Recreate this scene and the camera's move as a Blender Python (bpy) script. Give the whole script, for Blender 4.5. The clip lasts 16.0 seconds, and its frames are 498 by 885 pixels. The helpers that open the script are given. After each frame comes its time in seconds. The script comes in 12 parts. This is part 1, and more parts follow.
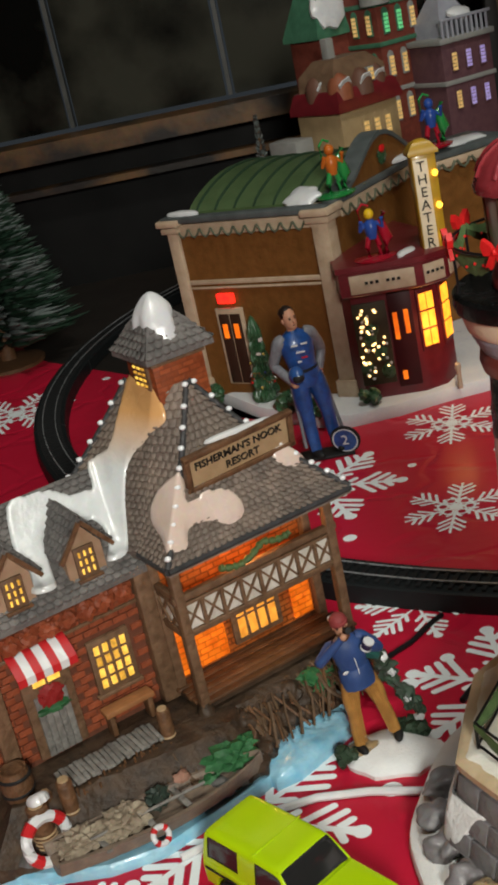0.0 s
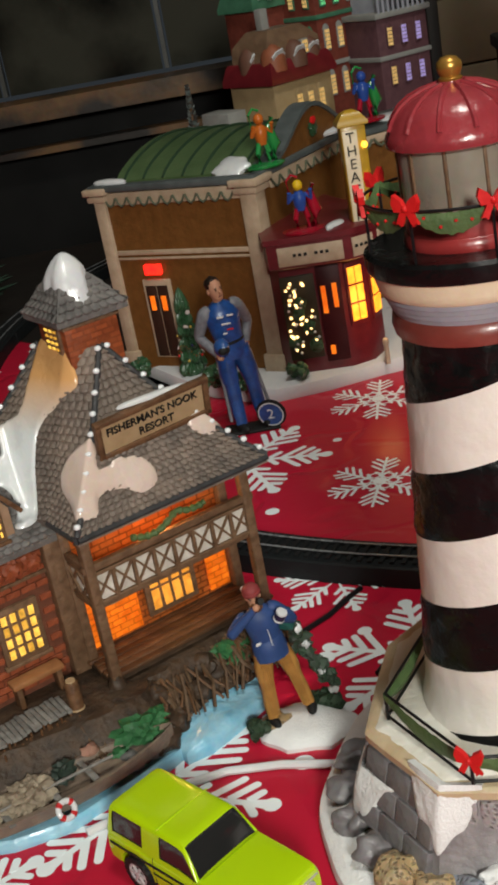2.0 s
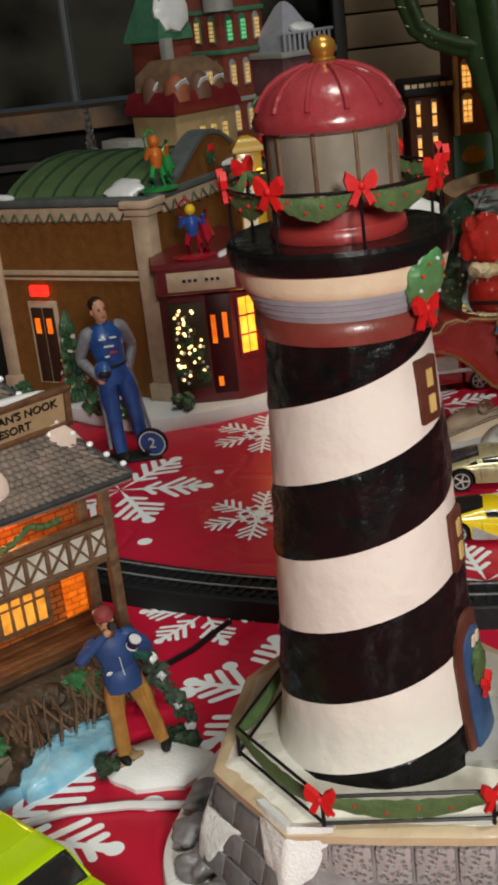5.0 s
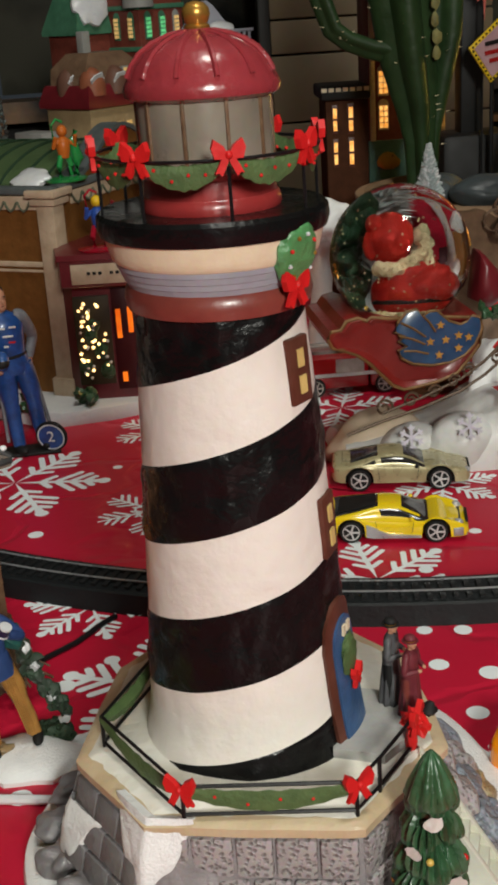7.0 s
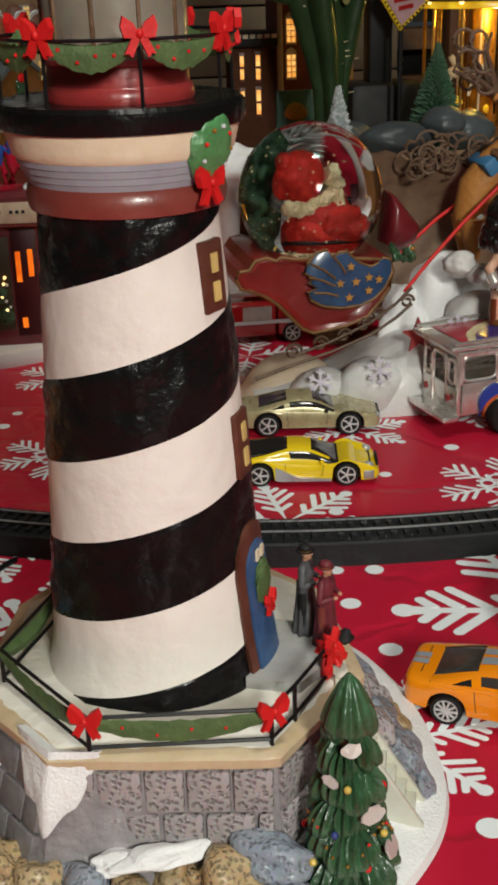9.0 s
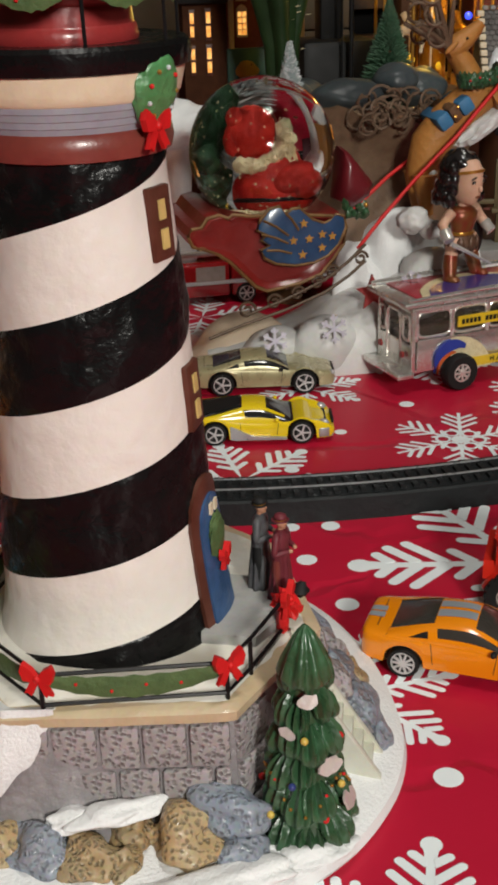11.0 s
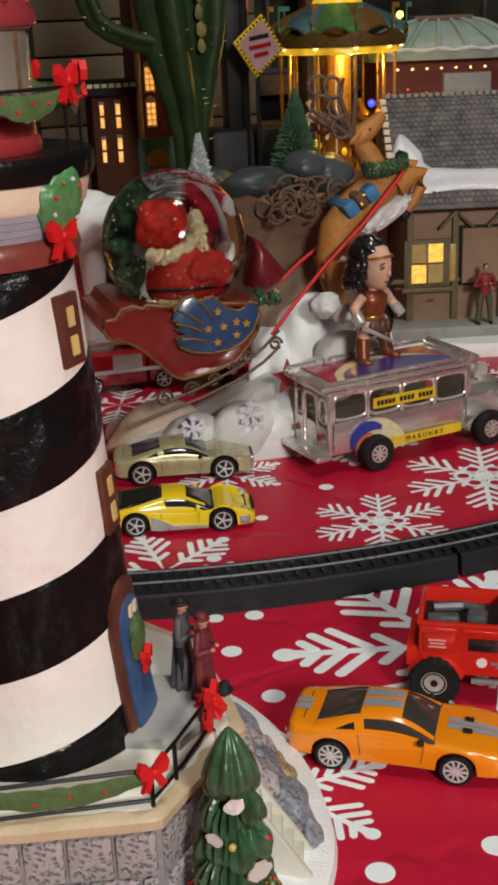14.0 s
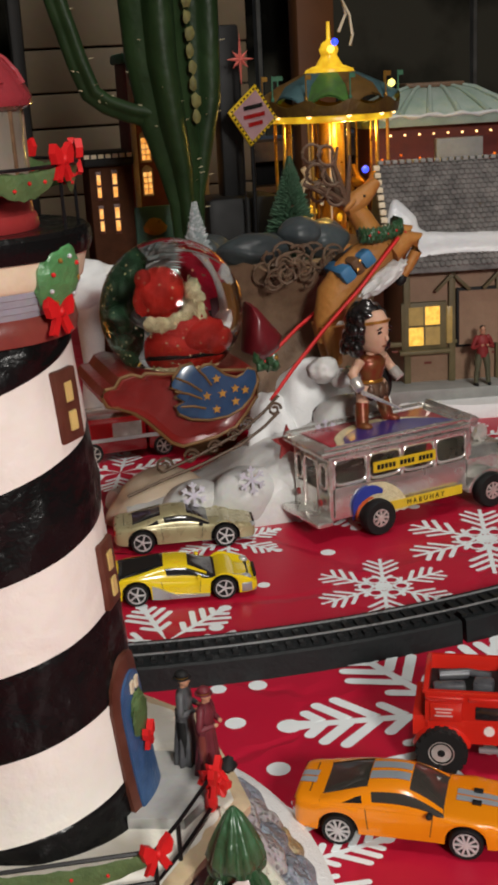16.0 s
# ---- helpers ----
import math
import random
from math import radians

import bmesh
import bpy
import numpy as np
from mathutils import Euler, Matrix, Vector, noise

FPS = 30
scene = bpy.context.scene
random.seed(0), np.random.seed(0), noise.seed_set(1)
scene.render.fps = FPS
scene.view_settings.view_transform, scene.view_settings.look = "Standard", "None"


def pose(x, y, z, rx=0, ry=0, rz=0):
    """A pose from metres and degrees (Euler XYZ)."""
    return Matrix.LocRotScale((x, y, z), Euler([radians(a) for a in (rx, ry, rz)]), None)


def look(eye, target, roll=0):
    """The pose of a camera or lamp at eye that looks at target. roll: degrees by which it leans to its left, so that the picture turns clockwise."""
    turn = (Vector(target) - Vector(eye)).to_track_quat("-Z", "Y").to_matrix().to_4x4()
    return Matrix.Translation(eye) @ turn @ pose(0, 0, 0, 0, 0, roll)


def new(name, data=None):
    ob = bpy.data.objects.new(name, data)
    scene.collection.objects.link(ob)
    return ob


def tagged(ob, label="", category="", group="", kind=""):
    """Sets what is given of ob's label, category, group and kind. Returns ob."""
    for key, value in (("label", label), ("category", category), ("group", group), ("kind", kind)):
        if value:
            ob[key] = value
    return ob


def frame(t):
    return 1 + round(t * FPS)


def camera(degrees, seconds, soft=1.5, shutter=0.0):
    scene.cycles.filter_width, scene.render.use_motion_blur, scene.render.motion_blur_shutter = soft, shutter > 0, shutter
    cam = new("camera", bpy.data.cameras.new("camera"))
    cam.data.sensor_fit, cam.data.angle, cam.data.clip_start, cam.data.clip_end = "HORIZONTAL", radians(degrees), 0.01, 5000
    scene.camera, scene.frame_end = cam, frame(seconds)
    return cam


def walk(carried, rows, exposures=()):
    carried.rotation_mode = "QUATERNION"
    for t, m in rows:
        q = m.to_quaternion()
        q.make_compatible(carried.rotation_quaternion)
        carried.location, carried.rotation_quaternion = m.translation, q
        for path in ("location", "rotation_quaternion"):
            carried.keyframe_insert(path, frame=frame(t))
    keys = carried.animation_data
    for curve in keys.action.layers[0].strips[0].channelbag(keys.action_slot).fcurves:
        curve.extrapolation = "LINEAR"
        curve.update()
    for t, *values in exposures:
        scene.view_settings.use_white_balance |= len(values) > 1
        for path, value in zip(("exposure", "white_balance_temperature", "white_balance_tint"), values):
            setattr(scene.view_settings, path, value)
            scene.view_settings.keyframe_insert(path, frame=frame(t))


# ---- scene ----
cam = camera(23.7, 16.0, soft=3.4)
PATH = [
    (0, (0.021, 0.013, 0.285), (-0.13, 1.872, -0.438), -12.3),
    (0.5, (0.023, 0.013, 0.284), (-0.113, 1.871, -0.446), -12.0),
    (1, (0.023, 0.016, 0.278), (-0.083, 1.869, -0.469), -11.5),
    (1.5, (0.026, 0.018, 0.277), (-0.056, 1.866, -0.482), -11.1),
    (2, (0.029, 0.02, 0.274), (-0.029, 1.866, -0.493), -10.6),
    (2.5, (0.03, 0.022, 0.271), (-0.003, 1.868, -0.497), -10.0),
    (3, (0.035, 0.029, 0.264), (0.025, 1.878, -0.5), -9.4),
    (3.5, (0.038, 0.033, 0.26), (0.058, 1.886, -0.493), -8.7),
    (4, (0.04, 0.035, 0.259), (0.09, 1.892, -0.483), -7.9),
    (4.2, (0.04, 0.036, 0.257), (0.104, 1.896, -0.475), -7.6),
    (6.3, (0.052, 0.04, 0.243), (0.223, 1.907, -0.453), -4.5),
    (6.5, (0.054, 0.04, 0.242), (0.239, 1.906, -0.454), -4.4),
    (7, (0.057, 0.042, 0.238), (0.289, 1.902, -0.459), -3.6),
    (7.5, (0.058, 0.045, 0.23), (0.343, 1.895, -0.474), -2.9),
    (8, (0.056, 0.051, 0.221), (0.389, 1.89, -0.492), -2.5),
    (8.5, (0.055, 0.052, 0.219), (0.422, 1.879, -0.509), -2.0),
    (11, (0.057, 0.054, 0.213), (0.51, 1.832, -0.583), -1.6),
    (11.5, (0.057, 0.055, 0.212), (0.533, 1.825, -0.588), -1.7),
    (12, (0.057, 0.055, 0.212), (0.557, 1.819, -0.587), -1.6),
    (12.5, (0.058, 0.056, 0.211), (0.583, 1.819, -0.575), -1.6),
    (13, (0.058, 0.055, 0.214), (0.61, 1.822, -0.545), -1.7),
    (13.5, (0.059, 0.055, 0.217), (0.633, 1.829, -0.506), -1.9),
    (14, (0.06, 0.055, 0.219), (0.65, 1.839, -0.465), -2.2),
    (14.5, (0.06, 0.054, 0.221), (0.661, 1.847, -0.429), -2.6),
    (15, (0.061, 0.054, 0.221), (0.668, 1.854, -0.405), -2.8),
    (15.5, (0.061, 0.055, 0.221), (0.668, 1.861, -0.386), -3.1),
    (16, (0.061, 0.057, 0.221), (0.665, 1.871, -0.366), -3.1),
]
EXPOSURES = [(0, 0.08, 6500, 4), (4, 0.04, 6500, 4), (8.5, -0.02, 6500, 4), (11, -0.07, 6500, 7), (13, -0.06, 6500, 10), (16, -0.02, 6500, 10)]
walk(cam, [(t, look(eye, target, roll)) for t, eye, target, roll in PATH], EXPOSURES)

# ---- world and lights ----
world = bpy.data.worlds.new("room_air")
scene.world = world
world.use_nodes = True
world.node_tree.nodes["Background"].inputs[0].default_value = (0.75, 0.85, 1.0, 1)
world.node_tree.nodes["Background"].inputs[1].default_value = 0.03


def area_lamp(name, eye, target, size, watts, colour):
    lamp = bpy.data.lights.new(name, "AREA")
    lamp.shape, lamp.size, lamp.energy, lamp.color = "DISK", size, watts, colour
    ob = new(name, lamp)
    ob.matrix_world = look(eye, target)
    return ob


def bulb(name, place, watts, colour, radius=0.004):
    lamp = bpy.data.lights.new(name, "POINT")
    lamp.energy, lamp.color, lamp.shadow_soft_size = watts, colour, radius
    ob = new(name, lamp)
    ob.location = place
    return ob


# both unseen: a low lamp behind the viewer, and an added overhead fill
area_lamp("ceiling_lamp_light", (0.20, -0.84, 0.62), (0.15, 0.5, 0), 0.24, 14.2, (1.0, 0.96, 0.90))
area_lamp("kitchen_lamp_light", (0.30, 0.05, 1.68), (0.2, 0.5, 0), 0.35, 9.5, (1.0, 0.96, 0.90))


# ---- materials ----
def mat(name, colour, rough=0.5, metal=0.0, second=None, scale=120.0, spread=0.5, bump=0.0, bump_scale=400.0, coat=0.0, speck=0.12, ranged=0.0):
    """A painted or cast surface: two colours mixed by noise, fine grain, bump, clear coat."""
    m = bpy.data.materials.new(name)
    m.use_nodes = True
    nt = m.node_tree
    b = nt.nodes["Principled BSDF"]
    tc = nt.nodes.new("ShaderNodeTexCoord")
    n1 = nt.nodes.new("ShaderNodeTexNoise")
    n1.inputs["Scale"].default_value, n1.inputs["Detail"].default_value = scale, 6
    nt.links.new(tc.outputs["Object"], n1.inputs["Vector"])
    ramp = nt.nodes.new("ShaderNodeValToRGB")
    c2 = second or tuple(c * 0.72 for c in colour)
    ramp.color_ramp.elements[0].position, ramp.color_ramp.elements[1].position = 0.5 - spread * 0.5, 0.5 + spread * 0.5
    ramp.color_ramp.elements[0].color, ramp.color_ramp.elements[1].color = (*c2, 1), (*colour, 1)
    nt.links.new(n1.outputs["Fac"], ramp.inputs["Fac"])
    n2 = nt.nodes.new("ShaderNodeTexNoise")
    n2.inputs["Scale"].default_value, n2.inputs["Detail"].default_value = bump_scale * 2.3, 3
    nt.links.new(tc.outputs["Object"], n2.inputs["Vector"])
    mix = nt.nodes.new("ShaderNodeMix")
    mix.data_type, mix.blend_type = "RGBA", "OVERLAY"
    mix.inputs["Factor"].default_value = speck
    nt.links.new(ramp.outputs["Color"], mix.inputs["A"])
    nt.links.new(n2.outputs["Color"], mix.inputs["B"])
    out = mix.outputs["Result"]
    if ranged:
        info = nt.nodes.new("ShaderNodeObjectInfo")
        hsv = nt.nodes.new("ShaderNodeHueSaturation")
        mr = nt.nodes.new("ShaderNodeMapRange")
        mr.inputs["To Min"].default_value, mr.inputs["To Max"].default_value = 1 - ranged, 1 + ranged
        nt.links.new(info.outputs["Random"], mr.inputs["Value"])
        nt.links.new(mr.outputs["Result"], hsv.inputs["Value"])
        nt.links.new(out, hsv.inputs["Color"])
        out = hsv.outputs["Color"]
    nt.links.new(out, b.inputs["Base Color"])
    b.inputs["Metallic"].default_value = metal
    rr = nt.nodes.new("ShaderNodeMapRange")
    rr.inputs["To Min"].default_value, rr.inputs["To Max"].default_value = max(rough - 0.1, 0.02), min(rough + 0.12, 1)
    nt.links.new(n1.outputs["Fac"], rr.inputs["Value"])
    nt.links.new(rr.outputs["Result"], b.inputs["Roughness"])
    b.inputs["Coat Weight"].default_value = coat
    b.inputs["Specular IOR Level"].default_value = 0.5 if coat or metal else 0.28
    b.inputs["Coat Roughness"].default_value = 0.12
    if bump:
        n3 = nt.nodes.new("ShaderNodeTexNoise")
        n3.inputs["Scale"].default_value, n3.inputs["Detail"].default_value = bump_scale, 5
        nt.links.new(tc.outputs["Object"], n3.inputs["Vector"])
        bp = nt.nodes.new("ShaderNodeBump")
        bp.inputs["Strength"].default_value, bp.inputs["Distance"].default_value = bump, 0.001
        nt.links.new(n3.outputs["Fac"], bp.inputs["Height"])
        nt.links.new(bp.outputs["Normal"], b.inputs["Normal"])
    return m


def pitted(name, colour, pit, scale=620.0, tint=None, coat=0.15, ranged=0.12):
    """Cast stone: pale surface with many small dark pits, tinted in patches."""
    m = mat(name, colour, 0.45, 0, tint, 90, 0.5, 0.0, coat=coat, speck=0.25, ranged=ranged)
    nt = m.node_tree
    b = nt.nodes["Principled BSDF"]
    tc = nt.nodes.new("ShaderNodeTexCoord")
    wob = nt.nodes.new("ShaderNodeTexNoise")
    wob.inputs["Scale"].default_value = 500
    add = nt.nodes.new("ShaderNodeVectorMath")
    add.operation = "MULTIPLY_ADD"
    add.inputs[1].default_value = (0.0011, 0.0011, 0.0011)
    vor = nt.nodes.new("ShaderNodeTexVoronoi")
    vor.inputs["Scale"].default_value = scale
    nt.links.new(tc.outputs["Object"], wob.inputs["Vector"])
    nt.links.new(wob.outputs["Color"], add.inputs[0])
    nt.links.new(tc.outputs["Object"], add.inputs[2])
    nt.links.new(add.outputs["Vector"], vor.inputs["Vector"])
    ramp = nt.nodes.new("ShaderNodeValToRGB")
    ramp.color_ramp.elements[0].position, ramp.color_ramp.elements[1].position = 0.16, 0.52
    nt.links.new(vor.outputs["Distance"], ramp.inputs["Fac"])
    mix = nt.nodes.new("ShaderNodeMix")
    mix.data_type = "RGBA"
    old = b.inputs["Base Color"].links[0].from_socket
    nt.links.new(ramp.outputs["Color"], mix.inputs["Factor"])
    mix.inputs["A"].default_value = (*pit, 1)
    nt.links.new(old, mix.inputs["B"])
    nt.links.new(mix.outputs["Result"], b.inputs["Base Color"])
    bp = nt.nodes.new("ShaderNodeBump")
    bp.inputs["Strength"].default_value, bp.inputs["Distance"].default_value = 0.8, 0.0006
    nt.links.new(ramp.outputs["Color"], bp.inputs["Height"])
    nt.links.new(bp.outputs["Normal"], b.inputs["Normal"])
    return m


def glow(name, colour, strength, dark=None, scale=180.0):
    """A lit pane or bulb, or brick given a glow, brighter and dimmer by patches."""
    m = bpy.data.materials.new(name)
    m.use_nodes = True
    nt = m.node_tree
    b = nt.nodes["Principled BSDF"]
    b.inputs["Base Color"].default_value = (*[c * 0.5 for c in colour], 1)
    b.inputs["Roughness"].default_value = 0.3
    tc = nt.nodes.new("ShaderNodeTexCoord")
    n = nt.nodes.new("ShaderNodeTexNoise")
    n.inputs["Scale"].default_value = scale
    nt.links.new(tc.outputs["Object"], n.inputs["Vector"])
    r = nt.nodes.new("ShaderNodeValToRGB")
    r.color_ramp.elements[0].position, r.color_ramp.elements[1].position = 0.35, 0.62
    r.color_ramp.elements[0].color = (*(dark or tuple(c * 0.55 for c in colour)), 1)
    r.color_ramp.elements[1].color = (*colour, 1)
    nt.links.new(n.outputs["Fac"], r.inputs["Fac"])
    nt.links.new(r.outputs["Color"], b.inputs["Emission Color"])
    b.inputs["Emission Strength"].default_value = strength
    return m


def glass(name, colour=(1, 1, 1), rough=0.0, ior=1.45):
    m = bpy.data.materials.new(name)
    m.use_nodes = True
    b = m.node_tree.nodes["Principled BSDF"]
    b.inputs["Base Color"].default_value = (*colour, 1)
    b.inputs["Roughness"].default_value, b.inputs["IOR"].default_value = rough, ior
    b.inputs["Transmission Weight"].default_value = 1
    return m


SNOW = mat("glittered_snow", (0.86, 0.87, 0.86), 0.4, 0, (0.76, 0.77, 0.78), 260, 0.7, 0.5, 1100, speck=0.2)
SNOWGLAZE = mat("glazed_snow", (0.70, 0.70, 0.68), 0.3, 0, (0.56, 0.58, 0.62), 70, 0.7, 0.4, 260, coat=0.3)
CREAM = mat("cream_paint", (0.80, 0.70, 0.52), 0.4, 0, (0.70, 0.58, 0.40), 150, 0.6, 0.3, 350)
WHITE = mat("white_glaze", (0.84, 0.79, 0.74), 0.42, 0, (0.77, 0.71, 0.65), 60, 0.8, 0.55, 170, coat=0.15)
BLACK = mat("black_glaze", (0.0062, 0.0064, 0.0068), 0.26, 0, (0.005, 0.005, 0.005), 80, 0.6, 2.2, 80)
BLACK.node_tree.nodes["Principled BSDF"].inputs["Specular IOR Level"].default_value = 0.24
BLACKMETAL = mat("black_wire", (0.008, 0.008, 0.009), 0.35, 0.0)
RED = mat("red_glaze", (0.33, 0.035, 0.035), 0.3, 0, (0.22, 0.02, 0.02), 90, 0.7, 0.25, 300, coat=0.3)
REDBROWN = mat("red_brown_glaze", (0.24, 0.055, 0.04), 0.35, 0, (0.16, 0.03, 0.025), 120, 0.7, 0.2, 300, coat=0.2)
BRIGHTRED = mat("bright_red_paint", (0.68, 0.018, 0.018), 0.45, 0, (0.5, 0.01, 0.012), 200, 0.6, 0.2)
GOLD = mat("gold_paint", (0.55, 0.30, 0.06), 0.3, 0.7, (0.4, 0.2, 0.04), 150)
BLUEGREY = mat("blue_grey_paint", (0.34, 0.345, 0.39), 0.45, 0, (0.25, 0.255, 0.30), 100, 0.6, 0.3, 300)
GREEN = mat("green_garland", (0.105, 0.165, 0.06), 0.55, 0, (0.06, 0.105, 0.04), 200, 0.5, 0.5, 600)
DARKGREEN = mat("dark_green_glaze", (0.042, 0.125, 0.055), 0.28, 0, (0.022, 0.05, 0.022), 220, 0.5, 0.6, 350, coat=0.3)
STONE = pitted("grey_cast_stone", (0.37, 0.335, 0.335), (0.19, 0.165, 0.165), 640, (0.29, 0.26, 0.265))
STONEPLAIN = mat("plain_grey_cast_stone", (0.200, 0.190, 0.198), 0.42, 0, (0.135, 0.125, 0.128), 90, 0.6, 0.9, 260, coat=0.15, ranged=0.08)
STONEDARK = mat("grey_mortar", (0.30, 0.28, 0.285), 0.5, 0, (0.19, 0.175, 0.18), 160, 0.5, 0.6, 450, coat=0.1)
ROCKTAN = pitted("tan_boulder", (0.40, 0.335, 0.205), (0.21, 0.165, 0.10), 700, (0.38, 0.22, 0.085))
ROCKBLUE = pitted("blue_grey_boulder", (0.26, 0.31, 0.38), (0.19, 0.215, 0.25), 620, (0.21, 0.21, 0.235), coat=0.2)
RUBBER = mat("black_rubber", (0.012, 0.012, 0.012), 0.6, 0)
CHROME = mat("chrome", (0.92, 0.89, 0.84), 0.15, 0.62, (0.66, 0.63, 0.58), 260, 0.5, 0.5, 220)
SMOKE = mat("smoked_car_glass", (0.012, 0.012, 0.013), 0.08, 0, (0.02, 0.02, 0.02), 60, coat=0.5)
SKIN = mat("painted_skin", (0.52, 0.28, 0.18), 0.45, 0, (0.42, 0.2, 0.12), 300)
WOOD = mat("brown_wood_paint", (0.17, 0.085, 0.04), 0.5, 0, (0.07, 0.035, 0.018), 260, 0.5, 0.8, 500)
TIMBER = mat("timber_brown", (0.20, 0.115, 0.065), 0.5, 0, (0.10, 0.055, 0.03), 300, 0.5, 0.7, 450)
LIT = glow("lit_window", (1.0, 0.60, 0.10), 1.0, (0.70, 0.36, 0.04), 300)
LITDIM = glow("dim_lit_window", (0.85, 0.44, 0.06), 0.75, (0.35, 0.17, 0.02), 500)
LITORANGE = glow("lit_orange_window", (1.0, 0.20, 0.012), 0.95, (0.70, 0.10, 0.005), 120)
BULBWARM = glow("warm_bulb", (1.0, 0.62, 0.25), 4.0)


# ---- geometry helpers ----
class Geo:
    """Vertices and faces of one mesh, with a material slot for each face."""

    def __init__(self):
        self.v, self.f, self.m = [], [], []

    def add(self, verts, faces, slot=0, at=None):
        base = len(self.v)
        self.v += [tuple(at @ Vector(p)) for p in verts] if at else [tuple(p) for p in verts]
        self.f += [tuple(i + base for i in q) for q in faces]
        self.m += [slot] * len(faces)
        return self

    def box(self, sx, sy, sz, at=None, slot=0, bevel=0.0, taper=1.0):
        bm = bmesh.new()
        bmesh.ops.create_cube(bm, size=1)
        for v in bm.verts:
            k = taper if v.co.z > 0 else 1
            v.co = Vector((v.co.x * sx * k, v.co.y * sy * k, v.co.z * sz))
        if bevel:
            bmesh.ops.bevel(bm, geom=bm.edges[:], offset=bevel, segments=2, affect="EDGES", profile=0.5)
        bm.verts.index_update()
        self.add([v.co[:] for v in bm.verts], [[v.index for v in f.verts] for f in bm.faces], slot, at)
        bm.free()
        return self

    def lathe(self, profile, n=24, at=None, slot=0, sx=1.0, sy=1.0, close=True):
        vs = [(r * math.cos(2 * math.pi * i / n) * sx, r * math.sin(2 * math.pi * i / n) * sy, z) for r, z in profile for i in range(n)]
        fs = [(j * n + i, j * n + (i + 1) % n, (j + 1) * n + (i + 1) % n, (j + 1) * n + i) for j in range(len(profile) - 1) for i in range(n)]
        if close:
            fs += [tuple(range(n - 1, -1, -1)), tuple((len(profile) - 1) * n + i for i in range(n))]
        return self.add(vs, fs, slot, at)

    def cyl(self, r1, r2, h, at=None, n=12, slot=0):
        return self.lathe([(r1, 0), (r2, h)], n, at, slot)

    def prism(self, poly, z0, z1, at=None, slot=0):
        n = len(poly)
        vs = [(x, y, z0) for x, y in poly] + [(x, y, z1) for x, y in poly]
        fs = [(i, (i + 1) % n, n + (i + 1) % n, n + i) for i in range(n)] + [tuple(range(n - 1, -1, -1)), tuple(range(n, 2 * n))]
        return self.add(vs, fs, slot, at)

    def loft(self, rings, slot=0, at=None, caps=True, closed=True):
        n = len(rings[0])
        vs = [p for r in rings for p in r]
        last = n if closed else n - 1
        fs = [(j * n + i, j * n + (i + 1) % n, (j + 1) * n + (i + 1) % n, (j + 1) * n + i) for j in range(len(rings) - 1) for i in range(last)]
        if caps:
            fs += [tuple(range(n - 1, -1, -1)), tuple((len(rings) - 1) * n + i for i in range(n))]
        return self.add(vs, fs, slot, at)

    def tube(self, pts, r, n=6, slot=0, at=None, closed=False):
        pts = [Vector(p) for p in pts]
        rings = []
        for i, p in enumerate(pts):
            a = pts[i - 1] if i or closed else p
            b = pts[(i + 1) % len(pts)] if i + 1 < len(pts) or closed else p
            d = (b - a).normalized()
            side = d.cross(Vector((0.03, 0.02, 1))).normalized()
            up = side.cross(d)
            k = r[i] if isinstance(r, (list, tuple)) else r
            rings.append([tuple(p + (side * math.cos(2 * math.pi * j / n) + up * math.sin(2 * math.pi * j / n)) * k) for j in range(n)])
        if closed:
            rings.append(rings[0])
        return self.loft(rings, slot, at, caps=not closed)

    def ball(self, rx, ry, rz, at=None, slot=0, sub=2, rough=0.0, freq=60.0, seed=0):
        bm = bmesh.new()
        bmesh.ops.create_icosphere(bm, subdivisions=sub, radius=1)
        for v in bm.verts:
            k = 1 + rough * noise.noise(v.co * freq / 30 + Vector((seed * 7.3, seed * 3.1, seed)))
            v.co = Vector((v.co.x * rx * k, v.co.y * ry * k, v.co.z * rz * k))
        bm.verts.index_update()
        self.add([v.co[:] for v in bm.verts], [[v.index for v in f.verts] for f in bm.faces], slot, at)
        bm.free()
        return self

    def quad(self, a, b, c, d, slot=0):
        return self.add([a, b, c, d], [(0, 1, 2, 3)], slot)


def mesh_of(name, g, mats, smooth=40):
    me = bpy.data.meshes.new(name)
    me.from_pydata(g.v, [], g.f)
    for m in mats if isinstance(mats, (list, tuple)) else [mats]:
        me.materials.append(m)
    me.polygons.foreach_set("material_index", g.m)
    bm = bmesh.new()
    bm.from_mesh(me)
    bmesh.ops.recalc_face_normals(bm, faces=bm.faces)
    bm.to_mesh(me)
    bm.free()
    if smooth:
        me.shade_smooth()
        me.set_sharp_from_angle(angle=radians(smooth))
    me.update()
    return me


def part(name, g, mats, parent=None, label="", smooth=40):
    ob = new(name, mesh_of(name, g, mats, smooth))
    if parent:
        ob.parent = parent
    return tagged(ob, label)


def thing(name, label, category, place=(0, 0, 0), turn=0.0, group="", kind=""):
    ob = new(name)
    ob.empty_display_size = 0.01
    ob.location, ob.rotation_euler = place, (0, 0, radians(turn))
    return tagged(ob, label, category, group, kind)


def T(x, y, z, rx=0, ry=0, rz=0):
    return pose(x, y, z, rx, ry, rz)


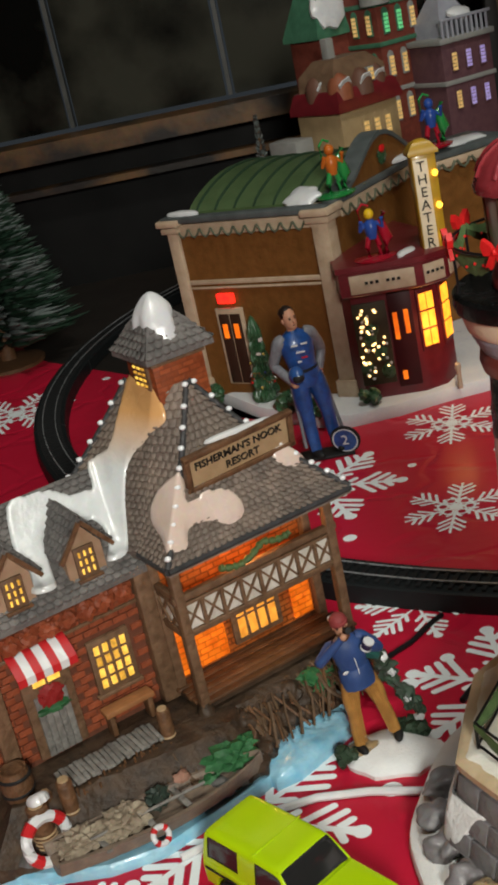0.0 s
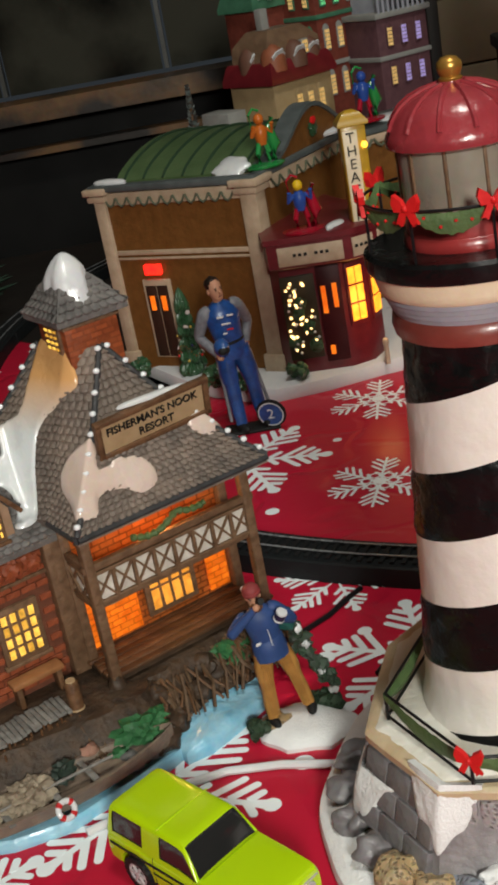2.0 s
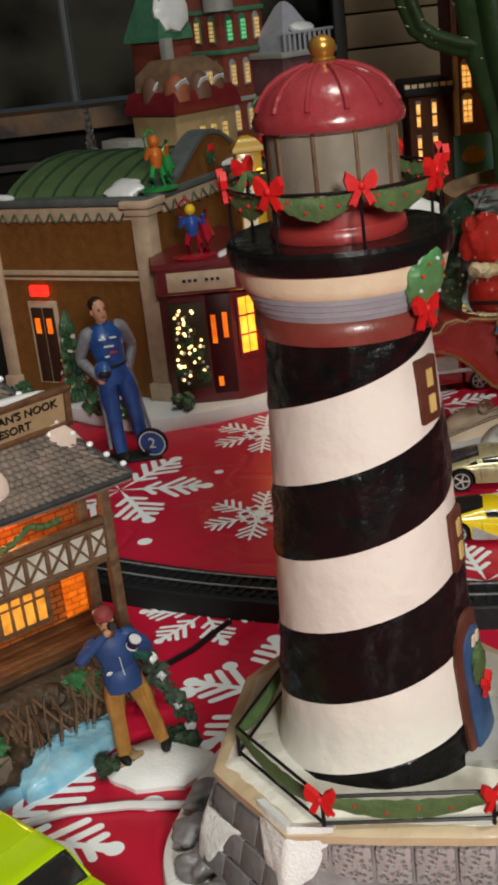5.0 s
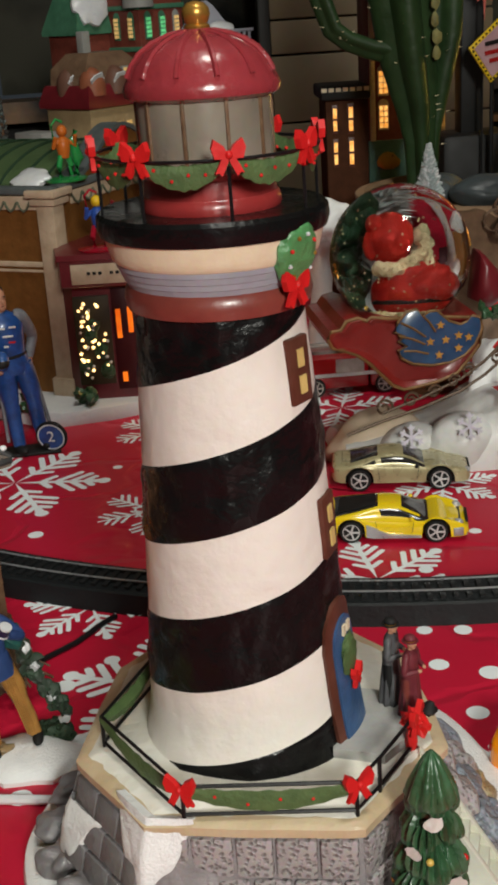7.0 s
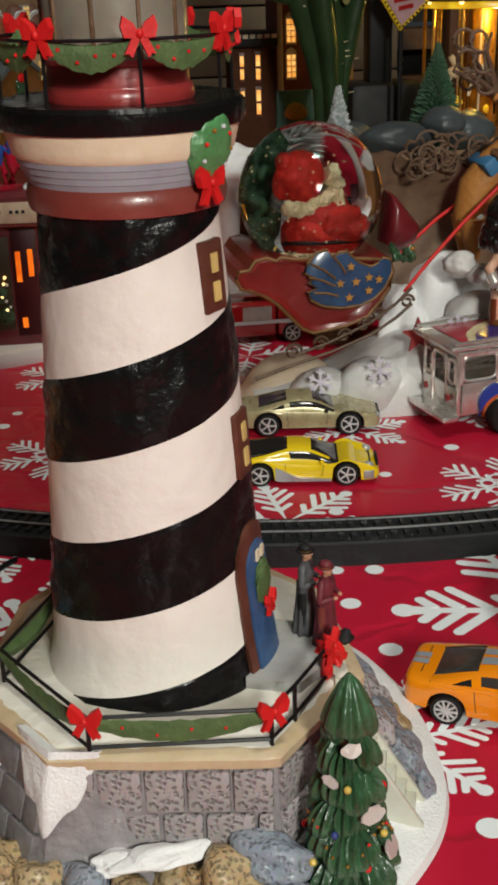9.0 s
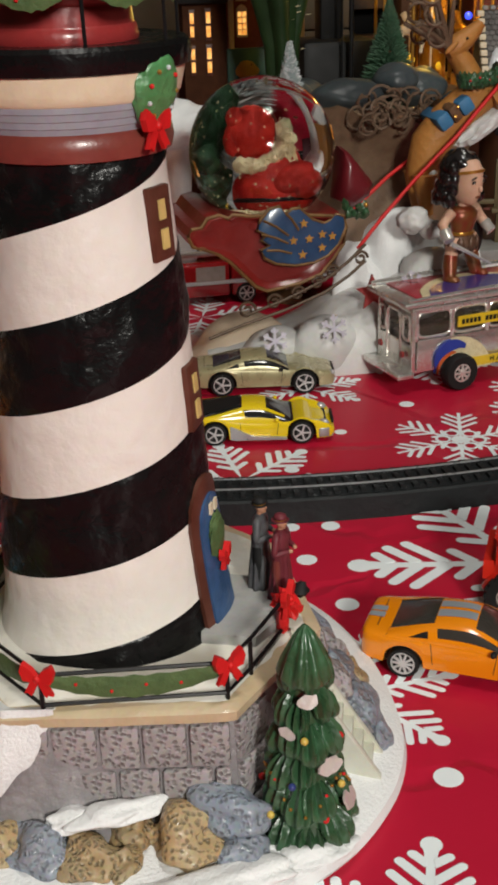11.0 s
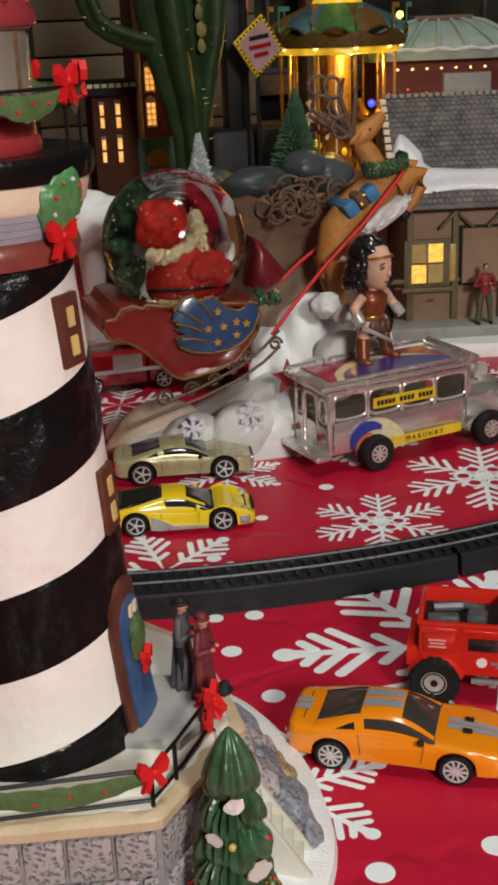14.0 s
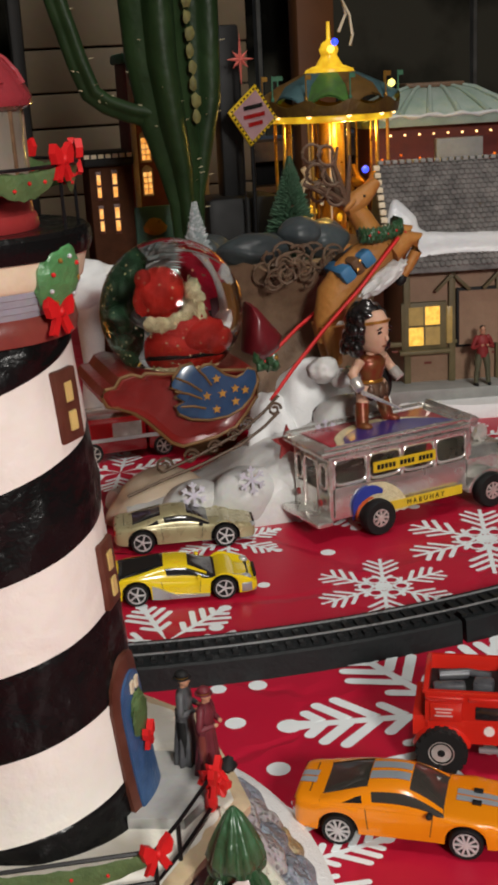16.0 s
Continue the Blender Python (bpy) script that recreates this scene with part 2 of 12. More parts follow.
# ---- room ----
WALLPAINT = mat("dim_wall_paint", (0.12, 0.10, 0.08), 0.7, 0, (0.09, 0.075, 0.06), 6, 0.8, 0.1, 60)
CEILING = mat("ceiling_paint", (0.7, 0.68, 0.64), 0.8, 0, (0.6, 0.58, 0.54), 5)
FLOORWOOD = mat("room_floor_wood", (0.14, 0.08, 0.045), 0.45, 0, (0.08, 0.045, 0.025), 12)
BLACKWALL = mat("black_painted_board", (0.004, 0.004, 0.004), 0.6, 0, (0.007, 0.0065, 0.0065), 20, 0.5, 0.1, 60)
SILL = mat("worn_sill_wood", (0.150, 0.072, 0.022), 0.45, 0, (0.014, 0.010, 0.007), 11, 0.16, 0.4, 90, coat=0.2, speck=0.3)
# grey reflections are painted into the pane colour as noise patches
PANE = mat("dark_glass_painted_reflections", (0.004, 0.004, 0.0034), 0.12, 0, (0.050, 0.049, 0.038), 6.5, 0.20, 0.0)
FRAMEMAT = mat("dark_window_frame", (0.03, 0.029, 0.027), 0.5, 0, (0.016, 0.016, 0.015), 30)
GLAZINGBAR = mat("pale_glazing_bar", (0.10, 0.10, 0.095), 0.4, 0, (0.05, 0.05, 0.045), 40)
PANE.node_tree.nodes["Principled BSDF"].inputs["Specular IOR Level"].default_value = 0.17
BLACKWALL.node_tree.nodes["Principled BSDF"].inputs["Specular IOR Level"].default_value = 0.2
X0, X1, Y0, Y1, Z0, Z1 = -1.6, 2.2, -1.8, 1.56, -0.75, 1.75


def slab(name, x0, x1, y0, y1, z0, z1, m, label, cat):
    g = Geo().box(x1 - x0, y1 - y0, z1 - z0, T((x0 + x1) / 2, (y0 + y1) / 2, (z0 + z1) / 2))
    return tagged(part(name, g, m, smooth=0), label, cat, kind="structure")


slab("floor", X0, X1, Y0, Y1, Z0 - 0.05, Z0, FLOORWOOD, "dark wooden room floor", "floor")
slab("ceiling", X0, X1, Y0, Y1, Z1, Z1 + 0.05, CEILING, "plain painted room ceiling", "ceiling")
slab("wall_west", X0 - 0.1, X0, Y0, Y1, Z0, Z1, WALLPAINT, "dim painted side wall", "wall")
slab("wall_east", X1, X1 + 0.1, Y0, Y1, Z0, Z1, WALLPAINT, "dim painted side wall", "wall")
slab("wall_south", X0, X1, Y0 - 0.1, Y0, Z0, Z1, WALLPAINT, "dim painted wall behind the viewer", "wall")
slab("wall_north_low", X0, X1, Y1, Y1 + 0.12, Z0, 0.075, BLACKWALL, "black board below the dark window", "wall")
slab("wall_north_high", X0, X1, Y1, Y1 + 0.12, 1.15, Z1, WALLPAINT, "dim painted wall above the window", "wall")
sill = slab("sill", X0, X1, Y1 - 0.05, Y1 + 0.02, 0.118, 0.142, SILL, "worn dark wooden window sill with scuffs", "window sill")
slab("trim", X0, X1, Y1 - 0.035, Y1 - 0.002, 0.077, 0.085, SILL, "thin worn ledge under the sill", "trim")
slab("wall_north_mid", X0, X1, Y1, Y1 + 0.12, 0.077, 0.116, BLACKWALL, "black board under the sill", "wall")
win = tagged(thing("window_1", "dark night window above the sill, grey reflections painted into the glass", "window", (0, 0, 0)), kind="structure")
xs = [X0, -0.93, -0.555, -0.245, -0.035, 0.50, 0.62, 0.94, 1.4, X1]
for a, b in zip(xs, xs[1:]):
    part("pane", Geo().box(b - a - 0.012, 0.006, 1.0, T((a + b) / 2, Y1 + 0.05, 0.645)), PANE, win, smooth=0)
for a in xs[1:-1]:
    part("mullion", Geo().box(0.0055, 0.016, 1.0, T(a, Y1 + 0.05, 0.645)), GLAZINGBAR, win, smooth=0)

TANBOARD = mat("dim_tan_board", (0.20, 0.155, 0.095), 0.6, 0, (0.13, 0.10, 0.06), 9, 0.6, 0.2, 40, ranged=0.12)
rear = tagged(thing("wall_panel", "dim tan boarded panel before the dark window", "wall panel"), kind="structure")
for k, (za, zb) in enumerate(((-0.10, 0.10), (0.102, 0.176), (0.178, 0.214), (0.216, 0.262), (0.264, 0.330), (0.332, 0.42))):
    part("board", Geo().box(0.262, 0.012, zb - za, T(0.417, 1.452 + 0.002 * (k % 2), (za + zb) / 2), 0, 0.002), TANBOARD, rear)
part("board_post", Geo().box(0.014, 0.016, 0.52, T(0.279, 1.452, 0.16), 0, 0.002), FRAMEMAT, rear)
tagged(part("post", Geo().box(0.050, 0.030, 1.10, T(0.652, 1.50, 0.0), 0, 0.003), mat("orange_brown_post", (0.15, 0.06, 0.022), 0.55, 0, (0.10, 0.04, 0.015), 20)), "orange-brown wooden post before the window", "post", kind="structure")

# ---- table and cloth ----
CLOTH = mat("red_vinyl_cloth", (0.53, 0.011, 0.042), 0.40, 0, (0.43, 0.008, 0.032), 9, 0.9, 0.9, 22, coat=0.10, speck=0.03)


def creased(m):
    """Fold lines and slack puckers of a thin sheet that was kept folded."""
    nt = m.node_tree
    b = nt.nodes["Principled BSDF"]
    tc = nt.nodes.new("ShaderNodeTexCoord")
    wob = nt.nodes.new("ShaderNodeTexNoise")
    wob.inputs["Scale"].default_value, wob.inputs["Detail"].default_value = 14, 3
    add = nt.nodes.new("ShaderNodeVectorMath")
    add.operation = "MULTIPLY_ADD"
    add.inputs[1].default_value = (0.10, 0.10, 0.0)
    nt.links.new(tc.outputs["Object"], wob.inputs["Vector"])
    nt.links.new(wob.outputs["Color"], add.inputs[0])
    nt.links.new(tc.outputs["Object"], add.inputs[2])
    vor = nt.nodes.new("ShaderNodeTexVoronoi")
    vor.feature = "DISTANCE_TO_EDGE"
    vor.inputs["Scale"].default_value = 15
    nt.links.new(add.outputs["Vector"], vor.inputs["Vector"])
    mr = nt.nodes.new("ShaderNodeMapRange")
    mr.interpolation_type = "SMOOTHSTEP"
    mr.inputs["From Max"].default_value = 0.09
    nt.links.new(vor.outputs["Distance"], mr.inputs["Value"])
    bp = nt.nodes.new("ShaderNodeBump")
    bp.inputs["Strength"].default_value, bp.inputs["Distance"].default_value = 0.55, 0.0011
    nt.links.new(mr.outputs["Result"], bp.inputs["Height"])
    nt.links.new(b.inputs["Normal"].links[0].from_socket, bp.inputs["Normal"])
    nt.links.new(bp.outputs["Normal"], b.inputs["Normal"])


creased(CLOTH)
CLOTH.node_tree.nodes["Principled BSDF"].inputs["Specular IOR Level"].default_value = 0.22
PRINT = mat("white_cloth_print", (0.88, 0.94, 0.95), 0.45, 0, (0.80, 0.86, 0.88), 60, coat=0.08)
TX0, TX1, TY0, TY1 = -0.62, 1.1, -0.12, 1.33
g = Geo().box(TX1 - TX0, TY1 - TY0, 0.03, T((TX0 + TX1) / 2, (TY0 + TY1) / 2, -0.0158))
TABLEDARK = mat("near_black_table", (0.013, 0.011, 0.010), 0.5, 0, (0.022, 0.018, 0.015), 14, 0.6, 0.3, 120)
table = tagged(part("table", g, TABLEDARK), "large dark table under the red cloth", "table")
for lx in (TX0 + 0.06, TX1 - 0.06):
    for ly in (TY0 + 0.06, TY1 - 0.06):
        part("leg", Geo().box(0.06, 0.06, 0.705, T(lx, ly, -0.3835), 0, 0.003), TABLEDARK, table)
g = Geo()
nx, ny = 120, 60


def cloth_end(x):
    """How far back the cloth reaches: it ends sooner at the back left corner."""
    knots = ((-2.0, 1.34), (-0.36, 1.30), (-0.2985, 1.1775), (-0.2307, 1.0414), (-0.07, 0.875), (0.03, 1.03), (0.07, 1.34), (3.0, 1.34))
    for (xa, ya), (xb, yb) in zip(knots, knots[1:]):
        if x <= xb:
            return ya + (yb - ya) * (x - xa) / (xb - xa)
    return 1.34


vs = []
for j in range(ny + 1):
    for i in range(nx + 1):
        x = TX0 - 0.01 + (TX1 - TX0 + 0.02) * i / nx
        vs.append((x, TY0 - 0.01 + (cloth_end(x) - TY0 + 0.01) * j / ny, 0.0))
g.add(vs, [(j * (nx + 1) + i, j * (nx + 1) + i + 1, (j + 1) * (nx + 1) + i + 1, (j + 1) * (nx + 1) + i) for j in range(ny) for i in range(nx)])
for x0, y0, x1, y1 in ((TX0 - 0.01, TY0 - 0.01, TX1 + 0.01, TY0 - 0.01), (TX1 + 0.01, TY0 - 0.01, TX1 + 0.01, TY1 + 0.01), (TX1 + 0.01, TY1 + 0.01, 0.08, TY1 + 0.01), (-0.42, TY1 + 0.01, TX0 - 0.01, TY1 + 0.01), (TX0 - 0.01, TY1 + 0.01, TX0 - 0.01, TY0 - 0.01)):
    g.quad((x0, y0, 0), (x1, y1, 0), (x1, y1, -0.16), (x0, y0, -0.16))
cloth = tagged(part("tablecloth", g, CLOTH), "glossy red vinyl tablecloth printed with white snowflakes", "tablecloth")


def flake(cx, cy, size, turn, style):
    """A printed snowflake: six stems from one centre, with branches that grow out of each stem."""
    z = 0.0002
    verts, faces = [(cx, cy, z)], []
    branches = ((0.28, 0.15), (0.44, 0.27), (0.60, 0.21), (0.75, 0.11)) if style == "bold" else ((0.26, 0.12), (0.42, 0.25), (0.58, 0.26), (0.74, 0.18))
    wide = 0.029 if style == "bold" else 0.026
    for k in range(6):
        a = radians(turn + 60 * k)
        ca, sa = math.cos(a), math.sin(a)

        def put(u, v, lift=0.0):
            verts.append((cx + (u * ca - v * sa) * size, cy + (u * sa + v * ca) * size, z + k * 0.00002 + lift))
            return len(verts) - 1

        right = [put(u, -wide) for u, l in branches]
        left = [put(u, wide) for u, l in branches]
        tip = 0.072 if style == "bold" else 0.030
        crown = [put(0.94 + tip * math.cos(t), tip * math.sin(t)) for t in [-2.4 + 4.8 * i / 10 for i in range(11)]]
        faces.append(tuple([0, right[0], right[1], right[2], right[3]] + crown + [left[3], left[2], left[1], left[0]]))
        for side, roots in ((-1, right), (1, left)):
            for i, (u, l) in enumerate(branches):
                w = 0.034 if style == "bold" else 0.029
                ex, ey = u + l * 0.80, side * (wide + l * 0.78)
                dx, dy = 0.716, 0.698 * side
                lift = 0.00014 + 0.00002 * i
                pts = [roots[i]]
                pts.append(put(u + w * 1.6, side * wide * 0.6, lift))
                ang0 = math.atan2(dy, dx)
                arc = [put(ex + w * math.cos(ang0 + t), ey + w * math.sin(ang0 + t), lift) for t in [-side * 1.5 + side * 3.0 * q / 5 for q in range(6)]]
                pts += arc
                pts.append(put(u - w * 0.6, side * wide * 1.2, lift))
                faces.append(tuple(pts))
        if style != "bold":
            hub = [put(0.13 * math.cos(t), 0.13 * math.sin(t), 0.0003) for t in (-0.5236, 0.0, 0.5236)]
            faces.append((0, hub[0], hub[1], hub[2]))
            mx, my = 0.235 * math.cos(0.5236), 0.235 * math.sin(0.5236)
            inner = [put(mx + 0.070 * math.cos(t), my + 0.070 * math.sin(t), 0.00034) for t in [2 * math.pi * q / 14 for q in range(14)]]
            outer = [put(mx + 0.112 * math.cos(t), my + 0.112 * math.sin(t), 0.00034) for t in [2 * math.pi * q / 14 for q in range(14)]]
            for q in range(14):
                faces.append((inner[q], outer[q], outer[(q + 1) % 14], inner[(q + 1) % 14]))
    g = Geo().add(verts, faces)
    return part("printed_snowflake", g, PRINT, cloth, smooth=0)


def dot(x, y, r=0.0042):
    r *= 0.92
    part("printed_dot", Geo().lathe([(r, 0.0002), (r * 0.98, 0.00026)], 18, T(x, y, 0)), PRINT, cloth, smooth=0)


for args in ((0.2455, 0.3925, 0.064, 164.5, "bold"), (0.158, 0.335, 0.035, 242, "bold"), (0.141, 0.235, 0.04, 66, "bold"), (0.338, 0.531, 0.043, 5, "lace"), (0.2690, 0.5020, 0.0335, 8, "lace"), (0.295, 0.615, 0.045, 200, "bold"),
             (0.2235, 0.585, 0.030, 10, "bold"), (0.1655, 0.492, 0.040, 92, "bold"), (0.076, 0.5945, 0.031, 14, "lace"), (0.092, 0.713, 0.034, 20, "lace"), (0.004, 0.6525, 0.052, -12, "bold"),
             (-0.040, 0.368, 0.049, -20, "bold"), (0.042, 0.4985, 0.030, 222, "bold"), (0.072, 0.425, 0.046, 214, "bold"), (-0.228, 0.90, 0.050, 10, "lace"), (-0.115, 0.32, 0.045, 33, "bold"), (0.43, 0.57, 0.044, 0, "lace"),
             (0.30, 0.25, 0.05, 10, "bold"), (0.20, 0.72, 0.04, 10, "bold"), (0.40, 0.40, 0.04, 20, "lace"), (0.13, 0.90, 0.045, 0, "lace"), (0.42, 0.68, 0.035, 10, "bold"), (-0.05, 1.02, 0.05, 15, "bold"), (-0.22, 1.12, 0.05, 25, "lace"), (-0.33, 0.80, 0.05, 5, "bold")):
    if args[1] + args[2] < cloth_end(args[0]):
        flake(*args)
for x, y, r in ((0.1705, 0.4185, 0.0042), (0.1743, 0.3847, 0.0045), (0.1708, 0.2919, 0.0045), (0.1872, 0.4412, 0.004), (0.1725, 0.4446, 0.0035), (0.2624, 0.5503, 0.0040), (0.2212, 0.5278, 0.0032), (0.188, 0.4955, 0.0036), (0.0167, 0.5805, 0.0042),
                (0.0162, 0.3722, 0.0045), (0.0308, 0.4373, 0.0045), (0.049, 0.452, 0.0035), (0.112, 0.66, 0.004), (0.35, 0.48, 0.004), (0.205, 0.29, 0.0045), (-0.005, 0.33, 0.004), (0.25, 0.655, 0.004), (0.38, 0.60, 0.004), (0.06, 0.66, 0.003), (-0.16, 0.95, 0.004)):
    if y + r < cloth_end(x):
        dot(x, y, r)

# ---- railway loop ----
ROADBED = mat("black_plastic_roadbed", (0.007, 0.0100, 0.0110), 0.5, 0, (0.011, 0.012, 0.013), 120, 0.6, 0.3, 400)
SLEEPERMAT = mat("dark_grey_sleeper", (0.012, 0.013, 0.014), 0.5, 0, (0.007, 0.007, 0.007), 200)
RAIL = mat("nickel_rail", (0.50, 0.51, 0.52), 0.28, 0.5, (0.30, 0.31, 0.32), 90)
CX, CY, RC = 0.266, 0.912, 0.4605
track = thing("toy_railway_track", "black plastic toy railway track with grey rails on roadbed", "toy railway", (CX, CY, 0))
PIECES = 18
HT = 0.0098
for k in range(PIECES):
    g = Geo()
    rings = []
    for i in range(9):
        a = 2 * math.pi * (k + 0.006 + 0.988 * i / 8) / PIECES - math.pi / 2 + 0.0186
        ring = [((RC + r) * math.cos(a), (RC + r) * math.sin(a), z) for r, z in ((0.0128, 0), (0.0118, HT - 0.0008), (0.0109, HT), (-0.0109, HT), (-0.0118, HT - 0.0008), (-0.0128, 0))]
        rings.append(ring)
    g.loft(rings)
    part("roadbed", g, ROADBED, track)
SL = Geo().box(0.0176, 0.0022, 0.0012, None, 0)
sleeper_mesh = mesh_of("sleeper", SL, SLEEPERMAT, 0)
N = 560
rest = Geo()
for k in range(N):
    a = 2 * math.pi * k / N
    m = T(RC * math.cos(a), RC * math.sin(a), HT + 0.0006, 0, 0, math.degrees(a))
    if 3.75 < a < 5.75:
        s = new("sleeper", sleeper_mesh)
        s.parent, s.matrix_basis = track, m
    else:
        rest.box(0.0176, 0.0022, 0.0012, m)
tagged(part("far_sleeper", rest, SLEEPERMAT, track, smooth=0), kind="stuff")
for off in (-0.0052, 0.0042):
    g = Geo()
    rings = [[((RC + off + r) * math.cos(2 * math.pi * i / 240), (RC + off + r) * math.sin(2 * math.pi * i / 240), z) for r, z in ((-0.0003, HT), (-0.0003, HT + 0.0016), (0.0003, HT + 0.0016), (0.0003, HT))] for i in range(241)]
    web = part("rail_web", Geo().loft(rings, caps=False), SLEEPERMAT, track)
    rings = [[((RC + off + r) * math.cos(2 * math.pi * i / 240), (RC + off + r) * math.sin(2 * math.pi * i / 240), z) for r, z in ((-0.00030, HT + 0.0016), (-0.00030, HT + 0.0022), (0.00030, HT + 0.0022), (0.00030, HT + 0.0016))] for i in range(241)]
    g.loft(rings, caps=False)
    part("rail", g, RAIL, track)


# ---- lighthouse ----
AX, AY, DECK = 0.0905, 0.338, 0.0425
lh = thing("lighthouse", "ceramic black and white spiral striped lighthouse on a snowy base", "ceramic lighthouse", (AX, AY, 0))
FOOT = [(0.0185, 0.335), (0.019, 0.345), (0.0227, 0.3535), (0.0324, 0.378), (0.043, 0.396), (0.07, 0.412), (0.11, 0.416), (0.145, 0.403), (0.159, 0.388), (0.1665, 0.365), (0.1693, 0.341), (0.1665, 0.315), (0.1605, 0.295), (0.1460, 0.277), (0.132, 0.2665), (0.115, 0.2600), (0.090, 0.2585), (0.062, 0.262), (0.036, 0.279), (0.0225, 0.303)]
DECKP = [(0.0570, 0.2978), (0.1094, 0.2848), (0.1198, 0.2955), (0.1390, 0.3130), (0.1400, 0.360), (0.118, 0.394), (0.080, 0.398), (0.054, 0.374), (0.0405, 0.329)]


def radius_at(poly, a, cx=AX, cy=AY):
    d = Vector((math.cos(a), math.sin(a)))
    best = 0.0
    for p, q in zip(poly, poly[1:] + poly[:1]):
        px, py, ex, ey = p[0] - cx, p[1] - cy, q[0] - p[0], q[1] - p[1]
        den = d.x * ey - d.y * ex
        if abs(den) > 1e-9:
            t = (px * ey - py * ex) / den
            s = (px * d.y - py * d.x) / den
            if t > 0 and -1e-6 <= s <= 1.000001:
                best = max(best, t)
    return best


NB = 144
ang = [2 * math.pi * i / NB for i in range(NB)]
r0 = [radius_at(FOOT, a) for a in ang]
r0 = [sum(r0[(i + k) % NB] for k in range(-3, 4)) / 7 for i in range(NB)]
r1 = [radius_at(DECKP, a) for a in ang]


def ring(f, z):
    return [(f(i) * math.cos(ang[i]), f(i) * math.sin(ang[i]), z(i) if callable(z) else z) for i in range(NB)]


wob = [noise.noise(Vector((math.cos(a) * 3, math.sin(a) * 3, 0))) for a in ang]
g = Geo().loft([ring(lambda i: r0[i] * 0.985, 0), ring(lambda i: r0[i], 0.0022), ring(lambda i: r0[i] * 0.99, 0.0050), ring(lambda i: r0[i] * 0.955, 0.0066), ring(lambda i: r1[i] * 0.3 + r0[i] * 0.66, lambda i: 0.0080 + 0.002 * wob[i]), ring(lambda i: r1[i] * 0.9, 0.0095)])
part("snow_skirt", g, SNOW, lh, "glittering white snow rim of the base")
g = Geo().loft([ring(lambda i: r1[i] * 0.45 + r0[i] * 0.52, 0.003), ring(lambda i: r1[i] * 0.72 + r0[i] * 0.27, lambda i: 0.0105 + 0.003 * wob[i]), ring(lambda i: r1[i] + 0.0022 + 0.0068 * max(0, min(1, -0.2 - 1.6 * math.cos(ang[i]))), 0.0125), ring(lambda i: r1[i] + 0.0004, DECK - 0.003)])
part("stone_wall", g, STONEDARK, lh, "grey cast stone wall of the base")
g = Geo().loft([ring(lambda i: r1[i] - 0.0005, DECK - 0.0048), ring(lambda i: r1[i] + 0.0022 + 0.0006 * wob[i], DECK - 0.0042), ring(lambda i: r1[i] + 0.0024 + 0.0006 * wob[i], DECK - 0.0016), ring(lambda i: r1[i] + 0.0006, DECK - 0.0006), ring(lambda i: r1[i] - 0.0030, DECK - 0.0005)])
part("deck_edge", g, mat("tan_deck_edge", (0.62, 0.50, 0.33), 0.4, 0, (0.50, 0.37, 0.22), 70, 0.5, 0.5, 250, coat=0.2), lh, "tan painted edge of the terrace")
g = Geo().loft([ring(lambda i: r1[i] - 0.0006 - 0.0014 * (0.5 + wob[(i * 3) % NB]), DECK - 0.0008), ring(lambda i: r1[i] - 0.0020 - 0.0014 * (0.5 + wob[(i * 3) % NB]), DECK), ring(lambda i: 0.006, DECK)])
part("deck", g, mat("deck_white", (0.80, 0.79, 0.74), 0.4, 0, (0.72, 0.67, 0.55), 50, 0.5, 0.6, 260, coat=0.1), lh, "white snowy terrace")


def local(x, y):
    return x - AX, y - AY


def wall_stones(p, q, rows, cols, seed, zt=DECK - 0.0055, zb=0.0125, batter=0.0016, m=STONE):
    """Blocks of cast stone proud of the base wall between two corners."""
    rnd = random.Random(seed)
    a, b = Vector((*local(*p), 0)), Vector((*local(*q), 0))
    d = (b - a).normalized()
    out = Vector((d.y, -d.x, 0))
    if out.dot((a + b) / 2) < 0:
        out = -out
    length = (b - a).length
    h = (zt - zb) / rows
    for r in range(rows):
        edges = [0] + [(c + (0.5 if r % 2 else 0) + rnd.uniform(-0.12, 0.12)) / cols for c in range(1, cols)] + [1]
        for e0, e1 in zip(edges, edges[1:]):
            w = (e1 - e0) * length - (0.0006 if m is STONE else 0.0003)
            u = (e0 + e1) / 2 * length
            z = zt - (r + 0.5) * h
            lean = batter * (zt - z) / (zt - zb)
            c = a + d * u + out * (0.0006 + lean)
            g = Geo().box(w, 0.0030, h - 0.0004, None, 0, 0.0011 if m is STONE else 0.0005)
            s = part("stone", g, m, lh)
            tip = math.atan2(batter - 0.0016, zt - zb) * (1 if out.dot(Vector((-d.y, d.x, 0))) < 0 else -1)
            s.matrix_basis = Matrix.Translation((c.x, c.y, z)) @ Matrix.Rotation(math.atan2(d.y, d.x), 4, "Z") @ Matrix.Rotation(-tip, 4, "X")


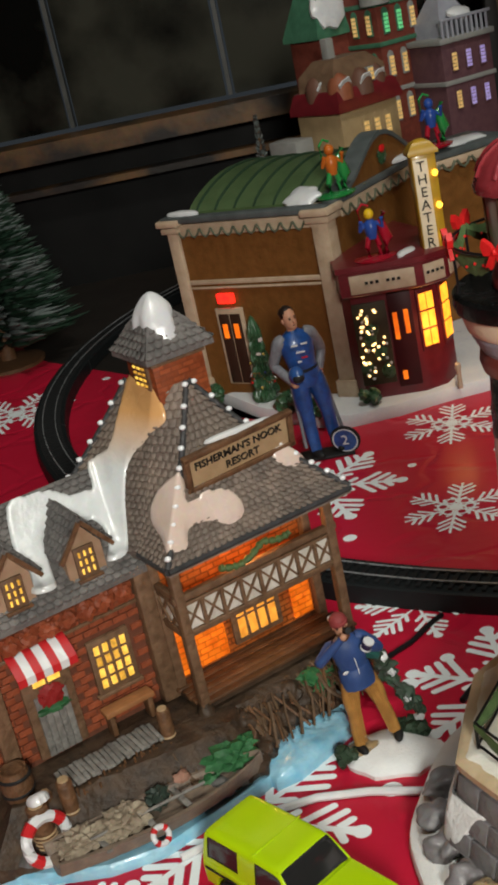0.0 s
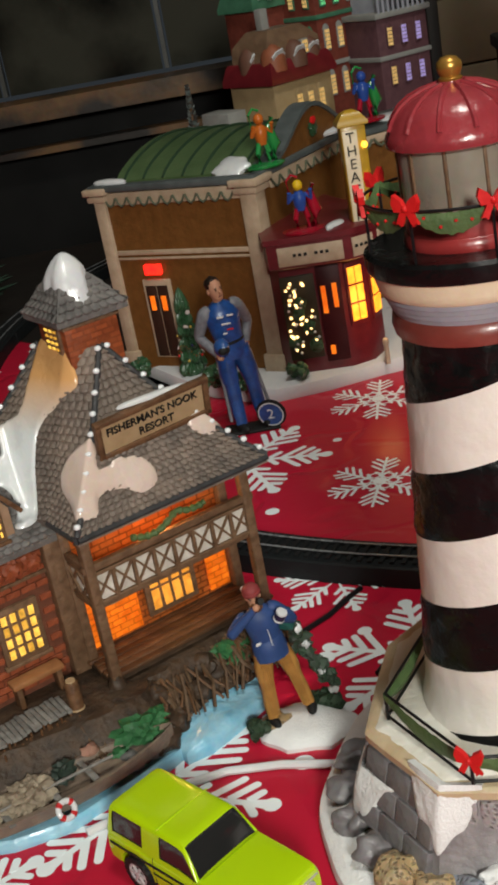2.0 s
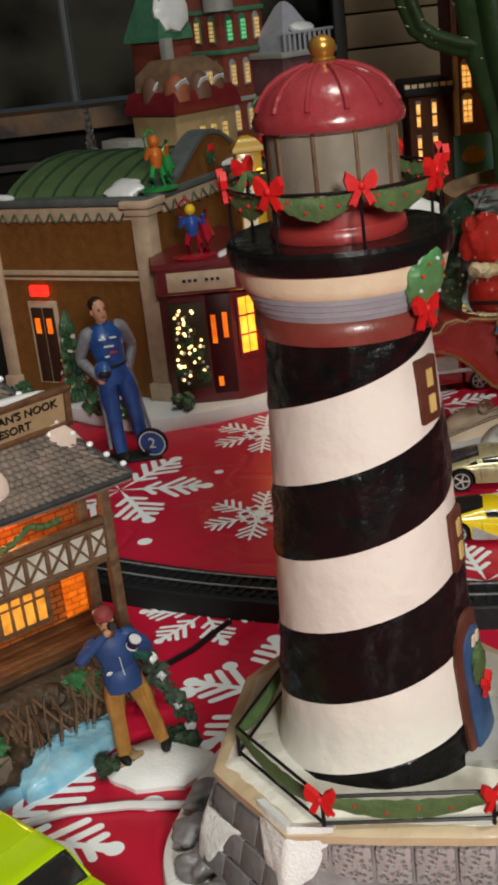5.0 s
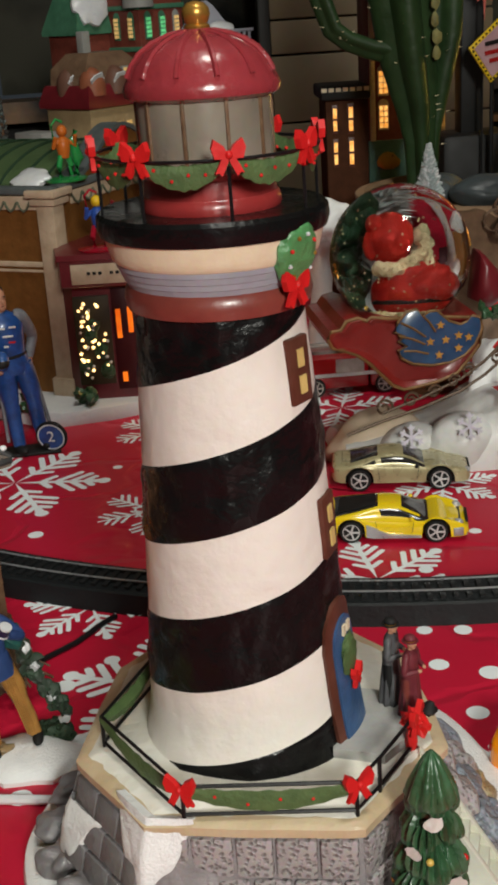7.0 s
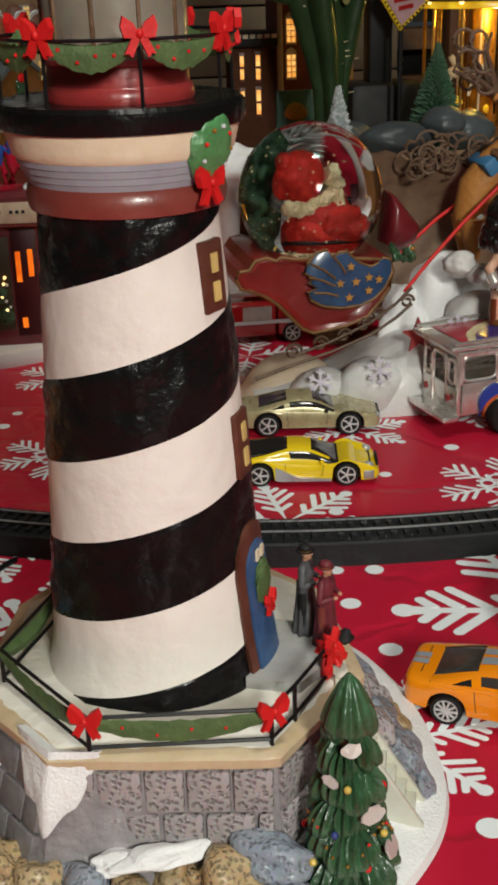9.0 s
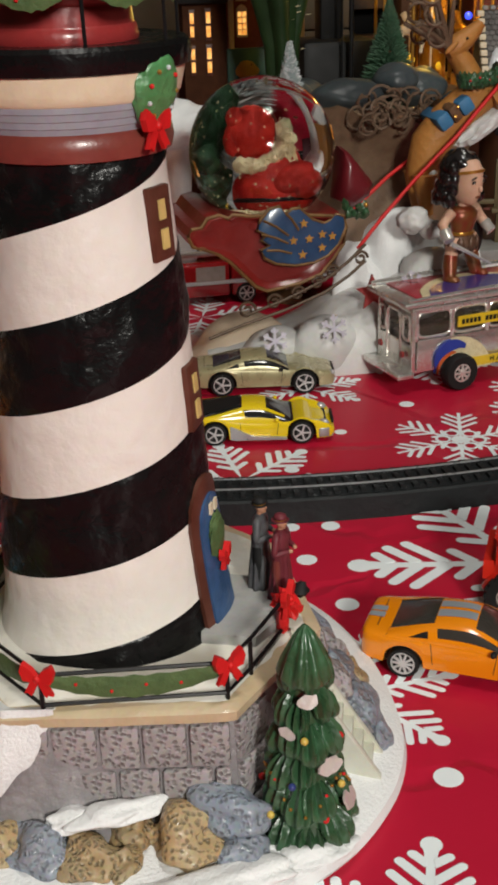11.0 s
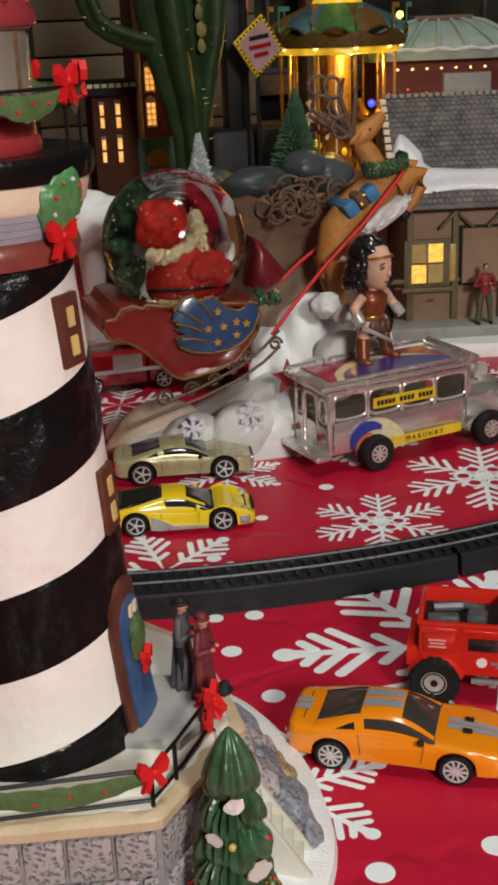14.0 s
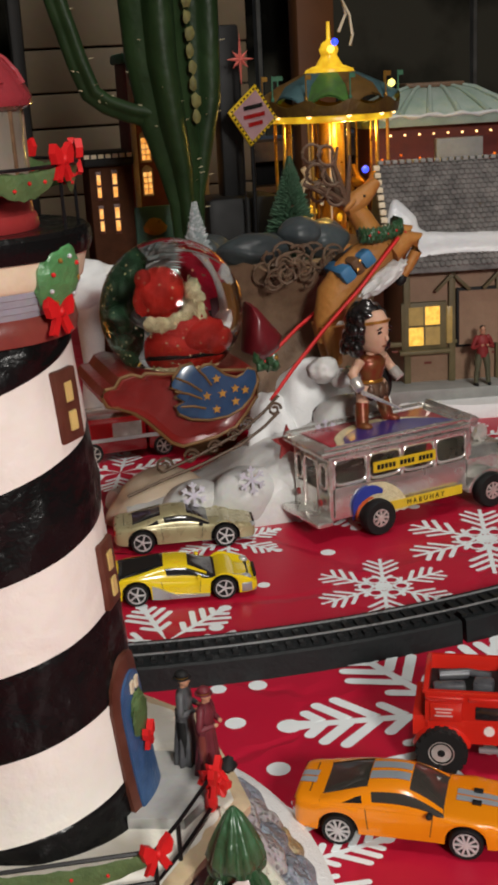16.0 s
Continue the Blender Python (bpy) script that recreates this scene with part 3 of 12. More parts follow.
wall_stones(DECKP[0], DECKP[1], 2, 5, 3, zt=DECK - 0.0048)
wall_stones(DECKP[8], DECKP[0], 3, 3, 4, batter=0.0085, m=STONEPLAIN)
wall_stones(DECKP[1], DECKP[2], 2, 1, 5)
wall_stones(DECKP[7], DECKP[8], 3, 3, 6, batter=0.0085, m=STONEPLAIN)
rnd = random.Random(12)
for k, (x, y, r, mt, zz) in enumerate(((0.0715, 0.2800, 0.0078, ROCKTAN, 0.008), (0.0800, 0.2765, 0.0062, ROCKTAN, 0.007), (0.0960, 0.2790, 0.0105, ROCKTAN, 0.0095), (0.0605, 0.2855, 0.0085, ROCKBLUE, 0.009), (0.1090, 0.2725, 0.0085, ROCKBLUE, 0.006), (0.1065, 0.2800, 0.0090, ROCKBLUE, 0.0145),
                                       (0.0835, 0.2830, 0.0062, ROCKTAN, 0.0105), (0.0505, 0.2905, 0.0080, ROCKTAN, 0.009), (0.0415, 0.2985, 0.0085, ROCKTAN, 0.011), (0.0355, 0.311, 0.0070, STONEPLAIN, 0.010), (0.0315, 0.328, 0.0075, STONEPLAIN, 0.009), (0.0300, 0.343, 0.0070, STONEPLAIN, 0.009), (0.0350, 0.358, 0.0075, STONEPLAIN, 0.010))):
    lx, ly = local(x, y)
    g = Geo().ball(r * rnd.uniform(0.95, 1.2), r * rnd.uniform(0.75, 0.95), r * 0.72, T(lx, ly, zz, 0, 0, rnd.uniform(0, 180)), 0, 4, 0.42, 46, k)
    part("boulder", g, mt, lh)
# a ridge of slabs that slopes beside the stairs
for k, (x, y, z, r, mt) in enumerate(((0.1392, 0.3130, 0.0345, 0.0075, ROCKBLUE), (0.1468, 0.3115, 0.0265, 0.0078, STONE), (0.1530, 0.3080, 0.0185, 0.0075, ROCKBLUE), (0.1575, 0.3050, 0.0105, 0.0062, ROCKBLUE), (0.1440, 0.3240, 0.0300, 0.0085, STONE), (0.1515, 0.3210, 0.0215, 0.0085, ROCKBLUE), (0.1575, 0.3170, 0.0125, 0.0080, ROCKBLUE),
                                      (0.1450, 0.3380, 0.0290, 0.0090, ROCKBLUE), (0.1530, 0.3350, 0.0190, 0.0090, STONE), (0.1590, 0.3300, 0.0110, 0.0080, ROCKTAN), (0.1450, 0.3540, 0.0270, 0.0095, ROCKTAN), (0.1530, 0.3510, 0.0160, 0.0095, ROCKBLUE), (0.1400, 0.3720, 0.0220, 0.0105, STONE))):
    lx, ly = local(x, y)
    part("boulder", Geo().ball(r * 0.50, r * 0.95, r * 0.90, T(lx - 0.002, ly, z - 0.002, rnd.uniform(-12, 12), -34 + rnd.uniform(-8, 8), -8), 0, 4, 0.40, 48, k + 30), mt, lh)
part("ridge_core", Geo().loft([[(*local(x, y), z) for x, y, z in row] for row in (((0.130, 0.3065, 0.003), (0.1575, 0.3005, 0.003), (0.1570, 0.3005, 0.006), (0.1370, 0.3085, 0.036), (0.130, 0.312, 0.036)), ((0.130, 0.345, 0.003), (0.1620, 0.345, 0.003), (0.1600, 0.345, 0.006), (0.1400, 0.345, 0.034), (0.130, 0.345, 0.036)), ((0.120, 0.385, 0.003), (0.1520, 0.385, 0.003), (0.1500, 0.385, 0.006), (0.1300, 0.385, 0.034), (0.120, 0.385, 0.036)))]), STONEDARK, lh)


def snow_patch(pts, mat_, parent, name="snow_patch", thick=0.002, n=26, seed=0):
    """A soft heap of snow over an outline given on a slope: pts are centre, two half axes."""
    c, u, v = (Vector(p) for p in pts)
    w = u.cross(v).normalized() * thick
    g = Geo()
    rings = []
    for rad, hh in ((1.0, -0.6), (1.02, 0.2), (0.85, 0.8), (0.5, 1.1), (0.12, 1.2)):
        rg = []
        for i in range(n):
            a = 2 * math.pi * i / n
            k = rad * (1 + 0.30 * noise.noise(Vector((math.cos(a) * 1.7 + seed, math.sin(a) * 1.7, seed * 2.3))) + 0.14 * noise.noise(Vector((math.cos(a) * 4.7, math.sin(a) * 4.7 + seed, seed * 1.3))))
            rg.append(tuple(c + u * math.cos(a) * k + v * math.sin(a) * k + w * hh))
        rings.append(rg)
    g.loft(rings)
    return part(name, g, mat_, parent)


def wall_snow(a0, a1, zt, zb, seed, lip):
    """Snow that clings to the base wall between two angles; lip: it starts on the deck."""
    rows = []
    for q in range(29):
        t = q / 28
        a = radians(a0 + (a1 - a0) * t)
        edge = radius_at(DECKP, a, 0.0905, 0.338)
        drop = (zt - zb) * math.sin(math.pi * min(max(t, 0.01), 0.99)) ** 1.1 * (0.85 + 0.45 * noise.noise(Vector((t * 4, seed, 0))))
        row = []
        for v in range(12):
            f = v / 11
            z = zt - drop * f
            out = edge + 0.0012 + (0.0068 * max(0, min(1, -0.2 - 1.6 * math.cos(a))) + 0.0018) * max(0, DECK - 0.003 - z) / (DECK - 0.0155)
            puff = 0.0018 * (1 + 0.25 * noise.noise(Vector((t * 14, f * 9, seed)))) * math.sin(math.pi * min(1, 0.12 + 0.88 * f)) ** 0.7 * math.sin(math.pi * min(max(t, 0.01), 0.99)) ** 0.8 * (1 + 0.3 * noise.noise(Vector((t * 5, f * 4, seed))))
            if lip and v < 3:
                out, puff, z = edge - 0.0012 + 0.0013 * v, 0.0, DECK - 0.0004 + 0.0005 * v
            r_ = out + puff
            row.append((r_ * math.cos(a), r_ * math.sin(a), z))
        rows.append(row)
    g_ = Geo().loft(rows, caps=False, closed=False)
    n_ = len(g_.v)
    g_.v += [(x * 0.97, y * 0.97, z - 0.0006) for x, y, z in g_.v]
    g_.f += [tuple(k + n_ for k in reversed(f)) for f in g_.f]
    g_.m += g_.m
    part("snow_patch", g_, SNOW, lh, "clinging white snow")


wall_snow(-146, -117, DECK - 0.001, 0.0175, 3, True)
wall_snow(-186, -152, 0.0300, 0.0095, 8, False)
for k, (x, y, z, a_, b_, c_) in enumerate(((0.0800, 0.2845, 0.0165, 0.0115, 0.0045, 0.0026), (0.0700, 0.2870, 0.0150, 0.0070, 0.0042, 0.0026), (0.100, 0.2640, 0.0075, 0.0190, 0.0058, 0.0028), (0.075, 0.2655, 0.0070, 0.0120, 0.0045, 0.0022), (0.125, 0.2690, 0.0065, 0.0110, 0.0050, 0.0022))):
    part("snow_patch", Geo().ball(a_, b_, c_, T(*local(x, y), z, -6, 0, 3), 0, 5, 0.34, 48, k + 3), SNOW, lh)

# tower: spiral bands laid on a tapered shaft
PERIOD, RISE = 0.0428, 0.0214
SHAFT = [(0.040, 0.0318), (0.048, 0.0303), (0.056, 0.0292), (0.080, 0.0272), (0.110, 0.0253), (0.140, 0.0235), (0.162, 0.0218), (0.170, 0.0214)]


def shaft_radius(z):
    z = min(max(z, SHAFT[0][0]), SHAFT[-1][0])
    for (za, ra), (zb, rb) in zip(SHAFT, SHAFT[1:]):
        if z <= zb:
            return ra + (rb - ra) * (z - za) / (zb - za)
    return SHAFT[-1][1]


def climb(a):
    """Height of the spiral at an angle that starts at the west side and goes round by the south."""
    return RISE * a / math.pi if a <= math.pi else RISE + (PERIOD - RISE) * (a - math.pi) / math.pi


NT = 110
ZL, ZH = DECK - 0.001, 0.1690
for k in range(-4, 8):
    white = k % 2 == 0
    low, high = 0.0600 + (k - 1) * PERIOD / 2, 0.0600 + k * PERIOD / 2
    g = Geo()
    rows = []
    steps = 14
    for i in range(NT + 1):
        a = 2 * math.pi * i / NT
        za, zb = min(max(low + climb(a), ZL), ZH), min(max(high + climb(a), ZL), ZH)
        row = []
        for j in range(steps + 1):
            z = za + (zb - za) * j / steps
            p = Vector((math.cos(math.pi + a), math.sin(math.pi + a), z * 30))
            lump = 0.00030 * noise.noise(p * 2.2) + (0.00016 * noise.noise(p * 9) if white else (0.00085 * noise.noise(p * 4.2) + 0.00050 * noise.noise(p * 8)) * min(1, 4 * j / steps, 4 * (steps - j) / steps))
            edge = 0.0003 if not white and 0 < j < steps else 0.0
            r = shaft_radius(z) + lump + edge
            row.append((r * math.cos(math.pi + a), r * math.sin(math.pi + a), z))
        rows.append(row)
    keep = [r for r in rows]
    if max(r[-1][2] - r[0][2] for r in keep) < 1e-5:
        continue
    g.loft(keep, caps=False, closed=False)
    part("white_band" if white else "black_band", g, WHITE if white else BLACK, lh, "white spiral band" if white else "glossy black spiral band", smooth=60)
part("core", Geo().lathe([(0.0270, DECK - 0.002), (0.0230, 0.10), (0.0185, 0.168)], 48), WHITE, lh)
for name, prof, m, lab in (
        ("red_collar", [(0.0215, 0.1665), (0.0234, 0.1670), (0.0240, 0.1695), (0.0236, 0.1720), (0.0226, 0.1732)], REDBROWN, "red-brown collar ring"),
        ("grey_cornice", [(0.0228, 0.1728), (0.0233, 0.1742), (0.0237, 0.1744), (0.0240, 0.1758), (0.0244, 0.1760), (0.0248, 0.1775), (0.0252, 0.1777), (0.0254, 0.1795)], BLUEGREY, "grey stepped cornice"),
        ("cream_cornice", [(0.0254, 0.1790), (0.0262, 0.1797), (0.0267, 0.1815), (0.0272, 0.1835), (0.0276, 0.1853)], CREAM, "cream cornice ring"),
        ("gallery", [(0.0270, 0.1852), (0.0286, 0.1856), (0.0292, 0.1876), (0.0290, 0.1902), (0.0280, 0.1912), (0.0200, 0.1908), (0.0150, 0.1908)], BLACK, "glossy black gallery floor"),
        ("lantern_base", [(0.0172, 0.1906), (0.0176, 0.1916), (0.0171, 0.1940), (0.0166, 0.1944), (0.0163, 0.1985), (0.0168, 0.1990), (0.0168, 0.2002)], RED, "dark red lantern base")):
    part(name, Geo().lathe(prof, 64), m, lh, lab)
LANTERN = mat("lantern_panel_beige", (0.29, 0.25, 0.20), 0.3, 0, (0.17, 0.145, 0.115), 90, 0.7, 0.2, 200, coat=0.3)
NP = 10
for k in range(NP):
    a = 2 * math.pi * (k + 0.35) / NP
    g = Geo()
    rr = []
    for z in (0.2002, 0.2180):
        rr.append([((0.0162 + o) * math.cos(a + t), (0.0162 + o) * math.sin(a + t), z) for o, t in ((0, -0.29), (0.0003, -0.1), (0.0003, 0.1), (0, 0.29), (-0.0018, 0.29), (-0.0018, -0.29))])
    g.loft(rr)
    part("lantern_panel", g, LANTERN, lh)
    g = Geo().box(0.0010, 0.0009, 0.018, T(0.0163 * math.cos(a + 0.314), 0.0163 * math.sin(a + 0.314), 0.2091, 0, 0, math.degrees(a + 0.314)), 0, 0.0002)
    part("lantern_bar", g, TIMBER, lh)
DOMERED = mat("dark_red_dome_glaze", (0.32, 0.040, 0.050), 0.24, 0, (0.21, 0.022, 0.028), 70, 0.7, 0.5, 220, coat=0.5)
dome = part("dome", Geo().lathe([(0.0168, 0.2168), (0.0188, 0.2178), (0.0191, 0.2196), (0.0184, 0.2212), (0.0178, 0.2222), (0.0164, 0.2251), (0.0142, 0.2276), (0.0112, 0.2296), (0.0074, 0.2311), (0.0036, 0.2319), (0.0030, 0.2326)], 64), DOMERED, lh, "glossy red ribbed dome roof")
for k in range(12):
    a = 2 * math.pi * (k + 0.2) / 12
    pts = [(r * math.cos(a), r * math.sin(a), z) for r, z in ((0.0180, 0.2224), (0.0166, 0.2251), (0.0144, 0.2277), (0.0114, 0.2297), (0.0076, 0.2312), (0.0038, 0.2320))]
    part("dome_rib", Geo().tube(pts, 0.0007, 6), DOMERED, dome)
part("finial", Geo().lathe([(0.0030, 0.2321), (0.0032, 0.2331), (0.0026, 0.2336), (0.0030, 0.2345), (0.0034, 0.2356), (0.0032, 0.2371), (0.0020, 0.2383), (0.0004, 0.2387)], 24), GOLD, lh, "gold ball finial")

# gallery railing
NP2 = 8
A0 = radians(-86.5)
pts = [(0.0272 * math.cos(A0 + 2 * math.pi * k / NP2), 0.0272 * math.sin(A0 + 2 * math.pi * k / NP2)) for k in range(NP2)]
circle = [(0.0274 * math.cos(2 * math.pi * i / 60), 0.0274 * math.sin(2 * math.pi * i / 60), 0.2050) for i in range(60)]
part("top_rail", Geo().tube(circle, 0.00045, 6, closed=True), BLACKMETAL, lh, "black wire gallery rail")


def bow(parent, c, out, s=1.0):
    """A flat-tied red ribbon bow: two loops, two tails, a knot."""
    o = Vector(out).normalized()
    side = Vector((0, 0, 1)).cross(o).normalized()
    up = Vector((0, 0, 1))
    g = Geo()
    c = Vector(c)
    for sx in (1, -1):
        outline = [(0, 0), (0.35, 0.5), (0.95, 0.85), (1.15, 0.35), (0.95, -0.2), (0.35, -0.22)]
        for front in (0.0,):
            a = [tuple(c + side * (sx * x * 0.0030 * s) + up * (y * 0.0036 * s) + o * 0.0011) for x, y in outline]
            b = [tuple(c + side * (sx * x * 0.0030 * s) + up * (y * 0.0036 * s) - o * 0.0006) for x, y in outline]
            n = len(a)
            g.add(a + b, [(i, (i + 1) % n, n + (i + 1) % n, n + i) for i in range(n)] + [tuple(range(n)), tuple(range(2 * n - 1, n - 1, -1))])
        outline = [(0, -0.1), (0.45, -0.15), (0.98, -1.0), (0.72, -0.95), (0.5, -1.15), (0.05, -0.4)]
        a = [tuple(c + side * (sx * x * 0.0030 * s) + up * (y * 0.0036 * s) + o * 0.0008) for x, y in outline]
        b = [tuple(c + side * (sx * x * 0.0030 * s) + up * (y * 0.0036 * s) - o * 0.0004) for x, y in outline]
        n = len(a)
        g.add(a + b, [(i, (i + 1) % n, n + (i + 1) % n, n + i) for i in range(n)] + [tuple(range(n)), tuple(range(2 * n - 1, n - 1, -1))])
    g.ball(0.0008 * s, 0.0008 * s, 0.0009 * s, Matrix.Translation(c + o * 0.0008), 0, 2)
    return part("bow", g, BRIGHTRED, parent, "bright red ribbon bow", smooth=30)


def swag(parent, a, b, drop, wide, name="garland", berries=True, thick=0.0009):
    """A leafy ribbon of garland that sags between two points."""
    a, b = Vector(a), Vector(b)
    g = Geo()
    d = (b - a).normalized()
    o = Vector((d.y, -d.x, 0)).normalized()
    rings = []
    for i in range(17):
        t = i / 16
        c = a.lerp(b, t) - Vector((0, 0, drop * 4 * t * (1 - t)))
        w = wide * (0.55 + 0.55 * math.sin(math.pi * t)) * (1 + 0.10 * math.sin(i * 2.6))
        rings.append([tuple(c + Vector((0, 0, w / 2)) + o * thick * 0.3), tuple(c + o * thick), tuple(c - Vector((0, 0, w / 2)) + o * thick * 0.3), tuple(c - o * thick)])
    g.loft(rings)
    ob = part(name, g, GREEN, parent, "painted green garland")
    if berries:
        for i in range(3, 14, 3):
            t = i / 16
            c = a.lerp(b, t) - Vector((0, 0, drop * 4 * t * (1 - t) - 0.0008 * math.sin(i * 5)))
            part("berry", Geo().ball(0.0005, 0.0005, 0.0005, Matrix.Translation(c + o * thick), 0, 1), BRIGHTRED, ob)
            part("berry", Geo().ball(0.0005, 0.0005, 0.0005, Matrix.Translation(c - o * thick), 0, 1), BRIGHTRED, ob)
    return ob


for k, (x, y) in enumerate(pts):
    part("post", Geo().cyl(0.00042, 0.00042, 0.0143, T(x, y, 0.1908), 8), BLACKMETAL, lh)
    x2, y2 = pts[(k + 1) % NP2]
    swag(lh, (x * 1.02, y * 1.02, 0.2052), (x2 * 1.02, y2 * 1.02, 0.2052), 0.0040, 0.0052)
    bow(lh, (x * 1.03, y * 1.03, 0.2062), (x, y, 0), 1.15)

# wreath and bow under the gallery, windows, door
def on_shaft(a, z, out=0.0):
    r = shaft_radius(z) + out
    return Vector((r * math.cos(a), r * math.sin(a), z))


FRAMEBROWN = mat("brown_window_frame", (0.13, 0.045, 0.03), 0.4, 0, (0.08, 0.025, 0.015), 200)
for a, zc, wide in ((radians(-43.5), 0.1508, 0.0086), (radians(-30), 0.1065, 0.0092)):
    w = part("tower_window", Geo().box(0.0042, wide, 0.0172, T(*on_shaft(a, zc, -0.0010), 0, -3, math.degrees(a)), 0, 0.0006), FRAMEBROWN, lh, "small brown framed tower window")
    for dz in (0.0034, -0.0034):
        part("pane", Geo().box(0.0005, wide * 0.30, 0.0046, T(*on_shaft(a, zc + dz, 0.0013), 0, -3, math.degrees(a)), 0), bpy.data.materials.get("pane_pale_yellow") or mat("pane_pale_yellow", (0.75, 0.55, 0.20), 0.35), w)
a = radians(-32)


def arched_panel(wide, foot, spring, crown, inner, outer):
    """A panel with a round arch, bent round the shaft."""
    cols = []
    for q in range(17):
        y = wide * (2 * q / 16 - 1)
        zt = spring + (crown - spring) * math.sqrt(max(0, 1 - (y / wide) ** 2))
        ring_ = []
        for o in (inner, outer):
            zs = [foot + (zt - foot) * f / 5 for f in range(6)]
            ring_ += [tuple(on_shaft(a + y / shaft_radius(z), z, o)) for z in (zs if o == inner else zs[::-1])]
        cols.append(ring_)
    return Geo().loft(cols)


door = part("door", arched_panel(0.0098, 0.0425, 0.0730, 0.0850, -0.003, 0.0012), FRAMEBROWN, lh, "arched brown door frame")
DOORBLUE = mat("blue_door_paint", (0.05, 0.115, 0.26), 0.4, 0, (0.03, 0.07, 0.16), 240, 0.5, 0.4)
part("door_leaf", arched_panel(0.0068, 0.0438, 0.0715, 0.0800, 0.0, 0.0019), DOORBLUE, door, "blue plank door")
part("wreath", Geo().ball(0.0014, 0.0050, 0.0066, T(*on_shaft(a, 0.0680, 0.0020), 0, 0, -32), 0, 3, 0.3, 120), GREEN, door)
for y in (-0.0016, 0.0016):
    part("pane", Geo().box(0.0006, 0.0019, 0.003, T(*(on_shaft(a, 0.0765, 0.0022) + Vector((-math.sin(a), math.cos(a), 0)) * y), 0, 0, -30)), CREAM, door)
bow(door, on_shaft(a, 0.0625, 0.0034), (0.87, -0.5, 0), 0.9)
part("doorstep", Geo().prism([(0.018, -0.026), (0.031, -0.032), (0.043, -0.022), (0.040, -0.002), (0.028, 0.004)], DECK - 0.001, DECK + 0.0030), mat("pale_grey_step", (0.46, 0.46, 0.44), 0.45, 0, (0.36, 0.36, 0.345), 90, 0.6, 0.4, 300), lh, "pale grey doorstep")
a = radians(-50)
WREATH = mat("bright_wreath_green", (0.10, 0.30, 0.11), 0.35, 0, (0.06, 0.20, 0.07), 300, 0.5, 0.6, 500, coat=0.3)
wr = part("gallery_wreath", Geo().ball(0.0030, 0.0066, 0.0082, T(0.0262 * math.cos(a), 0.0262 * math.sin(a), 0.1812, 0, 14, -50), 0, 4, 0.12, 90, 3), WREATH, lh, "round bright green wreath")
for k in range(9):
    u = 2 * math.pi * k / 9
    part("wreath_bead", Geo().ball(0.0006, 0.0006, 0.0006, T(0.0262 * math.cos(a), 0.0262 * math.sin(a), 0.1812, 0, 14, -50) @ T(0.0024, 0.0045 * math.cos(u), 0.0055 * math.sin(u)), 0, 1), (GOLD, BRIGHTRED, SNOWGLAZE)[k % 3], wr)
bow(lh, (0.0268 * math.cos(a - 0.05), 0.0268 * math.sin(a - 0.05), 0.1738), (math.cos(a), math.sin(a), 0), 1.3)

# terrace railing with garlands
RAILP = [local(*p) for p in ((0.0650, 0.3640), (0.0466, 0.3320), (0.0658, 0.2950), (0.1094, 0.2872), (0.1174, 0.2955), (0.1310, 0.3115))]
for z, nm in ((DECK + 0.0013, "bottom_rail"), (DECK + 0.0098, "rail_bar")):
    part(nm, Geo().tube([(x, y, z) for x, y in RAILP], 0.00055, 6), BLACKMETAL, lh, "black wire railing")
for k, (x, y) in enumerate(RAILP):
    part("post", Geo().cyl(0.0006, 0.0006, 0.0105, T(x, y, DECK - 0.0005), 8), BLACKMETAL, lh)
for k in (0, 1, 2):
    (xa, ya), (xb, yb) = RAILP[k], RAILP[k + 1]
    swag(lh, (xa, ya, DECK + 0.0088), (xb, yb, DECK + 0.0086), 0.0036, 0.0056, berries=k == 2)
for k in (2, 3, 5):
    x, y = RAILP[k]
    bow(lh, (x * 1.015, y * 1.015, DECK + 0.0098), (x, y, 0), 1.25)

# steps at the east side
g = Geo()
top, foot = Vector((*local(0.1300, 0.3040), DECK)), Vector((*local(0.1525, 0.2945), 0.005))
run = Vector((foot.x - top.x, foot.y - top.y, 0))
side = Vector((run.y, -run.x, 0)).normalized()
STAIRCREAM = mat("stair_cream", (0.62, 0.63, 0.55), 0.4, 0, (0.54, 0.53, 0.42), 90, coat=0.2)
g.loft([[tuple(Vector((c.x, c.y, z)) + side * o) for o, z in ((-0.0046, 0.002), (0.0046, 0.002), (0.0046, c.z - 0.0050), (-0.0046, c.z - 0.0050))] for c in (top, foot + Vector((0, 0, 0.0035)))])
stairs = part("stairs", g, STAIRCREAM, lh, "cream plaster stairs going down")
for k in range(9):
    c = top + run * ((k + 0.5) / 9)
    z = DECK - (DECK - 0.005) * (k + 0.6) / 9
    part("step", Geo().box(run.length / 9 + 0.0006, 0.0088, 0.0075, Matrix.Translation((c.x, c.y, z - 0.00375)) @ Matrix.Rotation(math.atan2(run.y, run.x), 4, "Z"), 0, 0.0005), STAIRCREAM, stairs)
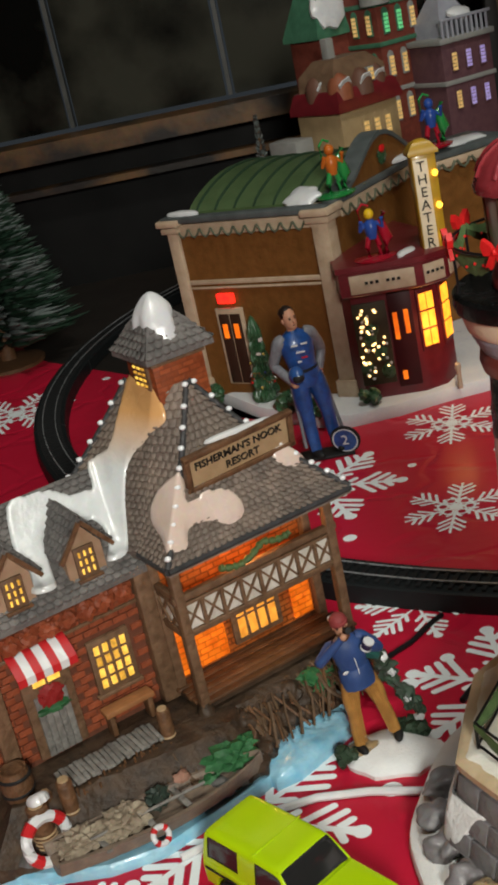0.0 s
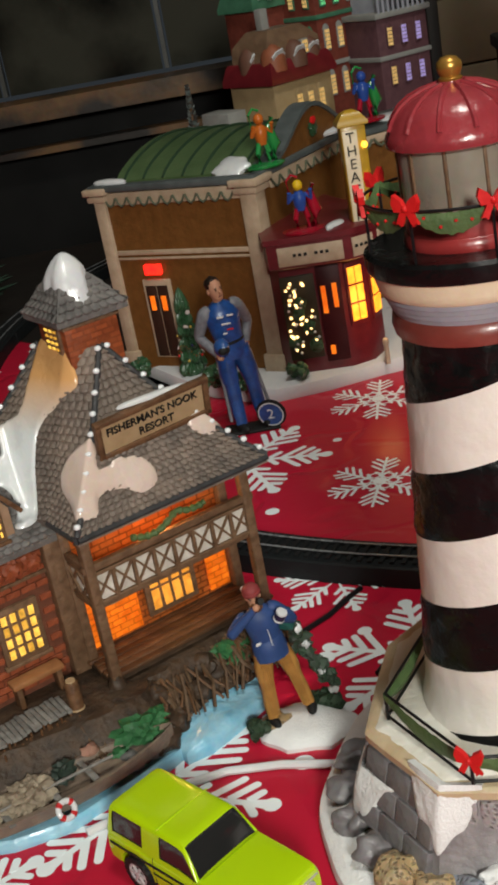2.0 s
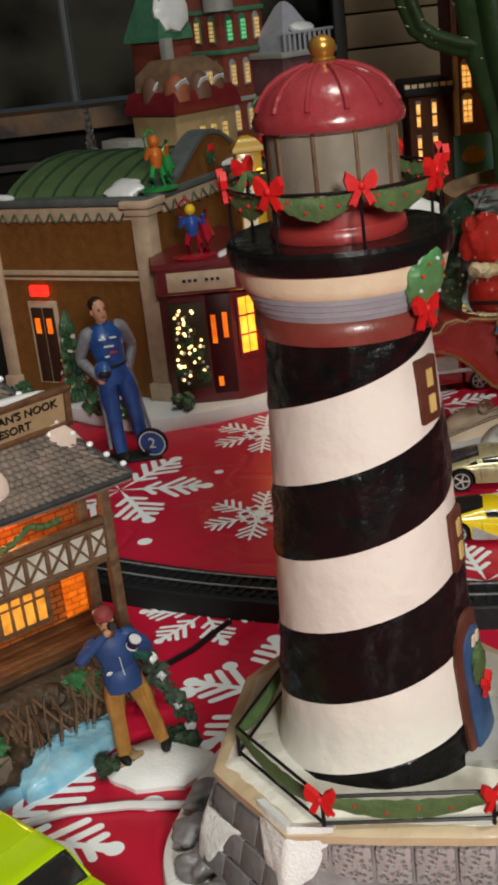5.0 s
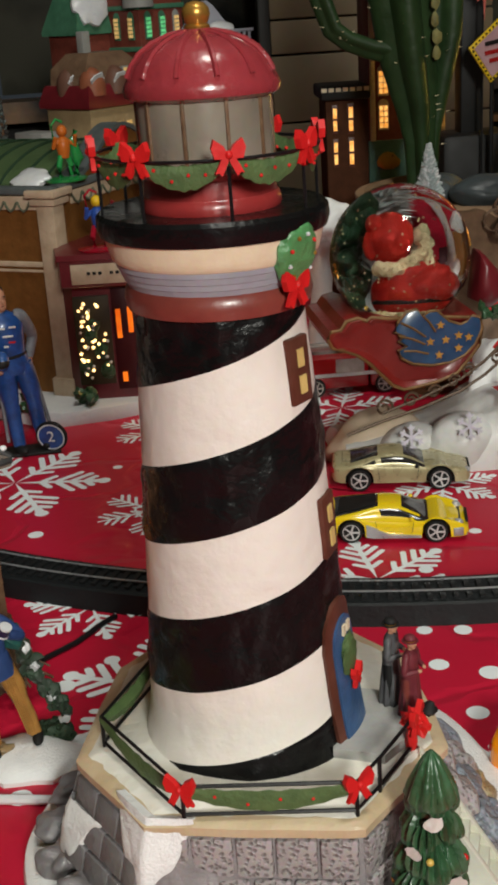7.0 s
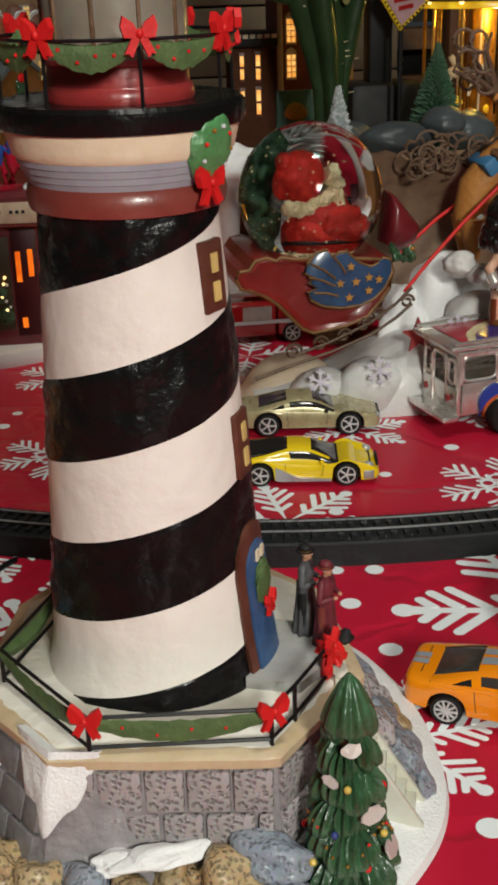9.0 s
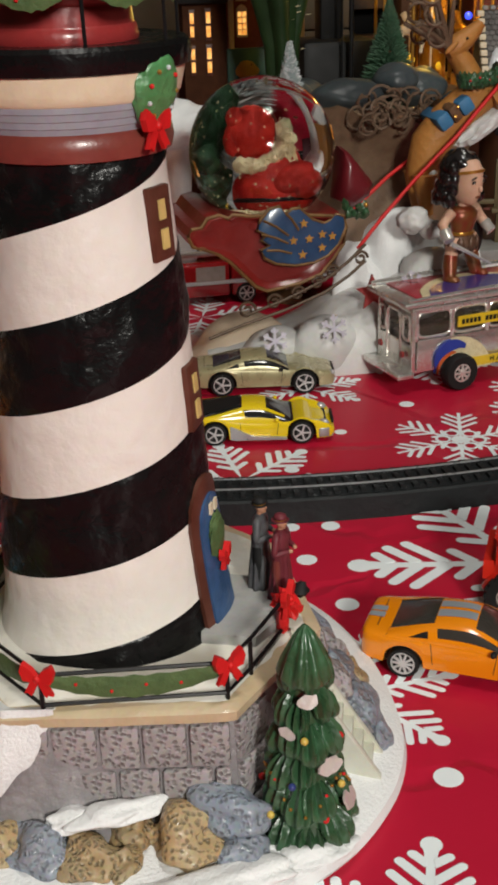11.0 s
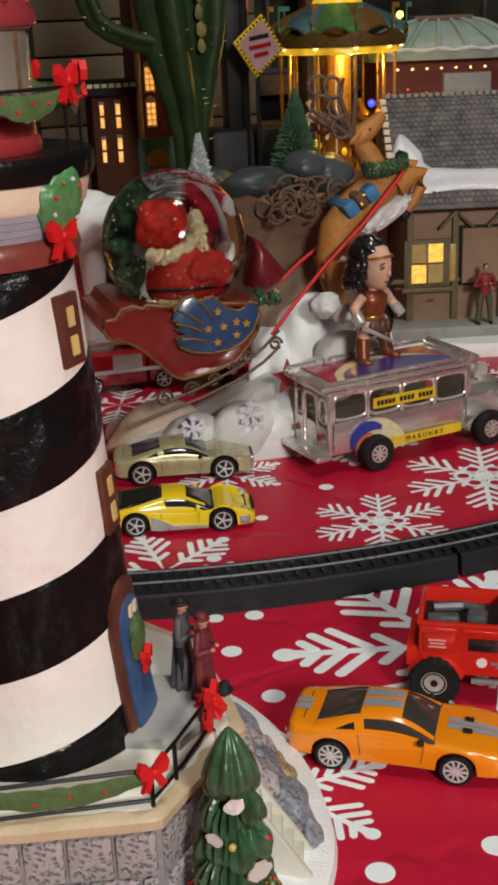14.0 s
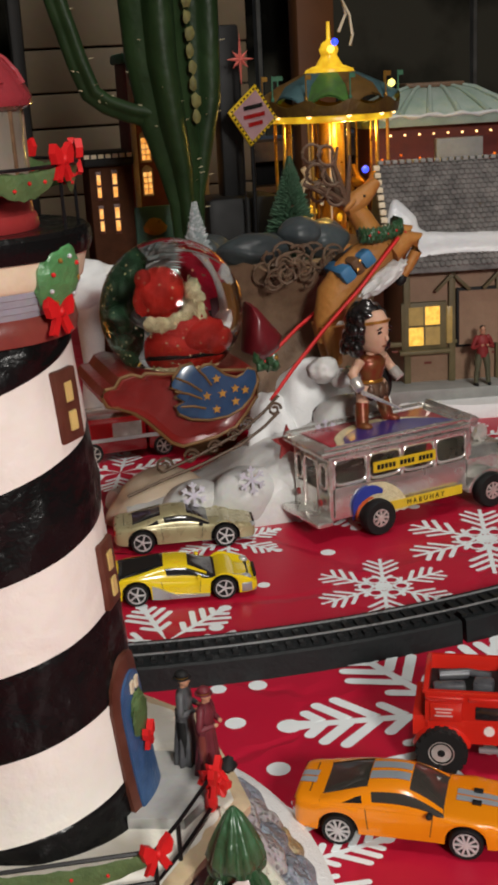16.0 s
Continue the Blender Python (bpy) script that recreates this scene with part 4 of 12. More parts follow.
for off in (0.0052, -0.0052):
    rings = []
    for c, lift in ((top, 0.0022), (top.lerp(foot, 0.5), 0.0024), (foot, 0.0026)):
        c = c + side * off + Vector((0, 0, lift))
        w = side * 0.0011
        rings.append([tuple(c + w - Vector((0, 0, 0.0006))), tuple(c + w * 0.5), tuple(c - w * 0.5), tuple(c - w - Vector((0, 0, 0.0006))), tuple(Vector((c.x, c.y, 0.002)) - w), tuple(Vector((c.x, c.y, 0.002)) + w)])
    part("stair_cheek", Geo().loft(rings), STAIRCREAM, lh, "smooth cream stair wall")


# glazed tree with garland
PINKSNOW = mat("pinkish_glazed_snow", (0.58, 0.50, 0.47), 0.25, 0, (0.46, 0.38, 0.36), 150, 0.6, 0.3, 300, coat=0.4)


YELLOWBALL = mat("yellow_bauble", (0.70, 0.50, 0.10), 0.25, coat=0.4)
BLUEBALL = mat("blue_bauble", (0.03, 0.05, 0.20), 0.25, coat=0.4)


def glazed_tree(parent, x, y, z0, h, r, seed):
    """A ceramic fir: tiers of fluted boughs that hang one over the other."""
    rnd = random.Random(seed)
    body = Geo().cyl(r * 0.80, r * 0.16, h * 0.86, T(x, y, z0), 16)

    def bough(a, half, r_in, r_out, zt, zb, flutes):
        rows = []
        for i in range(11):
            v = i / 10
            row = []
            for n in range(25):
                u = 2 * n / 24 - 1
                end = math.sqrt(max(0.0, 1 - (max(0, v - 0.55) / 0.45) ** 2 * 0.75)) * min(1, 0.55 + 1.2 * v)
                ang_ = a + u * half * end
                puff = math.sqrt(max(0.0, 1 - u * u))
                rad = r_in + (r_out - r_in) * math.sin(min(v * 1.18, 1) * math.pi / 2) - (0.30 * r_out * max(0, v - 0.84) / 0.16 if v > 0.84 else 0)
                rad = rad * (0.80 + 0.20 * puff) + r * 0.085 * math.cos(u * math.pi * flutes) * math.sin(math.pi * min(1, v + 0.1)) * puff
                z = zt + (zb - zt) * v ** 1.15 + (zt - zb) * 0.22 * u * u * v
                row.append((x + rad * math.cos(ang_), y + rad * math.sin(ang_), z))
            rows.append(row)
        body.loft(rows, caps=False, closed=False)

    tiers = 6
    for t in range(tiers):
        f = t / tiers
        r_out = r * (1.0 - 0.60 * f)
        lobes = 7 if t < 3 else 6
        for q in range(lobes):
            a = 2 * math.pi * (q + 0.5 * (t % 2) + rnd.uniform(-0.24, 0.24)) / lobes
            zb = z0 + h * (0.010 + 0.80 * f + rnd.uniform(-0.028, 0.028))
            bough(a, 1.16 * math.pi / lobes, r_out * 0.52, r_out * rnd.uniform(0.88, 1.10), zb + h * 0.185, zb, 4)
    rows = []
    for rad, z in ((0.20, 0.755), (0.46, 0.765), (0.50, 0.790), (0.42, 0.845), (0.30, 0.91), (0.17, 0.965), (0.04, 1.0)):
        rows.append([(x + r * rad * (1 + 0.09 * math.cos(9 * 2 * math.pi * i / 72)) * math.cos(2 * math.pi * i / 72), y + r * rad * (1 + 0.09 * math.cos(9 * 2 * math.pi * i / 72)) * math.sin(2 * math.pi * i / 72), z0 + h * (z + 0.008 * math.cos(9 * 2 * math.pi * i / 72) * (rad > 0.3))) for i in range(72)])
    body.loft(rows)
    tree = part("ceramic_tree", body, DARKGREEN, parent, "glossy green ceramic fir with snow and beads", smooth=60)
    for k, (a, f, big) in enumerate(((-1.75, 0.690, 1.15), (-2.45, 0.545, 0.9), (-1.15, 0.40, 1.5), (-0.55, 0.19, 1.7), (0.6, 0.5, 1.2), (2.2, 0.3, 1.2))):
        rad = r * (1.0 - 0.72 * f) * 0.99
        m = 0.105 * r * big
        snow_patch(((x + rad * math.cos(a), y + rad * math.sin(a), z0 + h * (f + 0.03)), (-1.7 * m * math.sin(a), 1.7 * m * math.cos(a), 0.0003 * (-1) ** k), (0.5 * m * math.cos(a), 0.5 * m * math.sin(a), -0.9 * m)), PINKSNOW, tree, seed=k, thick=0.0007, n=14)
    for k in range(40):
        t = k / 39
        a, f = -3.4 + t * 6.6, 0.30 + 0.07 * math.sin(t * 21)
        rad = r * (1.0 - 0.70 * f) * 1.03
        part("bead", Geo().ball(0.0005, 0.0005, 0.0005, T(x + rad * math.cos(a), y + rad * math.sin(a), z0 + h * f), 0, 1), GOLD if k % 4 else BRIGHTRED, tree)
    for k, (a, f, m) in enumerate(((-1.9, 0.56, YELLOWBALL), (-2.2, 0.36, BLUEBALL), (-1.45, 0.215, BRIGHTRED), (-0.9, 0.33, YELLOWBALL), (-0.6, 0.52, BRIGHTRED), (-2.7, 0.20, YELLOWBALL), (0.4, 0.40, BLUEBALL), (1.8, 0.45, YELLOWBALL), (2.6, 0.25, BRIGHTRED))):
        rad = r * (1.0 - 0.70 * f) * 1.05
        part("bauble", Geo().ball(0.0010, 0.0010, 0.0010, T(x + rad * math.cos(a), y + rad * math.sin(a), z0 + h * f), 0, 2), m, tree)
    return tree


glazed_tree(lh, *local(0.1262, 0.2785), 0.004, 0.0610, 0.0128, 5)


# the cast tower leans a little to the west
for ob in list(lh.children_recursive):
    if ob.type == "MESH" and "tree" not in ob.name and (ob.parent is lh or "tree" not in ob.parent.name):
        if ob.matrix_basis == Matrix.Identity(4):
            for v in ob.data.vertices:
                v.co.x -= 0.0155 * max(0.0, v.co.z - 0.052)
        elif ob.matrix_basis.translation.z > 0.052:
            ob.location.x -= 0.0155 * (ob.matrix_basis.translation.z - 0.052)

# ---- toy vehicles ----
def wheel(parent, x, y, r, wide, spokes=5, rim=CHROME, chunky=False, hub=None):
    """A tyre with a spoked rim, its axle along y."""
    out = 1 if y > 0 else -1
    m = T(x, y, r, -90 * out)
    dim = rim.name.startswith("dark")
    k0 = hub or (0.46 if dim else 0.64 if chunky else 0.74)
    low_ = k0 - 0.03
    prof = [(r * low_, -wide / 2), (r * 0.92, -wide / 2), (r, -wide * 0.34), (r, wide * 0.34), (r * 0.92, wide / 2), (r * (low_ + 0.08), wide / 2), (r * low_, wide * 0.36)]
    g = Geo().lathe(prof, 28, m)
    w = part("wheel", g, RUBBER, parent)
    if chunky:
        for k in range(18):
            part("tread", Geo().box(r * 0.10, wide * 0.42, r * 0.20, T(x, y, r) @ pose(0, 0, 0, 0, 20 * k, 0) @ T(r * 0.965, out * wide * 0.27, 0), 0), RUBBER, w)
    g = Geo().lathe([(r * k0, wide * 0.28), (r * k0, wide * 0.47), (r * (k0 - 0.07), wide * 0.47), (r * (k0 - 0.09), wide * 0.30)], 24, m)
    for k in range(0 if dim else spokes):
        a = 360 / spokes * k
        g.box(r * (k0 - 0.12), r * 0.13, wide * 0.14, m @ pose(0, 0, 0, 0, 0, a) @ T(r * (k0 - 0.06) / 2 + r * 0.04, 0, wide * 0.42), 0, r * 0.02)
    g.lathe([(r * 0.15, wide * 0.36), (r * 0.15, wide * 0.50), (r * 0.08, wide * 0.52)], 12, m)
    part("rim", g, rim, w)
    if dim:
        part("rim_ring", Geo().lathe([(r * 0.465, wide * 0.46), (r * 0.475, wide * 0.50), (r * 0.505, wide * 0.49), (r * 0.50, wide * 0.44)], 28, m), CHROME, w)


class Shell:
    """A car body lofted from stations (x, bottom, shoulder, half width, top, half width on top), in shares of length, height, half width."""

    def __init__(self, length, width, height, stations):
        self.s = [(x * length, b * height, s * height, w * width / 2, t * height, tw * width / 2) for x, b, s, w, t, tw in stations]
        self.h = height

    def at(self, x):
        s = self.s
        for i, (p, q) in enumerate(zip(s, s[1:])):
            if p[0] <= x <= q[0]:
                d = q[0] - p[0]
                k = (x - p[0]) / d
                o, e = s[max(i - 1, 0)], s[min(i + 2, len(s) - 1)]
                out = [x]
                for c in range(1, 6):
                    mid = (q[c] - p[c]) / d
                    m0 = 0.5 * (mid + (p[c] - o[c]) / max(p[0] - o[0], 1e-9)) if i else mid
                    m1 = 0.5 * (mid + (e[c] - q[c]) / max(e[0] - q[0], 1e-9)) if i + 2 < len(s) else mid
                    top = 2.2 * abs(mid)
                    m0, m1 = max(-top, min(top, m0)), max(-top, min(top, m1))
                    out.append((2 * k ** 3 - 3 * k * k + 1) * p[c] + (k ** 3 - 2 * k * k + k) * d * m0 + (3 * k * k - 2 * k ** 3) * q[c] + (k ** 3 - k * k) * d * m1)
                return tuple(out)
        return s[0] if x < s[0][0] else s[-1]


def paint(name, c, c2=None):
    return mat(name, c, 0.22, 0.0, c2 or tuple(v * 0.9 for v in c), 40, 0.8, 0.0, coat=0.7, speck=0.02)


STRIPE = mat("grey_racing_stripe", (0.30, 0.33, 0.36), 0.3, 0, (0.26, 0.29, 0.32), 60, coat=0.4)
HEADLAMP = mat("clear_headlamp", (0.6, 0.6, 0.6), 0.15, 0.4)
TAIL = mat("tail_lamp_red", (0.30, 0.015, 0.015), 0.25)
# stations of the lower body: x, bottom, shoulder, half width, top on the centre line, half width of the flat top
PONY = [(-0.50, 0.34, 0.56, 0.66, 0.62, 0.56), (-0.492, 0.30, 0.62, 0.78, 0.69, 0.64), (-0.475, 0.27, 0.665, 0.89, 0.73, 0.72), (-0.43, 0.24, 0.685, 0.965, 0.740, 0.76), (-0.30, 0.22, 0.70, 1.0, 0.735, 0.74), (-0.10, 0.21, 0.675, 0.965, 0.70, 0.74), (0.10, 0.21, 0.65, 0.955, 0.68, 0.76), (0.20, 0.21, 0.64, 0.975, 0.685, 0.72), (0.31, 0.21, 0.62, 1.0, 0.655, 0.66), (0.42, 0.20, 0.575, 0.955, 0.605, 0.60), (0.470, 0.20, 0.52, 0.86, 0.55, 0.54), (0.492, 0.23, 0.46, 0.74, 0.48, 0.48), (0.50, 0.27, 0.42, 0.62, 0.43, 0.42)]
PONYROOF = [(-0.372, 0.735), (-0.31, 0.805), (-0.24, 0.888), (-0.17, 0.952), (-0.10, 0.988), (-0.03, 1.0), (0.02, 0.975), (0.07, 0.905), (0.12, 0.805), (0.174, 0.675)]
MIDENGINE = [(-0.50, 0.30, 0.60, 0.82, 0.68, 0.70), (-0.48, 0.22, 0.68, 0.92, 0.74, 0.78), (-0.40, 0.17, 0.72, 0.985, 0.735, 0.74), (-0.28, 0.15, 0.71, 1.0, 0.70, 0.70), (-0.12, 0.14, 0.60, 0.93, 0.62, 0.74), (0.06, 0.14, 0.56, 0.92, 0.58, 0.76), (0.18, 0.14, 0.60, 0.96, 0.58, 0.70), (0.30, 0.14, 0.67, 1.0, 0.58, 0.56), (0.40, 0.14, 0.60, 0.97, 0.53, 0.52), (0.47, 0.15, 0.46, 0.88, 0.45, 0.54), (0.50, 0.19, 0.34, 0.74, 0.37, 0.50)]
MIDROOF = [(-0.43, 0.73), (-0.28, 0.86), (-0.14, 0.98), (-0.05, 1.0), (0.03, 0.975), (0.13, 0.80), (0.245, 0.575)]
WAGON = [(-0.50, 0.30, 0.60, 0.94, 0.64, 0.88), (-0.492, 0.26, 0.625, 0.985, 0.655, 0.92), (-0.30, 0.24, 0.63, 1.0, 0.66, 0.93), (0.05, 0.24, 0.63, 1.0, 0.66, 0.93), (0.14, 0.24, 0.63, 1.0, 0.672, 0.93), (0.30, 0.24, 0.62, 1.0, 0.665, 0.92), (0.46, 0.25, 0.605, 0.99, 0.64, 0.91), (0.490, 0.26, 0.59, 0.975, 0.625, 0.89), (0.50, 0.28, 0.56, 0.95, 0.60, 0.86)]
WAGONROOF = [(-0.494, 0.66), (-0.486, 0.80), (-0.474, 0.975), (-0.44, 0.995), (-0.20, 1.0), (0.02, 0.99), (0.045, 0.97), (0.125, 0.70), (0.135, 0.655)]


class Coach:
    """A toy car: a lower body with wheel arches cut in, and a glazed cabin with painted roof and pillars laid on it."""

    def __init__(self, car, length, width, height, lower, roof, axles, r, box=3.2, lean=0.17, foot=0.93, open_arch=1.22):
        self.car, self.L, self.W, self.H, self.box, self.lean, self.foot = car, length, width, height, box, lean, foot
        self.sh = Shell(length, width, height, lower)
        self.line = Shell(length, width, height, [(x, z, 0, 0, 0, 0) for x, z in roof])
        self.axles, self.r, self.ra = axles, r, r * open_arch

    def low(self, x):
        b = self.sh.at(x)[1]
        for a in self.axles:
            d = self.ra ** 2 - (x - a) ** 2
            if d > 0:
                b = max(b, self.r + math.sqrt(d))
        return b

    def body(self, m):
        xs = [self.L * (-0.5 + i / 110) for i in range(111)]
        for a in self.axles:
            xs += [a - self.ra, a + self.ra, a - self.ra * 1.001, a + self.ra * 1.001]
        rings = []
        for x in sorted(xs):
            _, b, s, w, t, tw = self.sh.at(x)
            b = self.low(x)
            s = max(s, b + self.H * 0.03)
            half = [(w * 0.93, b), (w * 0.985, b + (s - b) * 0.04), (w, b + (s - b) * 0.30), (w * 1.0, b + (s - b) * 0.62), (w * 0.985, b + (s - b) * 0.86), (w * 0.955, s - self.H * 0.004), (w * 0.93, s + self.H * 0.008), (tw + (w * 0.93 - tw) * 0.3, s + (t - s) * 0.62), (tw * 0.94, t - self.H * 0.012), (tw * 0.72, t), (tw * 0.3, t + self.H * 0.004)]
            rings.append([(x, y, z) for y, z in half] + [(x, -y, z) for y, z in reversed(half)])
        part("body", Geo().loft(rings), m, self.car, smooth=32)
        part("chassis", Geo().box(self.L * 0.90, self.W * 0.66, self.H * 0.34, T(0, 0, self.H * 0.33)), RUBBER, self.car)

    def skin(self, x, th, lift=0.0):
        """Place on the cabin at x, at an angle from one sill (0) over the roof (180) to the other."""
        _, b, s, w, t, tw = self.sh.at(x)
        h = max(self.line.at(x)[1] - s, 1e-6)
        c, n = math.cos(radians(th)), math.sin(radians(th))
        e = 2 / self.box
        q = abs(n) ** e
        y = self.foot * w * math.copysign(abs(c) ** e, c) * (1 - self.lean * q * h / (self.H * 0.33))
        d = Vector((0, c, n))
        return Vector((x, y, s + h * q)) + d * lift

    def patch(self, name, m, corners, lift=0.00025, nx=10, nt=6, label=""):
        """A skin between corners (x share, angle): rear foot, rear head, front head, front foot; both sides if below the crown."""
        (xa, ta), (xb, tb), (xc, tc), (xd, td) = corners
        for flip in ((False, True) if max(ta, tb, tc, td) <= 90 else (False,)):
            vs = []
            for i in range(nx + 1):
                u = i / nx
                for j in range(nt + 1):
                    v = j / nt
                    x = ((xa * (1 - v) + xb * v) * (1 - u) + (xd * (1 - v) + xc * v) * u) * self.L
                    th = (ta * (1 - v) + tb * v) * (1 - u) + (td * (1 - v) + tc * v) * u
                    vs.append(tuple(self.skin(x, 180 - th if flip else th, lift)))
            part(name, Geo().add(vs, [(i * (nt + 1) + j, i * (nt + 1) + j + 1, (i + 1) * (nt + 1) + j + 1, (i + 1) * (nt + 1) + j) for i in range(nx) for j in range(nt)]), m, self.car, label)

    def cabin(self, m=None):
        a, b = self.line.s[0][0], self.line.s[-1][0]
        rings = [[tuple(self.skin(a + (b - a) * i / 48, 180 * j / 36)) for j in range(37)] for i in range(49)]
        part("cabin_glass", Geo().loft(rings), m or SMOKE, self.car)

    def over(self, name, m, x0, x1, k0, k1, lift=0.0003, n=14):
        """A strip on the bonnet or boot, k in shares of the flat top."""
        vs = []
        for i in range(n + 1):
            x = (x0 + (x1 - x0) * i / n) * self.L
            _, b, s, w, t, tw = self.sh.at(x)
            for k in (k0, (k0 + k1) / 2, k1):
                vs.append((x, tw * k, t + self.H * 0.004 * (1 - min(abs(k) / 0.72, 1)) + lift))
        part(name, Geo().add(vs, [(3 * i + j, 3 * i + j + 1, 3 * i + j + 4, 3 * i + j + 3) for i in range(n) for j in (0, 1)]), m, self.car)

    def seam(self, x, z0=0.26, z1=0.99, lean=0.0):
        for s in (1, -1):
            rows = []
            for i in range(9):
                k = i / 8
                xx = (x + lean * k) * self.L
                _, b, sh_, w, t, tw = self.sh.at(xx)
                z = b + (sh_ - b) * (z0 + (z1 - z0) * k)
                f = (z - b) / (sh_ - b)
                y = w * (1.0 if f < 0.62 else 1 - 0.015 * (f - 0.62) / 0.24 if f < 0.86 else 0.985 - 0.03 * (f - 0.86) / 0.14) + 0.00004
                rows.append([(xx - 0.00013, s * y, z), (xx + 0.00013, s * y, z), (xx + 0.00013, s * (y - 0.0004), z), (xx - 0.00013, s * (y - 0.0004), z)])
            part("door_line", Geo().loft(rows), RUBBER, self.car)


def coupe(name, label, place, turn, length, width, height, base, body_mat, shape, roof, r, rim, stripes=None, skirt=None, rims=5, glass_mat=None):
    car = thing(name, label, "toy car", (place[0], place[1], 0), turn, "toy cars on the cloth")
    L, off = length, -0.01 * length
    axles = (off - base / 2, off + base / 2)
    sport = skirt is not None
    c = Coach(car, length, width, height, shape, roof, axles, r, box=2.9 if sport else 2.8, lean=0.10)
    c.body(body_mat)
    c.cabin(glass_mat)
    ra, rf = (-0.115, 0.045) if sport else (-0.165, 0.020)
    head = 50
    c.patch("roof", body_mat, ((ra, head), (ra, 180 - head), (rf, 180 - head), (rf, head)), nt=16)
    c.patch("roof_rail", body_mat, ((ra - 0.02, head - 11), (ra - 0.02, head + 1), (rf + 0.01, head + 1), (rf + 0.01, head - 11)), 0.0003)
    c.patch("windscreen_pillar", body_mat, ((rf, head - 11), (rf - 0.004, head + 3), (0.168, 50), (0.168, 34)), 0.0003)
    if sport:
        c.patch("rear_pillar", body_mat, ((-0.40, 0), (-0.40, 30), (ra, head), (-0.085, 0)), 0.00028, 12, 8)
        c.patch("engine_cover", RUBBER, ((-0.39, 58), (-0.39, 122), (ra - 0.02, 120), (ra - 0.02, 60)), 0.0003, 10, 12)
    else:
        c.patch("rear_pillar", body_mat, ((-0.370, 0), (-0.370, 52), (ra, head + 4), (-0.150, 0)), 0.00028, 12, 8)
        c.patch("door_pillar", body_mat, ((-0.165, 0), (-0.178, head), (-0.150, head), (-0.135, 0)), 0.00032, 4, 8)
        c.patch("quarter_window", SMOKE, ((-0.270, 10), (-0.215, 26), (-0.186, 31), (-0.180, 10)), 0.0005)
    c.patch("sill_band", body_mat, ((-0.16, 0), (-0.16, 13), (0.105, 13), (0.17, 0)), 0.0003, 10, 4)
    for s in (1, -1):
        part("mirror", Geo().ball(0.0010, 0.0014, 0.0010, T(0.115 * L, s * width * 0.500, height * 0.70, 0, 0, s * 15), 0, 3), RUBBER if not sport else body_mat, car)
        part("headlamp", Geo().ball(0.0022 if sport else 0.0012, 0.0022, 0.0013, T((0.435 if sport else 0.478) * L, s * width * 0.36, height * (0.53 if sport else 0.52), 0, 20 if sport else 0, -s * 24), 0, 2), HEADLAMP, car)
        for k in range(1 if sport else 3):
            part("tail_lamp", Geo().box(0.0012, 0.0013, 0.0026, T(-0.490 * L, s * (width * 0.26 + 0.0017 * k), height * 0.59), 0, 0.0003), TAIL, car)
    c.seam(0.115, lean=0.012)
    c.seam(-0.155 if not sport else -0.12, lean=-0.012)
    part("grille", Geo().box(0.0012, width * 0.48, height * 0.12, T(0.492 * L, 0, height * 0.46), 0, 0.0003), RUBBER, car)
    if not sport:
        part("rear_window_seam", Geo().box(0.00025, width * 0.60, 0.0002, T(-0.425 * L, 0, height * 0.745)), RUBBER, car)
    if stripes:
        for s in (1, -1):
            lo, hi = (91.5, 107) if s > 0 else (73, 88.5)
            c.over("stripe", stripes, 0.215, 0.475, s * 0.035, s * 0.33)
            c.over("stripe", stripes, -0.485, -0.410, s * 0.035, s * 0.33)
            c.patch("stripe", stripes, ((ra + 0.004, lo), (ra + 0.004, hi), (rf - 0.004, hi), (rf - 0.004, lo)), 0.0005, 8, 4)
            part("bonnet_vent", Geo().box(0.0028, 0.0020, 0.0007, T(0.305 * L, s * width * 0.12, height * 0.688, 0, 3), 0, 0.0002), RUBBER, car)
    if skirt:
        for s in (1, -1):
            part("side_skirt", Geo().loft([[(x * L, s * (width / 2 - 0.0010), b), (x * L, s * (width / 2 + 0.0003), b), (x * L, s * (width / 2 + 0.0003), t_), (x * L, s * (width / 2 - 0.0010), t_)] for x, b, t_ in ((-0.195, 0.0030, 0.0092), (-0.15, 0.0026, 0.0080), (-0.10, 0.0026, 0.0060), (-0.04, 0.0026, 0.0042), (0.18, 0.0026, 0.0036))]), skirt, car)
            part("rear_skirt", Geo().box(0.075 * L, 0.0012, height * 0.34, T(-0.445 * L, s * width * 0.470, height * 0.42, 0, 0, s * 4), 0, 0.0004), skirt, car)
            part("front_skirt", Geo().box(0.070 * L, 0.0012, height * 0.24, T(0.430 * L, s * width * 0.468, height * 0.30, 0, 0, -s * 8), 0, 0.0004), skirt, car)
        part("front_lip", Geo().box(0.03 * L, width * 0.80, height * 0.14, T(0.480 * L, 0, height * 0.20), 0, 0.0006), skirt, car)
        part("rear_bumper", Geo().box(0.03 * L, width * 0.86, height * 0.26, T(-0.490 * L, 0, height * 0.40), 0, 0.0008), skirt, car)
        part("wing", Geo().box(0.07 * L, width * 0.86, 0.0006, T(-0.47 * L, 0, height * 0.86, 0, -6), 0, 0.0002), body_mat, car)
        for s in (1, -1):
            part("wing_stay", Geo().box(0.03 * L, 0.0006, height * 0.16, T(-0.47 * L, s * width * 0.30, height * 0.78)), RUBBER, car)
    for x in axles:
        for s in (1, -1):
            wheel(car, x, s * (width / 2 - 0.0022), r, 0.0046, rims, rim)
    return car


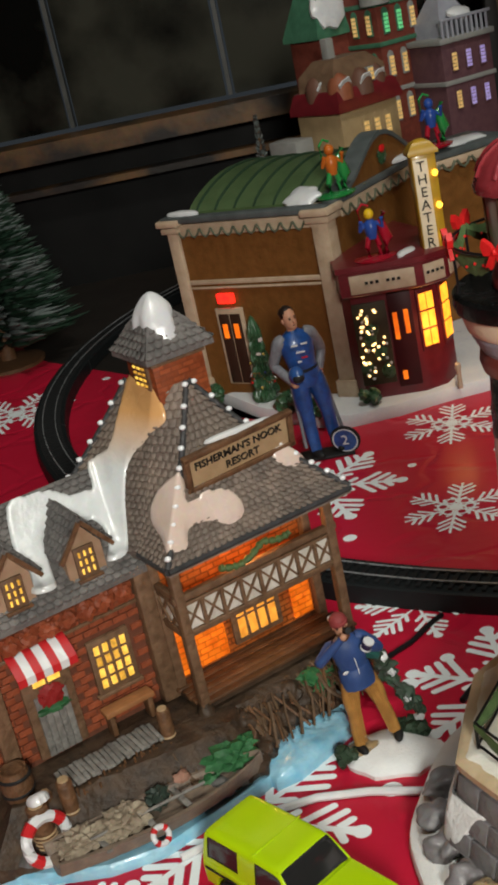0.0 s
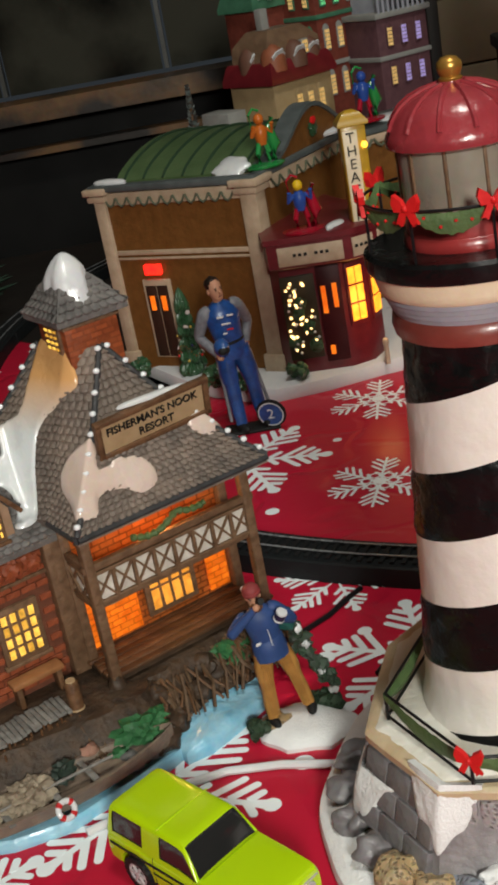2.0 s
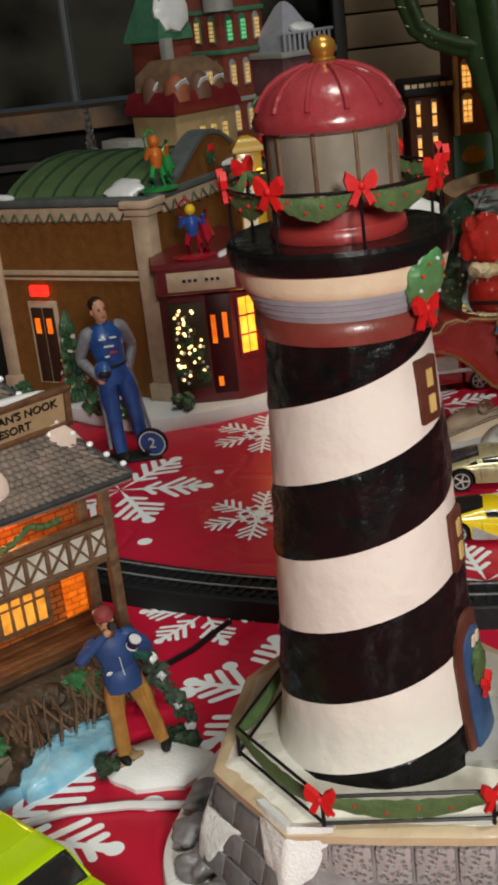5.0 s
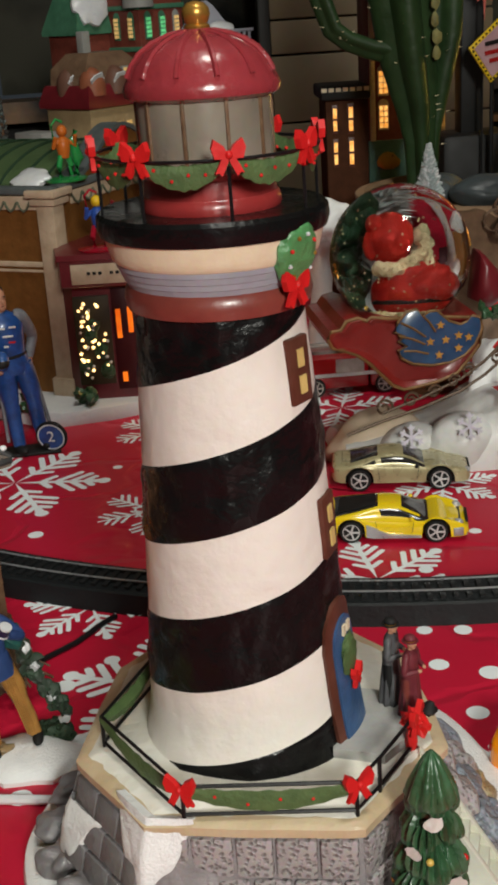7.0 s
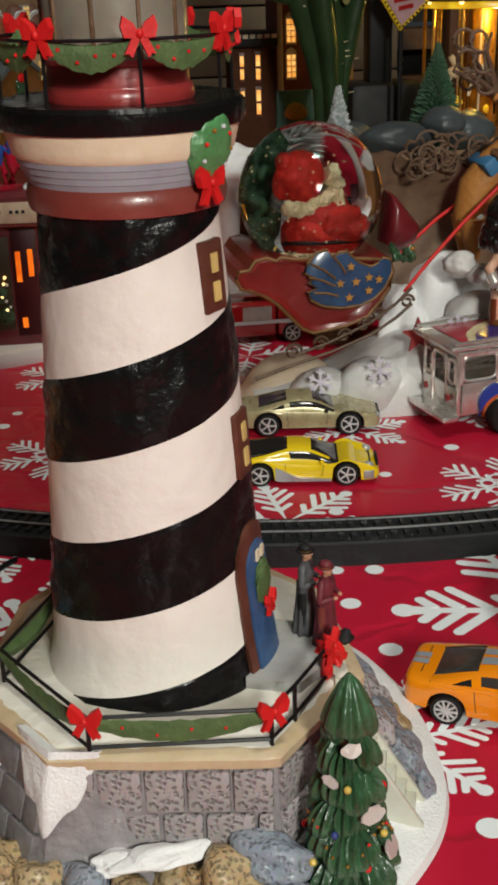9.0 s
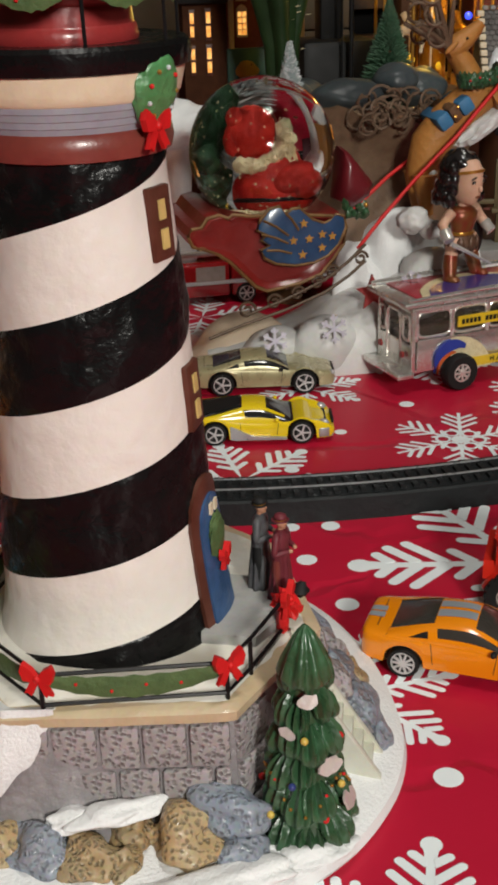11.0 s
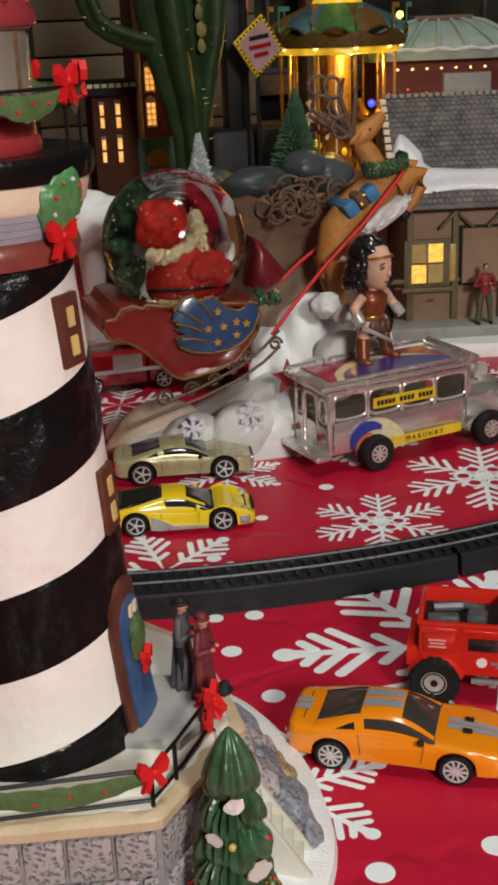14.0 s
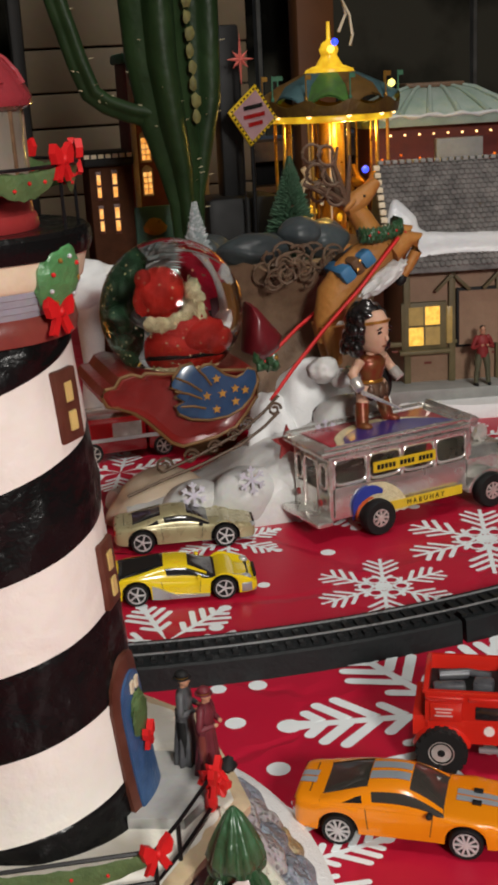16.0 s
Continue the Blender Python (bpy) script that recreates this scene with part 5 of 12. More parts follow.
ORANGE = paint("orange_car_paint", (0.86, 0.27, 0.004), (0.80, 0.24, 0.003))
GOLDPAINT = mat("champagne_metallic", (0.45, 0.41, 0.23), 0.28, 0.30, (0.39, 0.34, 0.19), 200, coat=0.6, speck=0.05)
YELLOW = paint("yellow_car_paint", (0.85, 0.62, 0.01))
LIME = paint("lime_car_paint", (0.48, 0.70, 0.004), (0.44, 0.66, 0.004))
TRUCKRED = paint("red_truck_paint", (0.62, 0.022, 0.012))
SILVER = mat("silver_car_paint", (0.45, 0.45, 0.47), 0.3, 0.5, coat=0.4)
CLEARSMOKE = mat("dusty_smoked_car_glass", (0.030, 0.027, 0.024), 0.14, 0, (0.055, 0.048, 0.040), 90, 0.6, coat=0.5)
WHITERIM = mat("pale_chrome_rim", (0.72, 0.70, 0.70), 0.3, 0.2)
coupe("toy_muscle_car", "orange toy muscle car with grey racing stripes", (0.1996, 0.3388), -34.4, 0.0676, 0.0260, 0.0194, 0.0378, ORANGE, PONY, PONYROOF, 0.0051, WHITERIM, STRIPE, rims=10, glass_mat=CLEARSMOKE)
coupe("toy_coupe", "champagne gold toy coupe with dark windows", (0.2040, 0.5970), -12.7, 0.0700, 0.0270, 0.0190, 0.0408, GOLDPAINT, PONY, PONYROOF, 0.0059, WHITERIM)
coupe("toy_sports_car", "yellow toy sports car with silver skirts", (0.1855, 0.5385), -14.0, 0.0670, 0.0275, 0.0172, 0.0390, YELLOW, MIDENGINE, MIDROOF, 0.0054, WHITERIM, None, SILVER)

# lime off-road wagon
car = thing("toy_off_road_car", "lime green boxy toy off-road car with black windows", "toy car", (-0.0165, 0.3170, 0), -46, "toy cars on the cloth")
L, W, H = 0.0690, 0.0285, 0.0275
axles = (-0.30 * L, 0.29 * L)
c = Coach(car, L, W, H, WAGON, WAGONROOF, axles, 0.0064, box=11.0, lean=0.14, foot=0.94, open_arch=1.25)
c.body(LIME)
c.cabin()
EDGE = 45
c.patch("roof", LIME, ((-0.474, EDGE), (-0.474, 180 - EDGE), (0.046, 180 - EDGE), (0.046, EDGE)), 0.0003, 20, 14)
c.patch("roof_gutter", LIME, ((-0.474, 24), (-0.474, EDGE + 1), (0.050, EDGE + 1), (0.050, 24)), 0.0003, 12, 8)
c.patch("sill_band", LIME, ((-0.492, 0), (-0.486, 0.0009), (0.12, 0.0009), (0.135, 0)), 0.0003, 12, 3)
c.patch("rear_pillar", LIME, ((-0.494, 0), (-0.474, 30), (-0.445, 30), (-0.455, 0)), 0.00032, 4, 30)
c.patch("door_pillar", LIME, ((-0.235, 0), (-0.235, 30), (-0.115, 30), (-0.115, 0)), 0.00032, 4, 30)
c.patch("windscreen_pillar", LIME, ((0.040, 24), (0.040, 52), (0.135, 50), (0.135, 0)), 0.00034, 10, 26)
c.patch("rear_panel", LIME, ((-0.494, 40), (-0.494, 140), (-0.474, 140), (-0.474, 40)), 0.0003, 6, 12)
for s in (1, -1):
    part("side_stripe", Geo().box(0.66 * L, 0.0004, 0.0008, T(-0.14 * L, s * (W / 2 + 0.0001), H * 0.525)), RUBBER, car)
    part("side_stripe", Geo().box(0.30 * L, 0.0004, 0.0005, T(-0.02 * L, s * (W / 2 + 0.0001), H * 0.42)), RUBBER, car)
    part("side_step", Geo().box(0.30 * L, 0.0016, 0.0012, T(-0.005 * L, s * W * 0.47, H * 0.22), 0, 0.0003), RUBBER, car)
    part("headlamp", Geo().cyl(0.0018, 0.0016, 0.0006, T(0.499 * L, s * W * 0.32, H * 0.44, 0, 90), 14), HEADLAMP, car)
    part("tail_lamp", Geo().box(0.0008, 0.0020, 0.0050, T(-0.499 * L, s * W * 0.42, H * 0.45), 0, 0.0003), TAIL, car)
c.seam(-0.165, 0.05, 1.0)
c.seam(0.105, 0.05, 1.0)
part("roof_seam", Geo().box(0.0005, W * 0.80, 0.0004, T(-0.135 * L, 0, H * 1.010), 0, 0.0001), LIME, car)
part("bonnet_seam", Geo().box(0.0004, W * 0.84, 0.0003, T(0.150 * L, 0, H * 0.678)), mat("lime_seam", (0.36, 0.55, 0.003), 0.4), car)
part("grille", Geo().box(0.0006, W * 0.50, 0.0032, T(0.500 * L, 0, H * 0.42)), RUBBER, car)
part("bumper", Geo().box(0.0024, W * 0.94, 0.0026, T(0.507 * L, 0, H * 0.27), 0, 0.0004), CHROME, car)
part("grille_frame", Geo().box(0.0008, W * 0.88, 0.0008, T(0.500 * L, 0, H * 0.535), 0, 0.0002), CHROME, car)
for x in axles:
    for s in (1, -1):
        wheel(car, x, s * (W / 2 - 0.0022), 0.0064, 0.0056, 6, WHITERIM, True)

BLUSHBAR = mat("pale_pink_print", (0.70, 0.42, 0.40), 0.4)
FENDERGREY = mat("brown_grey_fender", (0.22, 0.14, 0.13), 0.4)
# red six-wheel truck, bed to the viewer's left
car = thing("toy_pickup_truck", "red toy off-road truck with open bed and big tyres", "toy truck", (0.2488, 0.3616, 0), -31.0, "toy cars on the cloth")
car.scale = (0.82, 0.82, 0.82)
W = 0.031
TRUCK = [(-0.0335, 0.0150, 0.0225, 0.0146, 0.0235, 0.0138), (-0.0325, 0.0135, 0.0232, 0.0153, 0.0242, 0.0142), (-0.0140, 0.0125, 0.0232, 0.0155, 0.0242, 0.0142), (0.0200, 0.0125, 0.0230, 0.0155, 0.0240, 0.0142), (0.0360, 0.0130, 0.0222, 0.0153, 0.0230, 0.0140), (0.0385, 0.0150, 0.0205, 0.0146, 0.0215, 0.0130)]
CABLINE = [(-0.0008, 0.0240), (-0.0002, 0.0300), (0.0006, 0.0335), (0.0022, 0.0345), (0.0060, 0.0345), (0.0090, 0.0335), (0.0190, 0.0245), (0.0196, 0.0232)]
c = Coach(car, 1.0, 2.0, 1.0, TRUCK, CABLINE, (-0.0270, 0.0260), 0.0092, box=10.0, lean=0.17, foot=0.95, open_arch=1.14)
c.H = 0.0345


def truck_body():
    xs = sorted([-0.0385 + 0.077 * i / 90 for i in range(91)] + [a + d * c.ra for a in c.axles for d in (-1, 1, -1.001, 1.001)])
    rings = []
    for x in xs:
        _, b, s_, w, t, tw = c.sh.at(x)
        b = c.low(x)
        s_ = max(s_, b + 0.0012)
        half = [(w * 0.90, b), (w, b + 0.0004), (w, b + (s_ - b) * 0.5), (w * 0.99, s_ - 0.0006), (w * 0.965, s_), (tw, max(t, s_ + 0.0005))]
        rings.append([(x, y, z) for y, z in half] + [(x, -y, z) for y, z in reversed(half)])
    part("lower_body", Geo().loft(rings), TRUCKRED, car, smooth=30)


truck_body()
c.cabin(CLEARSMOKE)
c.L = 1.0
c.patch("roof", TRUCKRED, ((0.0006, 42), (0.0006, 138), (0.0092, 138), (0.0092, 42)), 0.0003, 12, 14)
c.patch("roof_rail", TRUCKRED, ((-0.0002, 22), (0.0002, 44), (0.0100, 44), (0.0100, 22)), 0.0003, 8, 10)
c.patch("sill_band", TRUCKRED, ((-0.0007, 0), (-0.0005, 0.002), (0.0180, 0.002), (0.0194, 0)), 0.0003, 8, 3)
for xa, xb in ((-0.0006, 0.0016), (0.0090, 0.0108)):
    c.patch("door_pillar", TRUCKRED, ((xa, 0), (xa, 30), (xb, 30), (xb, 0)), 0.00032, 3, 28)
c.patch("windscreen_pillar", TRUCKRED, ((0.0088, 22), (0.0088, 54), (0.0194, 52), (0.0194, 0)), 0.00034, 8, 24)
for s in (1, -1):
    # high bed with a rolled rim and panelled flanks
    part("bed_side", Geo().loft([[(x, s * y, z) for y, z in ((0.0138, 0.0225), (0.0152, 0.0225), (0.0153, 0.0318), (0.0163, 0.0346), (0.0163, 0.0360), (0.0146, 0.0360), (0.0140, 0.0346))] for x in (-0.0335, -0.0002)]), TRUCKRED, car)
    for x in (-0.0258, -0.0092):
        part("bed_flap", Geo().box(0.0145, 0.0010, 0.0020, T(x, s * 0.0160, 0.0326, s * -12), 0, 0.0003), TRUCKRED, car)
    part("flank_panel", Geo().box(0.0125, 0.0008, 0.0085, T(-0.0255, s * 0.0154, 0.0265), 0, 0.0005), TRUCKRED, car)
    for k in range(3):
        part("vent_mark", Geo().box(0.0070 - 0.0012 * (k == 1), 0.0004, 0.0006, T(-0.0262, s * 0.0159, 0.0250 + 0.0015 * k)), BLUSHBAR, car)
    part("side_window", Geo().box(0.0118, 0.0008, 0.0056, T(-0.0080, s * 0.0154, 0.0266), 0, 0.0003), SMOKE, car, "dark square side window")
    part("logo_disc", Geo().cyl(0.0021, 0.0021, 0.0004, T(-0.0085, s * 0.0155, 0.0190, -90 * s), 18), WHITE, car)
    part("logo_bar", Geo().box(0.0080, 0.0004, 0.0010, T(-0.0010, s * 0.0156, 0.0188)), SILVER, car)
    part("logo_bar", Geo().box(0.0060, 0.0004, 0.0006, T(0.0000, s * 0.0156, 0.0172)), SILVER, car)
    part("side_step", Geo().box(0.026, 0.0030, 0.0016, T(0.0005, s * W * 0.50, 0.0105), 0, 0.0004), SILVER, car)
    part("step_bracket", Geo().box(0.003, 0.0040, 0.0024, T(-0.0040, s * W * 0.46, 0.0092), 0, 0.0004), SILVER, car)
    for x in c.axles:
        arc = [math.pi * (0.10 + 0.80 * i / 12) for i in range(13)]
        part("fender", Geo().loft([[(x + q * math.cos(t), s * (W * 0.47 + d), 0.0088 + q * 0.97 * math.sin(t)) for q, d in ((0.0106, 0.0), (0.0106, 0.0032), (0.0114, 0.0034), (0.0122, 0.0010), (0.0122, 0.0))] for t in arc]), TRUCKRED if x < 0 else FENDERGREY, car, "flared wheel fender")
part("tailgate", Geo().box(0.0014, W * 0.94, 0.0136, T(-0.0330, 0, 0.0290), 0, 0.0003), TRUCKRED, car)
part("bed_front", Geo().box(0.0014, W * 0.94, 0.0136, T(-0.0008, 0, 0.0290), 0, 0.0003), TRUCKRED, car)
part("bed_rim", Geo().box(0.0022, W * 1.04, 0.0014, T(-0.0334, 0, 0.0354), 0, 0.0004), TRUCKRED, car)
part("bed_rim", Geo().box(0.0022, W * 1.04, 0.0014, T(-0.0004, 0, 0.0354), 0, 0.0004), TRUCKRED, car)
part("bed_floor", Geo().box(0.0322, W * 0.88, 0.0012, T(-0.0168, 0, 0.0296)), RUBBER, car)
DARKRIM = mat("dark_rim", (0.008, 0.008, 0.008), 0.75)
GEARGREY = mat("grey_cast_gear", (0.13, 0.135, 0.145), 0.3, 0.2, (0.07, 0.07, 0.08), 300)
part("spare_engine", Geo().box(0.0130, 0.0050, 0.0040, T(-0.0245, -0.0050, 0.0320, 0, 0, 8), 0, 0.0012).cyl(0.0022, 0.0022, 0.0120, T(-0.0290, 0.0045, 0.0320, 0, 90, 12), 14), GEARGREY, car, "grey moulded gear in the bed")
part("spare_engine", Geo().box(0.0080, 0.0075, 0.0050, T(-0.0110, -0.0030, 0.0320, 0, 0, -6), 0, 0.0010).cyl(0.0016, 0.0016, 0.0100, T(-0.0180, 0.0090, 0.0316, 0, 90, -15), 12), GEARGREY, car, "grey moulded gear in the bed")
part("rear_bumper", Geo().box(0.0036, W * 0.92, 0.0044, T(-0.0345, 0, 0.0165), 0, 0.0014), GEARGREY, car)
part("chassis", Geo().box(0.066, W * 0.5, 0.005, T(0, 0, 0.0115)), RUBBER, car)
for x in c.axles:
    for s in (1, -1):
        wheel(car, x, s * W * 0.49, 0.0102, 0.0090, 6, DARKRIM, True)


# ---- lettering ----
def lettering(words, size, at, m, parent, name="lettering", thick=0.0002, bold=0.0):
    """Words in the built-in font as a mesh, lying in the x-z plane of the pose and facing -y."""
    cu = bpy.data.curves.new(name, "FONT")
    cu.body, cu.size, cu.extrude, cu.align_x, cu.align_y = words, size, thick, "CENTER", "CENTER"
    cu.offset = bold
    cu.resolution_u = 3
    tmp = bpy.data.objects.new("tmp", cu)
    scene.collection.objects.link(tmp)
    me = bpy.data.meshes.new_from_object(tmp)
    bpy.data.objects.remove(tmp)
    bpy.data.curves.remove(cu)
    me.name = name
    me.materials.clear()
    me.materials.append(m)
    ob = new(name, me)
    ob.parent = parent
    ob.matrix_basis = at @ pose(0, 0, 0, 90)
    return ob


# ---- fishing lodge ----
SHINGLE = mat("grey_brown_shingle", (0.235, 0.182, 0.145), 0.45, 0, (0.090, 0.075, 0.066), 70, 0.5, 0.9, 500, ranged=0.2)
SHINGLEBLUE = mat("grey_shingle", (0.205, 0.190, 0.178), 0.55, 0, (0.085, 0.080, 0.078), 90, 0.5, 0.8, 500, ranged=0.18)
BRICKRED = mat("red_brick_paint", (0.30, 0.075, 0.030), 0.5, 0, (0.17, 0.04, 0.018), 220, 0.5, 0.6, 500, ranged=0.18)
MORTAR = mat("brown_mortar", (0.16, 0.055, 0.030), 0.6, 0, (0.10, 0.035, 0.02), 200)
# orange light from inside the lodge is put into this brick's base colour
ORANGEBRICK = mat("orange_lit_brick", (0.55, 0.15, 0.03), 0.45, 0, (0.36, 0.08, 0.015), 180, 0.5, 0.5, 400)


def bricked(m, width, height, dark, socket="Base Color"):
    """Lays courses of small bricks over a painted wall: darker joints, sunk."""
    nt = m.node_tree
    b = nt.nodes["Principled BSDF"]
    tc = nt.nodes.new("ShaderNodeTexCoord")
    mp = nt.nodes.new("ShaderNodeMapping")
    mp.inputs["Rotation"].default_value = (radians(-90), 0, 0)
    br = nt.nodes.new("ShaderNodeTexBrick")
    br.inputs["Scale"].default_value = 1.0
    br.inputs["Brick Width"].default_value, br.inputs["Row Height"].default_value, br.inputs["Mortar Size"].default_value = width, height, 0.00035
    br.inputs["Color1"].default_value, br.inputs["Color2"].default_value, br.inputs["Mortar"].default_value = (1, 1, 1, 1), (0.62, 0.62, 0.62, 1), (dark, dark, dark, 1)
    mul = nt.nodes.new("ShaderNodeMix")
    mul.data_type, mul.blend_type = "RGBA", "MULTIPLY"
    mul.inputs["Factor"].default_value = 1.0
    nt.links.new(tc.outputs["Object"], mp.inputs["Vector"])
    nt.links.new(mp.outputs["Vector"], br.inputs["Vector"])
    nt.links.new(b.inputs[socket].links[0].from_socket, mul.inputs["A"])
    nt.links.new(br.outputs["Color"], mul.inputs["B"])
    nt.links.new(mul.outputs["Result"], b.inputs[socket])


bricked(ORANGEBRICK, 0.0062, 0.0026, 0.35)
# the red brick again, turned orange to paint in the cupola's inner light
CUPOLABRICK = mat("lit_tinted_cupola_brick", (0.42, 0.105, 0.035), 0.5, 0, (0.27, 0.06, 0.02), 180, 0.5, 0.5, 400)
bricked(CUPOLABRICK, 0.0052, 0.0022, 0.6)
PLANK = mat("grey_dock_plank", (0.25, 0.24, 0.22), 0.6, 0, (0.13, 0.12, 0.11), 300, 0.5, 0.8, 500, ranged=0.15)
EARTH = mat("brown_cast_bank", (0.075, 0.045, 0.026), 0.5, 0, (0.018, 0.013, 0.010), 160, 0.5, 1.0, 330)
ROCKGREY = mat("grey_cast_rock", (0.20, 0.195, 0.19), 0.5, 0, (0.10, 0.095, 0.09), 140, 0.5, 1.0, 300)
WATER = mat("pale_blue_painted_water", (0.17, 0.46, 0.66), 0.3, 0, (0.38, 0.63, 0.75), 150, 0.5, 0.8, 230, coat=0.4)
LEAF = mat("painted_shrub_green", (0.045, 0.17, 0.06), 0.5, 0, (0.02, 0.08, 0.03), 300, 0.5, 0.8, 500)
AWNRED = mat("awning_red", (0.55, 0.02, 0.025), 0.4)
BOARDTAN = mat("sign_board_tan", (0.42, 0.30, 0.17), 0.5, 0, (0.33, 0.22, 0.12), 200)
INK = mat("black_lettering", (0.01, 0.009, 0.008), 0.5)
HX, HY, HT0 = -0.050, 0.408, 33.0
house = thing("fishing_lodge", "ceramic fishing lodge with grey shingle roof and lit orange porch", "ceramic house", (HX, HY, 0), HT0)


def H(x, y):
    """World place to the lodge's own plan."""
    t = radians(HT0)
    dx, dy = x - HX, y - HY
    return dx * math.cos(t) + dy * math.sin(t), -dx * math.sin(t) + dy * math.cos(t)


# base with bank and water
SHORE = [H(*p) for p in ((-0.150, 0.356), (-0.1306, 0.3540), (-0.1085, 0.3500), (-0.0875, 0.3495), (-0.067, 0.3550), (-0.0548, 0.365), (-0.0313, 0.3815), (-0.0153, 0.3985), (0.0035, 0.419), (0.0025, 0.4290), (-0.002, 0.440))]
back = [(0.086, 0.020), (0.088, 0.085), (-0.05, 0.09), (-0.135, 0.07), (-0.14, 0.02)]
outline = SHORE + back


def inset(poly, k, cx, cy):
    return [(cx + (x - cx) * k, cy + (y - cy) * k) for x, y in poly]


g = Geo()
rings = []
for k, z in ((1.0, 0.0), (1.0, 0.0035), (0.985, 0.0048), (0.6, 0.0052)):
    rings.append([(x, y, z) for x, y in inset(outline, k, -0.02, 0.03)])
g.loft(rings)
part("water", g, WATER, house, "pale blue painted water round the lodge")
bank = [H(-0.136, 0.367), (-0.098, -0.004), (-0.075, -0.0150), (-0.050, -0.0185), (-0.026, -0.0225), (-0.008, -0.0290), (0.010, -0.0255), (0.017, -0.0180), (0.034, -0.0155), (0.050, -0.0150), (0.066, -0.010), (0.083, 0.004), (0.086, 0.03), (0.086, 0.083), (-0.13, 0.083)]
dense = []
for p, q in zip(bank, bank[1:] + bank[:1]):
    n = max(2, int(math.dist(p, q) / 0.004))
    dense += [(p[0] + (q[0] - p[0]) * i / n, p[1] + (q[1] - p[1]) * i / n) for i in range(n)]
rings = []
for k, z in ((1.0, 0.003), (0.99, 0.0075), (0.93, 0.0120), (0.86, 0.0185), (0.80, 0.0225), (0.5, 0.0228)):
    row = []
    for i, (x, y) in enumerate(inset(dense, k, -0.015, 0.042)):
        b = noise.noise(Vector((x * 160, y * 160, z * 120)))
        row.append((x + 0.0022 * b, y + 0.0022 * noise.noise(Vector((y * 170, x * 150, z * 90))), z + (0.0022 * b if 0.004 < z < 0.022 else 0)))
    rings.append(row)
part("bank", Geo().loft(rings), EARTH, house, "rough brown cast bank with roots")
ROOTWOOD = mat("root_wood", (0.13, 0.08, 0.045), 0.55, 0, (0.07, 0.04, 0.022), 260, 0.5, 0.8, 500)
tongue = [(0.0102, -0.0190), (0.0204, -0.0090), (0.0334, -0.0085), (0.0434, -0.0106), (0.0495, -0.0201), (0.0463, -0.0286), (0.0298, -0.0334), (0.0160, -0.0365), (0.0061, -0.0345), (0.0054, -0.0283)]
fine = []
for p, q in zip(tongue, tongue[1:] + tongue[:1]):
    fine += [(p[0] + (q[0] - p[0]) * i / 6, p[1] + (q[1] - p[1]) * i / 6) for i in range(6)]
rings = []
for k, z in ((1.02, 0.0), (1.02, 0.0035), (0.98, 0.0052), (0.86, 0.0062), (0.6, 0.0068), (0.3, 0.0070)):
    rings.append([(x + 0.0006 * noise.noise(Vector((x * 300, y * 300, z * 90))), y, z + 0.0009 * noise.noise(Vector((x * 260, y * 120, 3)))) for x, y in inset(fine, k, 0.027, -0.021)])
part("water_tongue", Geo().loft(rings), WATER, house, "broad pale blue rippled water")
for x, y, z, r in ((0.020, -0.0140, 0.0100, 0.0060), (0.028, -0.0110, 0.0120, 0.0070), (0.040, -0.0095, 0.0130, 0.0060), (0.012, -0.0190, 0.0090, 0.0065), (0.003, -0.0250, 0.0085, 0.0070), (-0.002, -0.0160, 0.0130, 0.0075), (0.034, -0.0060, 0.0170, 0.0060), (0.010, -0.0090, 0.0170, 0.0060)):
    part("rock", Geo().ball(r, r * 0.8, r * 0.75, T(x, y, z, 0, 0, x * 9000), 0, 3, 0.5, 45, int(x * 5000)), EARTH, house)
rr = random.Random(5)
for k in range(26):
    t = rr.random()
    i = int(t * (len(dense) * 0.62))
    x, y = inset(dense, 0.985, -0.015, 0.042)[i]
    r = rr.uniform(0.0022, 0.0055)
    part("rock", Geo().ball(r, r * 0.8, r * 0.7, T(x, y, 0.0065 + rr.random() * 0.004, 0, 0, rr.uniform(0, 180)), 0, 2, 0.4, 45, k), ROCKGREY, house)
for k in range(170):
    # roots and twigs down the bank
    u = rr.uniform(-0.03, 0.075)
    v = -0.012 + rr.uniform(-0.006, 0.009)
    p = [(u, v + 0.006, 0.021), (u + rr.uniform(-0.004, 0.004), v, 0.016), (u + rr.uniform(-0.008, 0.008), v - 0.006, 0.009)]
    part("root", Geo().tube(p, rr.uniform(0.0003, 0.0010), 5), ROOTWOOD if k % 3 else WOOD, house)
for x, y, z, r in ((-0.006, -0.0200, 0.0150, 0.0085), (0.000, -0.0240, 0.0125, 0.0060), (0.003, -0.0185, 0.0150, 0.0055), (0.045, -0.0075, 0.0180, 0.0060), (-0.0145, -0.021, 0.0105, 0.0050), (0.047, -0.010, 0.0140, 0.0055), (0.052, -0.008, 0.017, 0.004)):
    part("shrub", Geo().ball(r, r * 0.75, r * 0.62, T(x, y, z), 0, 3, 0.7, 110, int(x * 9000)), LEAF, house, "painted green shrub")

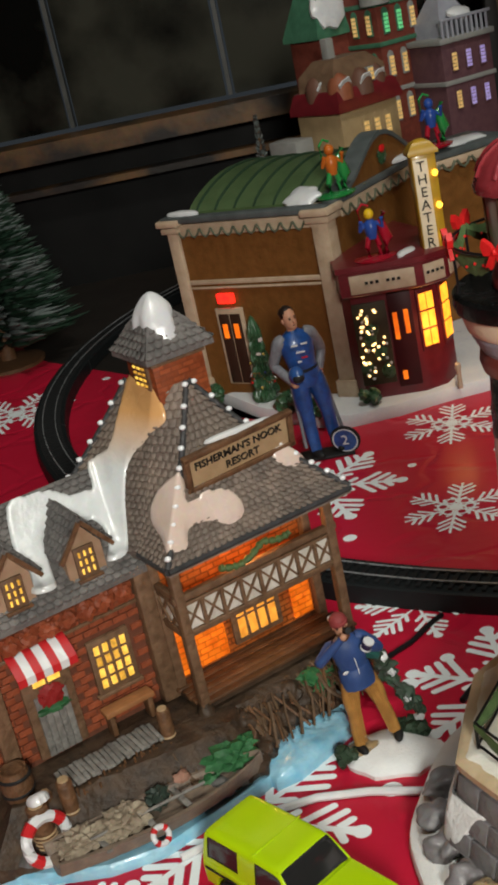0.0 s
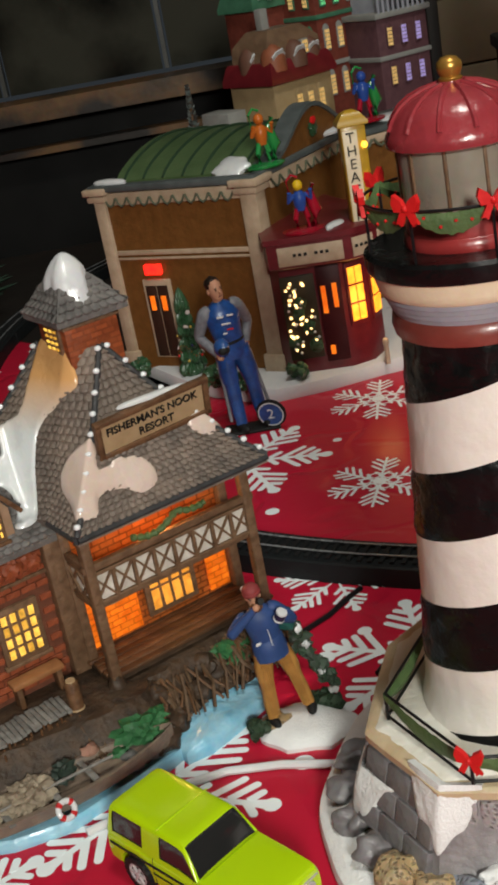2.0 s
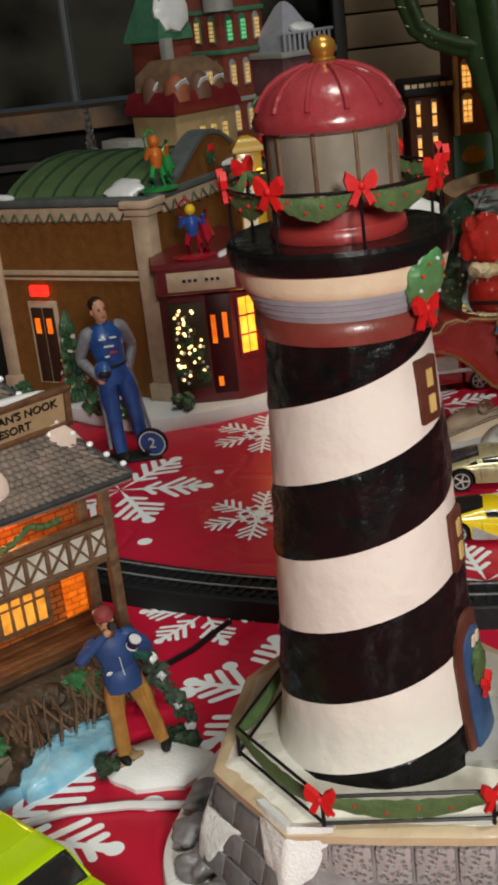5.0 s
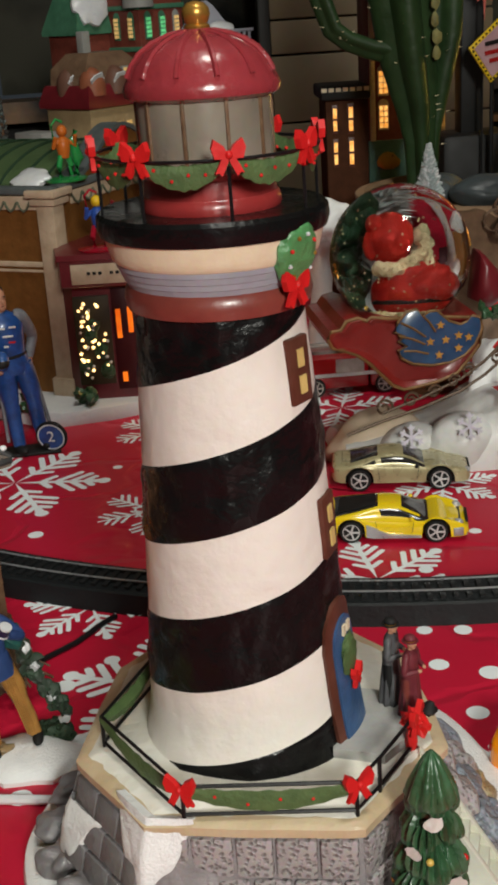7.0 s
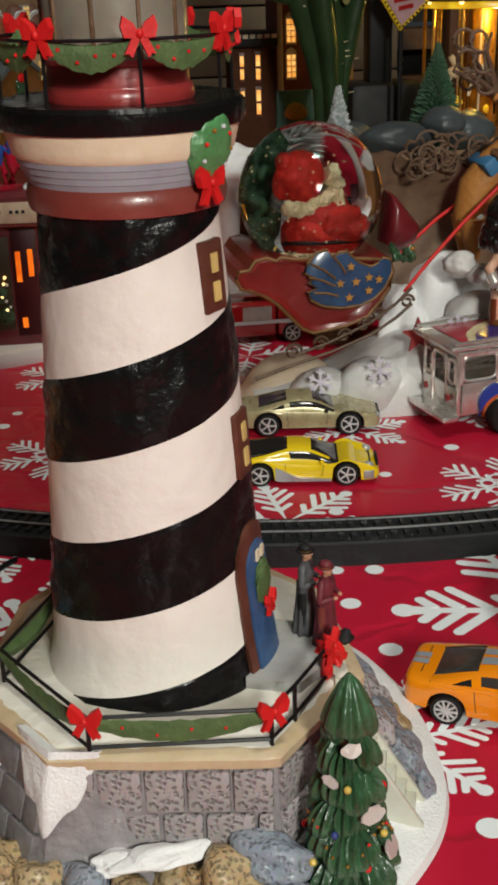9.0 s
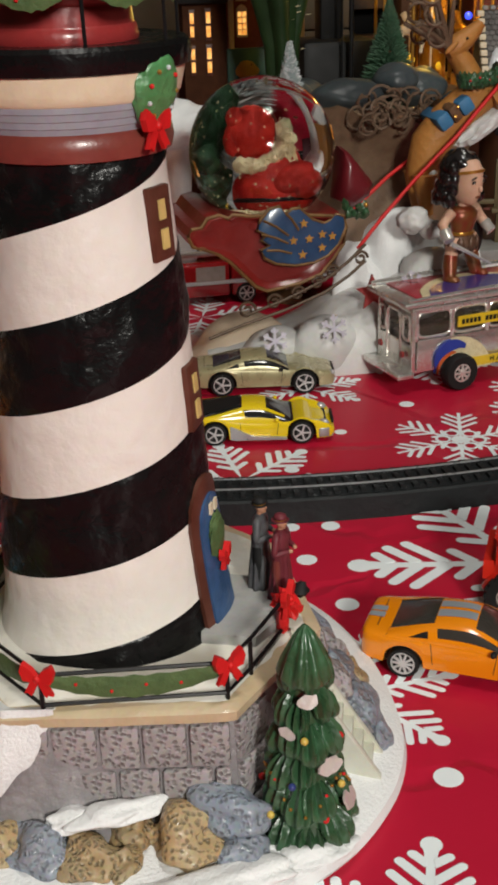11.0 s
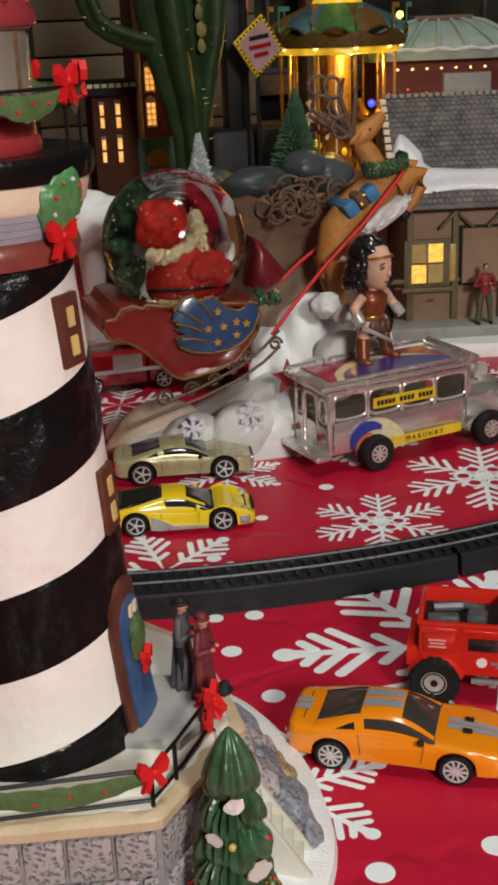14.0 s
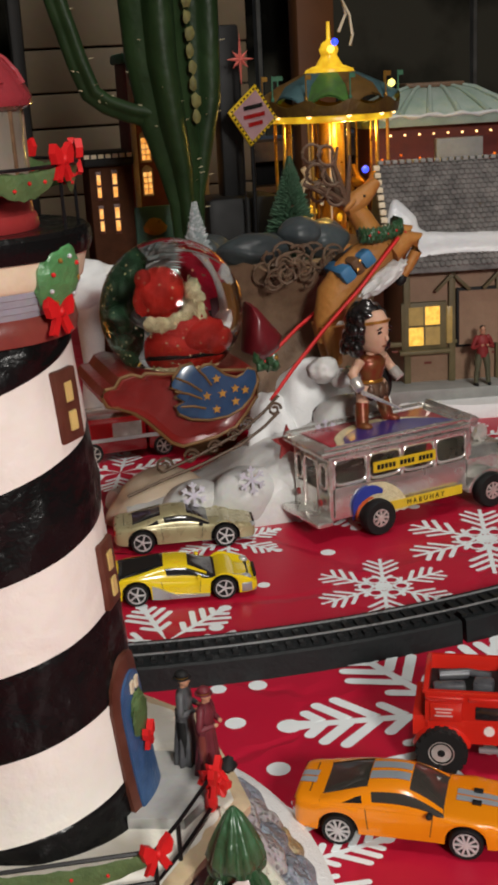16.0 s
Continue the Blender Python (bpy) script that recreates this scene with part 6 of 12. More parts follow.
# wing walls of brick
WV = 0.022
part("wing_wall", Geo().box(0.124, 0.050, 0.062, T(-0.066, WV + 0.0255, 0.052)), MORTAR, house)
bw, bh = 0.0064, 0.0030
brick_mesh = mesh_of("brick", Geo().box(bw - 0.0005, 0.0012, bh - 0.00045, None, 0, 0.0002), BRICKRED, 0)
for r in range(18):
    z = 0.0265 + r * bh
    for c in range(14):
        u = -0.0775 + c * bw + (bw / 2 if r % 2 else 0)
        if -0.0640 < u < -0.0395 and z < 0.069 or -0.0345 < u < -0.0130 and 0.038 < z < 0.063 or u > -0.0085:
            continue
        b = new("brick", brick_mesh)
        b.parent, b.matrix_basis = house, T(u, WV + 0.0002, z)
part("corner_timber", Geo().box(0.0075, 0.0062, 0.060, T(-0.0048, WV - 0.0012, 0.0530), 0, 0.0008), TIMBER, house, "rough brown corner timber")
part("corner_timber", Geo().box(0.0068, 0.0055, 0.060, T(-0.0730, WV - 0.0010, 0.0530), 0, 0.0008), TIMBER, house, "rough brown corner timber")
# row of carved panels under the eave
for k in range(8):
    u = -0.0130 - 0.0080 * k
    part("frieze_panel", Geo().ball(0.0038, 0.0022, 0.0040, T(u, WV - 0.0008, 0.0752), 0, 3, 0.5, 150, k), BRICKRED, house)
part("frieze", Geo().box(0.070, 0.0022, 0.0014, T(-0.043, WV - 0.0004, 0.0703), 0, 0.0003), TIMBER, house)


def lit_window(parent, u, v, z, w, h, cols, rows, name="window", pane=LIT, frame=TIMBER, dark=0.0, seed=1, depth=0.0014):
    f = part(name, Geo().box(w, depth, h, T(u, v, z), 0, 0.0003), frame, parent, "small paned window lit from inside")
    rnd_ = random.Random(seed)
    pw, ph = w * 0.84 / cols, h * 0.84 / rows
    for i in range(cols):
        for j in range(rows):
            part("pane", Geo().box(pw - 0.0016, 0.0006, ph - 0.0014, T(u + (i - (cols - 1) / 2) * pw + rnd_.uniform(-0.0001, 0.0001), v - depth / 2 - 0.0002, z + (j - (rows - 1) / 2) * ph, 0, rnd_.uniform(-3, 3))), LITDIM if pane is LIT and rnd_.random() < 0.35 else pane, f, smooth=0)
    return f


lit_window(house, -0.0243, WV - 0.0008, 0.0505, 0.0180, 0.0235, 4, 4, depth=0.0022)
part("window_sill", Geo().box(0.020, 0.0030, 0.0016, T(-0.0243, WV - 0.0012, 0.0380), 0, 0.0004), TIMBER, house)
dr = part("door", Geo().box(0.0205, 0.0022, 0.0420, T(-0.0522, WV - 0.0008, 0.0455), 0, 0.0006), TIMBER, house, "weathered plank door with wreath")
for k in range(5):
    part("door_plank", Geo().box(0.0026, 0.0010, 0.026, T(-0.0576 + 0.0027 * k, WV - 0.0022, 0.0380), 0, 0.0002), PLANK, dr)
for k in range(2):
    part("pane", Geo().box(0.0050, 0.0006, 0.0040, T(-0.0552 + 0.0062 * k, WV - 0.0024, 0.0575)), LIT, dr)
part("wreath", Geo().ball(0.0050, 0.0016, 0.0046, T(-0.0522, WV - 0.0030, 0.0500), 0, 3, 0.6, 150, 2), mat("wreath_red", (0.30, 0.02, 0.02), 0.5), dr)
part("wreath_leaf", Geo().ball(0.0056, 0.0012, 0.0022, T(-0.0522, WV - 0.0030, 0.0450), 0, 3, 0.7, 160, 4), LEAF, dr)
aw = part("awning", Geo().box(0.0006, 0.0006, 0.0006, T(-0.0525, WV - 0.004, 0.068)), AWNRED, house, "red and white striped awning")
for k in range(7):
    u0 = -0.0645 + 0.00345 * k
    rings = []
    for t in range(6):
        q = t / 5
        rings.append([(u0, WV - 0.0005 - 0.0100 * q, 0.0715 - 0.0060 * q ** 1.6), (u0 + 0.00345, WV - 0.0005 - 0.0100 * q, 0.0715 - 0.0060 * q ** 1.6)])
    rings.append([(u0, WV - 0.0106, 0.0628), (u0 + 0.00345, WV - 0.0106, 0.0628)])
    up = Geo().loft(rings, caps=False, closed=False)
    up.v = up.v + [(x, y + 0.0003, z - 0.0006) for x, y, z in up.v]
    n = len(up.v) // 2
    up.f += [tuple(i + n for i in reversed(f)) for f in up.f]
    up.m += up.m
    part("awning_stripe", up, AWNRED if k % 2 == 0 else SNOWGLAZE, aw)
# bench, dock, piles, barrel
bn = part("bench", Geo().box(0.0215, 0.0065, 0.0022, T(-0.0250, WV - 0.0062, 0.0335), 0, 0.0004), mat("bench_wood", (0.33, 0.15, 0.06), 0.45, 0, (0.24, 0.10, 0.04), 200), house, "plain brown wooden bench")
for s in (-1, 1):
    part("leg", Geo().box(0.0022, 0.0055, 0.009, T(-0.0250 + s * 0.0085, WV - 0.0062, 0.0280), 0, 0.0003), WOOD, bn)
for k in range(20):
    part("dock_plank", Geo().box(0.0019, 0.0135, 0.0012, T(-0.0620 + 0.0021 * k, 0.0030 + rr.uniform(-0.0006, 0.0006), 0.0243, 0, 0, rr.uniform(-3, 3)), 0, 0.0003), PLANK, house)
for k in range(40):
    u = -0.0620 + 0.0011 * k
    part("dock_stake", Geo().cyl(0.0006, 0.0005, 0.014 + rr.uniform(-0.003, 0.001), T(u, -0.0045 + rr.uniform(-0.001, 0.001), 0.0100, rr.uniform(-6, 6)), 6), WOOD, house)
for u, v, z, h, r in ((-0.0185, -0.0015, 0.010, 0.0250, 0.0027), (-0.0640, -0.0060, 0.004, 0.0270, 0.0030), (-0.0760, -0.0060, 0.002, 0.0250, 0.0042), (-0.0700, 0.0010, 0.01, 0.0150, 0.0025)):
    p = part("mooring_post", Geo().lathe([(r, 0), (r * 1.05, h * 0.5), (r, h * 0.97), (r * 0.8, h)], 14, T(u, v, z)), WOOD, house, "round wooden mooring pile")
    part("pile_top", Geo().cyl(r * 0.72, r * 0.68, 0.0006, T(u, v, z + h), 12), BOARDTAN, p)
    for q in range(4):
        part("rope", Geo().lathe([(r * 1.02, 0), (r * 1.15, 0.0006), (r * 1.02, 0.0012)], 14, T(u, v, z + h * 0.3 + q * 0.0017), close=False), BOARDTAN, p)
br = part("barrel", Geo().lathe([(0.0050, 0.0), (0.0062, 0.005), (0.0062, 0.008), (0.0052, 0.0130), (0.0044, 0.0130), (0.0044, 0.0110)], 20, T(-0.0765, 0.0105, 0.0215)), WOOD, house, "open brown wooden barrel")
for zz in (0.003, 0.0095):
    part("hoop", Geo().lathe([(0.0058, 0), (0.0064, 0.0004), (0.0064, 0.0012), (0.0058, 0.0016)], 20, T(-0.0765, 0.0105, 0.0215 + zz), close=False), RUBBER, br)


def ring_buoy(parent, at, R, r):
    pts_ = [at @ Vector((R * math.cos(2 * math.pi * i / 24), 0, R * math.sin(2 * math.pi * i / 24))) for i in range(24)]
    by = part("lifebuoy", Geo().tube(pts_, r, 8, closed=True), SNOWGLAZE, parent, "white lifebuoy with red bands")
    for k in range(4):
        seg = [at @ Vector((R * math.cos(k * math.pi / 2 + 0.4 + t * 0.1), 0, R * math.sin(k * math.pi / 2 + 0.4 + t * 0.1))) for t in range(6)]
        part("red_band", Geo().tube(seg, r * 1.08, 8), AWNRED, by)


ring_buoy(house, T(-0.0770, -0.0115, 0.0155, -14, 0, 10), 0.0082, 0.0022)
snow_patch(((-0.0745, -0.0060, 0.0285), (0.004, 0, 0), (0, 0.003, -0.001)), SNOWGLAZE, house, seed=8)
# rowing boat
NETTAN = mat("pale_tan_net", (0.36, 0.30, 0.22), 0.6, 0, (0.18, 0.14, 0.10), 260, 0.5, 0.9, 500)
g = Geo()
rows = []
for i in range(15):
    t = i / 14
    x = -0.079 + 0.0840 * t
    w = 0.0112 * math.sin(math.pi * min(1, 0.14 + 0.86 * t) ** 0.85) ** 0.6 if t < 1 else 0.0004
    w = max(w, 0.0006)
    y = -0.0180 - 0.0040 * math.sin(math.pi * t) - 0.0110 * t ** 2
    lift = 0.0030 * t ** 4
    rows.append([(x, y - w, 0.0138 + lift), (x, y - w * 0.75, 0.0075 + lift), (x, y, 0.0045 + lift), (x, y + w * 0.75, 0.0075 + lift), (x, y + w, 0.0138 + lift), (x, y + w * 0.82, 0.0138 + lift), (x, y + w * 0.60, 0.0100 + lift), (x, y - w * 0.60, 0.0100 + lift), (x, y - w * 0.82, 0.0138 + lift)])
g.loft(rows)
boat = part("rowing_boat", g, mat("grey_brown_boat", (0.24, 0.18, 0.13), 0.5, 0, (0.13, 0.10, 0.08), 200, 0.5, 0.6), house, "grey-brown wooden rowing boat with nets")
for u in (-0.062, -0.044, -0.029):
    part("thwart", Geo().box(0.0024, 0.0190, 0.0010, T(u, -0.0225, 0.0128), 0, 0.0002), PLANK, boat)
part("fishing_net", Geo().ball(0.0095, 0.0078, 0.0044, T(-0.052, -0.0220, 0.0135), 0, 4, 0.6, 130, 3), NETTAN, boat, "tan fishing net heap")
part("fishing_net", Geo().ball(0.0085, 0.0066, 0.0038, T(-0.068, -0.0195, 0.0135), 0, 4, 0.6, 130, 7), NETTAN, boat, "tan fishing net heap")
part("gear_heap", Geo().ball(0.0045, 0.0040, 0.0042, T(-0.0365, -0.0210, 0.0145), 0, 3, 0.6, 150, 5), mat("dark_gear", (0.03, 0.045, 0.035), 0.5), boat, "dark green fishing gear")
part("oar", Geo().tube([(-0.071, -0.0230, 0.0150), (-0.020, -0.0290, 0.0165)], 0.0006, 6), PLANK, boat)
part("rope_heap", Geo().ball(0.0035, 0.0030, 0.0020, T(-0.0245, -0.0200, 0.0170), 0, 2, 0.5, 150, 9), mat("pink_rope", (0.40, 0.22, 0.16), 0.5), boat)
ring_buoy(boat, T(-0.0440, -0.0365, 0.0115, -30, 0, 5), 0.0030, 0.0011)

# porch
PW = 0.0715
PORCHPLANK = mat("porch_planks", (0.15, 0.072, 0.034), 0.45, 0, (0.06, 0.028, 0.014), 150, 0.5, 0.6, 350, ranged=0.3)
pf = part("porch_floor", Geo().box(PW + 0.004, 0.0250, 0.0016, T(PW / 2, 0.0115, 0.0250)), EARTH, house, "brown plank porch floor")
for k in range(6):
    part("porch_plank", Geo().box(PW + 0.006 + rr.uniform(-0.002, 0.002), 0.0038, 0.0016, T(PW / 2 + rr.uniform(-0.001, 0.001), 0.0008 + 0.0042 * k, 0.0264, rr.uniform(-2, 2)), 0, 0.0005), PORCHPLANK, pf)
part("porch_wall", Geo().box(PW + 0.004, 0.046, 0.060, T(PW / 2 + 0.002, 0.0450, 0.0560)), ORANGEBRICK, house, "orange wall behind the porch, coloured as if lit from inside")
for u, v in ((0.0, 0.0), (PW, 0.0), (0.0, 0.0190), (PW, 0.0190)):
    part("post", Geo().box(0.0042, 0.0042, 0.062, T(u, v, 0.0555, 0, 0, rr.uniform(-4, 4)), 0, 0.0008), TIMBER, house, "rough square timber post")
for u in (0.0, PW):
    part("post_foot", Geo().lathe([(0.0042, 0), (0.0030, 0.004), (0.0022, 0.006)], 10, T(u, 0, 0.0215)), EARTH, house)
part("beam", Geo().box(PW + 0.006, 0.0030, 0.0030, T(PW / 2, 0, 0.0740), 0, 0.0005), TIMBER, house)
part("beam", Geo().box(PW + 0.006, 0.0034, 0.0034, T(PW / 2, 0, 0.0865), 0, 0.0005), TIMBER, house)
part("beam", Geo().box(0.0030, 0.0190, 0.0030, T(0, 0.0105, 0.0740), 0, 0.0005), TIMBER, house)
part("balcony_floor", Geo().box(PW + 0.002, 0.0225, 0.0020, T(PW / 2, 0.0112, 0.0572), 0, 0.0003), TIMBER, house)
for zz in (0.0590, 0.0712):
    part("balcony_rail", Geo().box(PW, 0.0018, 0.0014, T(PW / 2, -0.0006, zz), 0, 0.0003), TIMBER, house)
    part("balcony_rail", Geo().box(0.0016, 0.0200, 0.0014, T(-0.0004, 0.0100, zz), 0, 0.0003), TIMBER, house)
SNOWPANEL = mat("snowy_lattice_back", (0.72, 0.68, 0.62), 0.5, 0, (0.45, 0.40, 0.34), 200)
bay = PW / 8
for k in range(8):
    u = bay * (k + 0.5)
    part("lattice_board", Geo().box(bay - 0.0010, 0.0007, 0.0108, T(u, 0.0002, 0.0652)), SNOWPANEL, house)
    for s in (1, -1):
        part("lattice_bar", Geo().box(0.0128, 0.0008, 0.0009, T(u, -0.0006 - 0.0003 * (s > 0), 0.0652, 0, s * 52, 0)), TIMBER, house)
    part("lattice_post", Geo().box(0.0014, 0.0016, 0.0115, T(bay * k, -0.0008, 0.0652)), TIMBER, house)
for k in range(2):
    v = 0.0050 + 0.0095 * k
    part("lattice_board", Geo().box(0.0007, 0.0085, 0.0108, T(0.0004, v, 0.0652)), SNOWPANEL, house)
    for s in (1, -1):
        part("lattice_bar", Geo().box(0.0010, 0.0128, 0.0013, T(-0.0006 - 0.0002 * s, v, 0.0652, s * 52)), TIMBER, house)
# window, and brick panels whose emission stands in for light from inside
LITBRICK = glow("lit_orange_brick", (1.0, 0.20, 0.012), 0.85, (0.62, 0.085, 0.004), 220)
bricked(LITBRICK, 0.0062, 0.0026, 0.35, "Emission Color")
PV = 0.0215
for k in range(7):
    part("upper_panel", Geo().box(0.0086, 0.0008, 0.0090, T(0.0065 + 0.0098 * k, PV - 0.0003, 0.0795), 0, 0.0002), mat("orange_panel_%s" % "abcdefg"[k], (0.62, 0.17 + 0.01 * (k % 3), 0.03), 0.4, 0, (0.42, 0.10, 0.015), 160, 0.5, 0.3), house)
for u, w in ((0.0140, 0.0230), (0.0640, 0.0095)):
    part("lit_panel", Geo().box(w, 0.0010, 0.0255, T(u, PV - 0.0004, 0.0415)), LITBRICK, house, "orange brick wall panel, emitting as if lit from inside")
lit_window(house, 0.0410, PV - 0.0008, 0.0425, 0.0240, 0.0240, 4, 2, pane=glow("amber_window", (0.9, 0.38, 0.05), 0.9, (0.5, 0.18, 0.02), 220), seed=3)
part("wall_trout", Geo().ball(0.0055, 0.0008, 0.0018, T(0.0150, PV - 0.0016, 0.0460), 0, 2, 0.3, 80), BOARDTAN, house, "small mounted fish on the wall")
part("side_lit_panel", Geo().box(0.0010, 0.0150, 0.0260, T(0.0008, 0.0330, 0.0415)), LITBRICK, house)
pts_ = [(0.0185 + 0.0011 * i, -0.0030, 0.0800 - 0.0035 * abs(math.sin(i * 0.17)) + 0.00015 * i) for i in range(31)]
part("porch_garland", Geo().tube(pts_, [0.0013 + 0.0004 * math.sin(i * 2.3) for i in range(31)], 8), GREEN, house, "green swagged garland")
# unseen point lamps added under the roof, for the bulb inside the lodge
bulb("porch_bulb", (HX + 0.036 * math.cos(radians(33)) - 0.010 * math.sin(radians(33)), HY + 0.036 * math.sin(radians(33)) + 0.010 * math.cos(radians(33)), 0.0545), 0.0075, (1.0, 0.42, 0.10), 0.003)
bulb("balcony_bulb", (HX + 0.036 * math.cos(radians(33)) - 0.010 * math.sin(radians(33)), HY + 0.036 * math.sin(radians(33)) + 0.010 * math.cos(radians(33)), 0.0835), 0.03, (1.0, 0.42, 0.10), 0.003)

# hipped roof with flared eaves, shingled in courses
from mathutils import bvhtree
RU0, RU1, RV0, RV1, RZ0, RZ1 = -0.0035, 0.0815, -0.0055, 0.0790, 0.0895, 0.1460
CU, CVV, CHALF = 0.0350, 0.0365, 0.0122
# the ridge runs through the cupola
CA, RF, RB = CU + 0.0004, CVV - CHALF - 0.0020, CVV + CHALF + 0.0020


def hip(s):
    """Corners of the roof at share s from eave to top."""
    z = RZ0 + (RZ1 - RZ0) * (0.72 * s + 0.28 * s * s)
    c_ = ((RU0, RV0, CA - 0.0003, RF), (RU1, RV0, CA + 0.0003, RF), (RU1, RV1, CA + 0.0003, RB), (-0.034, 0.066, 0.0232, RB), (RU0, 0.018, 0.0245, 0.030))
    return [(a + (p - a) * s, b + (q - b) * s, z) for a, b, p, q in c_]


roof = part("roof", Geo().loft([[(x, y, z - 0.0028) for x, y, z in hip(0)]] + [hip(i / 8) for i in range(9)]), SHINGLE, house, "grey-brown shingled hipped roof")
HIPTREE = bvhtree.BVHTree.FromPolygons([p for i in range(17) for p in hip(i / 16)], [(5 * i + f, 5 * i + (f + 1) % 5, 5 * i + 5 + (f + 1) % 5, 5 * i + 5 + f) for i in range(16) for f in range(5)])
NC = 23


def pillow(g_, a0, a1, b0, b1, nrm_, lift):
    """One cast shingle: lower edge a0-a1 rounded and proud, upper edge b0-b1 running under the next course."""
    vs_ = []
    for v_, up_ in ((0.0, 0.0), (0.02, 0.85), (0.16, 1.0), (1.0, 0.12)):
        for u_, side_ in ((0.0, 0.55), (0.22, 1.0), (0.78, 1.0), (1.0, 0.55)):
            v2 = v_ + (0.13 if side_ < 1 and v_ < 0.5 else 0.0)
            vs_.append(tuple(a0.lerp(a1, u_).lerp(b0.lerp(b1, u_), v2) + nrm_ * lift * up_ * side_))
    g_.add(vs_, [(4 * j + i, 4 * j + i + 1, 4 * j + i + 5, 4 * j + i + 4) for j in range(3) for i in range(3)])


def shingle_course(face, c, single):
    top_ = min((c + 1.3) / NC, 1)
    a0, a1 = Vector(hip(c / NC)[face]), Vector(hip(c / NC)[(face + 1) % 5])
    b0, b1 = Vector(hip(top_)[face]), Vector(hip(top_)[(face + 1) % 5])
    nrm = (a1 - a0).cross(b0 - a0).normalized()
    if nrm.z < 0:
        nrm = -nrm
    n = max(2, int((a1 - a0).length / 0.0029))
    out = Geo()
    off = 0.5 if c % 2 else 0.0
    for k in range(-1, n):
        u0, u1 = max((k + off) / n + 0.003, 0), min((k + 1 + off) / n - 0.003, 1)
        if u0 >= 1 or u1 <= 0 or u1 - u0 < 0.2 / n:
            continue
        gg = out if not single else Geo()
        j0, j1 = rr.uniform(0, 0.16), rr.uniform(0, 0.16)
        pillow(gg, a0.lerp(a1, u0).lerp(b0.lerp(b1, u0), j0), a0.lerp(a1, u1).lerp(b0.lerp(b1, u1), j1), b0.lerp(b1, u0), b0.lerp(b1, u1), nrm, 0.0012 + rr.uniform(0, 0.0004))
        if single:
            part("shingle", gg, SHINGLE, roof, smooth=60)
    return out


for f in range(5):
    joined = Geo()
    for c in range(NC):
        one = shingle_course(f, c, f == 0 and c < 12)
        joined.add(one.v, one.f)
    if joined.v:
        tagged(part("shingle_field", joined, SHINGLE, roof, smooth=60), kind="stuff")
# dark hip caps with small white lights
HIPDARK = mat("dark_hip_cap", (0.055, 0.055, 0.058), 0.4, 0, (0.03, 0.03, 0.03), 150, 0.5, 0.5, 400)
LEDWHITE = mat("white_light_cap", (0.86, 0.88, 0.90), 0.2, 0, (0.78, 0.80, 0.82), 200, coat=0.5)
for f in range(4):
    part("hip_cap", Geo().tube([Vector(hip(i / 12)[f]) + Vector((0, 0, 0.0006)) for i in range(13)], 0.0013, 8), HIPDARK, roof)
    for i in range(10):
        p = Vector(hip(0.04 + 0.92 * i / 9)[f])
        part("hip_light", Geo().ball(0.0014, 0.0014, 0.0011, Matrix.Translation(p + Vector((0, 0, 0.0026))), 0, 2), LEDWHITE, roof)
for f in (0, 4):
    part("drip_edge", Geo().tube([Vector(hip(0)[f]).lerp(Vector(hip(0)[(f + 1) % 5]), i / 10) + Vector((0, 0, -0.0004)) for i in range(11)], 0.0015, 8), HIPDARK, roof)
# cupola
cup = part("cupola", Geo().box(CHALF * 1.86, CHALF * 1.86, 0.0400, T(CU, CVV, 0.1355), 0, 0.0006), CUPOLABRICK, house, "square red cupola")
part("cupola_trim", Geo().box(CHALF * 1.98, CHALF * 1.98, 0.0014, T(CU, CVV, 0.1520), 0, 0.0003), TIMBER, cup)
cw = lit_window(cup, 0.0014, -CHALF * 0.93 - 0.0004, 0.1470, 0.0125, 0.0110, 3, 4)
cw.matrix_basis = T(CU, CVV, 0, 0, 0, -90)
part("cupola_roof", Geo().loft([[(CU + x * k, CVV + y * k, z) for x, y in ((-1, -1), (1, -1), (1, 1), (-1, 1))] for k, z in ((0.0125, 0.1535), (0.0150, 0.1537), (0.0150, 0.1557), (0.0088, 0.1655), (0.0012, 0.1735))]), SHINGLEBLUE, cup)
joined = Geo()
for f in range(4):
    for c in range(7):
        s0, s1 = c / 7, (c + 1.2) / 7
        half0, half1 = 0.0152 * (1 - s0) + 0.0010 * s0, 0.0152 * (1 - min(s1, 1)) + 0.0010 * min(s1, 1)
        z0, z1 = 0.1559 + 0.0175 * s0, 0.1559 + 0.0175 * min(s1, 1)
        n = max(1, int(half0 * 2 / 0.0036))
        rot = Matrix.Translation((CU, CVV, 0)) @ Matrix.Rotation(math.pi / 2 * f, 4, "Z")
        for k in range(n):
            a, b = -1 + 2 * (k + 0.04) / n, -1 + 2 * (k + 0.96) / n
            pillow(joined, rot @ Vector((a * half0, -half0 - 0.0003, z0)), rot @ Vector((b * half0, -half0 - 0.0003, z0)), rot @ Vector((a * half1, -half1, z1)), rot @ Vector((b * half1, -half1, z1)), rot.to_3x3() @ Vector((0, -0.75, 0.66)), 0.0013)
tagged(part("cupola_shingles", joined, SHINGLEBLUE, cup, smooth=60), kind="stuff")
rings = []
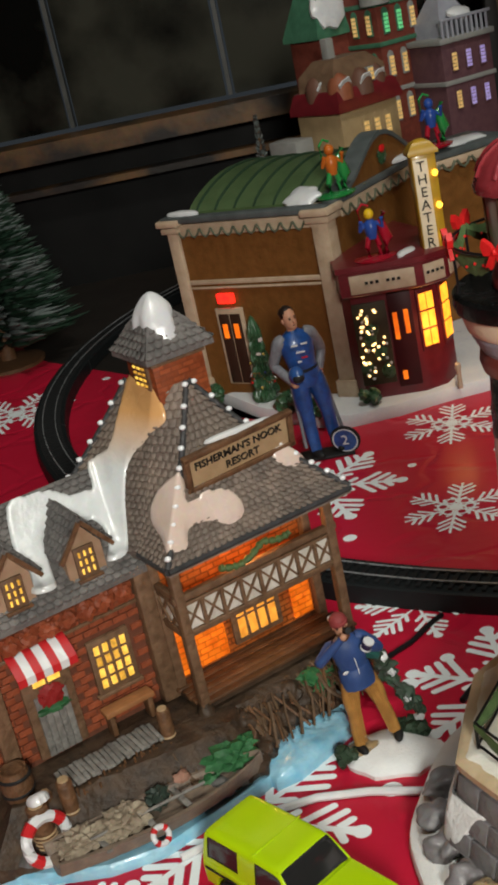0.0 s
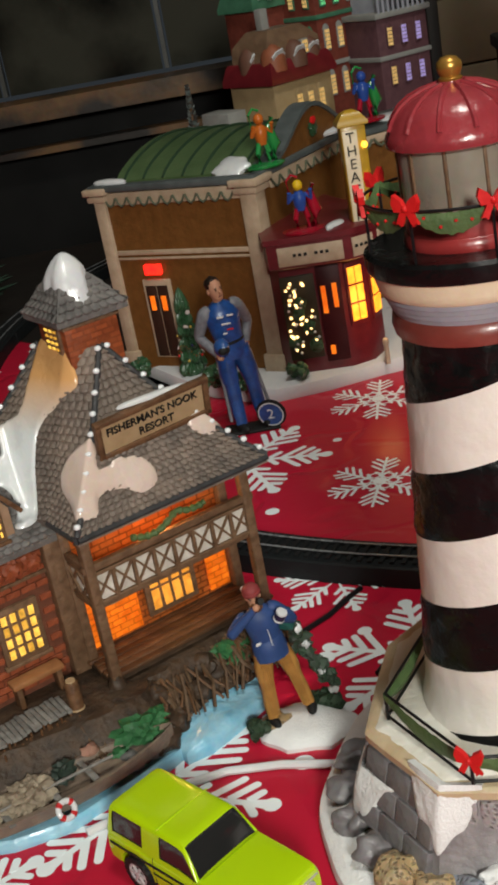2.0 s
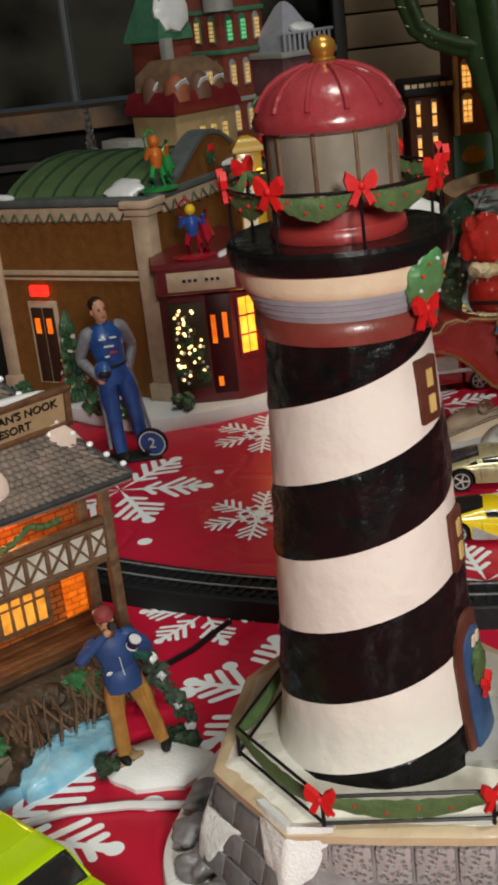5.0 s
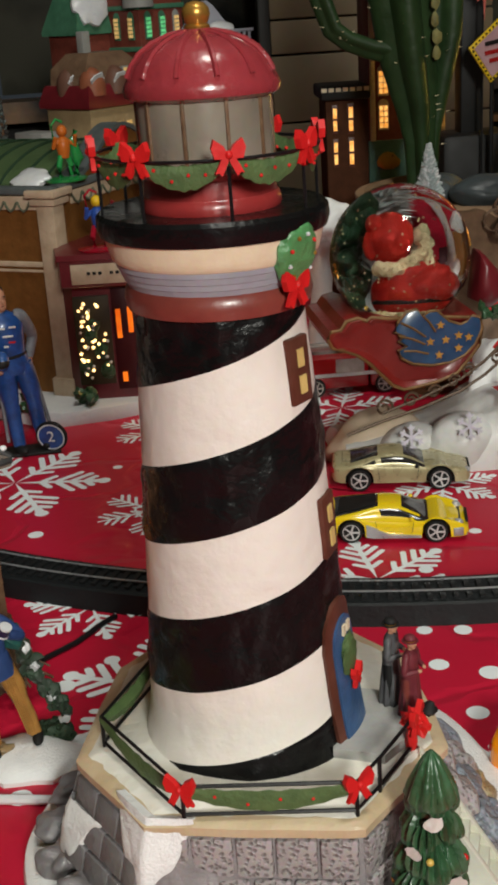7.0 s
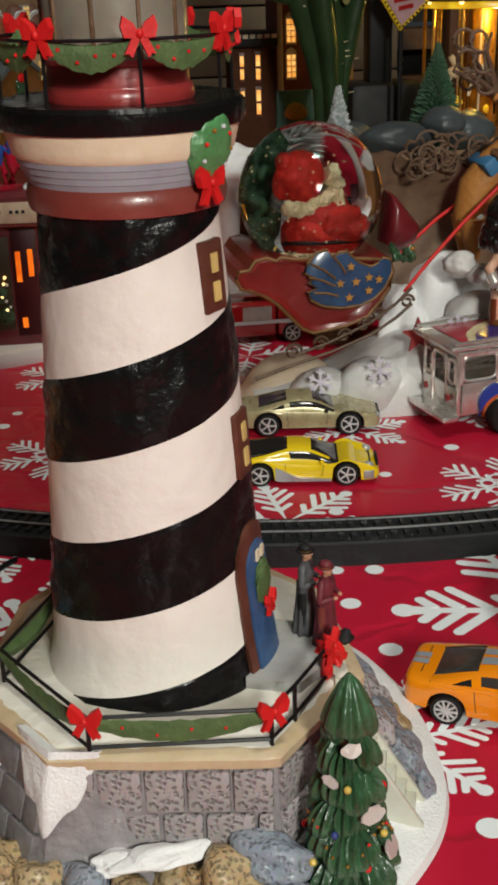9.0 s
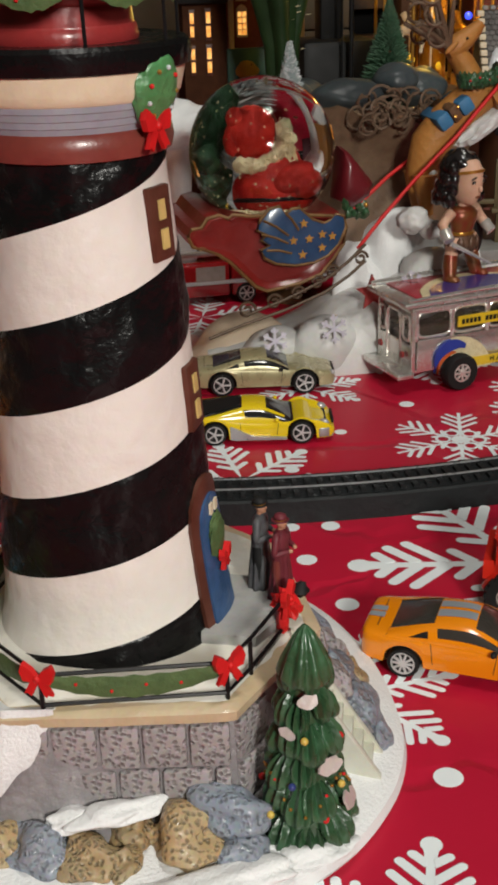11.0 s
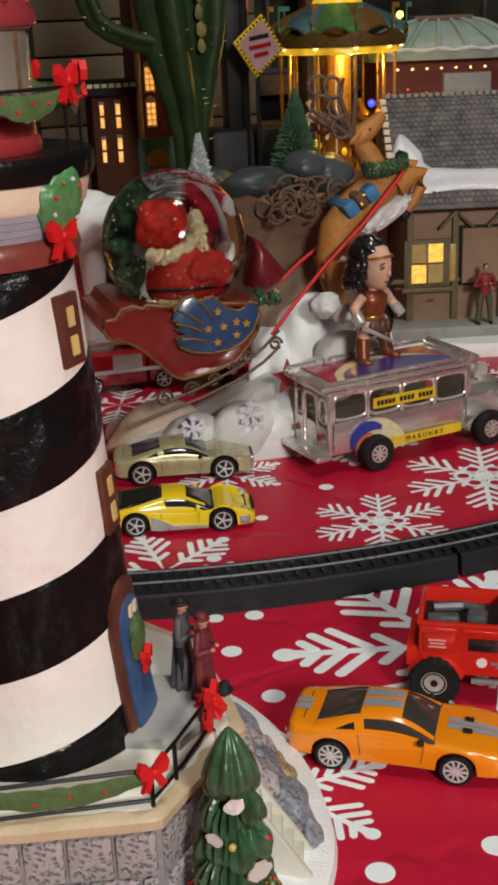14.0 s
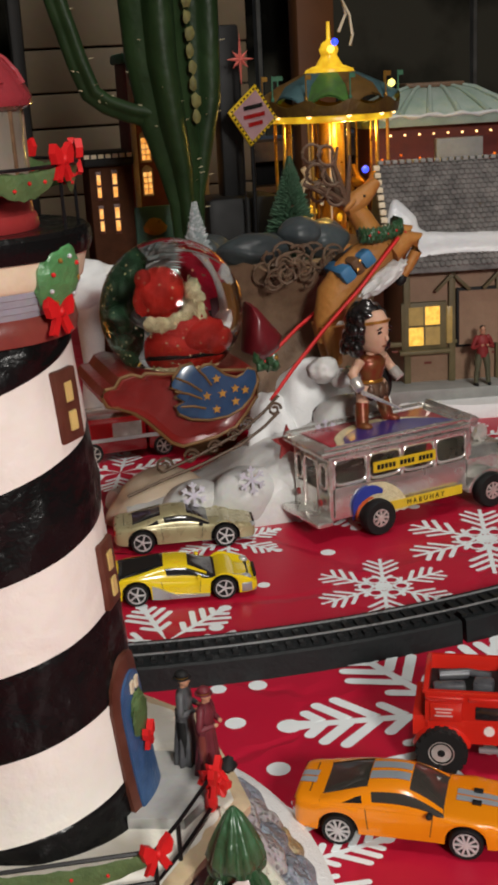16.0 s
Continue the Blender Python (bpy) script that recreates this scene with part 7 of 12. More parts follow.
for k in range(11):
    q = max(k / 10, 0.02)
    ring = []
    for i in range(40):
        a = 2 * math.pi * i / 40
        r_ = (0.0082 + 0.0034 * math.cos(a + 2.1) + 0.0014 * math.sin(3 * a + 0.6) + 0.0007 * math.sin(7 * a)) * q
        x, y = r_ * math.cos(a), r_ * math.sin(a)
        ring.append((CU + x, CVV + y, 0.1742 - 1.18 * math.hypot((x ** 4 + y ** 4) ** 0.25, 0.0034) + 0.0034 + 0.0036 * math.sqrt(1 - q * q) - 0.0024 * (k == 10)))
    rings.append(ring)
g = Geo().loft(rings[::-1])
part("snow_cap", g, SNOWGLAZE, cup, "white snow on the cupola")
cup.location.z = 0.0035
# wing roof, dormers
EV, EZ, GV, GZ = 0.0175, 0.0835, 0.0500, 0.1175
wing = part("wing_roof", Geo().loft([[(u, EV, EZ - 0.002), (u, EV, EZ), (u, GV, GZ), (u, 2 * GV - EV, EZ), (u, 2 * GV - EV, EZ - 0.002)] for u in (-0.132, 0.010)]), SHINGLEBLUE, house, "grey shingled wing roof")
slope = Vector((0, GV - EV, GZ - EZ))
nrm = Vector((0, -(GZ - EZ), GV - EV)).normalized()
joined = Geo()
for c in range(18):
    s0, s1 = c / 18, min((c + 1.25) / 18, 1)
    for k in range(39):
        u0 = -0.131 + 0.0036 * (k + (0.5 if c % 2 else 0))
        u1 = u0 + 0.0033
        if u1 > 0.004:
            continue
        a, b = Vector((0, EV, EZ)) + slope * s0, Vector((0, EV, EZ)) + slope * s1
        gg = Geo() if u0 > -0.070 and c < 12 else joined
        pillow(gg, Vector((u0, 0, 0)) + a + slope * rr.uniform(0, 0.012), Vector((u1, 0, 0)) + a + slope * rr.uniform(0, 0.012), Vector((u0, 0, 0)) + b, Vector((u1, 0, 0)) + b, nrm, 0.0013 + rr.uniform(0, 0.0004))
        if gg is not joined:
            part("shingle", gg, SHINGLEBLUE, wing, smooth=60)
tagged(part("shingle_field", joined, SHINGLEBLUE, wing, smooth=60), kind="stuff")
for du in (-0.0238, -0.0535, -0.084):
    fv = 0.0215
    d = part("dormer", Geo().loft([[(du + x, v, z) for x, z in ((-0.0078, 0.0850), (0.0078, 0.0850), (0.0078, 0.1000), (0, 0.1105), (-0.0078, 0.1000))] for v in (fv, 0.052)]), mat("dormer_tan", (0.40, 0.27, 0.18), 0.5, 0, (0.28, 0.17, 0.10), 150), house, "gabled dormer with a small lit window")
    for s in (-1, 1):
        part("dormer_roof", Geo().loft([[(du + s * x, v, z) for x, z in ((-0.0003, 0.1120), (0.0112, 0.0975), (0.0112, 0.0998), (-0.0003, 0.1146))] for v in (fv - 0.0040, 0.050)]), SHINGLEBLUE, d)
        field = Geo()
        for c in range(6):
            s0, s1 = c / 6, min((c + 1.25) / 6, 1)
            for k in range(9):
                v0 = fv - 0.0040 + 0.0034 * (k + (0.5 if c % 2 else 0))
                lo, hi = Vector((du + s * 0.0112, 0, 0.0998)), Vector((du - s * 0.0003, 0, 0.1146))
                a_, b_ = lo.lerp(hi, s0), lo.lerp(hi, s1)
                pillow(field, a_ + Vector((0, v0, 0)), a_ + Vector((0, v0 + 0.0032, 0)), b_ + Vector((0, v0, 0)), b_ + Vector((0, v0 + 0.0032, 0)), Vector((s * 0.79, 0, 0.61)), 0.0011)
        tagged(part("dormer_shingles", field, SHINGLEBLUE, d, smooth=60), kind="stuff")
        part("barge_board", Geo().box(0.0170, 0.0012, 0.0017, T(du + s * 0.0056, fv - 0.0046, 0.1054, 0, s * 51.5)), WOOD, d)
    lit_window(d, du, fv - 0.0006, 0.0948, 0.0085, 0.0125, 3, 3, seed=int(-du * 1000))
    part("window_sill", Geo().box(0.0105, 0.0028, 0.0012, T(du, fv - 0.0012, 0.0878), 0, 0.0003), WOOD, d)


def rounded(pts, n_=6):
    """A closed outline drawn smoothly through plan points."""
    out, m_ = [], len(pts)
    for i in range(m_):
        p0, p1, p2, p3 = (Vector(pts[(i + k - 1) % m_]) for k in range(4))
        for q in range(n_):
            t = q / n_
            out.append(0.5 * ((2 * p1) + (p2 - p0) * t + (2 * p0 - 5 * p1 + 4 * p2 - p3) * t * t + (3 * p1 - p0 - 3 * p2 + p3) * t ** 3))
    return out


def snow_sheet(parent, outlines, z_of, thick, m=SNOWGLAZE, label="smooth white snow on the roof", step=0.0008, edge=0.0022):
    """Snow lying on a roof inside outlines in plan that flow into one another: thin at the rim, swelling inwards."""
    loops = [rounded(p) for p in outlines]

    def depth(x, y):
        best, near = -1.0, None
        for lp in loops:
            inside, d_min, at_ = False, 1e9, None
            for p, q in zip(lp, lp[1:] + lp[:1]):
                if (p.y > y) != (q.y > y) and x < (q.x - p.x) * (y - p.y) / (q.y - p.y) + p.x:
                    inside = not inside
                ex, ey = q.x - p.x, q.y - p.y
                t = max(0.0, min(1.0, ((x - p.x) * ex + (y - p.y) * ey) / max(ex * ex + ey * ey, 1e-12)))
                cx, cy = p.x + ex * t, p.y + ey * t
                d_ = math.hypot(x - cx, y - cy)
                if d_ < d_min:
                    d_min, at_ = d_, (cx, cy)
            v = d_min if inside else -d_min
            if v > best:
                best, near = v, at_
        return best, near

    xs_ = [p.x for lp in loops for p in lp]
    ys_ = [p.y for lp in loops for p in lp]
    nx_, ny_ = int((max(xs_) - min(xs_)) / step) + 3, int((max(ys_) - min(ys_)) / step) + 3
    ox, oy = min(xs_) - step, min(ys_) - step
    field = {(i, j): depth(ox + i * step, oy + j * step) for i in range(nx_) for j in range(ny_)}
    g_, index = Geo(), {}

    def vert(i, j):
        if (i, j) not in index:
            x, y = ox + i * step, oy + j * step
            d_, near = field[i, j]
            if d_ <= 0:
                x, y, h_ = near[0], near[1], 0.0020
            else:
                k_ = min(d_ / edge, 1.0)
                h_ = 0.0030 + thick * math.sqrt(1 - (1 - k_) ** 2) + 0.0004 * noise.noise(Vector((x * 130, y * 130, thick * 900)))
            # the snow bridges valleys: the mean of the roof round about, never below it
            z = max(z_of(x, y), sum(z_of(x + a_ * 0.002, y + b_ * 0.002) for a_, b_ in ((1, 0), (-1, 0), (0, 1), (0, -1))) / 4)
            index[i, j] = len(g_.v)
            g_.v.append((x, y, z + h_))
        return index[i, j]

    for i in range(nx_ - 1):
        for j in range(ny_ - 1):
            cell = ((i, j), (i + 1, j), (i + 1, j + 1), (i, j + 1))
            if any(field[c_][0] > 0 for c_ in cell):
                ids = [vert(*c_) for c_ in cell]
                g_.f.append(tuple(ids))
                g_.m.append(0)
    return part("snow", g_, m, parent, label, 80)


def wing_z(u, v):
    return EZ + (GZ - EZ) * (v - EV) / (GV - EV) if v < GV else GZ - (GZ - EZ) * (v - GV) / (GV - EV)


def hip_z(u, v):
    # height of the hipped roof over a place in plan
    hit = HIPTREE.ray_cast(Vector((u, v, 1.0)), Vector((0, 0, -1)))[0]
    return hit.z if hit else RZ0


def both_z(u, v):
    return max(wing_z(u, v), hip_z(u, v))


RIVERSNOW = mat("pale_blue_snow_amber_lit", (0.70, 0.74, 0.76), 0.25, 0, (0.52, 0.52, 0.50), 45, 0.8, 0.4, 200, coat=0.4)
# amber light from the lit cupola, painted into the snow colour by height
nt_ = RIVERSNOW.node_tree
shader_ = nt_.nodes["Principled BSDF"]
geo_, sep_, span_, lit_tint_ = (nt_.nodes.new(k_) for k_ in ("ShaderNodeNewGeometry", "ShaderNodeSeparateXYZ", "ShaderNodeMapRange", "ShaderNodeMixRGB"))
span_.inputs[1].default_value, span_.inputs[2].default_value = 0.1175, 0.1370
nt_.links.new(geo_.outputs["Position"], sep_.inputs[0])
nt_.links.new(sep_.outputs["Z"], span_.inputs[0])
nt_.links.new(span_.outputs[0], lit_tint_.inputs[0])
nt_.links.new(shader_.inputs["Base Color"].links[0].from_socket, lit_tint_.inputs[1])
lit_tint_.inputs[2].default_value = (0.66, 0.36, 0.14, 1)
nt_.links.new(lit_tint_.outputs[0], shader_.inputs["Base Color"])
BLUSHSNOW = mat("pinkish_roof_snow", (0.66, 0.56, 0.51), 0.25, 0, (0.60, 0.45, 0.36), 50, 0.8, 0.4, 200, coat=0.4)
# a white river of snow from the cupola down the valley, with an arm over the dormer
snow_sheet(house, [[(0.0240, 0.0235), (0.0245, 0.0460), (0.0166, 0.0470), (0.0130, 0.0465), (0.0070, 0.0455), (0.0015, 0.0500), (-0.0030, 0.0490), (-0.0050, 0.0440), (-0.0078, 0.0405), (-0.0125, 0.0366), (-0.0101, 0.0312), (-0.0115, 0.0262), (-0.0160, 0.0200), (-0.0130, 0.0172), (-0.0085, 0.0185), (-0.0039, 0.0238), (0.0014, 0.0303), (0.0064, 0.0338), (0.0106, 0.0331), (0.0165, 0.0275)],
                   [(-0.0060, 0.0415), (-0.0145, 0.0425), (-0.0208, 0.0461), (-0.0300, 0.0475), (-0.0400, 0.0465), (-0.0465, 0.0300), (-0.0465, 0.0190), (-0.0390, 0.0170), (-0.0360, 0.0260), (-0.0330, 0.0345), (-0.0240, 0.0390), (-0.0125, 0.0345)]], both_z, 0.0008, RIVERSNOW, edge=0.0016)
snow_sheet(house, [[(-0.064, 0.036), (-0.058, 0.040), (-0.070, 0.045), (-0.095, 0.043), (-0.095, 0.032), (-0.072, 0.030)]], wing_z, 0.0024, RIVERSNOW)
snow_sheet(house, [[(0.0151, 0.0107), (0.0178, 0.0084), (0.0150, 0.0045), (0.0178, 0.0039), (0.0243, 0.0042), (0.0320, 0.0030), (0.0355, 0.0005), (0.0340, -0.0022), (0.0269, -0.0030), (0.0205, -0.0007), (0.0112, -0.0004), (0.0069, -0.0038), (0.0005, -0.0030), (-0.0005, -0.0010), (0.0017, 0.0055), (0.0040, 0.0160), (0.0091, 0.0161)]], hip_z, 0.0014, BLUSHSNOW)
snow_sheet(house, [[(0.0559, 0.0057), (0.0640, 0.0075), (0.0705, 0.0060), (0.0654, 0.0023), (0.0597, 0.0028)]], hip_z, 0.0012, BLUSHSNOW)
# name board on the roof
BOARD_AT = T(0.0422, 0.0062, 0.1180, 10, -2.0)
sg = part("name_board", Geo().box(0.0490, 0.0018, 0.0152, BOARD_AT, 0, 0.0006), WOOD, house, "brown framed name board on the roof")
part("board_face", Geo().box(0.0448, 0.0006, 0.0116, BOARD_AT @ T(0, -0.0009, 0)), BOARDTAN, sg)
for dz in (-0.0068, 0.0068):
    part("board_frame", Geo().box(0.0504, 0.0030, 0.0022, BOARD_AT @ T(0, -0.0008, dz), 0, 0.0005), WOOD, sg)
for dx in (-0.0238, 0.0238):
    part("board_frame", Geo().box(0.0024, 0.0030, 0.0152, BOARD_AT @ T(dx, -0.0008, 0), 0, 0.0005), WOOD, sg)
lettering("FISHERMAN'S NOOK", 0.00435, BOARD_AT @ T(-0.0006, -0.0015, 0.0024), INK, sg, bold=0.00010)
lettering("RESORT", 0.00435, BOARD_AT @ T(0.0006, -0.0015, -0.0026), INK, sg, bold=0.00010)
for u in (0.0215, 0.0655):
    part("board_strut", Geo().box(0.0024, 0.0026, 0.0150, T(u, 0.0084, 0.1130), 0, 0.0005), WOOD, sg)
snow_patch(((0.0437, 0.0062, 0.1262), (0.014, 0, -0.0004), (0, 0.0018, 0)), SNOWGLAZE, sg, seed=11, thick=0.001)


# ---- theatre ----
BROWNWALL = mat("brown_theatre_wall", (0.20, 0.085, 0.022), 0.45, 0, (0.12, 0.05, 0.012), 140, 0.6, 0.5, 330)
PILLAR = mat("pale_stone_paint", (0.55, 0.43, 0.31), 0.5, 0, (0.40, 0.29, 0.19), 120, 0.6, 0.4, 330)
ROOFGREEN = mat("green_barrel_roof", (0.085, 0.135, 0.055), 0.4, 0, (0.05, 0.085, 0.034), 50, 0.6, 0.4, 250, coat=0.2)
COPING = mat("slate_coping", (0.10, 0.115, 0.115), 0.45, 0, (0.06, 0.07, 0.07), 120)
MAROON = mat("maroon_paint", (0.16, 0.012, 0.018), 0.35, 0, (0.10, 0.008, 0.012), 120, coat=0.2)
THX, THY, TT = 0.034, 0.742, 50.0
th = thing("theatre", "ceramic brown theatre with green barrel roof and lit marquee", "ceramic theatre", (THX, THY, 0), TT)
# own plan: x along the front, y back along the side wall


def TH(x, y):
    t = radians(TT)
    dx, dy = x - THX, y - THY
    return dx * math.cos(t) + dy * math.sin(t), -dx * math.sin(t) + dy * math.cos(t)


DEPTH, LEN, TZ = 0.136, 0.195, 0.131
foot = [TH(*p) for p in ((-0.075, 0.862), (-0.030, 0.786), (-0.012, 0.768), (0.010, 0.748), (0.030, 0.738), (0.062, 0.742), (0.099, 0.753), (0.125, 0.758), (0.150, 0.790), (0.175, 0.87))] + [(0.2, 0.14), (-0.008, 0.142)]
g = Geo().loft([[(x, y, z) for x, y in inset(foot, k, 0.08, 0.06)] for k, z in ((1.0, 0), (1.005, 0.004), (0.99, 0.0085), (0.96, 0.0100), (0.5, 0.0102))])
part("snow_base", g, SNOWGLAZE, th, "white glazed snow base")
part("body", Geo().box(LEN, DEPTH, TZ - 0.008, T(LEN / 2, DEPTH / 2, 0.008 + (TZ - 0.008) / 2)), BROWNWALL, th, "brown plastered theatre walls")


def pilaster(x, y, w, d, h=0.124):
    g = Geo().box(w, d, h, T(x, y, 0.008 + h / 2), 0, 0.0010)
    p = part("pilaster", g, PILLAR, th, "pale stone pilaster")
    part("capital", Geo().box(w + 0.006, d + 0.006, 0.0040, T(x, y, 0.128), 0, 0.0010), PILLAR, p)
    part("capital", Geo().box(w + 0.010, d + 0.010, 0.0045, T(x, y, 0.1330), 0, 0.0010), PILLAR, p)
    part("plinth", Geo().box(w + 0.004, d + 0.004, 0.012, T(x, y, 0.015), 0, 0.0008), PILLAR, p)


pilaster(0.003, 0.003, 0.0125, 0.0135)
pilaster(0.001, DEPTH - 0.002, 0.008, 0.010)
for zc, t_, o in ((0.0905, 0.0030, 0.0014), (0.0865, 0.0016, 0.0008)):
    part("string_course", Geo().box(0.0016 + o, DEPTH - 0.016, t_, T(-0.0004, DEPTH / 2, zc), 0, 0.0004), PILLAR, th)
# cornice with scalloped garland under it
part("cornice", Geo().box(0.0090, DEPTH + 0.010, 0.0045, T(-0.0005, DEPTH / 2, 0.1345), 0, 0.0010), COPING, th)
part("cornice", Geo().box(LEN, 0.0090, 0.0045, T(LEN / 2, -0.0005, 0.1345), 0, 0.0010), COPING, th)
part("frieze", Geo().box(0.0036, DEPTH - 0.016, 0.0082, T(-0.0004, DEPTH / 2, 0.1272), 0, 0.0006), PILLAR, th)
part("frieze", Geo().box(LEN - 0.02, 0.0036, 0.0082, T(LEN / 2 + 0.012, -0.0004, 0.1272), 0, 0.0006), PILLAR, th)
n = 11
for k in range(n):
    y = 0.014 + (DEPTH - 0.022) * (k + 0.5) / n
    part("swag", Geo().tube([(-0.0030, y - 0.0050, 0.1280), (-0.0036, y - 0.0025, 0.1240), (-0.0038, y, 0.1226), (-0.0036, y + 0.0025, 0.1240), (-0.0030, y + 0.0050, 0.1280)], 0.0008, 6), mat("garland_olive", (0.12, 0.13, 0.085), 0.5) if k == 0 else bpy.data.materials["garland_olive"], th)
for k in range(13):
    x = 0.020 + (LEN - 0.03) * (k + 0.5) / 13
    part("swag", Geo().tube([(x - 0.0060, -0.0030, 0.1290), (x - 0.003, -0.0036, 0.1248), (x, -0.0038, 0.1232), (x + 0.003, -0.0036, 0.1248), (x + 0.0060, -0.0030, 0.1290)], 0.0008, 6), bpy.data.materials["garland_olive"], th)
# barrel roof: arch across the front, running back
AX0, AX1, RISEZ = 0.019, 0.150, 0.0175


def arch(k, extra=0.0):
    x = AX0 + (AX1 - AX0) * k
    return x, 0.1350 + (RISEZ + extra) * math.sin(math.pi * k) ** 0.75


rows = []
for k in range(25):
    x, z = arch(k / 24)
    rows.append([(x, 0.010, z), (x, DEPTH - 0.004, z), (x, DEPTH - 0.004, 0.130), (x, 0.010, 0.130)])
part("barrel_roof", Geo().loft(rows), ROOFGREEN, th, "dark green ribbed barrel roof")
for j in range(7):
    y = 0.018 + (DEPTH - 0.030) * j / 6
    part("roof_rib", Geo().tube([(*arch(k / 24, 0.0006)[:1], y, arch(k / 24, 0.0006)[1]) for k in range(25)], 0.0011, 6), mat("rib_green", (0.028, 0.055, 0.030), 0.4) if j == 0 else bpy.data.materials["rib_green"], th)
rows = []
for k in range(25):
    t = k / 24
    x = 0.022 + 0.130 * t
    z = 0.1365 + 0.0245 * max(0, math.sin(math.pi * t)) ** 2.0
    rows.append([(x, -0.0030, z), (x, 0.0090, z), (x, 0.0090, 0.130), (x, -0.0010, 0.130)])
part("parapet", Geo().loft(rows), BROWNWALL, th, "wavy brown parapet")
rows = []
for k in range(25):
    t = k / 24
    x = 0.022 + 0.130 * t
    z = 0.1365 + 0.0245 * max(0, math.sin(math.pi * t)) ** 2.0
    rows.append([(x, -0.0050, z), (x, 0.0110, z), (x, 0.0110, z + 0.0030), (x, -0.0050, z + 0.0030)])
part("parapet_coping", Geo().loft(rows), COPING, th, "slate coping of the parapet")
part("parapet_wreath", Geo().ball(0.0060, 0.0016, 0.0056, T(0.086, -0.0040, 0.1480), 0, 3, 0.5, 120), DARKGREEN, th)
part("parapet_bow", Geo().ball(0.0034, 0.0016, 0.0026, T(0.084, -0.0058, 0.1525), 0, 2, 0.4, 90), BRIGHTRED, th)
snow_patch(((0.0175, 0.026, 0.1385), (0.009, -0.004, 0.0045), (0.002, 0.014, 0.001)), SNOWGLAZE, th, seed=21, thick=0.0025)
snow_patch(((0.002, DEPTH - 0.012, 0.1375), (0.004, 0.0, 0.0), (0, 0.014, 0)), SNOWGLAZE, th, seed=22, thick=0.002)
snow_patch(((0.120, -0.002, 0.1390), (0.016, 0, 0), (0, 0.005, 0)), SNOWGLAZE, th, seed=23, thick=0.002)
# side door and exit lamp
d = part("side_door", Geo().box(0.0026, 0.0250, 0.0550, T(-0.0008, 0.0975, 0.0445), 0, 0.0006), PILLAR, th, "dark double exit door in pale frame")
for s in (-1, 1):
    part("door_leaf", Geo().box(0.0012, 0.0095, 0.0500, T(-0.0022, 0.0975 + s * 0.0052, 0.0430), 0, 0.0003), mat("dark_door_brown", (0.045, 0.022, 0.014), 0.4) if s < 0 else bpy.data.materials["dark_door_brown"], d)
    part("pane", Geo().box(0.0006, 0.0042, 0.0100, T(-0.0031, 0.0975 + s * 0.0052, 0.0560)), LITORANGE, d)
part("exit_lamp", Geo().box(0.0034, 0.0150, 0.0070, T(-0.0020, 0.0975, 0.0790), 0, 0.0008), glow("red_exit_glow", (1.0, 0.02, 0.01), 2.2, (0.9, 0.01, 0.01)), th, "glowing red exit lamp")


def shrub(parent, x, y, z, r, m=DARKGREEN, seed=1, label="dark green shrub"):
    g = Geo()
    r_ = random.Random(seed)
    for k in range(14):
        g.ball(r * 0.45, r * 0.45, r * 0.42, T(x + r_.uniform(-0.6, 0.6) * r, y + r_.uniform(-0.6, 0.6) * r, z + r * (0.35 + r_.uniform(-0.1, 0.75))), 0, 2, 0.8, 90, seed * 17 + k)
    return part("shrub", g, m, parent, label)


shrub(th, -0.006, 0.118, 0.0095, 0.0085, seed=2)
shrub(th, -0.010, 0.046, 0.0095, 0.0090, seed=3)
shrub(th, -0.012, 0.020, 0.0095, 0.0085, seed=4)
glazed_tree(th, -0.0100, 0.0720, 0.009, 0.0600, 0.0105, 9)
# lobby and marquee at the corner, turned to the cloth
LOB = [TH(*p) for p in ((0.044, 0.757), (0.083, 0.7535), (0.0985, 0.7600), (0.108, 0.776))] + [(0.112, 0.031), (0.024, 0.016)]
part("lobby", Geo().prism(LOB, 0.008, 0.0860), MAROON, th, "maroon lobby walls")
MAR = [TH(*p) for p in ((0.0385, 0.7440), (0.0890, 0.7370), (0.1065, 0.7450), (0.118, 0.768))] + [(0.118, 0.031), (0.024, 0.016)]
mq = part("marquee", Geo().loft([[(x, y, z) for x, y in inset(MAR, k, 0.06, -0.02)] for k, z in ((0.97, 0.0840), (1.0, 0.0850), (1.0, 0.1000), (1.03, 0.1005), (1.03, 0.1040), (0.9, 0.1055))]), MAROON, th, "maroon marquee with cream name panels")


def along(p, q, z, w, h, lift, m, name, parent, k=0.5):
    """A flat panel on the upright face between two plan points."""
    a, b = Vector((*p, 0)), Vector((*q, 0))
    d_ = (b - a).normalized()
    o = Vector((d_.y, -d_.x, 0))
    c = a.lerp(b, k) + o * lift
    return part(name, Geo().box(w, 0.0012, h, Matrix.Translation((c.x, c.y, z)) @ Matrix.Rotation(math.atan2(d_.y, d_.x), 4, "Z"), 0, 0.0002), m, parent), Matrix.Translation((c.x + o.x * 0.0008, c.y + o.y * 0.0008, z)) @ Matrix.Rotation(math.atan2(d_.y, d_.x), 4, "Z")


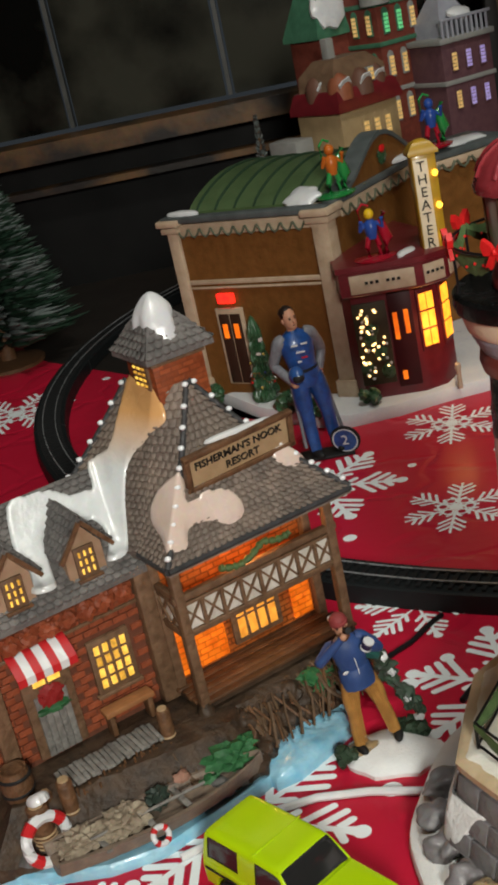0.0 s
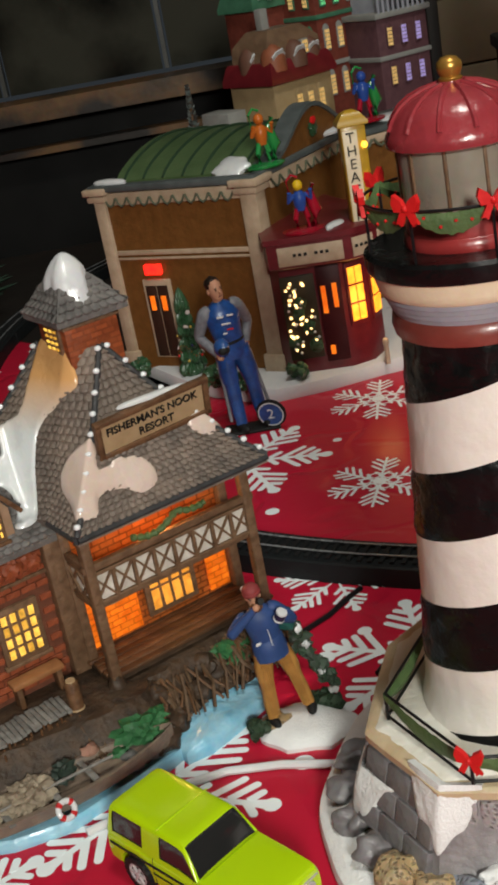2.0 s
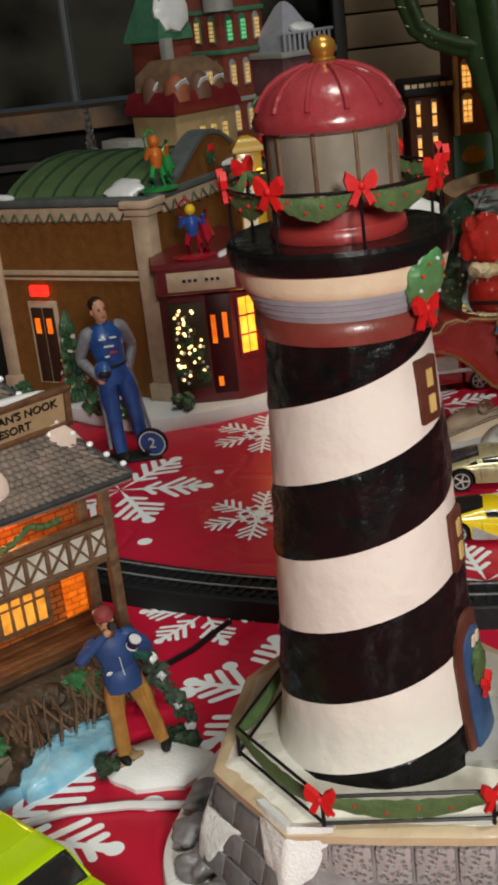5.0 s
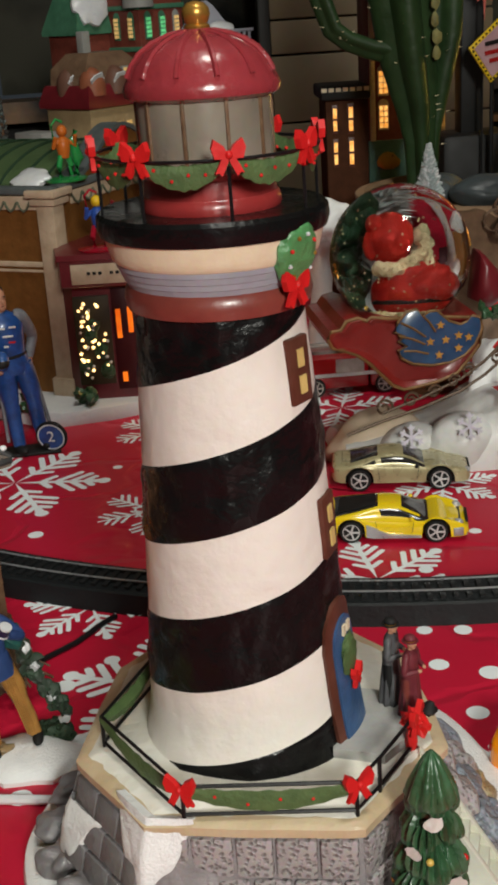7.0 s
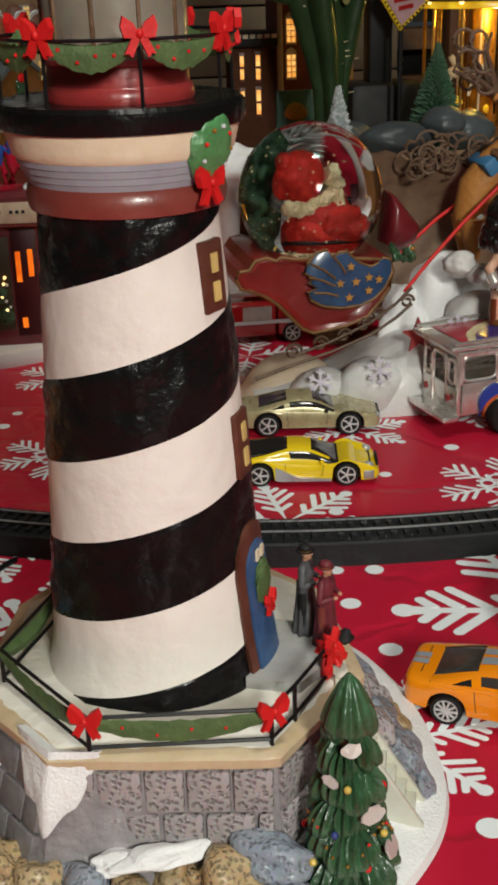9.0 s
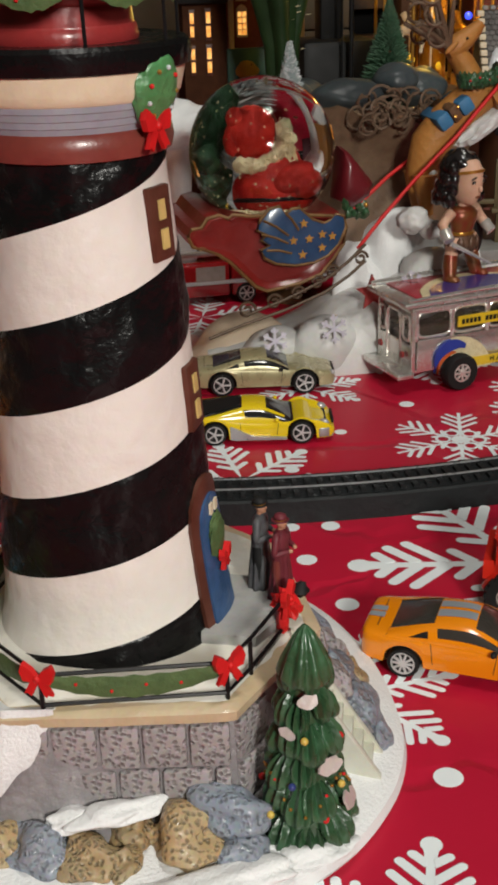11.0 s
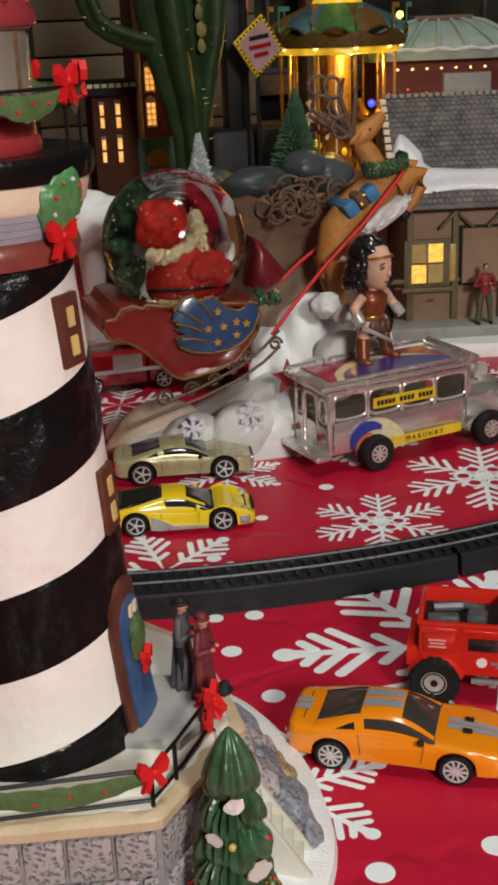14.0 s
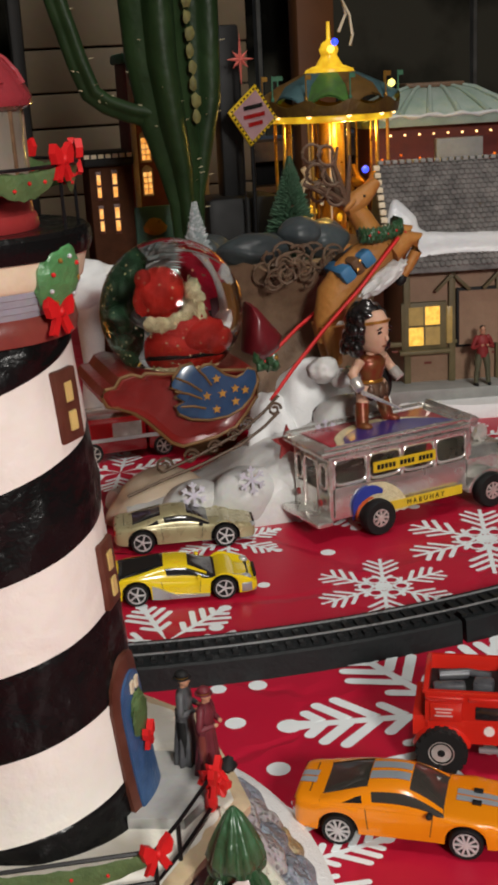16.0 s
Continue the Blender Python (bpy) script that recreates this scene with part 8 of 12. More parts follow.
pan, at = along(MAR[0], MAR[1], 0.0922, 0.0410, 0.0118, 0.0006, PILLAR, "name_panel", mq, 0.53)
for k in range(7):
    if k != 3:
        part("letter_bar", Geo().box(0.0020, 0.0005, 0.0018, at @ T(-0.0100 + 0.0034 * k, -0.0002, 0.0006)), INK, pan)
pan, at = along(MAR[1], MAR[2], 0.0922, 0.0150, 0.0118, 0.0006, PILLAR, "name_panel", mq)
for k in range(4):
    part("letter_bar", Geo().box(0.0020, 0.0005, 0.0018, at @ T(-0.0050 + 0.0034 * k, -0.0002, 0.0006)), INK, pan)
pan, at = along(MAR[2], MAR[3], 0.0922, 0.0180, 0.0118, 0.0006, PILLAR, "name_panel", mq)
snow_patch(((*TH(0.083, 0.7475), 0.1055), (0.009, 0, 0), (0, 0.004, 0)), SNOWGLAZE, mq, seed=24, thick=0.002)
# bulbs on the display, doors, lit bays
pan, at = along(LOB[0], LOB[1], 0.0480, 0.0220, 0.0560, 0.0008, mat("dark_display", (0.05, 0.04, 0.02), 0.5), "display", th, 0.27)
rb = random.Random(8)
for k in range(48):
    part("display_bulb", Geo().ball(0.0011, 0.0011, 0.0011, at @ T(rb.uniform(-0.009, 0.009), -0.0008, rb.uniform(-0.024, 0.024)), 0, 1), BULBWARM if k % 3 else SNOWGLAZE, pan)
for k in range(5):
    part("display_leaf", Geo().ball(0.0040, 0.0010, 0.0050, at @ T(rb.uniform(-0.007, 0.007), -0.0004, rb.uniform(-0.022, 0.022)), 0, 2, 0.6, 120, k), DARKGREEN, pan)
pan, at = along(LOB[0], LOB[1], 0.0480, 0.0150, 0.0640, 0.0008, mat("dark_doorway", (0.05, 0.006, 0.008), 0.4), "lobby_door", th, 0.78)
for x, z, h in ((-0.0040, 0.010, 0.018), (0.0032, 0.012, 0.016), (-0.003, -0.024, 0.006)):
    part("pane", Geo().box(0.0030, 0.0006, h, at @ T(x, -0.0006, z)), LITORANGE, pan)
for p, q, k in ((LOB[1], LOB[2], 0.5), (LOB[2], LOB[3], 0.5)):
    bay_, at = along(p, q, 0.0580, 0.0128, 0.0420, 0.0010, MAROON, "bay_window", th, k)
    for i in range(2):
        for j in range(3):
            part("pane", Geo().box(0.0046, 0.0006, 0.0108, at @ T(-0.0027 + 0.0054 * i, -0.0004, -0.0122 + 0.0122 * j)), glow("amber_pane", (1.0, 0.40, 0.03), 1.7, (1.0, 0.28, 0.02), 150) if (i, j) == (0, 0) and p == LOB[1] else bpy.data.materials["amber_pane"], bay_)
shrub(th, *TH(0.046, 0.748), 0.0095, 0.0075, seed=6)
px_, py_ = TH(0.105, 0.7495)
part("bollard", Geo().lathe([(0.0016, 0), (0.0016, 0.013), (0.0022, 0.014), (0.0018, 0.017), (0.0006, 0.018)], 12, T(px_, py_, 0.009)), PILLAR, th, "small pale bollard")
bulb("lobby_bulb", (0.100, 0.744, 0.050), 0.016, (1.0, 0.5, 0.15), 0.008)
# tall upright name sign
YSIGN = mat("yellow_sign_box", (0.50, 0.30, 0.02), 0.35, 0, (0.38, 0.22, 0.015), 100, coat=0.3)
vx, vy = TH(0.1010, 0.7525)
rot = T(vx, vy, 0, 0, 0, -TT + 5)
vs = part("upright_sign", Geo().box(0.0155, 0.0110, 0.0600, rot @ T(0.0005, 0.0, 0.1330), 0, 0.0012), YSIGN, th, "yellow upright theatre sign with bulbs")
part("sign_cap", Geo().loft([[tuple((rot @ T(0.0005, 0, 0.163)) @ Vector(p)) for p in ((-0.0095 * k, -0.0070 * k, z), (0.0095 * k, -0.0070 * k, z), (0.0095 * k, 0.0070 * k, z), (-0.0095 * k, 0.0070 * k, z))] for k, z in ((1, 0), (1, 0.002), (0.6, 0.007), (0.2, 0.009))]), YSIGN, vs)
part("sign_face", Geo().box(0.0090, 0.0008, 0.0560, rot @ T(-0.0020, -0.0059, 0.1325), 0, 0.0002), CREAM, vs)
for i, ch in enumerate("THEATER"):
    lettering(ch, 0.0088, rot @ T(-0.0020, -0.0066, 0.1560 - 0.0079 * i), INK, vs)
for k in range(3):
    part("sign_bulb", Geo().ball(0.0020, 0.0020, 0.0022, rot @ T(0.0062, -0.0065, 0.1510 - 0.0200 * k), 0, 2), glow("amber_bulb", (1.0, 0.55, 0.05), 3.0) if k == 0 else bpy.data.materials["amber_bulb"], vs)


# the hall stands turned a little more than its snow base and lobby
HALL = T(THX, THY, 0, 0, 0, TT).inverted() @ T(0.0370, 0.7720, 0, 0, 0, 58.4) @ Matrix.Diagonal((1, 0.90, 1.03, 1))
# the street front goes on past the sign
wing_at = T(*TH(0.1520, 0.9080), 0, 0, 0, 28 - TT)
part("front_wing", Geo().box(0.076, 0.050, 0.126, wing_at @ T(0, 0.025, 0.0690)), BROWNWALL, th, "brown plastered front wing")
part("wing_cornice", Geo().box(0.082, 0.054, 0.0050, wing_at @ T(0, 0.024, 0.1345), 0, 0.0010), COPING, th)
part("wing_frieze", Geo().box(0.078, 0.004, 0.0060, wing_at @ T(0, -0.0012, 0.1285), 0, 0.0006), PILLAR, th)
for k in range(6):
    x = -0.034 + 0.0136 * k
    part("wing_swag", Geo().tube([wing_at @ Vector(p) for p in ((x - 0.0060, -0.0040, 0.1290), (x - 0.003, -0.0044, 0.1248), (x, -0.0046, 0.1232), (x + 0.003, -0.0044, 0.1248), (x + 0.0060, -0.0040, 0.1290))], 0.0011, 6), bpy.data.materials["garland_olive"], th)
snow_patch((tuple(wing_at @ Vector((0.006, 0.018, 0.1372))), tuple(wing_at.to_3x3() @ Vector((0.022, 0, 0))), tuple(wing_at.to_3x3() @ Vector((0, 0.012, 0)))), SNOWGLAZE, th, "wing_snow", seed=23, thick=0.0025)
for ob in th.children:
    if ob.name.split(".")[0] in ("body", "pilaster", "string_course", "cornice", "frieze", "swag", "barrel_roof", "roof_rib", "parapet", "parapet_coping", "parapet_wreath", "parapet_bow", "snow_patch", "side_door", "exit_lamp", "ceramic_tree"):
        ob.matrix_basis = HALL


# ---- figurines: each one plain cast mesh with painted patches ----
def limb(g, pts, radii, slot, n=12, flat=1.0):
    """A smooth limb through points, its section turned with the bend."""
    pts = [Vector(p) for p in pts]
    path, rad = [], []
    for i in range(len(pts) - 1):
        p0, p1, p2, p3 = pts[max(i - 1, 0)], pts[i], pts[i + 1], pts[min(i + 2, len(pts) - 1)]
        for q in range(5):
            t = q / 5
            path.append(0.5 * ((2 * p1) + (p2 - p0) * t + (2 * p0 - 5 * p1 + 4 * p2 - p3) * t * t + (3 * p1 - p0 - 3 * p2 + p3) * t ** 3))
            rad.append(radii[i] + (radii[i + 1] - radii[i]) * (3 * t * t - 2 * t ** 3))
    path.append(pts[-1])
    rad.append(radii[-1])
    side = Vector((1, 0, 0))
    rings = []
    for i, p in enumerate(path):
        d = (path[min(i + 1, len(path) - 1)] - path[max(i - 1, 0)]).normalized()
        side = side - d * side.dot(d)
        side = side.normalized() if side.length > 1e-4 else d.orthogonal().normalized()
        up = d.cross(side)
        rings.append([tuple(p + (side * math.cos(2 * math.pi * j / n) + up * flat * math.sin(2 * math.pi * j / n)) * rad[i]) for j in range(n)])
    g.loft(rings, slot)


def figurine(name, label, place, turn, h, coat, trousers, hair, cap=None, skin=SKIN, wide=1.0, reach=None, extra=None, bend=0.0, base=None, category="figurine", stance=0.10, gaze=0.0, sleeves=None):
    """A cast figure in one mesh; slots: coat, trousers, skin, hair, cap, shoes, sleeves. reach: elbow and palm for each side."""
    g = Geo()
    k = h / 1.75

    def at(x, y, z):
        return Vector((x * wide * k, y * k, z * k))

    reach = reach or (((-0.30, 0.02, 1.13), (-0.16, -0.20, 1.02)), ((0.30, 0.02, 1.13), (0.16, -0.20, 1.02)))
    for s, (el, palm) in zip((-1, 1), reach):
        limb(g, [at(s * 0.085, 0.01, 0.93), at(s * (0.10 + stance * 0.35), 0.0, 0.70), at(s * (0.095 + stance * 0.60), -0.015, 0.48), at(s * (0.09 + stance * 0.85), 0.015, 0.28), at(s * (0.09 + stance), 0.0, 0.07)], [0.115 * k, 0.105 * k, 0.078 * k, 0.076 * k, 0.066 * k], 1)
        g.ball(0.058 * k, 0.125 * k, 0.050 * k, Matrix.Translation(at(s * (0.10 + stance), -0.06, 0.04)) @ pose(0, 0, 0, 0, 0, -s * 14), 5, 3)
        shoulder = at(s * 0.185, 0.0, 1.40)
        limb(g, [at(s * 0.12, 0.0, 1.43), shoulder, shoulder.lerp(at(*el), 0.55) + Vector((s * 0.015 * k, 0, 0)), at(*el), at(*el).lerp(at(*palm), 0.5), at(*palm)], [0.060 * k, 0.078 * k, 0.064 * k, 0.056 * k, 0.052 * k, 0.040 * k], 6)
        d = (at(*palm) - at(*el)).normalized()
        g.ball(0.038 * k, 0.038 * k, 0.050 * k, Matrix.Translation(at(*palm) + d * 0.035 * k) @ d.to_track_quat("Z", "Y").to_matrix().to_4x4(), 2, 2, 0.2, 60)
    # trunk: hips, waist, chest, sloping shoulders, neck
    g.loft([[(a * k * wide * math.cos(2 * math.pi * i / 18), (b * math.sin(2 * math.pi * i / 18) + c) * k, z * k) for i in range(18)] for a, b, c, z in ((0.15, 0.105, 0.0, 0.84), (0.185, 0.125, 0.0, 0.90), (0.180, 0.120, 0.0, 0.98), (0.165, 0.108, -0.005, 1.08), (0.185, 0.125, -0.012, 1.22), (0.205, 0.132, -0.010, 1.33), (0.190, 0.112, 0.0, 1.42), (0.105, 0.080, 0.005, 1.475), (0.066, 0.066, 0.0, 1.50))], 0)
    limb(g, [(0, 0, 1.47 * k), (0, -0.008 * k, 1.53 * k), (0, -0.012 * k, 1.57 * k)], [0.054 * k, 0.050 * k, 0.050 * k], 2)
    hd = T(0, -0.012 * k, 1.63 * k, 0, 0, gaze)
    # skull with a jaw that tapers
    g.loft([[(a * k * math.cos(2 * math.pi * i / 18), (b * math.sin(2 * math.pi * i / 18) + c) * k, z * k) for i in range(18)] for a, b, c, z in ((0.020, 0.022, -0.055, -0.112), (0.048, 0.055, -0.035, -0.100), (0.064, 0.078, -0.018, -0.070), (0.073, 0.090, -0.006, -0.025), (0.077, 0.097, 0.0, 0.025), (0.074, 0.095, 0.004, 0.070), (0.055, 0.072, 0.008, 0.108), (0.020, 0.028, 0.008, 0.126))], 2, hd)
    g.ball(0.014 * k, 0.022 * k, 0.026 * k, hd @ T(0, -0.098 * k, -0.018 * k, -14), 2, 2)
    g.ball(0.026 * k, 0.010 * k, 0.007 * k, hd @ T(0, -0.088 * k, -0.062 * k), 4 if not cap else 2, 2)
    for s in (-1, 1):
        g.ball(0.013 * k, 0.008 * k, 0.007 * k, hd @ T(s * 0.032 * k, -0.092 * k, 0.012 * k), 3, 2)
        g.ball(0.020 * k, 0.010 * k, 0.006 * k, hd @ T(s * 0.034 * k, -0.094 * k, 0.032 * k, 0, s * 8), 3, 2)
        g.ball(0.012 * k, 0.022 * k, 0.030 * k, hd @ T(s * 0.078 * k, 0.008 * k, -0.008 * k), 2, 2)
    g.ball(0.083 * k, 0.092 * k, 0.082 * k, hd @ T(0, 0.020 * k, 0.062 * k), 3, 3, 0.16, 120)
    if cap:
        g.ball(0.098 * k, 0.108 * k, 0.085 * k, hd @ T(0, 0.004 * k, 0.075 * k), 4, 3, 0.10, 120)
        g.lathe([(0.088 * k, 0), (0.102 * k, 0.008 * k), (0.104 * k, 0.034 * k), (0.090 * k, 0.046 * k)], 20, hd @ T(0, 0.004 * k, 0.030 * k), 4, 1, 1.12)
    mats = [coat, trousers, skin, hair, cap or hair, base or RUBBER, sleeves or coat]
    if extra:
        extra(g, k, mats)
    ob = part(name, g, mats, None, "", 50)
    ob.matrix_world = T(*place, 0, bend, turn)
    return tagged(ob, label, category)


SUITBLUE = mat("blue_race_suit", (0.018, 0.085, 0.32), 0.32, 0, (0.010, 0.035, 0.13), 200, coat=0.2)
SUITGREY = mat("grey_sleeves", (0.22, 0.22, 0.24), 0.45, 0, (0.13, 0.13, 0.15), 260)
HAIRDARK = mat("dark_painted_hair", (0.02, 0.013, 0.01), 0.35)
DENIM = mat("blue_jacket", (0.022, 0.05, 0.16), 0.5, 0, (0.035, 0.07, 0.20), 250)
CORD = mat("tan_trousers", (0.48, 0.24, 0.06), 0.5, 0, (0.30, 0.14, 0.035), 260)


def with_helmet(g, k, mats):
    # helmet held at the hip, printed patches on the chest, a belt, a stripe down each leg
    mats += [mat("blue_helmet", (0.03, 0.10, 0.32), 0.2, coat=0.5), SNOWGLAZE, AWNRED]
    g.ball(0.085 * k, 0.125 * k, 0.105 * k, T(-0.145 * k, -0.20 * k, 1.06 * k, 0, 14), 7, 3)
    g.ball(0.070 * k, 0.050 * k, 0.050 * k, T(-0.150 * k, -0.290 * k, 1.05 * k), 5, 2)
    for q, (x, z, w, sl_) in enumerate(((-0.06, 1.36, 0.075, 8), (0.055, 1.35, 0.075, 8), (-0.01, 1.27, 0.11, 8), (0.02, 1.20, 0.075, 9), (-0.05, 1.17, 0.05, 8))):
        g.box(w * wide_driver * k, 0.010 * k, 0.020 * k, T(x * wide_driver * k, -0.140 * k, z * k, 8, 10), sl_, 0.003 * k)
    g.lathe([(0.172 * k, 1.02 * k), (0.176 * k, 1.035 * k), (0.172 * k, 1.055 * k)], 22, None, 5, wide_driver, 0.68, close=False)
    for s_ in (-1, 1):
        limb(g, [(s_ * 0.195 * wide_driver * k, 0.0, 0.86 * k), (s_ * 0.215 * wide_driver * k, 0.0, 0.55 * k), (s_ * 0.245 * wide_driver * k, 0.0, 0.14 * k)], [0.022 * k, 0.020 * k, 0.020 * k], 6, 8)


wide_driver = 0.96
figurine("racing_driver_figurine", "painted racing driver figurine in blue suit holding a helmet", (0.0130, 0.7010, 0.002), 16, 0.0970, SUITBLUE, SUITBLUE, HAIRDARK, None, wide=wide_driver, extra=with_helmet, bend=-6, stance=0.045, gaze=14, sleeves=SUITGREY,
               reach=(((-0.300, 0.06, 1.16), (-0.205, -0.16, 0.98)), ((0.285, 0.10, 1.15), (0.195, 0.04, 0.95))))
rot = T(0.0245, 0.6940, 0.0105, 8, 0, -18) @ Matrix.Scale(0.78, 4)
wh = tagged(part("round_shield", Geo().lathe([(0.0118, -0.0012), (0.0122, 0.0), (0.0118, 0.0012)], 30, rot @ pose(0, 0, 0, 90)), RUBBER), "round black shield with a white numeral on a stand", "shield")
part("face", Geo().lathe([(0.0100, 0.0013), (0.0098, 0.0016)], 30, rot @ pose(0, 0, 0, 90)), SUITBLUE, wh)
part("face_ring", Geo().lathe([(0.0102, 0.0014), (0.0104, 0.0018), (0.0094, 0.0018), (0.0094, 0.0014)], 30, rot @ pose(0, 0, 0, 90), close=False), SNOWGLAZE, wh)
lettering("2", 0.0120, rot @ T(0, -0.0019, 0), SNOWGLAZE, wh)
part("stand", Geo().box(0.034, 0.016, 0.0022, T(0.012, 0.7000, 0.0011), 0, 0.0008), RUBBER, wh)


def with_creel(g, k, mats):
    # beard, mug at the mouth, can at the chest, zip, knapsack and a heap of ivy at the back
    mats += [mat("teal_bag", (0.03, 0.14, 0.12), 0.5, 0, (0.02, 0.08, 0.07), 300), mat("green_parcels", (0.028, 0.065, 0.035), 0.5, 0, (0.05, 0.05, 0.045), 220), mat("brown_beard", (0.20, 0.09, 0.035), 0.6, 0, (0.12, 0.05, 0.02), 300), SNOWGLAZE, mat("navy_can", (0.03, 0.02, 0.06), 0.3), RUBBER]
    g.ball(0.066 * k, 0.060 * k, 0.085 * k, T(0, -0.070 * k, 1.535 * k, 18), 9, 3, 0.3, 120)
    g.lathe([(0.036 * k, 0), (0.042 * k, 0.06 * k), (0.036 * k, 0.11 * k)], 14, T(0.030 * k, -0.13 * k, 1.61 * k, 62, 0, 12), 12)
    g.lathe([(0.058 * k, 0), (0.060 * k, 0.06 * k), (0.056 * k, 0.12 * k)], 16, T(0.165 * k, -0.22 * k, 1.37 * k, 20, 30), 11)
    for zz in (0.0, 0.10):
        g.lathe([(0.062 * k, zz * k), (0.064 * k, (zz + 0.012) * k), (0.062 * k, (zz + 0.022) * k)], 16, T(0.165 * k, -0.22 * k, 1.37 * k, 20, 30), 10)
    g.ball(0.036 * k, 0.036 * k, 0.036 * k, T(-0.06 * k, 0.08 * k, 1.70 * k), 10, 2, 0.3, 120)
    g.box(0.008 * k, 0.008 * k, 0.34 * k, T(0.025 * k, -0.134 * k, 1.09 * k, 4), 10)
    g.ball(0.035 * k, 0.012 * k, 0.022 * k, T(-0.115 * k, -0.112 * k, 1.10 * k), 10, 2, 0.4, 120)
    # skirt of the jacket
    g.loft([[(a * k * math.cos(2 * math.pi * i / 18), (b * math.sin(2 * math.pi * i / 18)) * k, z * k) for i in range(18)] for a, b, z in ((0.180, 0.140, 0.84), (0.205, 0.158, 0.845), (0.196, 0.148, 0.96), (0.180, 0.130, 1.08), (0.150, 0.10, 1.10))], 0)
    for s_ in (-1, 1):
        for q in range(5):
            x = s_ * (0.075 + 0.022 * q)
            limb(g, [(x * k, -0.106 * k, 0.82 * k), ((x + s_ * 0.03) * k, -0.090 * k, 0.50 * k), ((x * 0.9 + s_ * 0.075) * k, -0.070 * k, 0.12 * k)], [0.010 * k, 0.009 * k, 0.008 * k], 1, 6)
    g.ball(0.11 * k, 0.10 * k, 0.15 * k, T(0.255 * k, 0.06 * k, 1.19 * k, 0, -18), 7, 3, 0.35, 60)
    rnd_ = random.Random(14)
    for q in range(30):
        t = q / 29
        g.ball(rnd_.uniform(0.045, 0.08) * k, rnd_.uniform(0.045, 0.08) * k, rnd_.uniform(0.05, 0.09) * k, T((0.30 + 0.26 * t + rnd_.uniform(-0.06, 0.06)) * k, (0.08 + rnd_.uniform(-0.06, 0.06)) * k, (1.05 - 0.95 * t + rnd_.uniform(-0.08, 0.08)) * k), 8 if q % 7 else 10, 2, 0.8, 90, q)


fisher = thing("angler_figurine", "painted angler figurine in blue jacket, red cap, on snowy mound", "figurine", (0.0125, 0.3950, 0))
fg = figurine("angler", "", (0.0022, 0.0010, 0.0045), 12, 0.0590, DENIM, CORD, HAIRDARK, mat("red_knit_cap", (0.26, 0.045, 0.045), 0.6, 0, (0.18, 0.03, 0.03), 300), wide=0.98, extra=with_creel, bend=-7, stance=0.13, gaze=-8,
              reach=(((-0.36, -0.10, 1.33), (-0.045, -0.17, 1.56)), ((0.34, -0.02, 1.20), (0.19, -0.20, 1.36))))
fg.parent = fisher
for key in ("label", "category"):
    if key in fg:
        del fg[key]
snow_patch(((0.0055, -0.0030, 0.0012), (0.0190, -0.004, 0), (0.004, 0.0120, 0)), SNOW, fisher, "mound", thick=0.0034, seed=31)
part("soil", Geo().ball(0.0080, 0.0065, 0.0030, T(-0.0040, -0.0010, 0.0030), 0, 2, 0.4, 60), ROCKTAN, fisher)
for k, (x, y) in enumerate(((-0.0110, -0.0040), (0.0170, 0.0060), (0.0135, 0.0085))):
    shrub(fisher, x, y, 0.001, 0.0050, mat("dark_ivy", (0.03, 0.055, 0.03), 0.6) if k == 0 else bpy.data.materials["dark_ivy"], 40 + k, "dark ivy clump")


# ---- snow globe sleigh with reindeer ----
SLX, SLY = 0.2160, 0.6330
SLEIGHRED = mat("dark_red_resin", (0.23, 0.018, 0.015), 0.35, 0, (0.14, 0.010, 0.008), 90, 0.6, 0.3, 250, coat=0.35)
NIGHTGREEN = mat("deep_fir_green", (0.018, 0.065, 0.028), 0.5, 0, (0.008, 0.03, 0.012), 200, 0.5, 0.8, 500)
OLDGOLD = mat("old_gold_edge", (0.24, 0.13, 0.045), 0.4, 0.3, (0.14, 0.075, 0.03), 200)
STARGOLD = mat("orange_gold_star", (0.50, 0.25, 0.05), 0.4)
BRONZE = mat("dark_bronze_runner", (0.12, 0.075, 0.045), 0.4, 0.3, (0.07, 0.045, 0.028), 200)
WINGBLUE = mat("wing_blue_enamel", (0.022, 0.075, 0.17), 0.35, 0, (0.012, 0.042, 0.10), 150, coat=0.3)
BUFF = mat("buff_resin_snow", (0.55, 0.42, 0.29), 0.45, 0, (0.62, 0.52, 0.40), 60, 0.6, 0.3)
RESINSNOW = mat("pearly_resin_snow", (0.68, 0.68, 0.65), 0.5, 0, (0.54, 0.54, 0.54), 60, 0.6, 0.7, 180, coat=0.05)
COATRED = mat("red_flocked_coat", (0.52, 0.020, 0.012), 0.6, 0, (0.34, 0.012, 0.008), 160, 0.6, 0.8, 600)
FUR = mat("cream_fur_trim", (0.75, 0.66, 0.42), 0.7, 0, (0.60, 0.50, 0.30), 400, 0.5, 1.0, 800)
BROWNRESIN = mat("brown_resin_drape", (0.20, 0.125, 0.075), 0.5, 0, (0.11, 0.065, 0.04), 120, 0.6, 0.6, 260)
DEER = mat("reindeer_brown", (0.46, 0.21, 0.055), 0.45, 0, (0.36, 0.145, 0.035), 130, 0.6, 0.5, 400)
ANTLER = mat("antler_brown", (0.17, 0.11, 0.07), 0.5, 0, (0.10, 0.06, 0.04), 200)
sl = thing("snow_globe_sleigh", "resin sleigh with glass snow globe, reindeer and snowy base", "snow globe", (SLX, SLY, 0))
S_ = lambda x, y, z: (x - SLX, y - SLY, z)
